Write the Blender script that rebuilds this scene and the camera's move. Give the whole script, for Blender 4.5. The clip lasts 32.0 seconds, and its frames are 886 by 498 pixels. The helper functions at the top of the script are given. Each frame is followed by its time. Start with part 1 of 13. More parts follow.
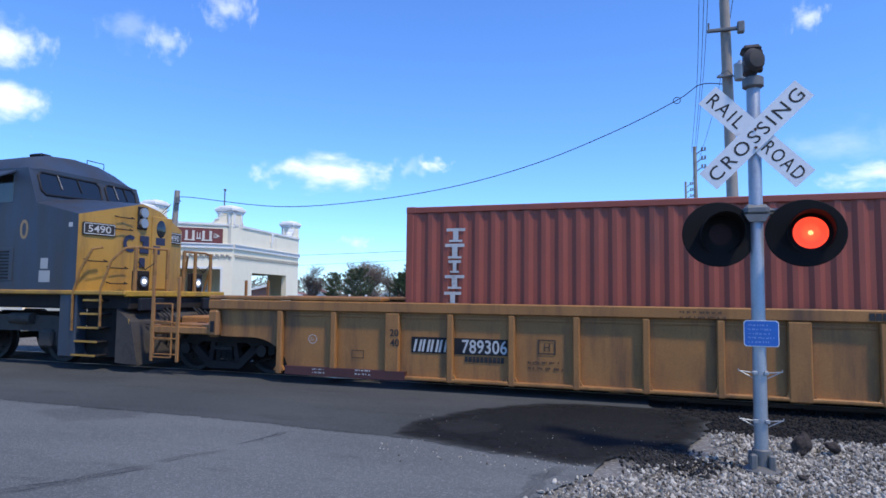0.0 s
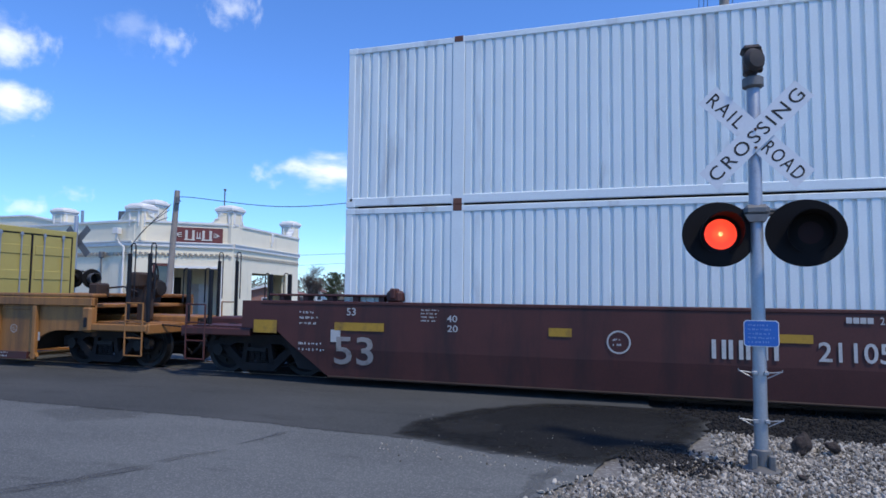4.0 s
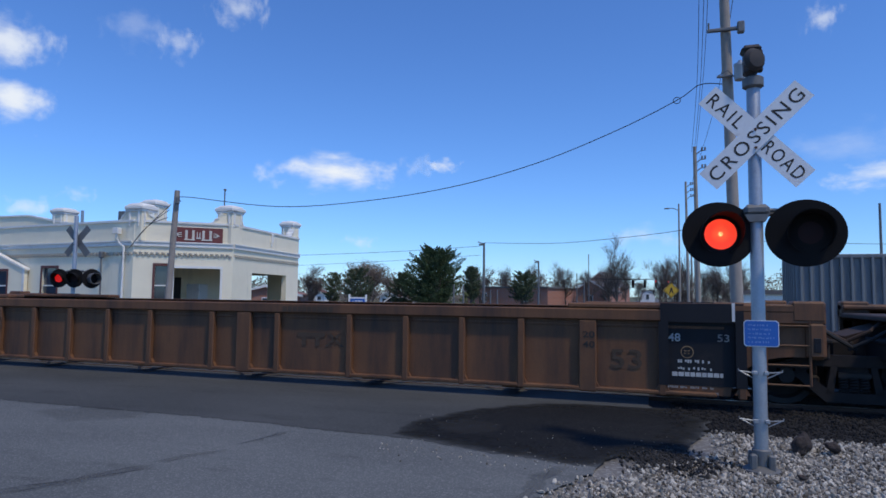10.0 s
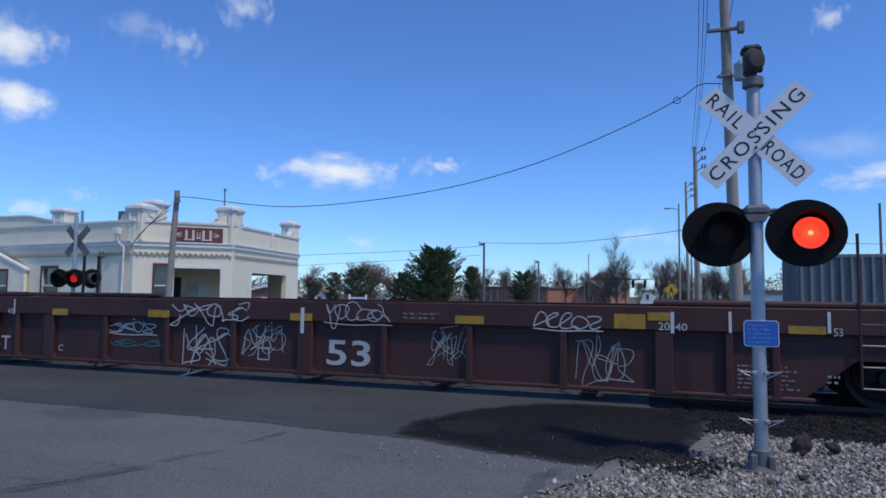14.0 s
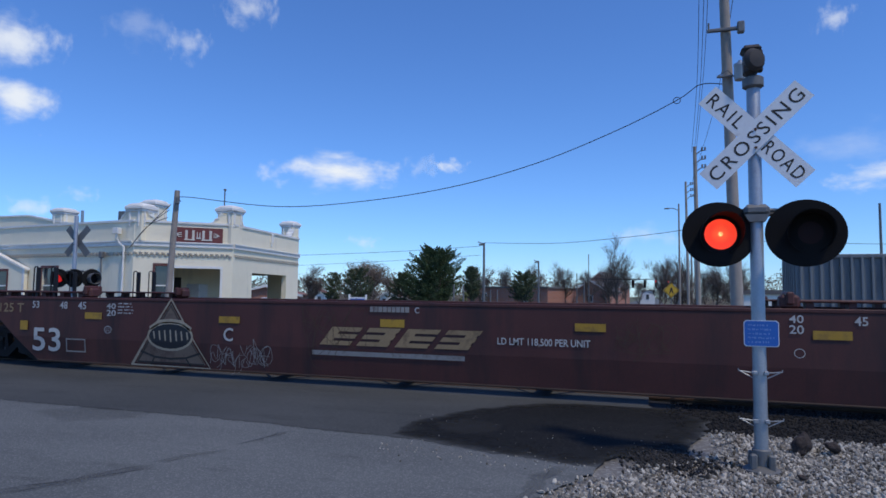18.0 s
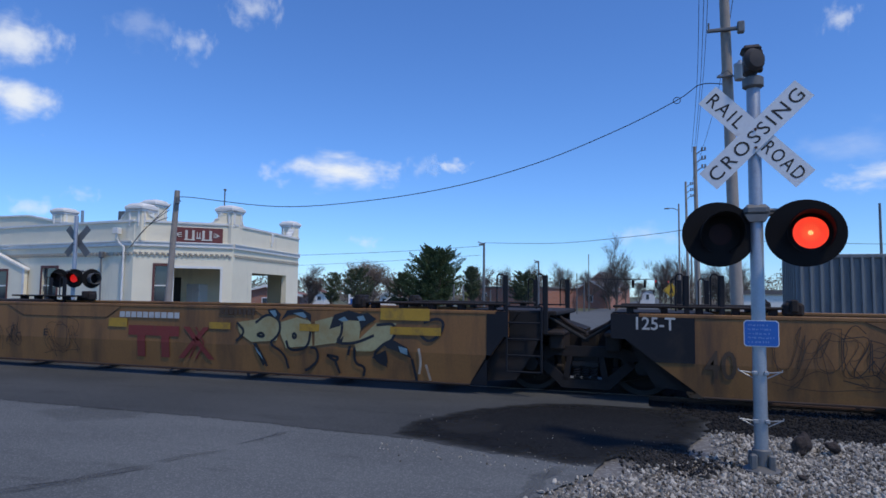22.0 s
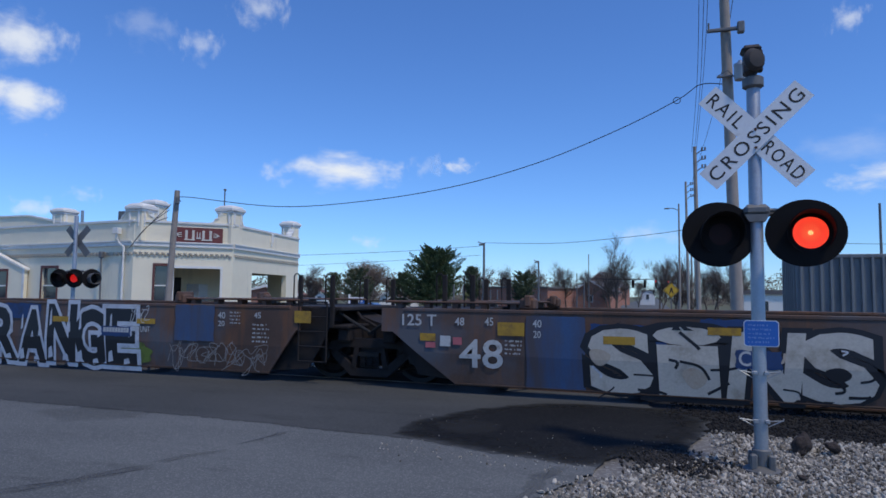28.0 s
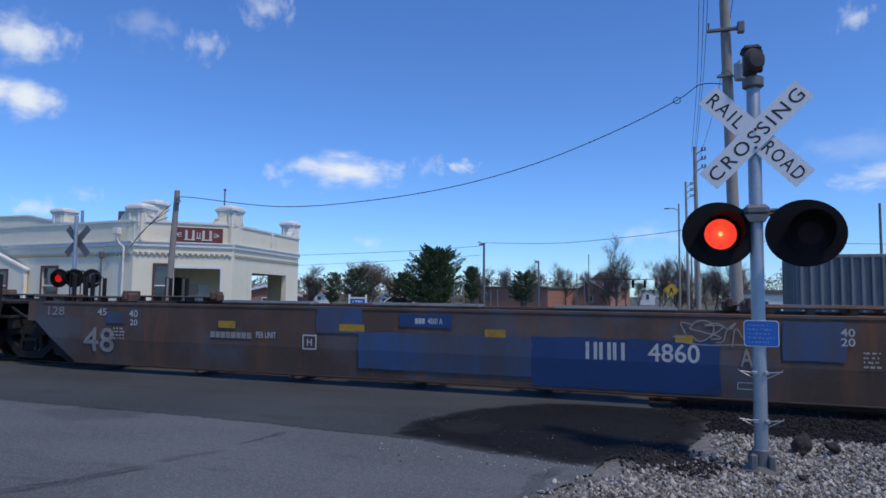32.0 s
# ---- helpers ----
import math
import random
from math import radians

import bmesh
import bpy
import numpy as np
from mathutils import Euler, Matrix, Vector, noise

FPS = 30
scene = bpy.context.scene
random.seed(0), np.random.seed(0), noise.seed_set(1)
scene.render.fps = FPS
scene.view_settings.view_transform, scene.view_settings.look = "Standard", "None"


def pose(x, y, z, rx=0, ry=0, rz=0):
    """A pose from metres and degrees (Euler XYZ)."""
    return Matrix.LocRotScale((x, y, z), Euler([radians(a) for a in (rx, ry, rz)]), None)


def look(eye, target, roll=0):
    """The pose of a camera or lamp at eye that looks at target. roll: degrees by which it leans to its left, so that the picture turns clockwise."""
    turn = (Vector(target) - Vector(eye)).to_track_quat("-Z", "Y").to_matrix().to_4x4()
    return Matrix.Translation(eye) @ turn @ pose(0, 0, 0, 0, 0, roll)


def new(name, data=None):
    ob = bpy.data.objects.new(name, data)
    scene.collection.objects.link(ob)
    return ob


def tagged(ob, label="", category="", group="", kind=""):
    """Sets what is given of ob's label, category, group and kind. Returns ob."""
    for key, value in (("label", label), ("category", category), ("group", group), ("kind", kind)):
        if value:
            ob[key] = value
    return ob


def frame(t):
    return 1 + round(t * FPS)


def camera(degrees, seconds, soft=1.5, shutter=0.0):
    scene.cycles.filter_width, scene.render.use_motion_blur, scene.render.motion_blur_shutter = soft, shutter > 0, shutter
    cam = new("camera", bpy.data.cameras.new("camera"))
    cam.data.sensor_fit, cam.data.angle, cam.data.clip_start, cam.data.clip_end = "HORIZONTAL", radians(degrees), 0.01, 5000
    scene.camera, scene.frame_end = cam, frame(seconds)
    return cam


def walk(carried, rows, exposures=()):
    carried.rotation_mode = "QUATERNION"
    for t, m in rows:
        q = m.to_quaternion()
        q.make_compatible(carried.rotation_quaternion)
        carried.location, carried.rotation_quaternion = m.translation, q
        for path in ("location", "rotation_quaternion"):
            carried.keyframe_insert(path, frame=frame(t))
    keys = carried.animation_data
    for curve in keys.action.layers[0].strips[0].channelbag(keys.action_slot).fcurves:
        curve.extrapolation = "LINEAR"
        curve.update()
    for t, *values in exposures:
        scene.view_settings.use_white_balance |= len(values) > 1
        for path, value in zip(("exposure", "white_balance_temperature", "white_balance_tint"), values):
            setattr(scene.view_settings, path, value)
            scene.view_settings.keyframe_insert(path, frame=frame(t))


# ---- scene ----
# Metres. x runs along the track, y across it away from the eye, z up from the rail head.
cam = camera(69.51, 32.0, soft=1.6)
EYE = Vector((0.0, -11.475, 1.560))
YAW, PITCH, ROLL = 18.32, 4.064, 0.652
aim = EYE + Vector((-math.sin(radians(YAW)) * math.cos(radians(PITCH)), math.cos(radians(YAW)) * math.cos(radians(PITCH)), math.sin(radians(PITCH))))
STAND = look(EYE, aim, ROLL)
walk(cam, [(0.0, STAND), (32.0, STAND)], exposures=[(0.0, 0.78, 6450, 10), (1.0, 0.58, 6450, 10), (2.0, 0.17, 6450, 10), (3.0, 0.55, 6450, 10), (5.5, 0.57, 6450, 10), (6.5, 0.58, 6450, 10), (7.0, 0.68, 6450, 10), (8.0, 0.33, 6450, 10), (9.0, 0.15, 6450, 10), (13.0, 0.12, 6450, 10), (25.0, 0.12, 6450, 10), (28.0, 0.08, 6450, 10), (32.0, 0.09, 6450, 10)])

# ---- daylight ----
SUN_WAY = Vector((0.53, -0.28, 1.0)).normalized()
world = bpy.data.worlds.new("sky")
scene.world = world
world.use_nodes = True
wn = world.node_tree.nodes
sky = wn.new("ShaderNodeTexSky")
sky.sky_type, sky.sun_disc = "NISHITA", False
sky.sun_elevation = math.asin(SUN_WAY.z)
sky.sun_rotation = math.atan2(SUN_WAY.x, SUN_WAY.y)
sky.air_density, sky.dust_density, sky.ozone_density = 1.0, 0.0, 5.0
tone = wn.new("ShaderNodeVectorMath")
tone.operation = "MULTIPLY"
tone.inputs[1].default_value = (0.635, 0.925, 1.36)
wn["Background"].inputs["Strength"].default_value = 0.11
world.node_tree.links.new(sky.outputs[0], tone.inputs[0])
world.node_tree.links.new(tone.outputs[0], wn["Background"].inputs["Color"])
sun = new("sun", bpy.data.lights.new("sun", "SUN"))
sun.data.energy, sun.data.angle, sun.data.color = 1.9, radians(4.0), (1.0, 0.90, 0.76)
sun.matrix_basis = look(SUN_WAY * 50, (0, 0, 0))


# ---- materials ----
MATS = {}


def nodes_of(name):
    m = bpy.data.materials.new(name)
    m.use_nodes = True
    return m, m.node_tree.nodes, m.node_tree.links, m.node_tree.nodes["Principled BSDF"]


def surface(name, rgb, rough=0.6, metal=0.0, grain=0.15, scale=6.0, dirt=None, dirt_amount=0.0, dirt_scale=1.3, streak=False,
            bump=0.0, bump_scale=60.0, vary=0.0, spec=0.5, coat=0.0, wash=None, wash_amount=0.4):
    """A weathered plain surface: two scales of tone, optional dirt or rust of its own shape, fine relief."""
    if name in MATS:
        return MATS[name]
    m, nt, ln, bsdf = nodes_of(name)
    co = nt.new("ShaderNodeTexCoord")
    mp = nt.new("ShaderNodeMapping")
    ln.new(co.outputs["Object"], mp.inputs["Vector"])
    fine = nt.new("ShaderNodeTexNoise")
    fine.inputs["Scale"].default_value, fine.inputs["Detail"].default_value = scale * 6, 4
    ln.new(mp.outputs[0], fine.inputs["Vector"])
    big = nt.new("ShaderNodeTexNoise")
    big.inputs["Scale"].default_value, big.inputs["Detail"].default_value = scale * 0.25, 3
    ln.new(mp.outputs[0], big.inputs["Vector"])
    add = nt.new("ShaderNodeMath")
    add.operation = "ADD"
    ln.new(fine.outputs["Fac"], add.inputs[0])
    ln.new(big.outputs["Fac"], add.inputs[1])
    rng = nt.new("ShaderNodeMapRange")
    rng.inputs[1].default_value, rng.inputs[2].default_value = 0.6, 1.4
    rng.inputs[3].default_value, rng.inputs[4].default_value = 1.0 - grain, 1.0 + grain
    ln.new(add.outputs[0], rng.inputs[0])
    base = nt.new("ShaderNodeVectorMath")
    base.operation = "SCALE"
    base.inputs[0].default_value = rgb
    ln.new(rng.outputs[0], base.inputs["Scale"])
    out = base.outputs[0]
    if vary:
        info = nt.new("ShaderNodeObjectInfo")
        vr = nt.new("ShaderNodeMapRange")
        vr.inputs[3].default_value, vr.inputs[4].default_value = 1 - vary, 1 + vary
        ln.new(info.outputs["Random"], vr.inputs[0])
        sc = nt.new("ShaderNodeVectorMath")
        sc.operation = "SCALE"
        ln.new(out, sc.inputs[0])
        ln.new(vr.outputs[0], sc.inputs["Scale"])
        out = sc.outputs[0]
    if wash:
        # a second, broad colour in patches
        wn_ = nt.new("ShaderNodeTexNoise")
        wn_.inputs["Scale"].default_value, wn_.inputs["Detail"].default_value, wn_.inputs["Roughness"].default_value = 0.55, 6, 0.6
        ln.new(co.outputs["Object"], wn_.inputs["Vector"])
        wr = nt.new("ShaderNodeMapRange")
        wr.inputs[1].default_value, wr.inputs[2].default_value = 0.62 - wash_amount * 0.3, 0.74 - wash_amount * 0.2
        wr.inputs[4].default_value = 0.9
        ln.new(wn_.outputs["Fac"], wr.inputs[0])
        wx = nt.new("ShaderNodeMix")
        wx.data_type = "RGBA"
        ln.new(wr.outputs[0], wx.inputs[0])
        ln.new(out, wx.inputs[6])
        wx.inputs[7].default_value = (*wash, 1)
        out = wx.outputs[2]
    if dirt:
        dm = nt.new("ShaderNodeMapping")
        dm.inputs["Scale"].default_value = (1.0, 1.0, 0.16 if streak else 1.0)
        ln.new(co.outputs["Object"], dm.inputs["Vector"])
        dn = nt.new("ShaderNodeTexNoise")
        dn.inputs["Scale"].default_value, dn.inputs["Detail"].default_value, dn.inputs["Roughness"].default_value = dirt_scale, 7, 0.68
        ln.new(dm.outputs[0], dn.inputs["Vector"])
        ramp = nt.new("ShaderNodeMapRange")
        ramp.inputs[1].default_value, ramp.inputs[2].default_value = 0.62 - dirt_amount * 0.35, 0.78 - dirt_amount * 0.2
        ramp.inputs[4].default_value = 0.85
        ln.new(dn.outputs["Fac"], ramp.inputs[0])
        mx = nt.new("ShaderNodeMix")
        mx.data_type = "RGBA"
        ln.new(ramp.outputs[0], mx.inputs[0])
        ln.new(out, mx.inputs[6])
        mx.inputs[7].default_value = (*dirt, 1)
        out = mx.outputs[2]
    ln.new(out, bsdf.inputs["Base Color"])
    bsdf.inputs["Roughness"].default_value, bsdf.inputs["Metallic"].default_value = rough, metal
    bsdf.inputs["Specular IOR Level"].default_value = spec
    bsdf.inputs["Coat Weight"].default_value = coat
    rr = nt.new("ShaderNodeMapRange")
    rr.inputs[3].default_value, rr.inputs[4].default_value = max(0.03, rough - 0.1), min(1, rough + 0.1)
    ln.new(fine.outputs["Fac"], rr.inputs[0])
    ln.new(rr.outputs[0], bsdf.inputs["Roughness"])
    if bump:
        bn = nt.new("ShaderNodeTexNoise")
        bn.inputs["Scale"].default_value, bn.inputs["Detail"].default_value = bump_scale, 5
        ln.new(mp.outputs[0], bn.inputs["Vector"])
        bp = nt.new("ShaderNodeBump")
        bp.inputs["Strength"].default_value, bp.inputs["Distance"].default_value = bump, 0.02
        ln.new(bn.outputs["Fac"], bp.inputs["Height"])
        ln.new(bp.outputs[0], bsdf.inputs["Normal"])
    MATS[name] = m
    return m


def glow(name, rgb, strength):
    m, nt, ln, bsdf = nodes_of(name)
    bsdf.inputs["Base Color"].default_value = (*rgb, 1)
    bsdf.inputs["Emission Color"].default_value = (*rgb, 1)
    bsdf.inputs["Emission Strength"].default_value = strength
    return m


GRIME = (0.035, 0.028, 0.022)
RUST = (0.10, 0.042, 0.02)
yellow_a = surface("yellow car paint", (0.335, 0.146, 0.038), 0.55, dirt=(0.085, 0.044, 0.024), dirt_amount=0.42, streak=True, dirt_scale=2.2, grain=0.2)
yellow_b = surface("brown soiled yellow paint", (0.160, 0.068, 0.026), 0.65, dirt=(0.046, 0.025, 0.016), dirt_amount=0.55, streak=True, dirt_scale=2.0, grain=0.22)
yellow_f = surface("browned ochre car paint", (0.215, 0.090, 0.031), 0.6, dirt=(0.072, 0.037, 0.02), dirt_amount=0.45, streak=True, dirt_scale=1.8, grain=0.22)
yellow_d = surface("ochre smooth car paint", (0.262, 0.118, 0.033), 0.55, dirt=(0.078, 0.040, 0.02), dirt_amount=0.42, streak=True, dirt_scale=1.6, grain=0.2)
brown_b = surface("red brown car paint", (0.080, 0.0225, 0.0170), 0.6, dirt=(0.026, 0.0125, 0.0115), dirt_amount=0.35, streak=True, dirt_scale=1.6, grain=0.25)
brown_c = surface("oxide brown car paint", (0.063, 0.0205, 0.0175), 0.65, dirt=(0.026, 0.0125, 0.0115), dirt_amount=0.35, streak=True, dirt_scale=1.8, grain=0.25)
rust_e = surface("rusty dark car steel", (0.098, 0.056, 0.038), 0.75, dirt=(0.200, 0.082, 0.032), dirt_amount=0.36, wash=(0.100, 0.104, 0.116), wash_amount=0.44, streak=True, dirt_scale=2.6, grain=0.3)
tan_f = surface("faded tan brown paint", (0.102, 0.046, 0.027), 0.7, dirt=(0.062, 0.027, 0.017), dirt_amount=0.45, streak=True, dirt_scale=1.8, grain=0.25)
black_p = surface("soiled black paint", (0.015, 0.015, 0.018), 0.6, dirt=(0.04, 0.032, 0.025), dirt_amount=0.15, grain=0.25, spec=0.25)
red_band = surface("dull red oxide band", (0.075, 0.024, 0.021), 0.65, dirt=GRIME, dirt_amount=0.2, grain=0.2)
worn_steel = surface("bare worn steel of handholds", (0.30, 0.29, 0.28), 0.5, metal=0.3, dirt=(0.10, 0.08, 0.07), dirt_amount=0.4, dirt_scale=6)
steel_dk = surface("oily dark steel", (0.013, 0.0095, 0.0085), 0.85, metal=0.0, dirt=(0.038, 0.024, 0.017), dirt_amount=0.4, grain=0.3, scale=10)
soiled = surface("rusty soiled end plates", (0.046, 0.026, 0.017), 0.8, dirt=(0.025, 0.017, 0.013), dirt_amount=0.45, grain=0.3, scale=8)
steel_wh = surface("worn wheel steel", (0.016, 0.014, 0.013), 0.6, metal=0.3, dirt=(0.05, 0.03, 0.02), dirt_amount=0.3, grain=0.3, scale=10)
rail_top = surface("polished rail head", (0.45, 0.44, 0.43), 0.3, metal=0.9, grain=0.1)
galv = surface("galvanised steel", (0.36, 0.38, 0.40), 0.45, metal=0.55, dirt=(0.2, 0.2, 0.2), dirt_amount=0.2, grain=0.14, scale=9, bump=0.05)
galv_dk = surface("weathered grey cast iron", (0.17, 0.17, 0.165), 0.6, metal=0.3, dirt=(0.07, 0.06, 0.05), dirt_amount=0.3, grain=0.2, scale=12)
black_lamp = surface("matt black lamp paint", (0.009, 0.008, 0.008), 0.8, grain=0.2, spec=0.2)
white_ltr = surface("chalky white lettering", (0.50, 0.49, 0.46), 0.7, dirt=(0.2, 0.17, 0.14), dirt_amount=0.18, dirt_scale=6, grain=0.15)
grey_ltr = surface("faded grey lettering", (0.30, 0.27, 0.24), 0.7, dirt=(0.12, 0.09, 0.07), dirt_amount=0.3, dirt_scale=6, grain=0.15)
black_ltr = surface("black lettering", (0.025, 0.022, 0.02), 0.7, grain=0.2)
dim_ltr = surface("worn dark lettering", (0.075, 0.045, 0.025), 0.7, grain=0.2)
gold_ltr = surface("dull gold lettering", (0.30, 0.20, 0.10), 0.6, dirt=(0.1, 0.06, 0.03), dirt_amount=0.25, dirt_scale=5)
yellow_ref = surface("yellow reflective sheeting", (0.44, 0.245, 0.02), 0.5, dirt=(0.20, 0.11, 0.03), dirt_amount=0.35, dirt_scale=5)
red_ltr = surface("red logo paint", (0.42, 0.04, 0.05), 0.6, grain=0.12)
ttx_red = surface("brick red logo paint", (0.205, 0.030, 0.022), 0.65, dirt=(0.15, 0.05, 0.025), dirt_amount=0.2, dirt_scale=4)
navy_ltr = surface("navy logo paint", (0.02, 0.025, 0.06), 0.6, grain=0.12)
box_red = surface("oxide red container paint", (0.275, 0.062, 0.034), 0.5, dirt=(0.10, 0.04, 0.03), dirt_amount=0.15, streak=True, grain=0.1)
box_yel = surface("mustard container paint", (0.44, 0.355, 0.095), 0.5, dirt=(0.25, 0.17, 0.05), dirt_amount=0.12, streak=True, grain=0.08)
box_wht = surface("white container paint", (0.77, 0.82, 0.80), 0.45, dirt=(0.42, 0.41, 0.39), dirt_amount=0.12, streak=True, grain=0.05)
box_blu = surface("blue container paint", (0.028, 0.075, 0.27), 0.5, dirt=(0.03, 0.04, 0.1), dirt_amount=0.2, streak=True, grain=0.1)
box_org = surface("faded orange red paint", (0.42, 0.09, 0.045), 0.55, dirt=(0.2, 0.06, 0.04), dirt_amount=0.25, grain=0.1)
loco_blue = surface("locomotive slate blue", (0.036, 0.052, 0.080), 0.5, dirt=(0.045, 0.036, 0.028), dirt_amount=0.45, streak=True, grain=0.15)
loco_yel = surface("locomotive yellow", (0.44, 0.235, 0.035), 0.5, dirt=(0.16, 0.085, 0.03), dirt_amount=0.4, streak=True, grain=0.14)
glass_dk = surface("dark cab glass", (0.012, 0.014, 0.016), 0.08, grain=0.05, spec=0.8)
stucco = surface("cream stucco", (0.88, 0.79, 0.585), 0.85, dirt=(0.66, 0.60, 0.47), dirt_amount=0.06, streak=True, grain=0.05, bump=0.25, bump_scale=40)
white_trim = surface("white trim paint", (0.80, 0.77, 0.70), 0.6, dirt=(0.5, 0.48, 0.44), dirt_amount=0.15, grain=0.04)
brick_red = surface("red brown frame paint", (0.13, 0.045, 0.035), 0.6, grain=0.12)
dark_room = surface("dark interior plaster", (0.10, 0.10, 0.10), 0.8, grain=0.1)
pane = surface("window glass", (0.05, 0.06, 0.07), 0.06, grain=0.05, spec=0.9)
wood_pole = surface("weathered pole timber", (0.33, 0.285, 0.24), 0.85, dirt=(0.18, 0.15, 0.125), dirt_amount=0.35, streak=True, grain=0.2, scale=14, bump=0.35, bump_scale=30)
cable = surface("black cable", (0.02, 0.02, 0.022), 0.6)
sign_white = surface("reflective white sign face", (0.74, 0.74, 0.73), 0.5, dirt=(0.5, 0.49, 0.46), dirt_amount=0.15, grain=0.05)
sign_blue = surface("blue sign face", (0.02, 0.12, 0.42), 0.45, grain=0.06)
sign_yel = surface("yellow warning sign face", (0.55, 0.33, 0.02), 0.5, grain=0.08)
grey_steel = surface("grey blue ribbed steel", (0.16, 0.175, 0.18), 0.55, dirt=(0.07, 0.075, 0.08), dirt_amount=0.3, streak=True, grain=0.15)
bark = surface("grey brown bark", (0.12, 0.095, 0.075), 0.9, grain=0.25, bump=0.3)
twig = surface("bare twigs", (0.16, 0.125, 0.10), 0.9, grain=0.25)
leaf_dk = surface("dark evergreen leaves", (0.030, 0.058, 0.018), 0.6, grain=0.45, scale=0.5)
leaf_lt = surface("young spring leaves", (0.12, 0.15, 0.05), 0.7, grain=0.4, scale=0.5)
# track bed: oil stain, with the train's shade put into the colour
oil_shade_bed = surface("oily bed darkened for train shade", (0.010, 0.009, 0.008), 0.9, grain=0.3, scale=8, bump=0.5)
grass_m = surface("dry spring grass", (0.11, 0.115, 0.05), 0.9, dirt=(0.16, 0.13, 0.08), dirt_amount=0.4, grain=0.25, scale=3, bump=0.4)
concrete = surface("old concrete", (0.36, 0.35, 0.32), 0.85, dirt=(0.2, 0.19, 0.17), dirt_amount=0.3, grain=0.12, bump=0.2)
roof_gr = surface("grey shingles", (0.13, 0.12, 0.115), 0.85, grain=0.25, bump=0.2)
roof_rd = surface("brown red shingles", (0.16, 0.07, 0.05), 0.85, grain=0.2)
car_silver = surface("silver car paint", (0.42, 0.43, 0.44), 0.3, metal=0.6, grain=0.03)
car_blue = surface("blue car paint", (0.05, 0.12, 0.28), 0.3, metal=0.3, grain=0.03)
rubber = surface("black rubber", (0.015, 0.015, 0.015), 0.8)
led_red = glow("lit red light", (1.0, 0.09, 0.028), 1.7)
led_mid = glow("lit orange light", (1.0, 0.17, 0.045), 1.8)
led_core = glow("lit amber centre", (1.0, 0.62, 0.22), 2.0)
led_dim = surface("unlit red lens", (0.020, 0.004, 0.004), 0.5, grain=0.1, spec=0.2)
sig_red = glow("lit red signal", (1.0, 0.03, 0.02), 2.5)
lamp_lit = glow("lit headlight", (1.0, 0.97, 0.9), 1.6)


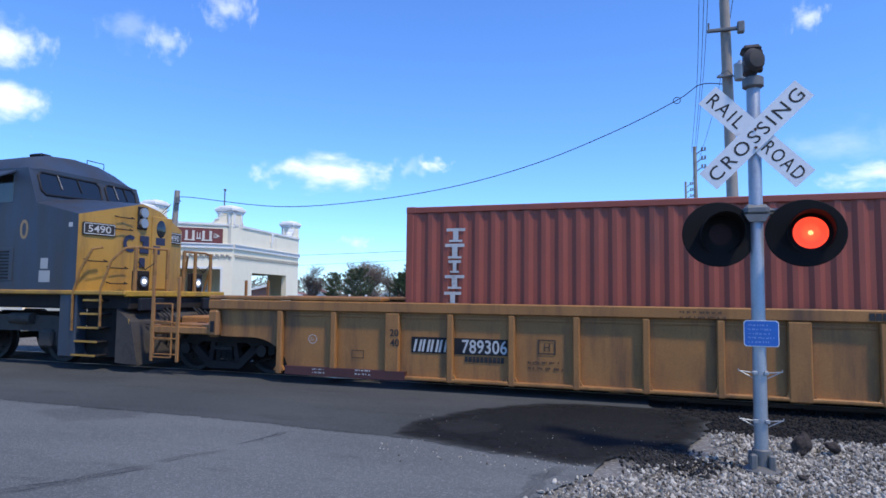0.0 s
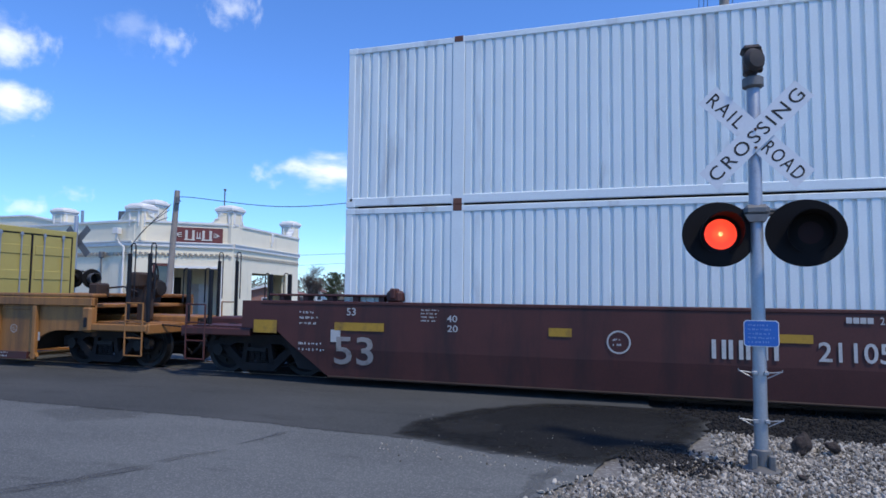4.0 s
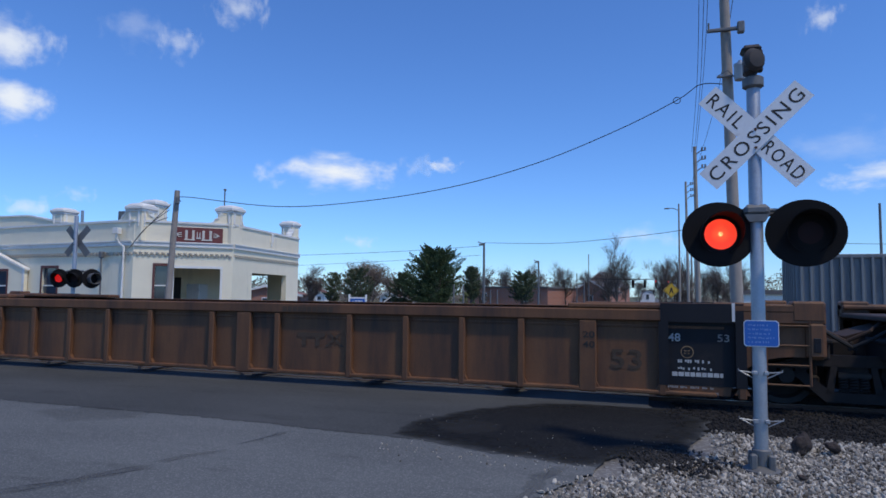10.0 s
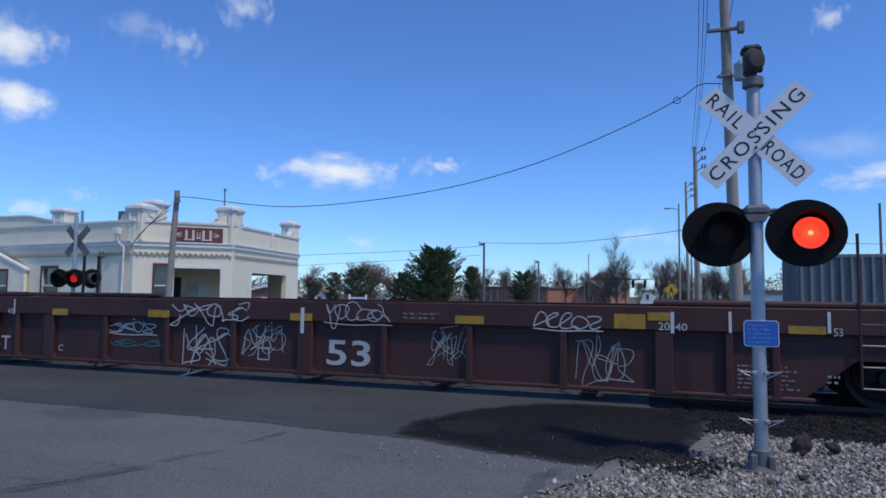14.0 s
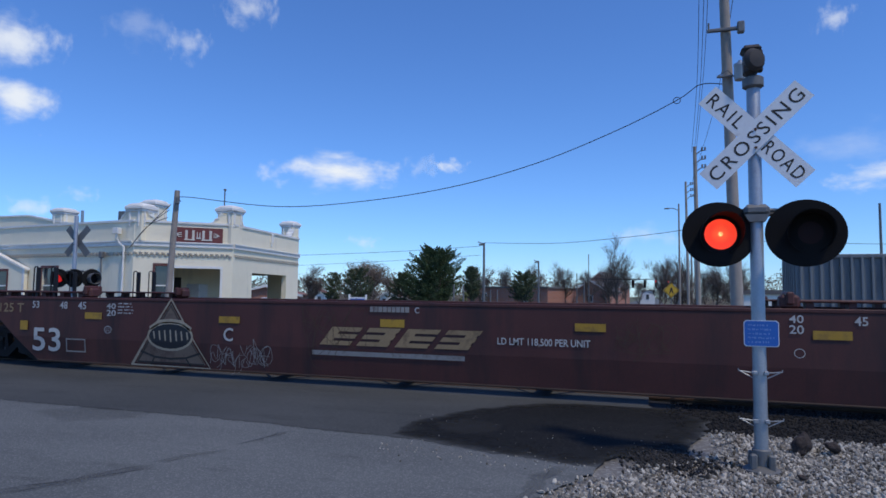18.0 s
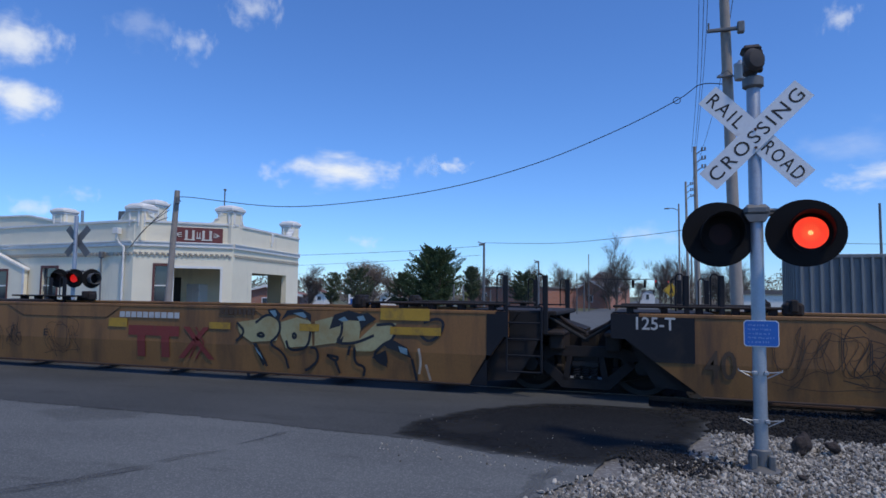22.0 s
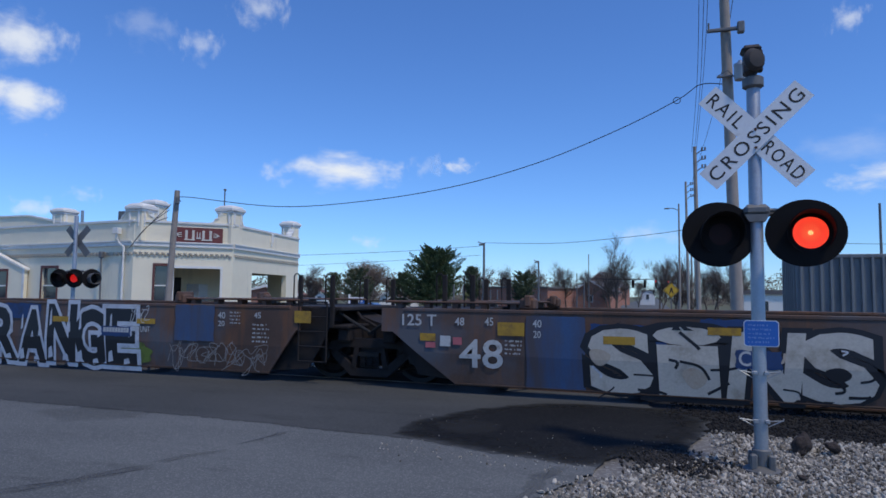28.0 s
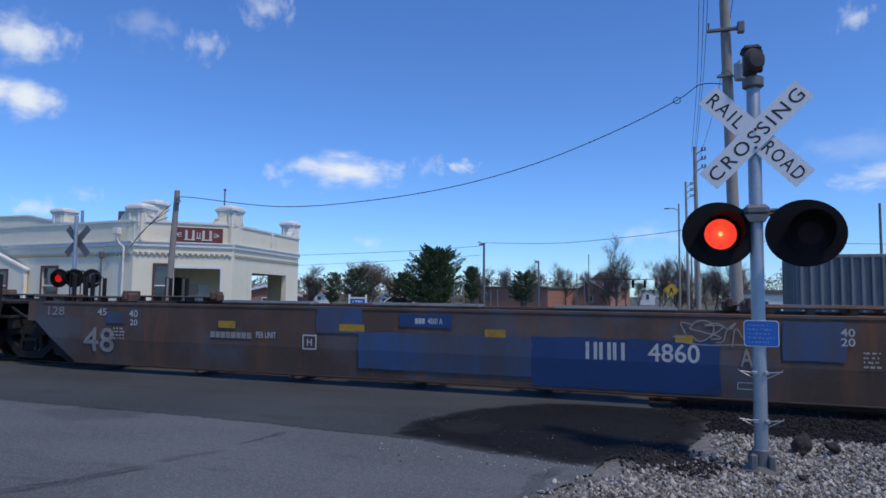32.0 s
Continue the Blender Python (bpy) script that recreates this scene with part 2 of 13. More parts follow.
def ground_mat(name, rgb, rgb2, pebble, scale, rough=0.9, tracks=False, crack=0.0):
    """Asphalt: binder with pale stone specks, worn bands and faint stains."""
    m, nt, ln, bsdf = nodes_of(name)
    co = nt.new("ShaderNodeTexCoord")
    big = nt.new("ShaderNodeTexNoise")
    big.inputs["Scale"].default_value, big.inputs["Detail"].default_value = 0.35, 5
    wide = nt.new("ShaderNodeMapping")
    wide.inputs["Scale"].default_value = (0.7, 1.6, 1.0)
    ln.new(co.outputs["Object"], wide.inputs["Vector"])
    ln.new(wide.outputs[0], big.inputs["Vector"])
    mx = nt.new("ShaderNodeMix")
    mx.data_type = "RGBA"
    mx.inputs[6].default_value, mx.inputs[7].default_value = (*rgb, 1), (*rgb2, 1)
    r0 = nt.new("ShaderNodeMapRange")
    r0.inputs[1].default_value, r0.inputs[2].default_value = 0.35, 0.65
    ln.new(big.outputs["Fac"], r0.inputs[0])
    ln.new(r0.outputs[0], mx.inputs[0])
    vor = nt.new("ShaderNodeTexVoronoi")
    vor.inputs["Scale"].default_value = scale
    ln.new(co.outputs["Object"], vor.inputs["Vector"])
    sp = nt.new("ShaderNodeMapRange")
    sp.inputs[1].default_value, sp.inputs[2].default_value, sp.inputs[3].default_value, sp.inputs[4].default_value = 0.55, 1.0, 0.0, pebble
    sep = nt.new("ShaderNodeSeparateColor")
    ln.new(vor.outputs["Color"], sep.inputs[0])
    ln.new(sep.outputs[0], sp.inputs[0])
    m2 = nt.new("ShaderNodeMix")
    m2.data_type = "RGBA"
    m2.inputs[7].default_value = (0.34, 0.33, 0.31, 1)
    ln.new(sp.outputs[0], m2.inputs[0])
    ln.new(mx.outputs[2], m2.inputs[6])
    stain = nt.new("ShaderNodeTexNoise")
    stain.inputs["Scale"].default_value, stain.inputs["Detail"].default_value, stain.inputs["Roughness"].default_value = 1.4, 8, 0.7
    sm = nt.new("ShaderNodeMapping")
    sm.inputs["Rotation"].default_value, sm.inputs["Scale"].default_value = (0, 0, 0.5), (0.45, 1.8, 1)
    ln.new(co.outputs["Object"], sm.inputs["Vector"])
    ln.new(sm.outputs[0], stain.inputs["Vector"])
    sr = nt.new("ShaderNodeMapRange")
    sr.inputs[1].default_value, sr.inputs[2].default_value, sr.inputs[4].default_value = 0.56, 0.72, 0.45
    ln.new(stain.outputs["Fac"], sr.inputs[0])
    m3 = nt.new("ShaderNodeMix")
    m3.data_type = "RGBA"
    m3.inputs[7].default_value = (rgb[0] * 0.5, rgb[1] * 0.5, rgb[2] * 0.5, 1)
    ln.new(sr.outputs[0], m3.inputs[0])
    ln.new(m2.outputs[2], m3.inputs[6])
    ln.new(m3.outputs[2], bsdf.inputs["Base Color"])
    bsdf.inputs["Roughness"].default_value = rough
    bsdf.inputs["Specular IOR Level"].default_value = 0.12
    bp = nt.new("ShaderNodeBump")
    bp.inputs["Strength"].default_value, bp.inputs["Distance"].default_value = 0.35, 0.008
    ln.new(vor.outputs["Distance"], bp.inputs["Height"])
    ln.new(bp.outputs[0], bsdf.inputs["Normal"])
    return m


asphalt_old = ground_mat("worn grey asphalt", (0.106, 0.113, 0.111), (0.142, 0.150, 0.145), 0.38, 88)
asphalt_new = ground_mat("dark patched asphalt", (0.054, 0.057, 0.056), (0.081, 0.084, 0.082), 0.14, 110)
asphalt_tar = ground_mat("fresh black asphalt", (0.011, 0.0115, 0.012), (0.018, 0.0185, 0.0185), 0.05, 60)
dirt_gravel = ground_mat("gravel bed", (0.13, 0.12, 0.105), (0.21, 0.20, 0.18), 0.8, 30)


def stone_mat(name, lo, hi):
    m, nt, ln, bsdf = nodes_of(name)
    geo = nt.new("ShaderNodeNewGeometry")
    ramp = nt.new("ShaderNodeMix")
    ramp.data_type = "RGBA"
    ramp.inputs[6].default_value, ramp.inputs[7].default_value = (*lo, 1), (*hi, 1)
    ln.new(geo.outputs["Random Per Island"], ramp.inputs[0])
    co = nt.new("ShaderNodeTexCoord")
    nz = nt.new("ShaderNodeTexNoise")
    nz.inputs["Scale"].default_value, nz.inputs["Detail"].default_value = 45, 4
    ln.new(co.outputs["Object"], nz.inputs["Vector"])
    rg = nt.new("ShaderNodeMapRange")
    rg.inputs[3].default_value, rg.inputs[4].default_value = 0.6, 1.35
    ln.new(nz.outputs["Fac"], rg.inputs[0])
    sc = nt.new("ShaderNodeVectorMath")
    sc.operation = "SCALE"
    ln.new(ramp.outputs[2], sc.inputs[0])
    ln.new(rg.outputs[0], sc.inputs["Scale"])
    ln.new(sc.outputs[0], bsdf.inputs["Base Color"])
    bsdf.inputs["Roughness"].default_value = 0.9
    return m


ballast = stone_mat("pale crushed limestone", (0.060, 0.050, 0.038), (0.62, 0.555, 0.45))
# oil on the stones, darkened further to hold the train's shadow
oily = stone_mat("oily ballast darkened for train shade", (0.004, 0.0035, 0.003), (0.014, 0.011, 0.009))
# olive leaves, lightened in colour for haze and one sunlit lobe
leafy_olive = stone_mat("olive evergreen leaves lightened for sun and haze", (0.045, 0.062, 0.030), (0.115, 0.140, 0.065))
leafy = stone_mat("mixed evergreen leaves", (0.024, 0.045, 0.018), (0.085, 0.126, 0.044))
leafy_lt = stone_mat("mixed spring leaves", (0.07, 0.085, 0.03), (0.19, 0.20, 0.08))
twiggy = stone_mat("mixed grey twigs", (0.075, 0.060, 0.048), (0.21, 0.165, 0.135))
bud = stone_mat("pale brown buds", (0.16, 0.115, 0.08), (0.33, 0.25, 0.19))


def brick_mat(name, a, b):
    m, nt, ln, bsdf = nodes_of(name)
    co = nt.new("ShaderNodeTexCoord")
    mp = nt.new("ShaderNodeMapping")
    mp.inputs["Rotation"].default_value = (radians(90), 0, 0)
    ln.new(co.outputs["Object"], mp.inputs["Vector"])
    br = nt.new("ShaderNodeTexBrick")
    br.inputs["Color1"].default_value, br.inputs["Color2"].default_value, br.inputs["Mortar"].default_value = (*a, 1), (*b, 1), (0.3, 0.27, 0.24, 1)
    br.inputs["Scale"].default_value, br.inputs["Mortar Size"].default_value = 4.5, 0.02
    ln.new(mp.outputs[0], br.inputs["Vector"])
    ln.new(br.outputs[0], bsdf.inputs["Base Color"])
    bsdf.inputs["Roughness"].default_value = 0.9
    return m


brick_far = brick_mat("red brick", (0.36, 0.130, 0.075), (0.44, 0.19, 0.115))


def cloud_mat(name, seed, thick):
    """Ragged white vapour: the sheet thins out by noise towards its rim."""
    m, nt, ln, bsdf = nodes_of(name)
    nt.remove(bsdf)
    co = nt.new("ShaderNodeTexCoord")
    mp = nt.new("ShaderNodeMapping")
    mp.inputs["Location"].default_value = (seed, seed * 0.7, 0)
    ln.new(co.outputs["Generated"], mp.inputs["Vector"])
    nz = nt.new("ShaderNodeTexNoise")
    nz.inputs["Scale"].default_value, nz.inputs["Detail"].default_value, nz.inputs["Roughness"].default_value = 2.9, 8, 0.55
    ln.new(mp.outputs[0], nz.inputs["Vector"])
    ctr = nt.new("ShaderNodeVectorMath")
    ctr.operation = "SUBTRACT"
    ctr.inputs[1].default_value = (0.5, 0.42, 0.0)
    ln.new(co.outputs["Generated"], ctr.inputs[0])
    flat = nt.new("ShaderNodeVectorMath")
    flat.operation = "MULTIPLY"
    flat.inputs[1].default_value = (2.0, 2.2, 0.0)
    ln.new(ctr.outputs[0], flat.inputs[0])
    ln2 = nt.new("ShaderNodeVectorMath")
    ln2.operation = "LENGTH"
    ln.new(flat.outputs[0], ln2.inputs[0])
    edge = nt.new("ShaderNodeMapRange")
    edge.inputs[1].default_value, edge.inputs[2].default_value, edge.inputs[3].default_value, edge.inputs[4].default_value = 0.0, 1.0, 0.44, -0.42
    ln.new(ln2.outputs["Value"], edge.inputs[0])
    sm = nt.new("ShaderNodeMath")
    sm.operation = "ADD"
    puff = nt.new("ShaderNodeMapRange")
    puff.clamp = False
    puff.inputs[1].default_value, puff.inputs[2].default_value, puff.inputs[3].default_value, puff.inputs[4].default_value = 0.3, 0.7, 0.18, 0.82
    ln.new(nz.outputs["Fac"], puff.inputs[0])
    ln.new(puff.outputs[0], sm.inputs[0])
    ln.new(edge.outputs[0], sm.inputs[1])
    al = nt.new("ShaderNodeMapRange")
    al.interpolation_type = "SMOOTHSTEP"
    al.inputs[1].default_value, al.inputs[2].default_value, al.inputs[4].default_value = 0.36, 1.12, thick
    ln.new(sm.outputs[0], al.inputs[0])
    em = nt.new("ShaderNodeEmission")
    em.inputs["Color"].default_value, em.inputs["Strength"].default_value = (0.90, 0.945, 1.0, 1), 0.86
    tr = nt.new("ShaderNodeBsdfTransparent")
    mx = nt.new("ShaderNodeMixShader")
    ln.new(al.outputs[0], mx.inputs[0])
    ln.new(tr.outputs[0], mx.inputs[1])
    ln.new(em.outputs[0], mx.inputs[2])
    ln.new(mx.outputs[0], nt["Material Output"].inputs["Surface"])
    return m


# ---- mesh builders ----
class Shape:
    """Collects vertices and faces of one part."""

    def __init__(self):
        self.v, self.f = [], []

    def add(self, verts, faces):
        n = len(self.v)
        self.v += [tuple(p) for p in verts]
        self.f += [tuple(i + n for i in f) for f in faces]
        return self

    def box(self, x0, x1, y0, y1, z0, z1):
        p = [(x, y, z) for x in (x0, x1) for y in (y0, y1) for z in (z0, z1)]
        return self.add(p, [(0, 1, 3, 2), (4, 6, 7, 5), (0, 4, 5, 1), (2, 3, 7, 6), (0, 2, 6, 4), (1, 5, 7, 3)])

    def rbox(self, x0, x1, y0, y1, z0, z1, c=0.02):
        """A box with all edges chamfered."""
        c = min(c, (x1 - x0) * 0.45, (y1 - y0) * 0.45, (z1 - z0) * 0.45)
        vs, fs = [], []
        lim = ((x0, x1), (y0, y1), (z0, z1))
        idx = {}
        for ax in range(3):
            for sx in (0, 1):
                for sy in (0, 1):
                    for sz in (0, 1):
                        s = (sx, sy, sz)
                        p = [lim[k][s[k]] + (c if s[k] == 0 else -c) for k in range(3)]
                        p[ax] = lim[ax][s[ax]]
                        idx[ax, s] = len(vs)
                        vs.append(p)
        for ax in range(3):
            b, d = (ax + 1) % 3, (ax + 2) % 3
            for e in (0, 1):
                loop = []
                for p, q in ((0, 0), (1, 0), (1, 1), (0, 1)):
                    s = [0, 0, 0]
                    s[ax], s[b], s[d] = e, p, q
                    loop.append(idx[ax, tuple(s)])
                fs.append(loop if e else loop[::-1])
            for p in (0, 1):
                for q in (0, 1):
                    s0, s1 = [0, 0, 0], [0, 0, 0]
                    s0[b], s0[d], s0[ax] = p, q, 0
                    s1[b], s1[d], s1[ax] = p, q, 1
                    fs.append([idx[b, tuple(s0)], idx[b, tuple(s1)], idx[d, tuple(s1)], idx[d, tuple(s0)]])
        for sx in (0, 1):
            for sy in (0, 1):
                for sz in (0, 1):
                    s = (sx, sy, sz)
                    fs.append([idx[0, s], idx[1, s], idx[2, s]])
        return self.add(vs, fs)

    def prism(self, poly, a0, a1, axis="y"):
        """A flat outline pushed through from a0 to a1. Outline in (x, z) for y, (x, y) for z, (y, z) for x."""
        n = len(poly)
        put = {"y": lambda p, a: (p[0], a, p[1]), "z": lambda p, a: (p[0], p[1], a), "x": lambda p, a: (a, p[0], p[1])}[axis]
        vs = [put(p, a0) for p in poly] + [put(p, a1) for p in poly]
        fs = [tuple(range(n)), tuple(range(2 * n - 1, n - 1, -1))] + [(i, i + n, (i + 1) % n + n, (i + 1) % n) for i in range(n)]
        return self.add(vs, fs)

    def tube(self, pts, r, n=8, caps=True):
        pts = [Vector(p) for p in pts]
        rs = r if isinstance(r, (list, tuple)) else [r] * len(pts)
        vs, fs, side = [], [], None
        for i, p in enumerate(pts):
            d = (pts[min(i + 1, len(pts) - 1)] - pts[max(i - 1, 0)])
            d = d.normalized() if d.length > 1e-9 else Vector((0, 0, 1))
            if side is None:
                side = d.orthogonal().normalized()
            side = (side - d * side.dot(d))
            side = side.normalized() if side.length > 1e-6 else d.orthogonal().normalized()
            up = d.cross(side)
            vs += [p + (side * math.cos(2 * math.pi * k / n) + up * math.sin(2 * math.pi * k / n)) * rs[i] for k in range(n)]
        for i in range(len(pts) - 1):
            for k in range(n):
                a, b = i * n + k, i * n + (k + 1) % n
                fs.append((a, b, b + n, a + n))
        if caps:
            fs += [tuple(range(n - 1, -1, -1)), tuple(range((len(pts) - 1) * n, len(pts) * n))]
        return self.add(vs, fs)

    def lathe(self, prof, n=24, m=None):
        """Turns (radius, height) pairs round z, then poses them by m."""
        vs, fs = [], []
        for r, z in prof:
            vs += [Vector((r * math.cos(2 * math.pi * k / n), r * math.sin(2 * math.pi * k / n), z)) for k in range(n)]
        for i in range(len(prof) - 1):
            for k in range(n):
                a, b = i * n + k, i * n + (k + 1) % n
                fs.append((a, b, b + n, a + n))
        fs += [tuple(range(n - 1, -1, -1)), tuple(range((len(prof) - 1) * n, len(prof) * n))]
        if m is not None:
            vs = [m @ p for p in vs]
        return self.add(vs, fs)

    def moved(self, m):
        self.v = [tuple(m @ Vector(p)) for p in self.v]
        return self

    def data(self, name, mat, smooth=True):
        me = bpy.data.meshes.new(name)
        me.from_pydata(self.v, [], self.f)
        bm = bmesh.new()
        bm.from_mesh(me)
        bmesh.ops.recalc_face_normals(bm, faces=bm.faces)
        bm.to_mesh(me)
        bm.free()
        if mat:
            me.materials.append(mat)
        if smooth and len(self.f) > 6:
            me.shade_smooth()
            me.set_sharp_from_angle(angle=radians(35))
        return me


def thing(name, m, label, category, group="", kind=""):
    ob = new(name)
    ob.empty_display_size = 0.2
    ob.matrix_basis = m
    return tagged(ob, label, category, group, kind)


def part(name, shape, mat, parent, label="", m=None):
    """Links a shape, or mesh data that is shared, as one mesh under its thing or part."""
    me = shape.data(name, mat) if isinstance(shape, Shape) else shape
    ob = new(name, me)
    ob.parent = parent
    if m is not None:
        ob.matrix_basis = m
    return tagged(ob, label) if label else ob


def solo(name, shape, mat, label, category, group="", kind="", m=None):
    me = shape.data(name, mat) if isinstance(shape, Shape) else shape
    ob = new(name, me)
    if m is not None:
        ob.matrix_basis = m
    return tagged(ob, label, category, group, kind)


GLYPHS = {}


def glyph_points(text, bold):
    """Outline mesh of a piece of writing in the built-in font, as vertices and faces in a unit box."""
    key = (text, bold)
    if key not in GLYPHS:
        cu = bpy.data.curves.new("writing", "FONT")
        cu.body, cu.size, cu.offset, cu.resolution_u = text, 1.0, bold, 3
        tmp = bpy.data.objects.new("writing", cu)
        scene.collection.objects.link(tmp)
        me = bpy.data.meshes.new_from_object(tmp.evaluated_get(bpy.context.evaluated_depsgraph_get()))
        vs = np.array([v.co[:2] for v in me.vertices]) if len(me.vertices) else np.zeros((1, 2))
        fs = [tuple(p.vertices) for p in me.polygons]
        bpy.data.objects.remove(tmp)
        bpy.data.curves.remove(cu)
        bpy.data.meshes.remove(me)
        lo, hi = vs.min(0), vs.max(0)
        GLYPHS[key] = ((vs - lo) / np.maximum(hi - lo, 1e-6), fs)
    return GLYPHS[key]


def writing(name, text, x, z, w, h, y, mat, parent, bold=0.0, slant=0.0, label="", wave=0.0):
    """Writing on a face that looks towards -y: fitted into the box from (x, z), w wide and h high."""
    vs, fs = glyph_points(text, bold)
    s = Shape()
    s.add([(x + p[0] * w + p[1] * slant * h, y, z + p[1] * h * (1 + wave * math.sin(p[0] * 9)) + wave * h * 0.4 * math.sin(p[0] * 14)) for p in vs], fs)
    me = bpy.data.meshes.new(name)
    me.from_pydata(s.v, [], s.f)
    me.materials.append(mat)
    ob = new(name, me)
    ob.parent = parent
    return tagged(ob, label) if label else ob


def plate(name, x, z, w, h, y, mat, parent, label="", slant=0.0):
    s = Shape()
    s.add([(x, y, z), (x + w, y, z), (x + w + slant * h, y, z + h), (x + slant * h, y, z + h)], [(0, 1, 2, 3)])
    me = bpy.data.meshes.new(name)
    me.from_pydata(s.v, [], s.f)
    me.materials.append(mat)
    ob = new(name, me)
    ob.parent = parent
    return tagged(ob, label) if label else ob


def bars(name, x, z, w, h, y, mat, parent, cols, rows=1, slant=0.0, gap=0.35, rnd=0.0, label=""):
    """Blocks that stand for writing: rows of short bars."""
    s, rr = Shape(), random.Random(int(abs(x * 97 + z * 31) * 10))
    if rows > 1:
        # lines of small print: words of uneven length
        rh = h / (rows * 2.3 - 1.3)
        for r in range(rows):
            z0, at, end = z + r * rh * 2.3, x, x + w * rr.uniform(0.72, 1.0)
            while at < end:
                ww = min(w / cols * rr.uniform(0.5, 1.9), end - at)
                # each word a run of short uprights, some of them cut low or high
                cw = max(rh * 0.72, w / 60)
                for j in range(max(1, int(ww / cw))):
                    u, lo, hi = at + j * cw, rr.choice((0.0, 0.0, 0.0, 0.3)) * rh, rr.choice((1.0, 1.0, 0.75)) * rh
                    s.add([(u, y, z0 + lo), (u + cw * 0.78, y, z0 + lo), (u + cw * 0.78, y, z0 + hi), (u, y, z0 + hi)], [(0, 1, 2, 3)])
                at += ww + w / cols * 0.28
    else:
        cw = w / (cols + (cols - 1) * gap * 0.6)
        at = x
        for c in range(cols):
            k = 1.0 + (rr.uniform(-0.12, 0.12) if cols > 4 else 0.0)
            x1 = min(at + cw * k, x + w)
            q = (x1 - at) * 0.3
            if h > 0.15:
                # a tall block is a pair of uprights
                for u0, u1, v0, v1 in ((at, at + q, 0.0, 1.0), (x1 - q, x1, 0.0, 1.0)):
                    s.add([(u0 + slant * h * v0, y, z + h * v0), (u1 + slant * h * v0, y, z + h * v0), (u1 + slant * h * v1, y, z + h * v1), (u0 + slant * h * v1, y, z + h * v1)], [(0, 1, 2, 3)])
            else:
                s.add([(at, y, z), (x1, y, z), (x1 + slant * h, y, z + h), (at + slant * h, y, z + h)], [(0, 1, 2, 3)])
            at = x1 + cw * gap * 0.6
    me = bpy.data.meshes.new(name)
    me.from_pydata(s.v, [], s.f)
    me.materials.append(mat)
    ob = new(name, me)
    ob.parent = parent
    return tagged(ob, label) if label else ob


def ribbon(pts, r):
    """A flat painted line in the x, z plane through the points, 2 r wide."""
    out, fs = [], []
    for i, p in enumerate(pts):
        a, b = pts[max(i - 1, 0)], pts[min(i + 1, len(pts) - 1)]
        dx, dz = b[0] - a[0], b[1] - a[1]
        k = max(1e-6, math.hypot(dx, dz))
        out += [(p[0] - dz / k * r, p[1] + dx / k * r), (p[0] + dz / k * r, p[1] - dx / k * r)]
    for i in range(len(pts) - 1):
        fs.append((2 * i, 2 * i + 1, 2 * i + 3, 2 * i + 2))
    return out, fs


def smooth_line(pts, close=False):
    """Rounds a drawn line by cutting its corners twice."""
    for _ in range(2):
        q = [] if close else [pts[0]]
        for a, b in zip(pts, pts[1:] + (pts[:1] if close else [])):
            q += [(a[0] * 0.75 + b[0] * 0.25, a[1] * 0.75 + b[1] * 0.25), (a[0] * 0.25 + b[0] * 0.75, a[1] * 0.25 + b[1] * 0.75)]
        pts = q if close else q + [pts[-1]]
    return pts


TAG_FORMS = (
    (((0.8, 0.8), (0.4, 1.0), (0.05, 0.6), (0.15, 0.1), (0.6, 0.0), (0.95, 0.3)),),
    (((0.15, 0.0), (0.2, 1.0)), ((0.2, 0.95), (0.9, 0.9), (0.75, 0.5), (0.2, 0.5), (0.95, 0.0))),
    (((0.05, 0.9), (0.9, 1.0), (0.1, 0.05), (1.0, 0.1)),),
    (((0.9, 0.85), (0.4, 1.0), (0.1, 0.75), (0.8, 0.4), (0.7, 0.05), (0.05, 0.1)),),
    (((0.0, 0.0), (0.5, 1.05), (0.95, 0.0)), ((0.2, 0.4), (0.85, 0.45))),
    (((0.1, 1.0), (0.15, 0.1), (0.6, 0.0), (0.85, 0.4), (0.85, 1.0)),),
    (((0.5, 1.0), (0.05, 0.7), (0.2, 0.1), (0.8, 0.1), (0.95, 0.7), (0.5, 1.0), (0.3, 0.85)),),
    (((0.1, 0.0), (0.15, 1.0), (0.8, 0.05), (0.9, 1.1)),),
    (((0.1, 1.0), (0.5, 0.45), (0.95, 1.0)), ((0.5, 0.5), (0.4, -0.25), (0.0, -0.3))),
)


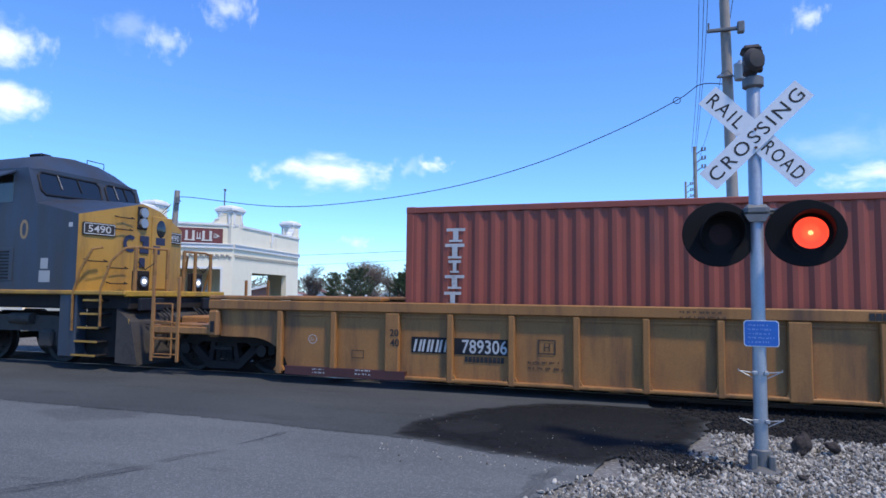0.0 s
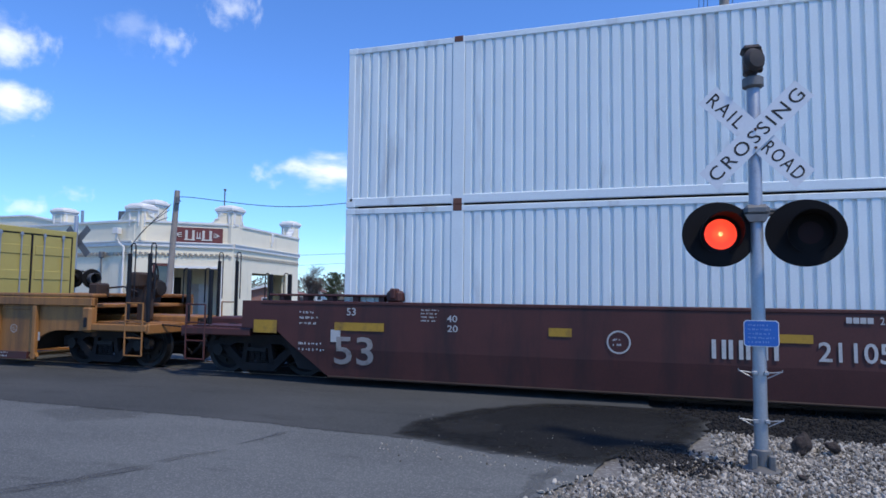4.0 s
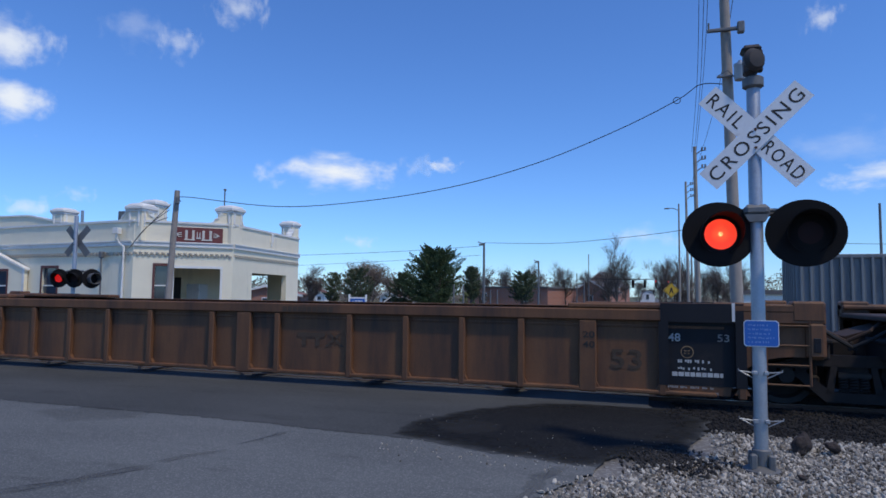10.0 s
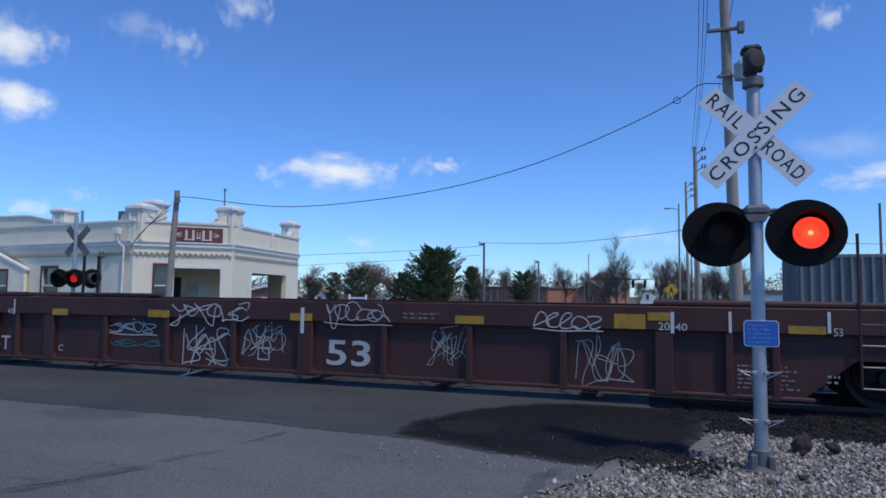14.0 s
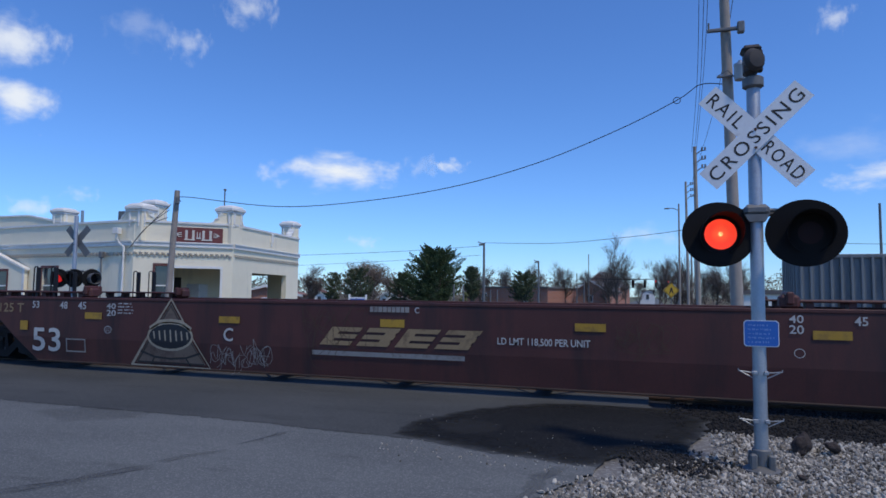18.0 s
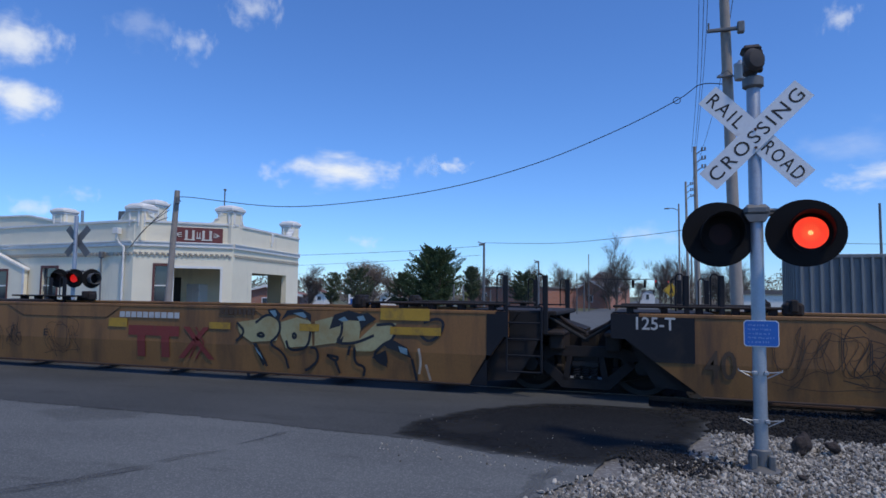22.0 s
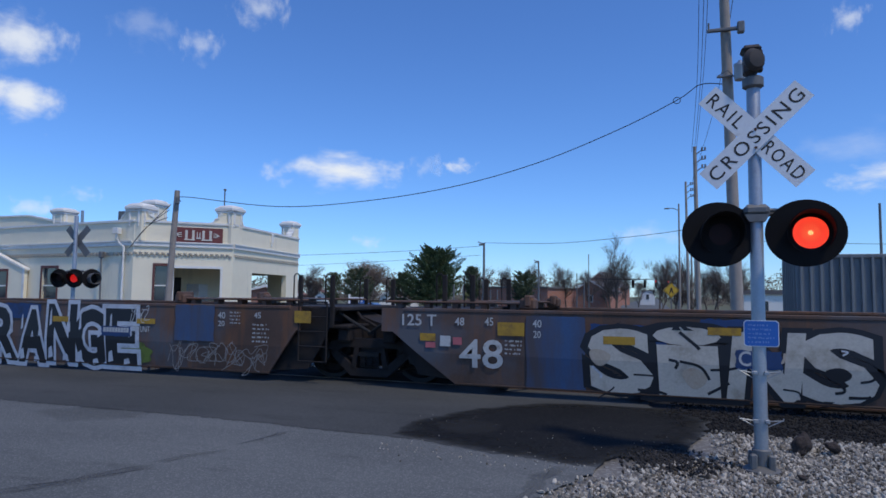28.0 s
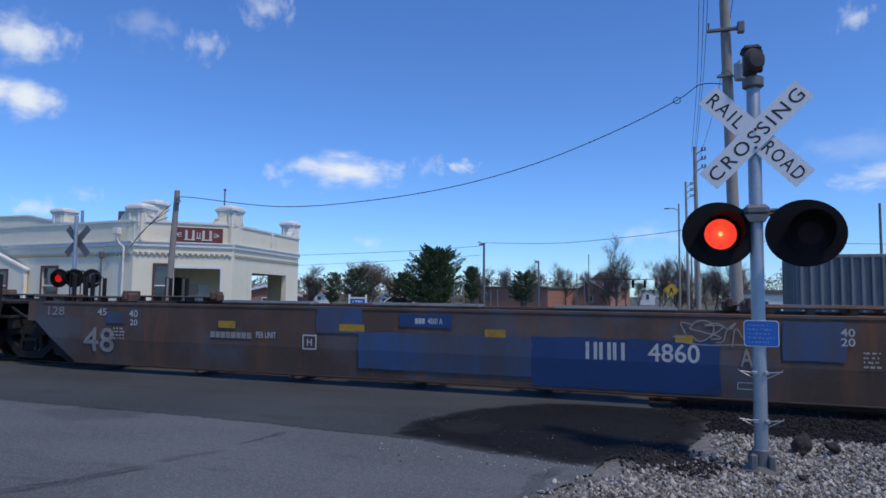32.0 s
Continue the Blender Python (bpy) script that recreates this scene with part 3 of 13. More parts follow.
def scrawl(name, x, z, w, h, y, mat, parent, seed, turns=7, r=0.012, label=""):
    """A quick sprayed tag: a run of loose joined forms that lean, overlap and vary in height, with a flourish."""
    rr = random.Random(seed)
    big_tag = h > 0.4
    n = max(3, min(14, int(turns * (1.3 if big_tag else 0.75) + 0.5), int(w / max(0.05, h * 0.3))))
    r = r * 0.62 if big_tag else r
    lean, step = rr.uniform(0.08, 0.28), 1.0 / n
    verts, faces = [], []

    def add_line(pts):
        vs, fs = ribbon(smooth_line([(x + w * u, z + h * v) for u, v in pts]), r)
        k = len(verts)
        verts.extend(vs)
        faces.extend(tuple(i + k for i in f) for f in fs)
    last = None
    for k in list(range(n)) + (list(range(n)) if big_tag else []):
        tall, base, wide = rr.uniform(0.6, 0.95), rr.uniform(0.0, 0.22), step * rr.uniform(1.3, 1.9)
        flip, tip = rr.random() < 0.5, rr.random() < 0.35
        for line in rr.choice(TAG_FORMS):
            q = [((1 - a if flip else a) + rr.uniform(-0.12, 0.12), (1 - b if tip else b) + rr.uniform(-0.1, 0.1)) for a, b in line]
            q = [(step * (k - 0.25) + wide * a + lean * step * b, base + tall * b) for a, b in q]
            if last and rr.random() < 0.6:
                q = [last] + q
            add_line(q)
            last = q[-1]
    if w > h * 1.2:
        add_line([(-0.02, 0.08), (0.4, -0.06), (0.8, 0.02), (1.04, 0.0)] if rr.random() < 0.5 else [(0.9, 0.9), (1.05, 1.05), (1.02, 0.7)])
    me = bpy.data.meshes.new(name)
    me.from_pydata([(p[0], y - 0.00005 * (k % 3), p[1]) for k, p in enumerate(verts)], [], faces)
    me.materials.append(mat)
    ob = new(name, me)
    ob.parent = parent
    return tagged(ob, label) if label else ob


BOUNDS = {}


def prepare(keys):
    """Turns all pieces of writing into meshes at once, while the scene is still empty."""
    made = []
    for text, bold in keys:
        cu = bpy.data.curves.new("writing", "FONT")
        cu.body, cu.size, cu.offset, cu.resolution_u = text, 1.0, bold, 3
        cu.space_character = 1.25 if bold == 0.004 else 1.0
        tmp = bpy.data.objects.new("writing", cu)
        scene.collection.objects.link(tmp)
        made.append((text, bold, tmp, cu))
    dg = bpy.context.evaluated_depsgraph_get()
    for text, bold, tmp, cu in made:
        me = bpy.data.meshes.new_from_object(tmp.evaluated_get(dg))
        vs = np.array([v.co[:2] for v in me.vertices])
        fs = [tuple(p.vertices) for p in me.polygons]
        lo, hi = vs.min(0), vs.max(0)
        if bold > 0.04 or bold == 0.0101:
            # outlines grow round the same letter
            lo, hi = BOUNDS.setdefault(text, (lo, hi))
        GLYPHS[text, bold] = ((vs - lo) / np.maximum(hi - lo, 1e-6), fs)
        bpy.data.meshes.remove(me)
    for text, bold, tmp, cu in made:
        bpy.data.objects.remove(tmp)
        bpy.data.curves.remove(cu)


prepare([(w, 0.012) for w in ("0", "12", "125 T", "125-T", "125T", "128", "20", "211051", "211051 A", "211051 B", "211051 C", "254176", "40", "422903", "423738", "45", "457", "48", "4860", "4860 A", "4860 B", "4860 C", "4860 D", "4860 E", "53", "5490", "6432", "742638", "786073", "786073 B", "789306", "789306 A", "A", "B", "C", "D", "DA", "E", "H", "L 200-5", "LD LMT 115500 PER UNIT", "LD LMT 118,400 PER UNIT", "LD LMT 118,500 PER UNIT", "LD LMT 118,600 PER UNIT", "NWG33E", "PER UNIT", "T", "WARNING HIGH CUBE", "WTP")] + [(w, 0.004) for w in ("RAIL", "ROAD", "CROSSING")] + [(c, b) for c in "ABEGHJKMNORSTVYi" for b in (0.042, 0.078, 0.100)] + [(c, 0.0101) for c in "JAH"])


# ---- ground, road and track ----
def sheet(name, poly, z, mat, label, cat, kind="structure", thick=0.0):
    s = Shape()
    n = len(poly)
    s.add([(x, y, z) for x, y in poly], [tuple(range(n))])
    me = bpy.data.meshes.new(name)
    me.from_pydata(s.v, [], s.f)
    me.materials.append(mat)
    ob = new(name, me)
    return tagged(ob, label, cat, "", kind)


ground = sheet("ground", [(-2500, -2500), (2500, -2500), (2500, 2500), (-2500, 2500)], -0.62, grass_m, "dry spring grass that reaches to the horizon", "ground")


def ragged(pts, amp, step, seed):
    """A line through the points, broken by small jogs."""
    rr = random.Random(seed)
    out = []
    for (x0, y0), (x1, y1) in zip(pts, pts[1:]):
        n = max(1, int(math.hypot(x1 - x0, y1 - y0) / step))
        for k in range(n):
            u = k / n
            out.append((x0 + (x1 - x0) * u + rr.uniform(-amp, amp), y0 + (y1 - y0) * u + rr.uniform(-amp, amp)))
    out.append(pts[-1])
    return out


rim = ragged([(-1.15, -12.0), (-1.05, -6.6), (-0.72, -5.75), (-0.55, -5.3)], 0.05, 0.12, 3)
road_near = sheet("road_near", [(-16, -40), (-1.6, -40)] + rim + [(-0.45, -4.6), (-2.2, -4.1), (-16, -4.1)], -0.05, asphalt_old, "worn grey asphalt road before the crossing", "road")
EDGE = [(-16, -4.5), (-9.1, -4.52), (-7.0, -4.52), (-5.8, -4.51), (-4.7, -4.55), (-3.8, -4.64), (-2.8, -4.68), (-2.37, -4.73), (-1.9, -4.94), (-1.4, -5.03), (-0.83, -5.17), (-0.52, -5.14), (-0.39, -4.7)]
edge = ragged(EDGE, 0.035, 0.06, 5)
rim2 = ragged([(-0.39, -4.7), (0.05, -4.62), (0.28, -4.3), (0.45, -3.6), (0.58, -3.0), (0.66, -2.4), (0.53, -2.15), (-0.1, -1.5), (-0.1, -1.2)], 0.045, 0.1, 8)
road_patch = sheet("road_patch", edge + rim2 + [(-0.1, -0.80), (-16, -0.80)], -0.046, asphalt_new, "darker patched asphalt beside the rails", "road")
tar = ragged([(-2.9, -4.55), (-2.37, -4.70), (-1.9, -4.91), (-1.4, -5.0), (-0.83, -5.14), (-0.52, -5.11), (-0.33, -4.72), (0.05, -4.60), (0.28, -4.28), (0.44, -3.6), (0.56, -3.0), (0.63, -2.4), (0.42, -1.75), (-0.5, -1.5), (-1.6, -1.8), (-2.4, -2.6), (-2.9, -3.7), (-2.9, -4.55)], 0.035, 0.1, 9)


def spill(name, rim, z, mat, label, most=1.0):
    """A stain of asphalt that thins out raggedly towards its rim."""
    cx, cy = sum(p[0] for p in rim) / len(rim), sum(p[1] for p in rim) / len(rim)
    n, rings = len(rim), (0.0, 0.35, 0.62, 0.8, 0.93, 1.0)
    vs = [(cx + (x - cx) * q, cy + (y - cy) * q, z) for q in rings for x, y in rim]
    fs = [(r * n + k, r * n + (k + 1) % n, (r + 1) * n + (k + 1) % n, (r + 1) * n + k) for r in range(len(rings) - 1) for k in range(n)]
    me = bpy.data.meshes.new(name)
    me.from_pydata(vs, [], fs)
    cover = me.attributes.new("cover", "FLOAT", "POINT")
    for k in range(len(vs)):
        cover.data[k].value = (1.0, 1.0, 0.95, 0.78, 0.55, 0.3)[k // n]
    thin = mat.copy()
    nt, ln = thin.node_tree.nodes, thin.node_tree.links
    at = nt.new("ShaderNodeAttribute")
    at.attribute_name = "cover"
    nz = nt.new("ShaderNodeTexNoise")
    nz.inputs["Scale"].default_value, nz.inputs["Detail"].default_value, nz.inputs["Roughness"].default_value = 3.5, 9, 0.72
    co = nt.new("ShaderNodeTexCoord")
    ln.new(co.outputs["Object"], nz.inputs["Vector"])
    ad = nt.new("ShaderNodeMath")
    ad.operation = "ADD"
    ln.new(at.outputs["Fac"], ad.inputs[0])
    ln.new(nz.outputs["Fac"], ad.inputs[1])
    mr = nt.new("ShaderNodeMapRange")
    mr.inputs[1].default_value, mr.inputs[2].default_value = 0.62, 1.35
    mr.inputs[4].default_value = most
    ln.new(ad.outputs[0], mr.inputs[0])
    ln.new(mr.outputs[0], nt["Principled BSDF"].inputs["Alpha"])
    me.materials.append(thin)
    return tagged(new(name, me), label, "road", "", "structure")


road_tar = spill("road_tar_patch", tar[:-1], -0.042, asphalt_tar, "fresh black asphalt spill at the gravel edge")
for seam, wide, seed in (([(-5.0, -7.75), (-4.70, -7.25), (-4.45, -6.60)], 0.10, 31), ([(-4.42, -6.45), (-4.36, -6.15), (-4.18, -5.84)], 0.06, 32), ([(-4.20, -5.65), (-4.13, -5.3), (-4.06, -4.85)], 0.045, 33), ([(-1.02, -6.4), (-0.98, -5.7), (-0.84, -5.25)], 0.07, 34)):
    rim_s = [(x - wide, y) for x, y in seam] + [(x + wide, y) for x, y in reversed(seam)]
    spill("road_seam", ragged(rim_s + rim_s[:1], 0.05, 0.08, seed)[:-1], -0.0475, asphalt_new, "dark worn seam in the grey asphalt", most=0.20)
asphalt_scuff = ground_mat("scuffed pale asphalt", (0.085, 0.085, 0.084), (0.12, 0.118, 0.115), 0.3, 60)
spill("road_stain", ragged([(-7.92, -5.02), (-7.52, -4.49), (-6.29, -4.46), (-6.29, -5.03), (-6.87, -5.41), (-7.92, -5.02)], 0.04, 0.15, 22)[:-1], -0.0445, asphalt_tar, "dark oily blotch on the asphalt", most=0.13)
spill("road_scuff", ragged([(-2.64, -3.74), (-2.30, -3.37), (-1.81, -3.56), (-1.78, -4.10), (-2.11, -4.29), (-2.43, -4.16), (-2.64, -3.74)], 0.03, 0.1, 23)[:-1], -0.038, asphalt_scuff, "pale scuffed spot on the dark asphalt", most=0.12)
sheet("road_between_rails", [(-16, -0.66), (-0.1, -0.66), (-0.1, 0.66), (-16, 0.66)], -0.012, asphalt_new, "asphalt between the rails of the crossing", "road")
def slope(name, rows, mat, label, cat):
    """A strip of ground through rows of (y, z, x from, x to)."""
    vs, fs = [], []
    for y, z, x0, x1 in rows:
        vs += [(x0, y, z), (x1, y, z)]
    for i in range(len(rows) - 1):
        fs.append((2 * i, 2 * i + 1, 2 * i + 3, 2 * i + 2))
    me = bpy.data.meshes.new(name)
    me.from_pydata(vs, [], fs)
    me.materials.append(mat)
    return tagged(new(name, me), label, cat, "", "structure")


slope("road_at_rail", [(-1.75, -0.0455, -16, -0.1), (-1.25, -0.024, -16, -0.1), (-0.792, -0.010, -16, -0.1)], asphalt_new, "asphalt rising to the rail of the crossing", "road")
slope("road_far", [(0.80, -0.04, -16, 1.5), (4.0, -0.08, -16, 1.6), (9.0, -0.35, -15, 1.8), (14.0, -0.52, -14, 2.0), (40, -0.56, -14, 2.4), (56, -0.56, -60, 2.6), (78, -0.56, -60, 2.7), (78.1, -0.56, -9, 2.7), (700, -0.58, -7, 3.2)], asphalt_old, "grey asphalt street falling away from the crossing", "road")
sheet("gravel_bed", [(-2.6, -40), (60, -40), (60, 4.5), (1.5, 4.5), (0.0, -1.5), (0.0, -3.5), (-1.8, -5.2)], -0.075, dirt_gravel, "pale gravel and dust beside the track", "gravel")
sheet("gravel_bed", [(-120, -3.2), (-16, -3.2), (-16, 5.5), (-120, 5.5)], -0.075, dirt_gravel, "pale gravel along the track", "gravel")
sheet("track_bed", [(-0.1, -3.05), (60, -3.05), (60, 2.6), (-0.1, 2.6)], -0.068, oil_shade_bed, "dark bed under the rails, oil-stained and darkened for train shade", "track bed")
slope("gravel_slope", [(4.5, -0.075, 1.5, 60), (12, -0.5, 2.0, 60), (30, -0.56, 2.2, 60)], dirt_gravel, "gravel yard behind the track", "gravel")
slope("gravel_slope", [(5.5, -0.075, -120, -16), (9.5, -0.5, -120, -15), (13, -0.55, -120, -14)], dirt_gravel, "gravel before the depot", "gravel")
sheet("pavement", [(-14, 20.5), (-14, 56), (-24, 56), (-24, 20.5)], -0.54, concrete, "old concrete apron beside the street", "pavement")
for x0, x1, y0, y1 in ((2.2, 2.4, 14, 60), (-14.0, -13.85, 20, 55)):
    tagged(new("kerb", Shape().rbox(x0, x1, y0, y1, -0.62, -0.44, 0.02).data("kerb", concrete)), "low concrete kerb along the street", "kerb", "", "structure")

for y in (-0.7525, 0.7525):
    rl = Shape().prism([(y - 0.075, -0.165), (y + 0.075, -0.165), (y + 0.07, -0.15), (y + 0.012, -0.135), (y + 0.010, -0.04), (y + 0.036, -0.03), (y + 0.036, -0.005), (y + 0.028, 0.0), (y - 0.028, 0.0), (y - 0.036, -0.005), (y - 0.036, -0.03), (y - 0.010, -0.04), (y - 0.012, -0.135), (y - 0.07, -0.15)], -140, 140, "x")
    r = thing("rail", pose(0, 0, 0), "steel rail with a polished head", "rail", "rails", "structure")
    part("web", rl, surface("rusty rail side", (0.09, 0.05, 0.035), 0.8, grain=0.25), r)
    part("running_face", Shape().box(-140, 140, y - 0.026, y + 0.026, 0.0005, 0.002), rail_top, r, "polished running face")
tie = Shape().rbox(-0.115, 0.115, -1.3, 1.3, -0.34, -0.165, 0.015).data("tie", surface("creosoted tie timber", (0.06, 0.048, 0.04), 0.9, grain=0.25))
for k in range(110):
    x = 1.0 + k * 0.5
    solo("tie", tie, None, "dark creosoted timber tie under the rails", "railway tie", "ties", m=pose(x, 0, 0))

# loose ballast: many separate stones
def stones(name, spots, mat, label):
    rr = random.Random(4)
    base = bmesh.new()
    bmesh.ops.create_icosphere(base, subdivisions=1, radius=1.0)
    bv = [v.co.copy() for v in base.verts]
    bf = [tuple(v.index for v in f.verts) for f in base.faces]
    base.free()
    vs, fs = [], []
    for x, y, z, r in spots:
        q = Euler((rr.uniform(0, 6), rr.uniform(0, 6), rr.uniform(0, 6))).to_matrix()
        sx, sy, sz = rr.uniform(0.7, 1.3), rr.uniform(0.6, 1.1), rr.uniform(0.45, 0.8)
        n = len(vs)
        for v in bv:
            k = r * (1 + rr.uniform(-0.3, 0.3))
            p = q @ Vector((v.x * sx * k, v.y * sy * k, v.z * sz * k))
            vs.append((x + p.x, y + p.y, z + p.z))
        fs += [tuple(i + n for i in f) for f in bf]
    me = bpy.data.meshes.new(name)
    me.from_pydata(vs, [], fs)
    me.materials.append(mat)
    return tagged(new(name, me), label, "gravel", "", "stuff")


rr = random.Random(11)


def gravel_spots(n, y0, y1):
    out = []
    while len(out) < n:
        x, y = rr.uniform(-1.0, 5.4), rr.uniform(y0, y1)
        lim = -0.95 if y < -6.4 else (-0.6 + (y + 6.4) * 0.33 if y < -5.0 else min(0.62, -0.25 + (y + 5.2) * 0.85))
        if y > -2.9:
            lim = 0.15
        if x < lim + (rr.uniform(-0.45, 0.25) if y < -5.5 else rr.uniform(-0.08, 0.3)):
            continue
        r = rr.choice((0.008, 0.010, 0.012, 0.015, 0.018, 0.024)) * rr.uniform(0.8, 1.25)
        out.append((x, y, (-0.07 if x > lim + 0.2 else -0.045) + r * 0.35, r))
    return out


stones("gravel", gravel_spots(30000, -7.6, -3.0), ballast, "pale crushed limestone gravel, loose and uneven")
stones("gravel", [(x, y, z, r * 0.95) for x, y, z, r in gravel_spots(8000, -3.1, -0.9)], oily, "dark ballast beside the rail, oil-stained and darkened for train shade")
far_spots = []
while len(far_spots) < 2500:
    x, y = rr.uniform(0.0, 14.0), rr.uniform(-0.65, 4.5)
    far_spots.append((x, y, -0.07, rr.uniform(0.02, 0.04)))
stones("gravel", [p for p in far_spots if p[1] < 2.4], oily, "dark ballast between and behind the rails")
stones("gravel", [p for p in far_spots if p[1] >= 2.4], ballast, "pale gravel behind the track")
rub = []
for k in range(170):
    a = rr.random()
    x, y = (-2.8 + 3.2 * a, -5.15 - 0.1 * math.sin(a * 3) + rr.gauss(0, 0.2))
    rub.append((x, y, -0.043, rr.uniform(0.004, 0.012)))
stones("grit", rub, ballast, "loose grit scattered on the asphalt seam")
black_rocks = [(0.12 + rr.gauss(0, 0.22), -4.72 + rr.gauss(0, 0.22), -0.045 + rr.uniform(0, 0.015), rr.uniform(0.008, 0.024)) for _ in range(700)]
stones("asphalt_crumbs", black_rocks, stone_mat("dark crumbled asphalt", (0.010, 0.009, 0.008), (0.050, 0.044, 0.038)), "crumbled black asphalt lumps in a low heap")
chips = [(rr.uniform(-3.0, 0.4), rr.uniform(-5.2, -3.2), -0.038, rr.uniform(0.003, 0.007)) for _ in range(60)]
stones("chips", chips, ballast, "a few pale stone chips on the asphalt")
for x, y, r, lab in ((1.45, -3.82, 0.10, "dark brown rock standing in the gravel"), (1.75, -3.76, 0.085, "dark brown rock lying in the gravel"), (1.22, -5.0, 0.04, "small brown rock in the gravel")):
    bm = bmesh.new()
    bmesh.ops.create_icosphere(bm, subdivisions=3, radius=1.0)
    for v in bm.verts:
        v.co *= 1 + 0.35 * noise.noise(v.co * 1.3 + Vector((x * 9, y, 0))) + 0.12 * noise.noise(v.co * 4)
    me = bpy.data.meshes.new("rock")
    bm.to_mesh(me)
    bm.free()
    me.materials.append(surface("dark brown rock", (0.045, 0.033, 0.027), 0.9, grain=0.3, bump=0.4))
    o = new("rock", me)
    o.matrix_basis = pose(x, y, -0.05 + r * 0.8, 0, 20, 30) @ Matrix.Diagonal((r, r * 0.8, r * 1.15 if r > 0.09 else r * 0.6, 1))
    tagged(o, lab, "rock")


# ---- the train ----
SPEED = 15.4
ROLLING = []   # things that ride along
WHEELS = []    # (wheelset, place along the train)
FACE = 1.50    # half width of a well car
FOLDED = set()   # smooth cars, whose lower side leans inwards
FOLD_Z, FOLD_SLOPE = 0.60, 0.10

SHARED = {}


def shared(key, make):
    if key not in SHARED:
        SHARED[key] = make()
    return SHARED[key]


def wheelset_data():
    s = Shape()
    for y in (-0.72, 0.72):
        sgn = 1 if y > 0 else -1
        prof = [(0.05, -0.10), (0.12, -0.10), (0.13, -0.03), (0.33, 0.0), (0.38, -0.05), (0.455, -0.06), (0.462, 0.05), (0.49, 0.07), (0.49, 0.09), (0.38, 0.09), (0.33, 0.04), (0.12, 0.07), (0.05, 0.08)]
        s.lathe([(r, -sgn * z) for r, z in prof], 28, pose(0, y, 0, -90, 0, 0))
        for k in range(6):
            a = k * math.pi / 3
            s.tube([(0.25 * math.cos(a), y + sgn * 0.0, 0.25 * math.sin(a)), (0.25 * math.cos(a), y + sgn * 0.05, 0.25 * math.sin(a))], 0.035, 6)
    s.tube([(0, -1.02, 0), (0, 1.02, 0)], 0.075, 12)
    for y in (-1.02, 1.02):
        s.tube([(0, y - 0.09, 0), (0, y + 0.09, 0)], 0.11, 12)
    return s.data("wheelset", steel_wh)


def side_frame_data():
    s = Shape()
    y0, y1 = -0.06, 0.06
    s.prism([(-1.12, 0.40), (-1.12, 0.60), (-0.85, 0.66), (-0.55, 0.76), (0.55, 0.76), (0.85, 0.66), (1.12, 0.60), (1.12, 0.40), (0.98, 0.40), (0.98, 0.55), (0.74, 0.55), (0.74, 0.46), (0.50, 0.60), (-0.50, 0.60), (-0.74, 0.46), (-0.74, 0.55), (-0.98, 0.55), (-0.98, 0.40)], y0, y1)
    s.prism([(-0.80, 0.50), (-0.66, 0.56), (-0.28, 0.24), (0.28, 0.24), (0.66, 0.56), (0.80, 0.50), (0.36, 0.10), (-0.36, 0.10)], y0, y1)
    s.prism([(-0.36, 0.22), (-0.28, 0.62), (-0.20, 0.62), (-0.26, 0.22)], y0, y1)
    s.prism([(0.36, 0.22), (0.28, 0.62), (0.20, 0.62), (0.26, 0.22)], y0, y1)
    return s.data("side_frame", steel_dk)


def spring_data():
    s = Shape()
    for k in range(3):
        x = -0.13 + 0.13 * k
        pts = [(x + 0.052 * math.cos(a), 0.03 * math.sin(a), 0.25 + a * 0.0062) for a in [i * 0.6 for i in range(54)]]
        s.tube(pts, 0.014, 5)
    s.box(-0.2, 0.2, -0.05, 0.05, 0.455, 0.52)
    return s.data("spring", steel_wh)


def truck(parent, x, place, label="cast steel freight truck, dark with oil and dust"):
    """Two wheelsets in cast frames under one end of a car."""
    tr = part("truck", shared("bolster", lambda: Shape().rbox(-0.22, 0.22, -1.0, 1.0, 0.48, 0.68, 0.03).rbox(-0.16, 0.16, -0.5, 0.5, 0.66, 0.95, 0.04).data("truck", steel_dk)), None, parent, label, pose(x, 0, 0))
    # solid block added to stop light showing through the side frames
    part("transom", shared("transom", lambda: Shape().rbox(-0.78, 0.78, -0.34, 0.34, 0.20, 0.62, 0.04).data("transom", steel_dk)), None, tr)
    part("brake_rod", shared("brake_rod", lambda: Shape().tube([(-0.9, -0.86, 0.30), (-0.2, -0.86, 0.16), (0.3, -0.86, 0.16), (0.95, -0.86, 0.32)], 0.02, 6).data("brake_rod", steel_wh)), None, tr)
    for sx in (-0.5, 0.5):
        part("brake_beam", shared("brake_beam", lambda: Shape().rbox(-0.12, 0.12, -0.84, 0.84, 0.28, 0.44, 0.03).data("brake_beam", steel_dk)), None, tr, m=pose(sx, 0, 0))
    for y in (-1.0, 1.0):
        part("side_frame", shared("side_frame", side_frame_data), None, tr, m=pose(0, y, 0))
        part("spring", shared("spring", spring_data), None, tr, m=pose(0, y * 1.04, 0))
    for dx in (-0.86, 0.86):
        w = part("wheelset", shared("wheelset", wheelset_data), None, tr, m=pose(dx, 0, 0.46))
        WHEELS.append((w, place + dx, dx))
    return tr


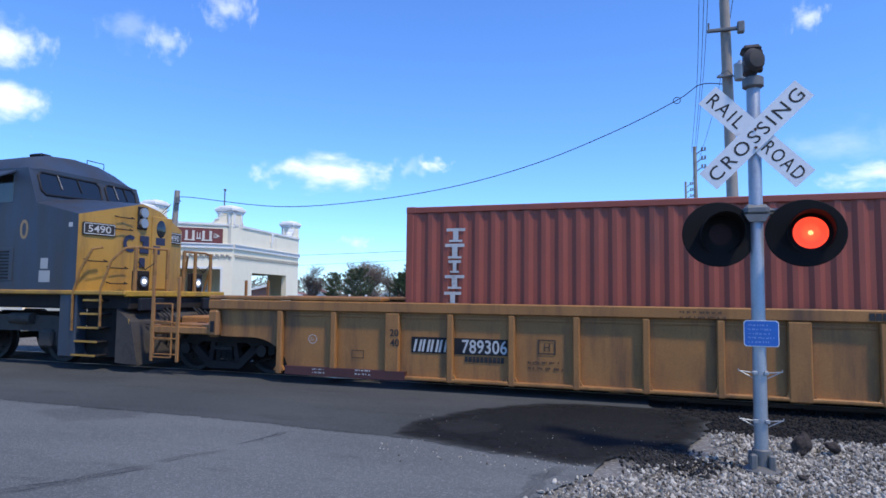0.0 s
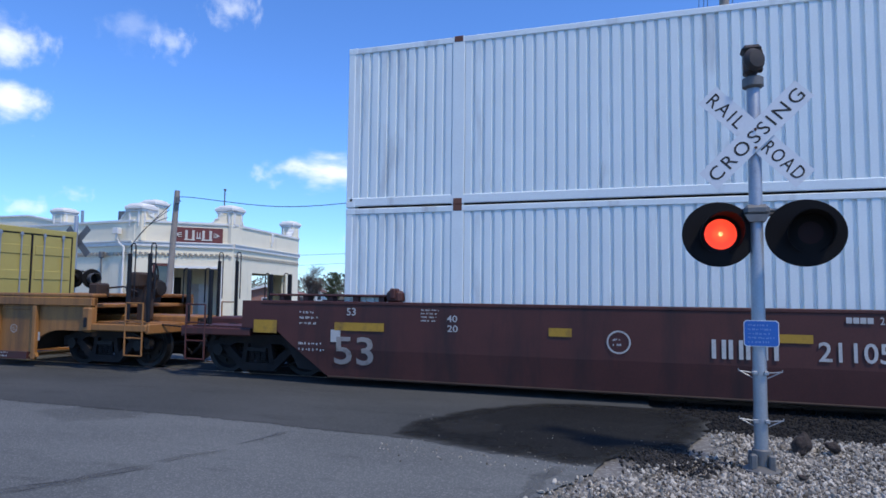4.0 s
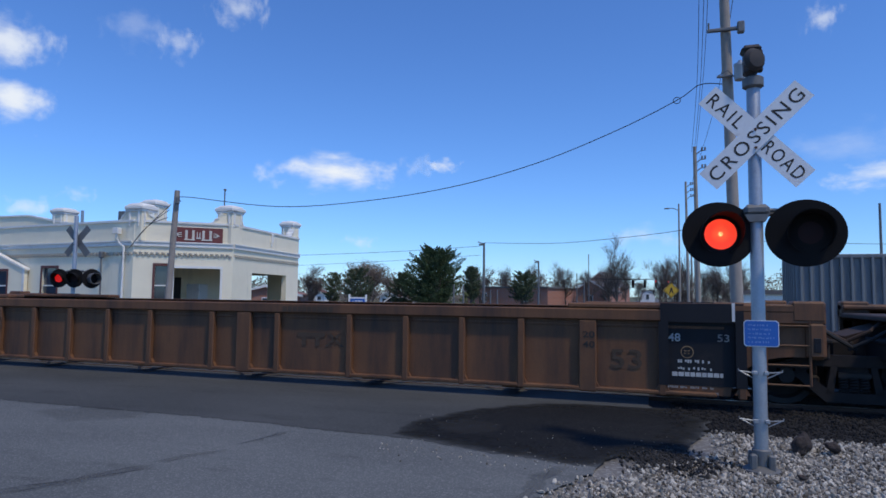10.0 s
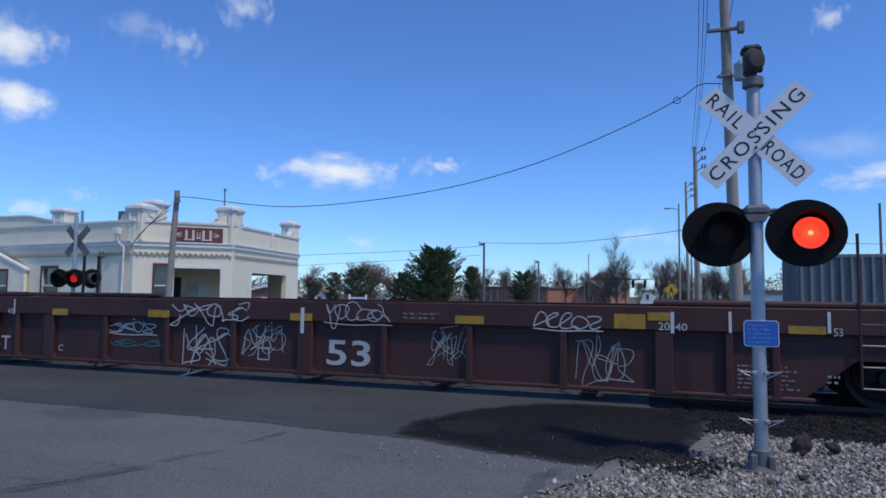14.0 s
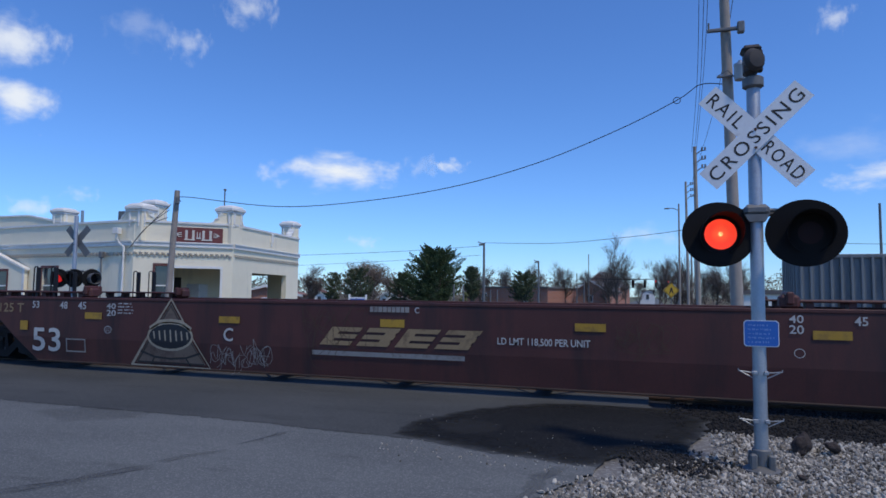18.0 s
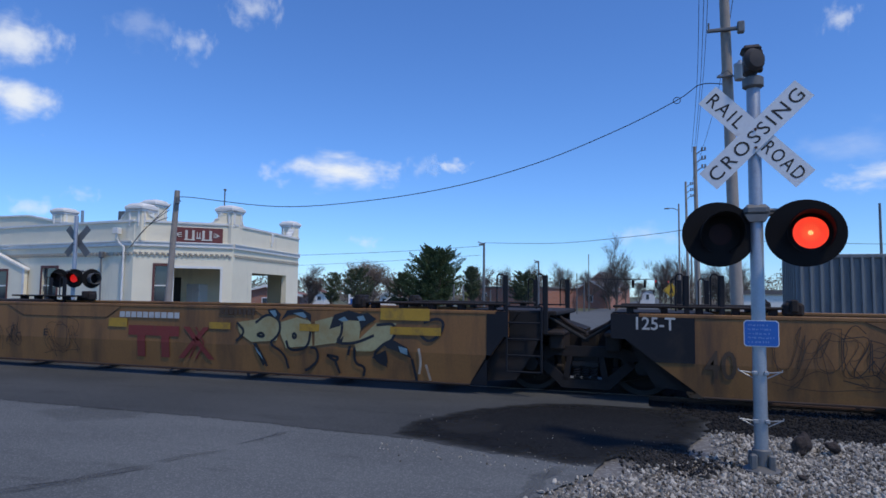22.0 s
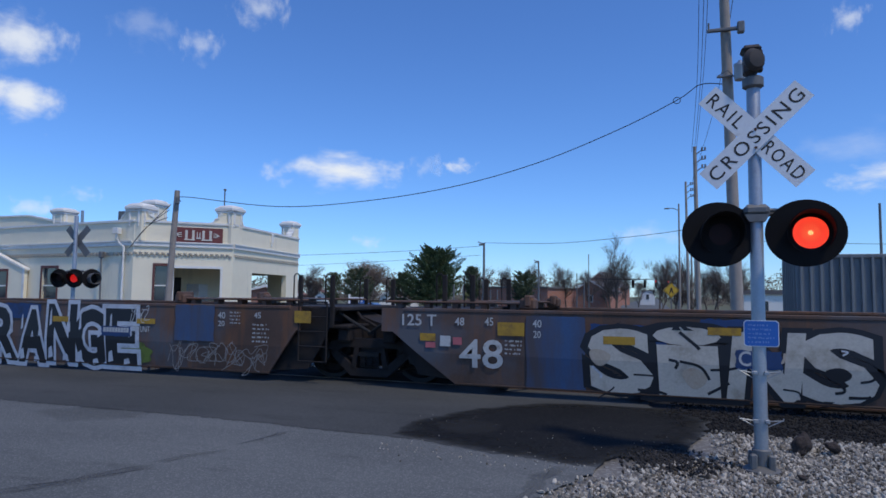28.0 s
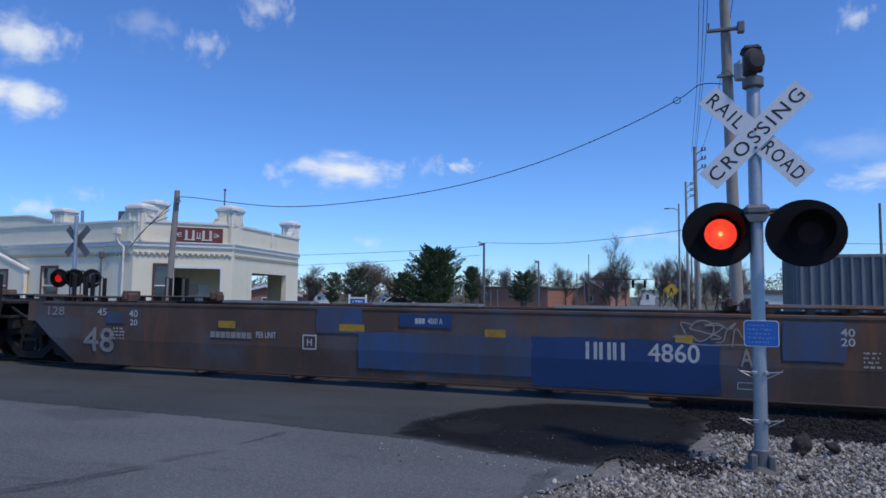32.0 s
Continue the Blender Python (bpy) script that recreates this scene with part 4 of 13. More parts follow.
def ladder(parent, x, y, w, z0, z1, rungs, mat, rung_mat=None, tall=0.0):
    """A side ladder: its rungs are parts of their own, the stiles one welded frame each."""
    key = ("stile", mat.name, round(z1 - z0, 3), tall)
    h = z1 - z0 + tall
    stile = shared(key, lambda: Shape().tube([(0, 0, 0), (0, 0, h)], 0.020 if tall else 0.018, 6).data("ladder_stile", mat))
    rung = shared(("rung", (rung_mat or mat).name, w), lambda: Shape().tube([(-w / 2, 0, 0), (w / 2, 0, 0)], 0.012 if rung_mat else 0.015, 6).data("ladder_rung", rung_mat or mat))
    for dx in (-w / 2, w / 2):
        part("ladder_stile", stile, None, parent, m=pose(x + dx, y, z0))
    for k in range(rungs):
        part("ladder_rung", rung, None, parent, m=pose(x, y, z0 + (z1 - z0) * (k / max(1, rungs - 1))))


def coupler(parent, x, sgn):
    s = Shape()
    s.rbox(min(x, x + sgn * 1.5), max(x, x + sgn * 1.5), -0.16, 0.16, 0.70, 0.98, 0.03)
    s.prism([(x + sgn * 1.35, -0.17), (x + sgn * 1.75, -0.2), (x + sgn * 1.8, -0.05), (x + sgn * 1.62, 0.0), (x + sgn * 1.7, 0.17), (x + sgn * 1.35, 0.17)], 0.72, 1.0, "z")
    s.tube([(x + sgn * 1.2, -0.25, 0.72), (x + sgn * 1.35, -0.3, 0.45), (x + sgn * 1.62, -0.22, 0.25), (x + sgn * 1.9, -0.1, 0.4)], 0.03, 8)
    s.tube([(x + sgn * 0.9, -1.1, 0.9), (x + sgn * 1.3, -0.5, 0.8), (x + sgn * 1.55, -0.1, 0.98)], 0.016, 6)
    return part("coupler", s, steel_dk, parent, "dark steel coupler with a hanging air hose")


def brake_gear(parent, x, sgn, mat, wheel=True):
    """Brake wheel, tank and stand on an end platform."""
    s = Shape()
    s.rbox(x - 0.09, x + 0.09, -0.75, -0.45, 0.95, 1.75, 0.02)
    s.rbox(x - 0.2, x + 0.1, -0.95, -0.35, 1.62, 1.95, 0.05)
    st = part("brake_stand", s, mat, parent)
    if wheel:
        w = Shape()
        R = 0.28
        pts = [(0, R * math.cos(a), R * math.sin(a)) for a in [i * math.pi / 12 for i in range(25)]]
        w.tube(pts, 0.018, 6, caps=False)
        for k in range(5):
            a = k * 2 * math.pi / 5
            w.tube([(0, 0, 0), (0, R * math.cos(a), R * math.sin(a))], 0.014, 6)
        w.tube([(-0.08, 0, 0), (0.06, 0, 0)], 0.05, 10)
        part("brake_wheel", w, steel_dk, st, "", pose(x + sgn * 0.2, -0.62, 1.86, 0, 0, 24))
    t = Shape()
    t.lathe([(0.02, -0.45), (0.16, -0.43), (0.2, -0.36), (0.2, 0.36), (0.16, 0.43), (0.02, 0.45)], 16, pose(x - sgn * 0.75, 0.2, 1.62, 0, 90, 0))
    t.rbox(x - sgn * 0.75 - 0.3, x - sgn * 0.75 + 0.3, 0.05, 0.35, 1.3, 1.44, 0.01)
    part("air_tank", t, steel_dk, parent)
    g = Shape()
    g.rbox(x - sgn * 1.35 - 0.14, x - sgn * 1.35 + 0.14, -0.7, -0.35, 1.4, 1.72, 0.04)
    g.tube([(x - sgn * 1.35, -0.5, 1.6), (x - sgn * 0.9, -0.3, 1.65), (x - sgn * 0.2, -0.5, 1.5)], 0.02, 6)
    part("brake_valve", g, mat, parent)


def cut_poly(sil, x0, x1):
    """The piece of a side's outline between two places along the car."""
    top = [p for p in sil if p[2] == "t"]
    bot = [p for p in sil if p[2] == "b"]

    def at(line, x):
        for a, b in zip(line, line[1:]):
            if a[0] <= x <= b[0]:
                k = 0 if b[0] == a[0] else (x - a[0]) / (b[0] - a[0])
                return a[1] + (b[1] - a[1]) * k
        return line[0][1] if x < line[0][0] else line[-1][1]
    t = [(x0, at(top, x0))] + [(p[0], p[1]) for p in top if x0 < p[0] < x1] + [(x1, at(top, x1))]
    b = [(x0, at(bot, x0))] + [(p[0], p[1]) for p in bot if x0 < p[0] < x1] + [(x1, at(bot, x1))]
    return b + t[::-1]


def arch(x, r, z0, z1, sgn, n=8):
    """Points of a quarter arch that drops from z1 over the wheels to z0."""
    return [(x + sgn * r * math.sin(i / n * math.pi / 2), z1 - (z1 - z0) * (1 - math.cos(i / n * math.pi / 2))) for i in range(n + 1)]


def well_car(name, sl, sr, mat, label, left="joint", right="joint", style="ribbed", dark=None, dark_l=0.0, dark_r=0.0, low=None, truck_l=True,
             truck_r=False, posts=0, posts_mat=None, post_h=2.5, top=1.41, gear=True, chord=0.17, rack=False):
    """One unit of a well car. sl, sr: the places of the truck centres at its ends; its origin lies between them at rail height."""
    half = (sr - sl) / 2
    root = thing(name, pose((sl + sr) / 2, 0, 0), label, "well car", "freight train cars")
    ROLLING.append((root, (sl + sr) / 2))
    ribbed = style == "ribbed"
    le, re = (-half + (0.42 if left == "joint" else -0.05)), (half - (0.42 if right == "joint" else -0.05))
    if style == "smooth":
        re = half - (1.15 if right == "joint" else 0.2)
    # outline of one side
    if ribbed:
        bot = [(le, 0.80), (-half + 0.95, 0.80)] + arch(-half + 0.95, 0.85, 0.15, 0.76, 1)[1:] + [(half - 1.98, 0.15), (half - 1.42, 0.62), (half - 1.30, 0.72), (re, 0.72)] if chord > 0.3 else [
            (le, 0.74), (-half + 0.85, 0.74)] + arch(-half + 0.85, 0.78, 0.15, 0.74, 1)[1:] + arch(half - 0.85, 0.78, 0.15, 0.74, -1)[::-1][:-1] + [(half - 0.85, 0.74), (re, 0.74)]
    else:
        bot = [(le, 0.93), (-half + 0.62, 0.93), (-half + 1.05, FOLD_Z), (half - 1.43, FOLD_Z), (half - 1.22, 0.90), (max(re, half - 1.2), 0.90)]
        FOLDED.add(root)
    sil = [(x, z, "b") for x, z in bot] + [(le, top, "t"), (re, top, "t")]
    inset = 0.09 if ribbed else 0.0
    for sgn in (-1, 1):
        y_out, y_in = sgn * (FACE - inset), sgn * (FACE - inset - 0.05)
        poly = [(x, z) for x, z in bot] + [(re, top), (le, top)]
        side = part("side_sheet", Shape().prism(poly, y_in, y_out), mat, root)
        ch = Shape()
        ch.rbox(le, re, min(sgn * FACE, sgn * (FACE - 0.14)), max(sgn * FACE, sgn * (FACE - 0.14)), top - chord, top + 0.005, 0.018)
        if not ribbed:
            ch = Shape().rbox(le + 0.4, re - 0.2, min(sgn * (FACE + 0.012), sgn * (FACE - 0.10)), max(sgn * (FACE + 0.012), sgn * (FACE - 0.10)), top - 0.05, top + 0.008, 0.01)
        part("top_chord", ch, mat, root)
        if ribbed:
            sill = Shape().rbox(-half + 1.72, half - 1.82, min(sgn * (FACE - 0.12), sgn * (FACE - 0.005)), max(sgn * (FACE - 0.12), sgn * (FACE - 0.005)), 0.135, 0.195, 0.015)
            part("bottom_sill", sill, mat, root)
        if ribbed:
            # posts: broad ones at the quarter points and the middle, slim ones between them
            if half < 9:
                big_at, slim = half - 3.77, [(half - 3.77) * k / 4 for k in (1, 2, 3)]
            elif chord > 0.3:
                big_at, slim = 5.97, [1.5, 3.0, 4.5, 6.85]
            elif left == right:
                big_at, slim = 6.15, [0.70, 2.13, 3.17, 4.15, 5.12]
            else:
                big_at, slim = 6.10, [1.01, 2.03, 3.05, 4.06, 5.08]
            slim += [half - 1.48, half - 2.55] if chord < 0.3 else [half - 2.30]
            xs = [(0.0, 0.15)] + [(e * big_at, 0.13) for e in (-1, 1)] + [(e * q, 0.055) for q in slim for e in (-1, 1)]
            for x, hw in xs:
                zb = 0.1 if hw < 0.1 else 0.07
                key = ("rib", mat.name, hw, top, chord)
                rib = shared(key, lambda: Shape().rbox(-hw, hw, -0.048, 0.048, 0.12, top - chord - 0.002, 0.018).add(
                    [(-hw - 0.05, -0.03, 0.18), (hw + 0.05, -0.03, 0.18), (hw, -0.03, 0.27), (-hw, -0.03, 0.27), (-hw - 0.05, 0.04, 0.18), (hw + 0.05, 0.04, 0.18), (hw, 0.04, 0.27), (-hw, 0.04, 0.27)],
                    [(0, 1, 2, 3), (7, 6, 5, 4), (0, 4, 5, 1), (1, 5, 6, 2), (3, 2, 6, 7), (0, 3, 7, 4)]).data("rib", mat))
                part("rib", rib, None, root, m=pose(x, sgn * (FACE - 0.049), 0))
            lip = Shape().rbox(-half + 1.7, half - 1.7, min(sgn * 1.425, sgn * 1.4), max(sgn * 1.425, sgn * 1.4), top - chord - 0.1, top - chord - 0.06, 0.008)
            part("stiffener", lip, mat, root)
            for e, kind in ((-1, left), (1, right)):
                x0 = e * (half - 0.42) if kind == "joint" else e * (half + 0.05)
                cap = Shape().rbox(min(x0, x0 - e * 3.5), max(x0, x0 - e * 3.5), min(sgn * 1.12, sgn * 1.49), max(sgn * 1.12, sgn * 1.49), top + 0.01, top + 0.085, 0.02)
                part("deck_edge", cap, mat, root)
                if chord > 0.3 and kind == "joint":
                    continue
                if kind == "joint":
                    bx = Shape().rbox(min(x0, x0 - e * 0.42), max(x0, x0 - e * 0.42), min(sgn * 1.2, sgn * 1.51), max(sgn * 1.2, sgn * 1.51), top - 0.14, top + 0.15, 0.03)
                    bx.rbox(min(x0, x0 - e * 1.2), max(x0, x0 - e * 1.2), min(sgn * 1.25, sgn * 1.505), max(sgn * 1.25, sgn * 1.505), top - 0.02, top + 0.10, 0.025)
                    part("end_box", bx, mat, root)
                lug = Shape().rbox(x0 - e * 0.24 if e > 0 else x0, x0 if e > 0 else x0 + 0.24, min(sgn * 1.36, sgn * 1.52), max(sgn * 1.36, sgn * 1.52), 0.72, 1.24, 0.05)
                part("jacking_lug", lug, mat, root)
                # black piece on the face stands for the shade in the lug's hole
                hole = Shape().rbox(-0.045, 0.045, -0.01, 0.01, -0.1, 0.1, 0.03)
                part("lug_opening", hole, black_p, root, m=pose(x0 - e * 0.12, sgn * 1.524, 0.92))
        else:
            lo = FACE - (FOLD_Z - 0.12) * FOLD_SLOPE
            xa, xb, xc, xd = -half + 1.05, half - 1.43, half - 1.78, -half + 1.70
            skirt = Shape().add([(x, sgn * (yy - q), z) for q in (0.0, 0.03) for x, yy, z in ((xa, FACE, FOLD_Z), (xb, FACE, FOLD_Z), (xc, lo, 0.12), (xd, lo, 0.12))],
                                [(0, 1, 2, 3), (7, 6, 5, 4), (0, 4, 5, 1), (1, 5, 6, 2), (2, 6, 7, 3), (3, 7, 4, 0)])
            part("skirt", skirt, mat, root)
            part("skirt_edge", Shape().rbox(xd, xc, min(sgn * (lo - 0.05), sgn * (lo + 0.02)), max(sgn * (lo - 0.05), sgn * (lo + 0.02)), 0.10, 0.135, 0.01), soiled, root)
            for e in (-1, 1):
                x0 = -half + 0.45 if e < 0 else half - 1.2
                x1 = -half + 2.9 if e < 0 else half - 3.8
                cap = Shape().rbox(min(x0, x1), max(x0, x1), min(sgn * 1.1, sgn * 1.42), max(sgn * 1.1, sgn * 1.42), top + 0.09, top + 0.13, 0.015)
                for k in range(5):
                    xx = x0 + (x1 - x0) * (k + 0.5) / 5
                    cap.box(xx - 0.05, xx + 0.05, min(sgn * 1.2, sgn * 1.38), max(sgn * 1.2, sgn * 1.38), top, top + 0.09)
                part("walkway", cap, steel_dk if dark else mat, root)
                cn = Shape().rbox(x1 - 0.13, x1 + 0.13, min(sgn * 1.22, sgn * 1.46), max(sgn * 1.22, sgn * 1.46), top, top + 0.2, 0.04)
                cn.rbox(x1 - 0.05, x1 + 0.05, min(sgn * 1.1, sgn * 1.5), max(sgn * 1.1, sgn * 1.5), top + 0.06, top + 0.24, 0.02)
                part("guide_block", cn, steel_dk if dark else mat, root)
        # recoloured ends
        for e, wid in ((-1, dark_l), (1, dark_r)):
            if dark and wid:
                a, b = (le, -half + wid) if e < 0 else (half - wid, re)
                if ribbed:
                    a, b = (-half + 1.55, -half + 2.47) if e < 0 else (half - 2.47, half - 1.55)
                    pn = Shape().box(a, b, min(y_out, y_out + sgn * 0.006), max(y_out, y_out + sgn * 0.006), 0.28, top - chord)
                    part("dark_chord", Shape().box(a - 0.1, b + 0.1, min(sgn * 1.504, sgn * 1.35), max(sgn * 1.504, sgn * 1.35), top - chord - 0.004, top + 0.1), dark, root)
                    for rx in (a - 0.06, b + 0.06):
                        part("dark_rib", Shape().box(rx - 0.07, rx + 0.07, min(sgn * 1.503, sgn * 1.39), max(sgn * 1.503, sgn * 1.39), 0.28, top - chord), dark, root)
                    part("dark_panel", pn, dark, root, "black painted consolidated marking panel")
                else:
                    pn = Shape().prism(cut_poly(sil, a, b), sgn * (FACE + 0.004), sgn * (FACE + 0.010))
                    if e > 0:
                        pn.add([(x, sgn * (FACE + o - (FOLD_Z - z) * FOLD_SLOPE), z) for o in (0.004, 0.010) for x, z in ((half - wid, FOLD_Z), (half - wid, 0.12), (half - 1.79, 0.12), (half - 1.44, FOLD_Z))], [(0, 1, 2, 3), (7, 6, 5, 4)])
                    part("dark_panel", pn, dark, root, "black painted end panel")
        if low and ribbed:
            for a, b in ((-half + 1.62, -half + 3.9), (half - 3.9, half - 1.62)):
                part("red_band", Shape().box(a, b, min(y_out, sgn * 1.503), max(y_out, sgn * 1.503), 0.125, 0.27), low, root, "dull red band along the sill")
    # floor, bulkheads, decks
    fl = Shape()
    for k in range(7):
        x = -half + 2.4 + k * (2 * half - 4.8) / 6
        fl.box(x - 0.12, x + 0.12, -1.38, 1.38, 0.10, 0.16)
    a = (2 * half - 4.8) / 6
    for k in range(6):
        x = -half + 2.4 + k * a
        fl.tube([(x, -1.3, 0.13), (x + a, 1.3, 0.13)], 0.035, 4)
        fl.tube([(x, 1.3, 0.13), (x + a, -1.3, 0.13)], 0.035, 4)
    part("floor_frame", fl, steel_dk if style == "smooth" else mat, root)
    for e in (-1, 1):
        bk = Shape().prism([(e * (half - 1.75), 0.3), (e * (half - 1.72), 0.3), (e * (half - 1.0), 1.30), (e * (half - 1.06), 1.30)], -1.37, 1.37)
        part("bulkhead", bk, soiled if ribbed else steel_dk, root)
        kind = left if e < 0 else right
        if not ribbed:
            for sgn in (-1, 1):
                gs = Shape().prism([(e * (half - 0.8), 0.62), (e * (half - 1.05), 0.22), (e * (half - 1.95), 0.14), (e * (half - 1.95), 1.28), (e * (half - 0.5), 1.28)], min(sgn * 1.32, sgn * 1.345), max(sgn * 1.32, sgn * 1.345))
                part("gusset", gs, steel_dk, root)
        if kind == "joint":
            dk = Shape().rbox(min(e * (half - 0.42), e * (half - 1.9)), max(e * (half - 0.42), e * (half - 1.9)), -1.32, 1.32, 1.24, 1.32, 0.02)
            dk.prism([(e * (half - 1.2), 0.72), (e * (half - 0.1), 0.72), (e * (half - 0.05), 1.0), (e * (half - 0.9), 1.28), (e * (half - 1.2), 1.28)], -0.42, 0.42)
            dk.tube([(e * (half - 0.6), -0.5, 1.3), (e * (half - 0.3), -0.75, 1.1), (e * (half - 0.02), -0.7, 0.95)], 0.03, 8)
            part("end_deck", dk, soiled if ribbed else steel_dk, root)
            # plate and bolster added over the truck to keep it in shade
            sp = Shape().rbox(min(e * (half - 0.30), e * (half - 1.5)), max(e * (half - 0.30), e * (half - 1.5)), -1.30, 1.30, 0.93, 1.0, 0.02)
            sp.rbox(min(e * (half - 0.32), e * (half - 0.55)), max(e * (half - 0.32), e * (half - 0.55)), -1.22, 1.22, 0.70, 0.98, 0.03)
            sp.rbox(min(e * (half - 0.75), e * (half - 1.25)), max(e * (half - 0.75), e * (half - 1.25)), -0.95, -0.55, 1.0, 1.3, 0.05)
            part("shear_plate", sp, steel_dk, root, "oily steel plate and bolster added to shade the truck")
            hs = Shape().tube([(e * (half - 0.9), -1.05, 1.02), (e * (half - 0.55), -1.18, 1.22), (e * (half - 0.25), -1.1, 1.02), (e * (half + 0.05), -1.0, 0.84)], 0.028, 7)
            part("air_hose", hs, rubber, root)
        else:
            dk = Shape().rbox(min(e * (half - 1.9), e * (half + 1.55)), max(e * (half - 1.9), e * (half + 1.55)), -0.45, 0.45, 0.72, 1.05, 0.03)
            dk.rbox(min(e * (half - 1.9), e * (half - 0.1)), max(e * (half - 1.9), e * (half - 0.1)), -1.32, 1.32, 1.2, 1.28, 0.02)
            dk.rbox(min(e * (half + 1.35), e * (half + 1.45)), max(e * (half + 1.35), e * (half + 1.45)), -1.45, 1.45, 0.72, 0.92, 0.02)
            dk.rbox(min(e * (half - 0.1), e * (half + 1.4)), max(e * (half - 0.1), e * (half + 1.4)), -1.48, -1.36, 0.76, 0.90, 0.02)
            dk.rbox(min(e * (half - 0.1), e * (half + 1.4)), max(e * (half - 0.1), e * (half + 1.4)), 1.36, 1.48, 0.76, 0.90, 0.02)
            dk.box(min(e * (half - 0.1), e * (half + 1.3)), max(e * (half - 0.1), e * (half + 1.3)), -1.3, 1.3, 0.90, 0.93)
            part("end_platform", dk, mat, root)
            coupler(root, e * (half + 0.55), e)
            for y in (-1.47, 1.47):
                ladder(root, e * (half + 1.1), y, 0.42, 0.30, 1.32, 4, mat)
            if gear and e > 0:
                brake_gear(root, e * (half + 0.55), e, soiled if ribbed else steel_dk)
    if truck_l:
        truck(root, -half, sl)
    if truck_r:
        truck(root, half, sr)
    # tall guide posts at the joints
    if posts:
        pm = posts_mat or black_p
        for e, kind in ((-1, left), (1, right)):
            offs = (1.50, 1.98) if e < 0 else (1.22, 0.58)
            if kind == "end":
                offs = (-1.1,) if chord > 0.3 else (-1.35, -0.85)
            if kind == "end" and style != "smooth" and e < 0 and posts_mat is None:
                continue
            for o in offs:
                for sgn in (-1, 1):
                    if chord > 0.3 and kind == "joint":
                        if e < 0:
                            thin = Shape().rbox(-0.03, 0.03, -0.03, 0.03, 1.0, post_h, 0.01)
                            part("guide_post", thin, black_p, root, m=pose(-half + o, sgn * 1.38, 0))
                        continue
                    p = Shape().rbox(e * (half - o) - 0.038, e * (half - o) + 0.038, sgn * 1.38 - 0.03, sgn * 1.38 + 0.03, 0.95, post_h - (0.02 if style == "smooth" else 0.2), 0.01)
                    x = e * (half - o) - (0.10 if style == "smooth" else -0.055)
                    p.tube([(x - 0.05, sgn * 1.36, 1.35), (x - 0.05, sgn * 1.36, post_h - 0.04), (x - 0.02, sgn * 1.36, post_h), (x + 0.03, sgn * 1.36, post_h), (x + 0.06, sgn * 1.36, post_h - 0.04), (x + 0.06, sgn * 1.36, 1.4)], 0.013, 6)
                    part("guide_post", p, pm, root)
    if rack:
        arm = -0.62 if left == "joint" else 0.22
        lo_x, hi_x = min(0.30, 0.30 + arm) - 0.08, max(0.30, 0.30 + arm) + 0.08
        y = -1.2
        for px in (0.30,) if arm < 0 else (0.22, 0.46):
            part("rack_post", Shape().rbox(-half + px - 0.05, -half + px + 0.05, y - 0.06, y + 0.06, 0.95, 2.16, 0.015), mat, root)
        part("rack_beam", Shape().rbox(-half + lo_x, -half + hi_x, y - 0.09, y + 0.09, 2.15, 2.42, 0.02), mat, root, "oxide brown box beam on a post")
        part("rack_plate", Shape().rbox(-half + lo_x + 0.30 * (arm < 0), -half + hi_x - 0.02, y - 0.07, y + 0.07, 2.05, 2.15, 0.01), mat, root)
        if arm < 0:
            reach = lo_x + 0.12
            part("rack_brace", Shape().prism([(-half + 0.30, 1.62), (-half + reach, 2.15), (-half + reach + 0.12, 2.15), (-half + 0.30, 1.76)], y - 0.03, y + 0.03), mat, root)
    if right == "joint":
        for y in (-1.49, 1.49):
            if chord > 0.3:
                ladder(root, half - 0.985, y, 0.57, 0.36, top - 0.20, 4, mat, rung_mat=worn_steel, tall=post_h - top + 0.2 if y < 0 else 0.0)
            else:
                ladder(root, half - 0.90, y, 0.55, 0.36, top + 0.08, 5, mat if ribbed else (dark or steel_dk))
    return root


def corrugated(length, z0, z1, pitch, depth, wide, ramp=0.42):
    """A trapezoid-ribbed sheet along x, its outer faces at y = 0, pressed in by depth."""
    xs, ys = [], []
    n = max(1, round(length / pitch))
    p = length / n
    for k in range(n):
        x = -length / 2 + k * p
        sl = (1 - wide) / 2 * ramp
        for f, y in ((0, 0), (wide, 0), (wide + sl, depth), (1 - sl, depth)):
            xs.append(x + f * p)
            ys.append(y)
    xs.append(length / 2)
    ys.append(0)
    s = Shape()
    m = len(xs)
    s.add([(x, y, z0) for x, y in zip(xs, ys)] + [(x, y, z1) for x, y in zip(xs, ys)], [(i, i + 1, i + 1 + m, i + m) for i in range(m - 1)])
    return s


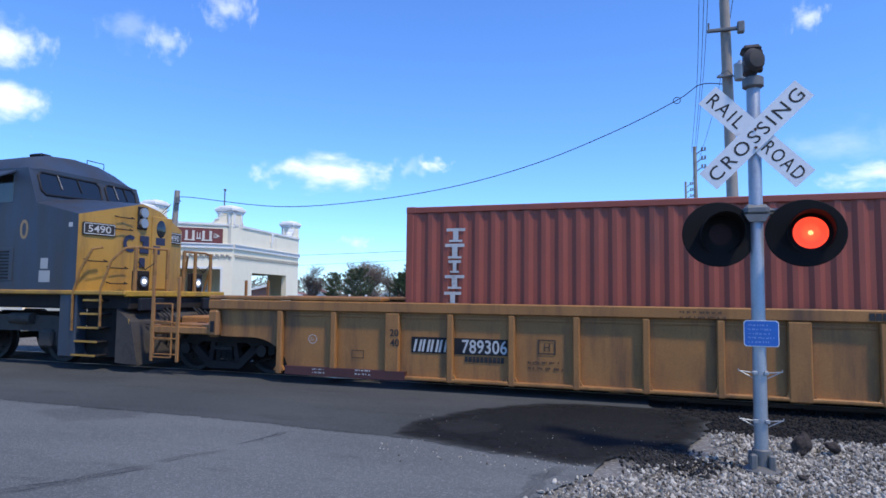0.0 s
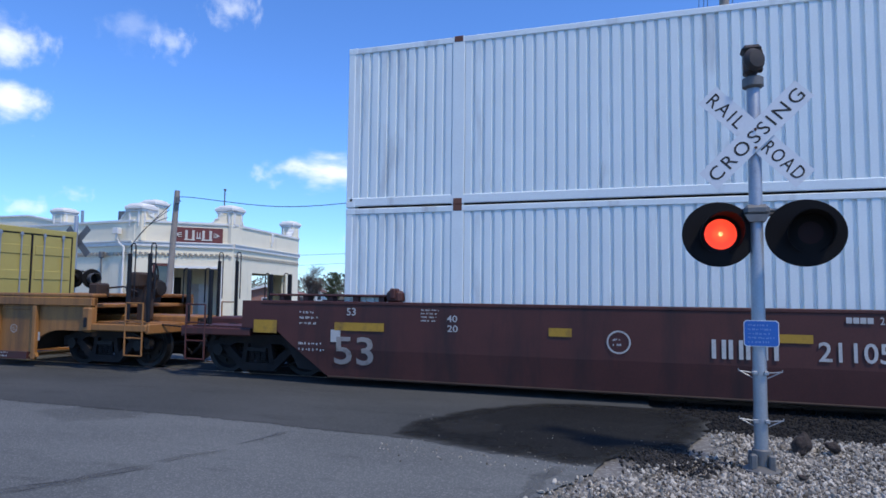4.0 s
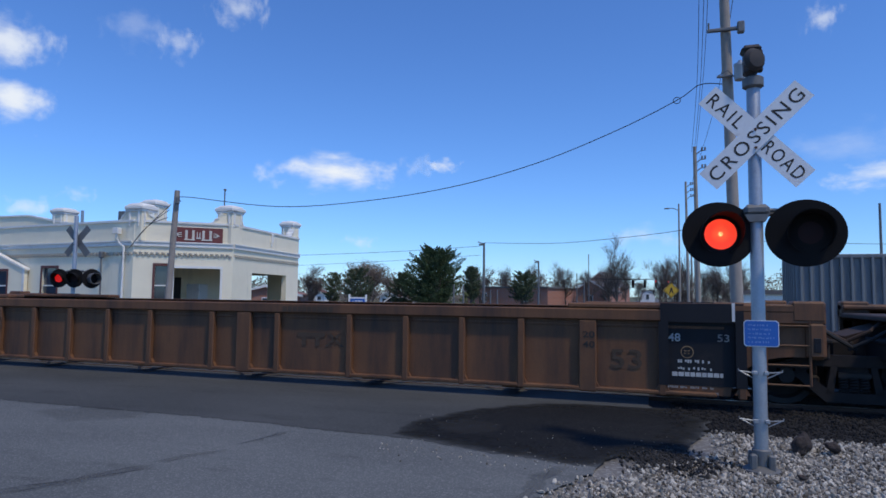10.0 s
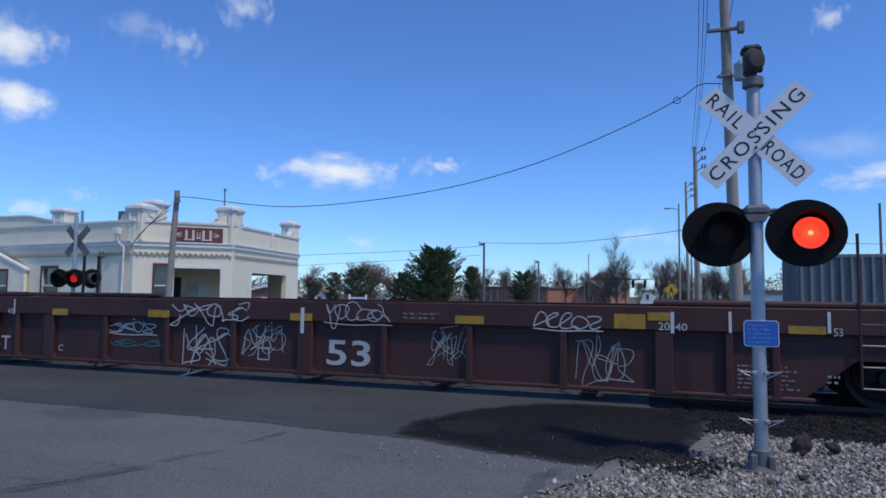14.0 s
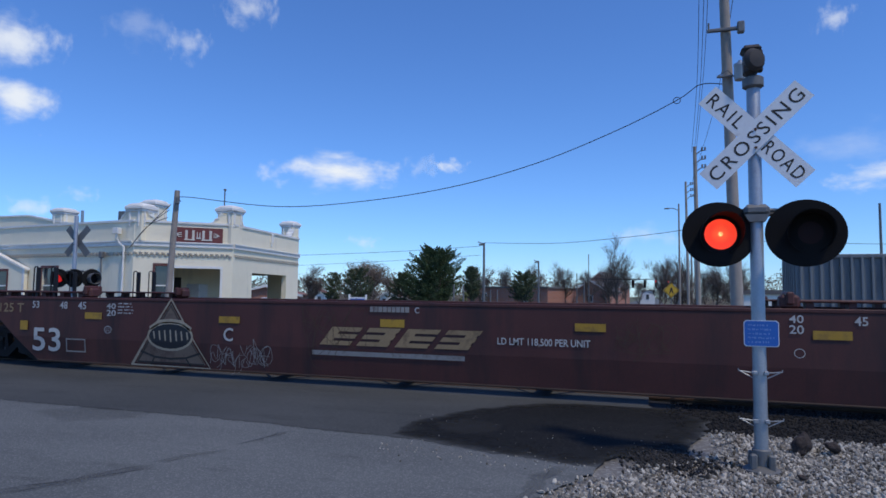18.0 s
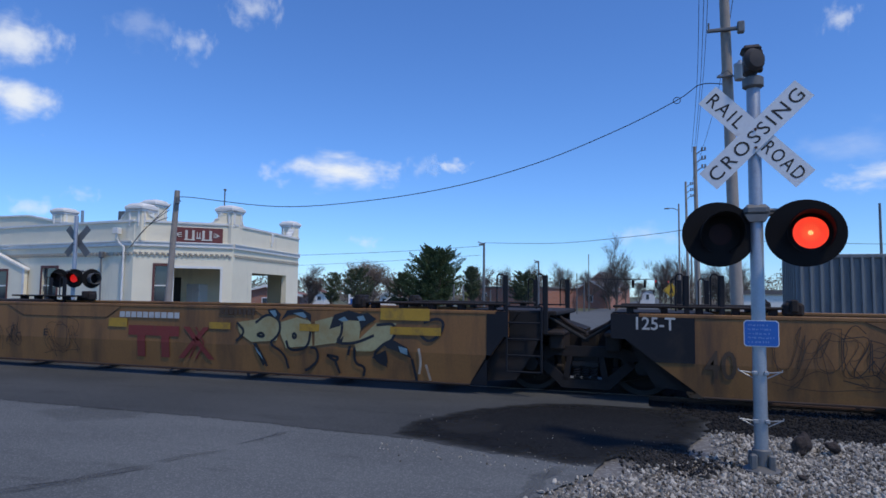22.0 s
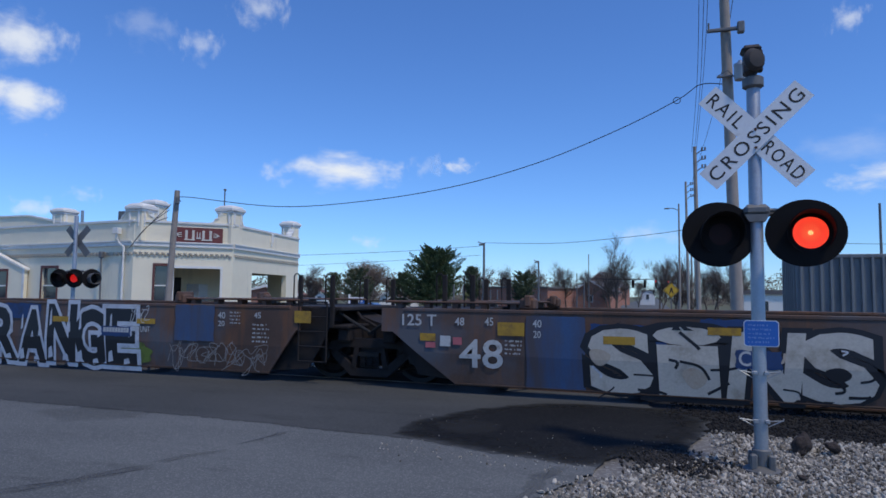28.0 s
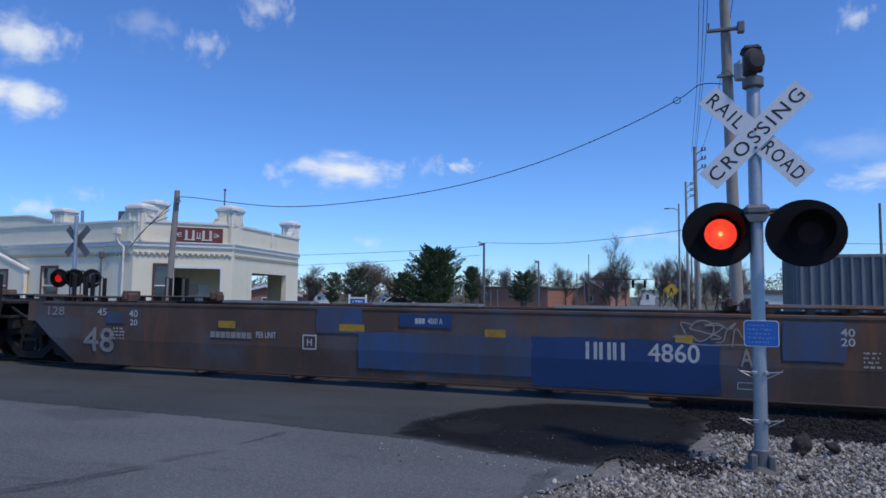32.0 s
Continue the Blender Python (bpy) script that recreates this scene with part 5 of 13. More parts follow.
def container(name, sx, length, width, z0, mat, label, pitch=0.28, wide=0.30, depth=0.036, post_mat=None, frame_posts=False, end_mat=None, solid=False, ramp=0.42):
    """A shipping container whose left end lies at sx along the train."""
    H = 2.896
    root = thing(name, pose(sx + length / 2, 0, z0), label, "shipping container", "containers on the train")
    ROLLING.append((root, sx + length / 2))
    hw, hl = width / 2, length / 2
    pm = post_mat or mat
    wall = corrugated(length - 0.24, 0.16, H - 0.10, pitch, depth, wide, ramp).data("side_wall", mat, smooth=False)
    part("side_wall", wall, None, root, m=pose(0, -hw + 0.012, 0))
    part("side_wall", wall, None, root, m=pose(0, hw - 0.012, 0, 0, 0, 180))
    roof = corrugated(length - 0.24, -hw + 0.05, hw - 0.05, 0.21, 0.02, 0.5)
    part("roof", roof.data("roof", mat, smooth=False), None, root, m=pose(0, 0, H - 0.01, -90, 0, 0))
    part("floor", Shape().box(-hl + 0.1, hl - 0.1, -hw + 0.05, hw - 0.05, 0.03, 0.15), steel_dk, root)
    for sgn in (-1, 1):
        for nm, za, zb in (("top_rail", H - 0.11, H - 0.005), ("bottom_rail", 0.02, 0.17)):
            part(nm, Shape().rbox(-hl + 0.06, hl - 0.06, min(sgn * hw, sgn * (hw - 0.06)), max(sgn * hw, sgn * (hw - 0.06)), za, zb, 0.012), mat, root)
    cast = shared(("casting", pm.name), lambda: Shape().rbox(-0.089, 0.089, -0.081, 0.081, -0.059, 0.059, 0.012).data("corner_casting", pm))
    for ex in (-1, 1):
        for ey in (-1, 1):
            part("corner_post", Shape().rbox(min(ex * hl, ex * (hl - 0.13)), max(ex * hl, ex * (hl - 0.13)), min(ey * hw, ey * (hw - 0.10)), max(ey * hw, ey * (hw - 0.10)), 0.1, H - 0.1, 0.012), pm, root)
            for z in (0.06, H - 0.056):
                part("corner_casting", cast, None, root, m=pose(ex * (hl - 0.085), ey * (hw - 0.077), z))
        for z in (0.1, H - 0.08):
            part("end_rail", Shape().rbox(min(ex * hl, ex * (hl - 0.08)), max(ex * hl, ex * (hl - 0.08)), -hw + 0.08, hw - 0.08, z - 0.07, z + 0.07, 0.012), pm, root)
    if frame_posts:
        for ex in (-1, 1):
            for ey in (-1, 1):
                x = ex * 6.0
                part("lift_post", Shape().rbox(x - 0.11, x + 0.11, min(ey * (hw + 0.002), ey * (hw - 0.06)), max(ey * (hw + 0.002), ey * (hw - 0.06)), 0.0, H + 0.005, 0.01), mat, root)
                for z in (0.05, H - 0.05):
                    part("lift_casting", Shape().rbox(x - 0.085, x + 0.085, min(ey * (hw + 0.006), ey * (hw - 0.1)), max(ey * (hw + 0.006), ey * (hw - 0.1)), z - 0.055, z + 0.06, 0.012), surface("rusty casting", (0.16, 0.065, 0.04), 0.8, grain=0.3), root)
    # the end that follows shows doors, the other a ribbed wall
    em = end_mat or mat
    ew = corrugated(width - 0.2, 0.16, H - 0.15, 0.26, 0.04, 0.35).data("end_wall", em, smooth=False)
    part("end_wall", ew, None, root, m=pose(-hl + 0.03, 0, 0, 0, 0, -90))
    if solid:
        part("end_wall", Shape().rbox(hl - 0.08, hl - 0.03, -hw + 0.06, hw - 0.06, 0.15, H - 0.13, 0.015), em, root)
        for z in (0.45, 0.78, 1.06, 1.30, 1.55, 1.80, 2.12, 2.62):
            part("end_rib", Shape().prism([(hl - 0.035, z - 0.07), (hl + 0.012, z - 0.03), (hl + 0.012, z + 0.03), (hl - 0.035, z + 0.07)], -hw + 0.10, hw - 0.10), em, root)
        return root
    for ey in (-1, 1):
        dr = part("door", Shape().rbox(hl - 0.07, hl - 0.02, min(ey * 0.02, ey * (hw - 0.12)), max(ey * 0.02, ey * (hw - 0.12)), 0.19, H - 0.17, 0.015), em, root)
        for z in (0.55, 1.15, 1.75, 2.35):
            part("door_rib", Shape().rbox(hl - 0.025, hl - 0.004, min(ey * 0.08, ey * (hw - 0.18)), max(ey * 0.08, ey * (hw - 0.18)), z - 0.11, z + 0.11, 0.01), em, dr)
        for y0, y1, z0, z1 in ((0.0, 0.018, 0.17, H - 0.15), (hw - 0.125, hw - 0.10, 0.17, H - 0.15), (0.0, hw - 0.1, 0.165, 0.19), (0.0, hw - 0.1, H - 0.17, H - 0.145)):
            part("gasket", Shape().box(hl - 0.05, hl - 0.012, min(ey * y0, ey * y1), max(ey * y0, ey * y1), z0, z1), black_p, dr)
        for k in (0.3, 0.82):
            b = Shape().tube([(hl + 0.012, ey * k, 0.12), (hl + 0.012, ey * k, H - 0.12)], 0.017, 8)
            b.rbox(hl - 0.004, hl + 0.03, ey * k - 0.04, ey * k + 0.04, 0.12, 0.2, 0.008)
            b.rbox(hl - 0.004, hl + 0.03, ey * k - 0.04, ey * k + 0.04, H - 0.22, H - 0.14, 0.008)
            b.tube([(hl + 0.03, ey * k, 1.1), (hl + 0.035, ey * (k - 0.28), 1.08)], 0.014, 6)
            part("locking_bar", b, galv, dr, "galvanised locking bar")
    return root


# ---- the cars in order, by the places of their trucks along the train ----
car_a = [
    well_car("well_car", -7.85, 11.66, yellow_a, "yellow ribbed well car carrying a red container", "end", "joint", dark=black_p, dark_r=1, low=red_band, posts=1),
    well_car("well_car", 11.66, 31.15, yellow_a, "empty yellow ribbed well car with faded red logo", dark=black_p, dark_l=1, dark_r=1, low=red_band, posts=1),
    well_car("well_car", 31.15, 50.85, yellow_a, "yellow ribbed well car carrying a mustard container", "joint", "end", dark=black_p, dark_l=1, low=red_band, truck_r=True, posts=1),
]
car_b = [
    well_car("well_car", 54.5, 74.3, brown_b, "red-brown smooth well car with white containers", "end", "joint", "smooth", posts=1, post_h=2.0),
    well_car("well_car", 74.3, 93.85, brown_b, "red-brown well car covered in graffiti lettering", "joint", "joint", "smooth", posts=1, post_h=2.0),
    well_car("well_car", 93.85, 113.7, brown_b, "red-brown well car carrying a blue container", "joint", "end", "smooth", truck_r=True, posts=1, post_h=2.0),
]
car_c = [
    well_car("well_car", 117.7, 137.1, yellow_b, "soiled brownish yellow ribbed well car, empty", "end", "joint", dark=black_p, dark_r=1, top=1.37),
    well_car("well_car", 137.1, 156.65, yellow_b, "soiled brownish yellow ribbed well car, empty", dark=black_p, dark_l=1, dark_r=1, top=1.37),
    well_car("well_car", 156.65, 176.15, yellow_b, "soiled brownish yellow ribbed well car, empty", "joint", "end", dark=black_p, dark_l=1, truck_r=True, top=1.37),
]
car_d = [
    well_car("well_car", 180.4, 200.0, brown_c, "oxide brown ribbed well car with tags and yellow patches", "end", "joint", posts=1, post_h=2.45, posts_mat=brown_c, top=1.42, chord=0.36, rack=True),
    well_car("well_car", 200.0, 219.5, brown_c, "oxide brown ribbed well car with white tags", posts=1, post_h=2.45, posts_mat=brown_c, top=1.42, chord=0.36, rack=True),
    well_car("well_car", 219.5, 239.3, brown_c, "oxide brown ribbed well car, empty", "joint", "end", truck_r=True, posts=1, post_h=2.45, posts_mat=brown_c, top=1.42, chord=0.36, rack=True),
]
car_e = [
    well_car("well_car", 243.7, 263.4, brown_b, "red-brown smooth well car with gold lettering", "end", "joint", "smooth", posts=1, post_h=2.05),
    well_car("well_car", 263.4, 282.8, brown_b, "red-brown well car with a painted triangle eye", "joint", "joint", "smooth", posts=1, post_h=2.05),
    well_car("well_car", 282.8, 302.6, brown_b, "red-brown well car with a painted triangle eye", "joint", "end", "smooth", truck_r=True, posts=1, post_h=2.05),
]
S5 = (306.7, 322.1, 337.75, 353.4, 369.05, 384.65)
car_f = []
for k in range(5):
    car_f.append(well_car("well_car", S5[k], S5[k + 1], yellow_f if k == 0 else yellow_d, "ochre yellow smooth well car with black ends and tags", "end" if k == 0 else "joint", "end" if k == 4 else "joint",
                          "smooth", dark=black_p, dark_l=0 if k == 0 else 1.6, dark_r=0 if k == 4 else 1.5, truck_r=(k == 4), posts=1, post_h=1.9, top=1.30))
car_g = [well_car("well_car", 388.6, 404.4, tan_f, "faded tan brown ribbed well car with yellow top stripe", "end", "end", truck_r=True, posts=1, post_h=1.95, posts_mat=steel_dk, top=1.34)]
S6 = (408.5, 426.4, 444.4, 462.3, 480.0, 497.9)
car_h = []
for k in range(5):
    car_h.append(well_car("well_car", S6[k], S6[k + 1], rust_e, "rusty dark well car with blue patches and graffiti", "end" if k == 0 else "joint", "end" if k == 4 else "joint",
                          "smooth", truck_r=(k == 4), posts=1, post_h=1.9, posts_mat=steel_dk, top=1.32))

ZF = 0.165
red_box = container("shipping_container", -4.07, 12.19, 2.44, ZF, box_red, "oxide red corrugated container with white letters on its side", wide=0.26, ramp=0.66)
yel_box = container("shipping_container", 35.19, 12.19, 2.44, ZF, box_yel, "mustard yellow corrugated container with a black emblem", wide=0.26, ramp=0.66)
wht_low = [container("shipping_container", x, 16.15, 2.59, ZF, box_wht, "white ribbed container, the lower one of a stack", pitch=0.172, wide=0.62, depth=0.034, ramp=0.30, frame_posts=True, solid=(x > 70)) for x in (56.4, 76.48)]
wht_top = [container("shipping_container", x, 16.15, 2.59, ZF + 2.91, box_wht, "white ribbed container stacked on another one", pitch=0.172, wide=0.62, depth=0.034, ramp=0.30, frame_posts=True, solid=(x > 70)) for x in (56.4, 76.48)]
blu_box = container("shipping_container", 96.05, 16.15, 2.59, ZF, box_blu, "blue corrugated container with faded white blocks and orange corner posts", pitch=0.272, wide=0.42, post_mat=box_org, frame_posts=True)


def hood_end(car):
    """Side panels, guide posts, brake stand and tank over the end truck of a car."""
    for sgn in (-1, 1):
        y0, y1 = sorted((sgn * 1.455, sgn * 1.506))
        poly = [(-8.14, 0.74), (-7.98, 0.72), (-7.74, 0.56), (-6.95, 0.53), (-6.66, FOLD_Z), (-6.45, FOLD_Z + 0.004), (-6.45, 1.31), (-8.14, 1.31)]
        hood = part("end_panel", Shape().prism(poly, y0, y1), yellow_f, car)
        part("hatch_frame", Shape().rbox(-8.10, -7.45, sgn * 1.508 - 0.004, sgn * 1.508 + 0.004, 1.28, 1.30, 0.002).rbox(-7.45, -7.42, sgn * 1.508 - 0.004, sgn * 1.508 + 0.004, 0.74, 1.30, 0.002), soiled, hood)
        # no hole is cut: a black patch holds the step hole's shade
        part("step_opening", Shape().rbox(-7.97, -7.70, sgn * 1.509 - 0.004, sgn * 1.509 + 0.004, 1.06, 1.18, 0.002), black_p, hood)
        for x in (-9.31, -8.64):
            post = Shape().rbox(x - 0.045, x + 0.045, sgn * 1.38 - 0.04, sgn * 1.38 + 0.04, 0.45, 1.99, 0.012)
            post.rbox(x - 0.06, x + 0.06, sgn * 1.38 - 0.05, sgn * 1.38 + 0.05, 0.70, 0.92, 0.012)
            part("guide_post", post, rust_e, car)
    part("top_plate", Shape().rbox(-8.12, -6.7, -1.44, 1.44, 1.30, 1.335, 0.01), soiled, car)
    stand = Shape().rbox(-8.36, -8.18, -0.72, -0.46, 0.85, 2.10, 0.03)
    stand.rbox(-8.42, -8.14, -0.78, -0.40, 1.55, 1.78, 0.04)
    st = part("brake_stand", stand, rust_e, car)
    wheel = Shape()
    wheel.tube([(0, 0.23 * math.cos(a), 0.23 * math.sin(a)) for a in [i * math.pi / 12 for i in range(25)]], 0.022, 6, caps=False)
    for k in range(5):
        a = k * 2 * math.pi / 5
        wheel.tube([(0, 0, 0), (0, 0.23 * math.cos(a), 0.23 * math.sin(a))], 0.016, 6)
    part("brake_wheel", wheel, box_org, st, "rusty orange brake wheel", pose(-8.72, -0.58, 1.90, 0, 0, 28))
    part("wheel_shaft", Shape().tube([(-8.75, -0.58, 1.90), (-8.26, -0.58, 1.90)], 0.05, 10), box_org, st)
    tank = Shape().lathe([(0.02, -0.36), (0.14, -0.34), (0.18, -0.28), (0.18, 0.28), (0.14, 0.34), (0.02, 0.36)], 18, pose(-7.40, -0.45, 1.66, 90, 0, 0))
    tank.rbox(-7.52, -7.28, -0.7, -0.2, 1.34, 1.50, 0.01)
    part("air_tank", tank, soiled, car)
    valve = Shape().rbox(-8.06, -7.86, -0.75, -0.45, 1.34, 1.62, 0.03).rbox(-7.84, -7.70, -0.70, -0.5, 1.34, 1.74, 0.03)
    valve.tube([(-7.95, -0.6, 1.58), (-7.75, -0.45, 1.60), (-7.5, -0.45, 1.55)], 0.02, 6)
    part("brake_valve", valve, soiled, car)


hood_end(car_f[0])
# raised trapezoid panels under the top edge of the ochre cars
for k, unit in enumerate(car_f):
    for x0, x1, x2, x3 in (((-1.03, -0.57, 0.68, 1.02), (1.95, 2.30, 3.80, 4.07)) if k in (0, 4) else ((-4.09, -3.61, -1.42, -1.07), (1.97, 2.35, 3.85, 4.16))):
        for sgn in (-1, 1):
            part("raised_panel", Shape().prism([(x0, 1.25), (x1, 1.04), (x2, 1.04), (x3, 1.25)], min(sgn * 1.499, sgn * 1.510), max(sgn * 1.499, sgn * 1.510)), yellow_f if k == 0 else yellow_d, unit)
            # dark line along the edge stands for the panel's shadow gap
            part("panel_lip", Shape().tube([(x0, sgn * 1.506, 1.25), (x1, sgn * 1.506, 1.035), (x2, sgn * 1.506, 1.035), (x3, sgn * 1.506, 1.25)], 0.007, 4), soiled, unit)


# ---- painted marks: surfaces and helpers ----
spray_black = surface("black spray paint", (0.012, 0.012, 0.016), 0.5, grain=0.2)
spray_white = surface("white spray paint", (0.55, 0.57, 0.60), 0.6, dirt=(0.3, 0.3, 0.32), dirt_amount=0.25, dirt_scale=3)
spray_yellow = surface("lemon spray paint", (0.52, 0.47, 0.06), 0.55, dirt=(0.35, 0.3, 0.05), dirt_amount=0.25, dirt_scale=3)
spray_green = surface("moss green spray paint", (0.14, 0.19, 0.03), 0.6, dirt=(0.05, 0.035, 0.02), dirt_amount=0.4, dirt_scale=4)
spray_silver = surface("silver spray paint", (0.52, 0.475, 0.40), 0.5, dirt=(0.26, 0.21, 0.15), dirt_amount=0.3, dirt_scale=2)
spray_grey = surface("mid grey spray paint", (0.14, 0.14, 0.14), 0.6)
spray_tan = surface("tan and silver spray paint", (0.46, 0.38, 0.29), 0.5, dirt=(0.30, 0.15, 0.06), dirt_amount=0.4, dirt_scale=1.5)
spray_pale = surface("pale green spray paint", (0.36, 0.32, 0.16), 0.55, dirt=(0.30, 0.19, 0.06), dirt_amount=0.45, dirt_scale=2)
umber_spray = surface("thin umber spray paint", (0.115, 0.062, 0.028), 0.65, dirt=(0.05, 0.03, 0.02), dirt_amount=0.5, dirt_scale=2.5)
spray_teal = surface("teal spray paint", (0.03, 0.24, 0.21), 0.6)
spray_blue = surface("faded blue paint patch", (0.042, 0.088, 0.19), 0.6, wash=(0.085, 0.098, 0.125), wash_amount=0.3, dirt=(0.080, 0.056, 0.045), dirt_amount=0.62, dirt_scale=1.6, streak=True)
spray_dkblue = surface("dark blue paint patch", (0.018, 0.050, 0.145), 0.6, dirt=(0.03, 0.025, 0.03), dirt_amount=0.2, dirt_scale=2)
spray_red = surface("dull red spray paint", (0.20, 0.05, 0.04), 0.6)
pink_tag = surface("pink paper tag", (0.45, 0.12, 0.13), 0.7)
pale_tick = surface("white tick mark", (0.62, 0.62, 0.60), 0.6, grain=0.1)
ochre_worn = surface("worn orange patch", (0.28, 0.12, 0.03), 0.6)
LAYER = {}


def face_y(ob, pl):
    """The next thin layer of paint on that face of a car or container."""
    LAYER[ob.name] = LAYER.get(ob.name, 0) + 1
    if ob.name.startswith("shipping"):
        base = 1.224 if ob in (red_box, yel_box) else 1.299
    else:
        base = {"m": 1.514, "s": 1.420, "c": 1.5065}[pl]
    return -base - 0.00010 * LAYER[ob.name]


def ink(ob, x, z, w, h, text, mat, pl="m"):
    writing("lettering", text, x, z, w, h, face_y(ob, pl), mat, ob, bold=0.012)


def blocks(ob, x, z, w, h, mat, cols, rows, pl="m", slant=0.0):
    bars("marking", x, z, w, h, face_y(ob, pl), mat, ob, cols, rows, slant, gap=0.3)


def patch(ob, x, z, w, h, mat, pl="m"):
    if mat in (spray_blue, spray_dkblue) and w > 0.5:
        # rolled-on paint with an uneven rim
        rr = random.Random(int(abs(x) * 100))
        n = 14
        vs = [(x + w * k / n, z + rr.uniform(-0.008, 0.012)) for k in range(n)] + [(x + w + rr.uniform(-0.02, 0.015), z + h * k / 5) for k in range(5)]
        vs += [(x + w - w * k / n, z + h + rr.uniform(-0.015, 0.01)) for k in range(n)] + [(x + rr.uniform(-0.015, 0.02), z + h - h * k / 5) for k in range(5)]
        flat(ob, "painted_patch", vs, [tuple(range(len(vs)))], mat, face_y(ob, pl))
        return
    plate("painted_patch" if mat is not yellow_ref else "reflector", x, z, w, h, face_y(ob, pl), mat, ob)


def fill_in(ob, mat, pts, soft=True, pl="m"):
    vs = smooth_line(pts, True) if soft else pts
    flat(ob, "graffiti_fill", vs, [tuple(range(len(vs)))], mat, face_y(ob, pl))


def stroke(ob, mat, r, pts, pl="m"):
    vs, fs = ribbon(smooth_line(pts), r)
    flat(ob, "graffiti_line", vs, fs, mat, face_y(ob, pl))


def cover(ob, x, z, w, h, pl="m"):
    """A rounded grey sheet cover lying along the top of the side."""
    part("top_cover", Shape().rbox(x, x + w, -1.50, -1.22, 1.33, 1.41, 0.035), galv_dk, ob, "rounded grey cover on the top edge")


def tag(ob, x, z, w, h, mat, turns, r, pl="m"):
    scrawl("sprayed_tag", x, z, w, h, face_y(ob, pl), mat, ob, int(abs(x) * 100 + z * 57), turns, r * 0.5)


def flat(ob, name, vs, fs, mat, y):
    me = bpy.data.meshes.new(name)
    me.from_pydata([(p[0], y, p[1]) for p in vs], [], fs)
    me.materials.append(mat)
    o = new(name, me)
    o.parent = ob
    return o


def framed(ob, x, z, w, h, mat, pl="m"):
    b = min(w, h) * 0.1
    vs = [(x, z), (x + w, z), (x + w, z + h), (x, z + h), (x + b, z + b), (x + w - b, z + b), (x + w - b, z + h - b), (x + b, z + h - b)]
    flat(ob, "marking_frame", vs, [(0, 1, 5, 4), (1, 2, 6, 5), (2, 3, 7, 6), (3, 0, 4, 7)], mat, face_y(ob, pl))


def ringed(ob, x, z, w, h, mat, pl="m"):
    n, vs = 22, []
    for k in range(n):
        a = 2 * math.pi * k / n
        for f in (0.5, 0.43):
            vs.append((x + w / 2 + f * w * math.cos(a), z + h / 2 + f * h * math.sin(a)))
    y = face_y(ob, pl)
    o = flat(ob, "marking_ring", vs, [(2 * k, 2 * k + 1, (2 * k + 3) % (2 * n), (2 * k + 2) % (2 * n)) for k in range(n)], mat, y)
    if w > 0.14 and mat is not black_ltr:
        bars("marking", x + w * 0.25, z + h * 0.35, w * 0.5, h * 0.3, y, mat, ob, 3, 2, gap=0.3)


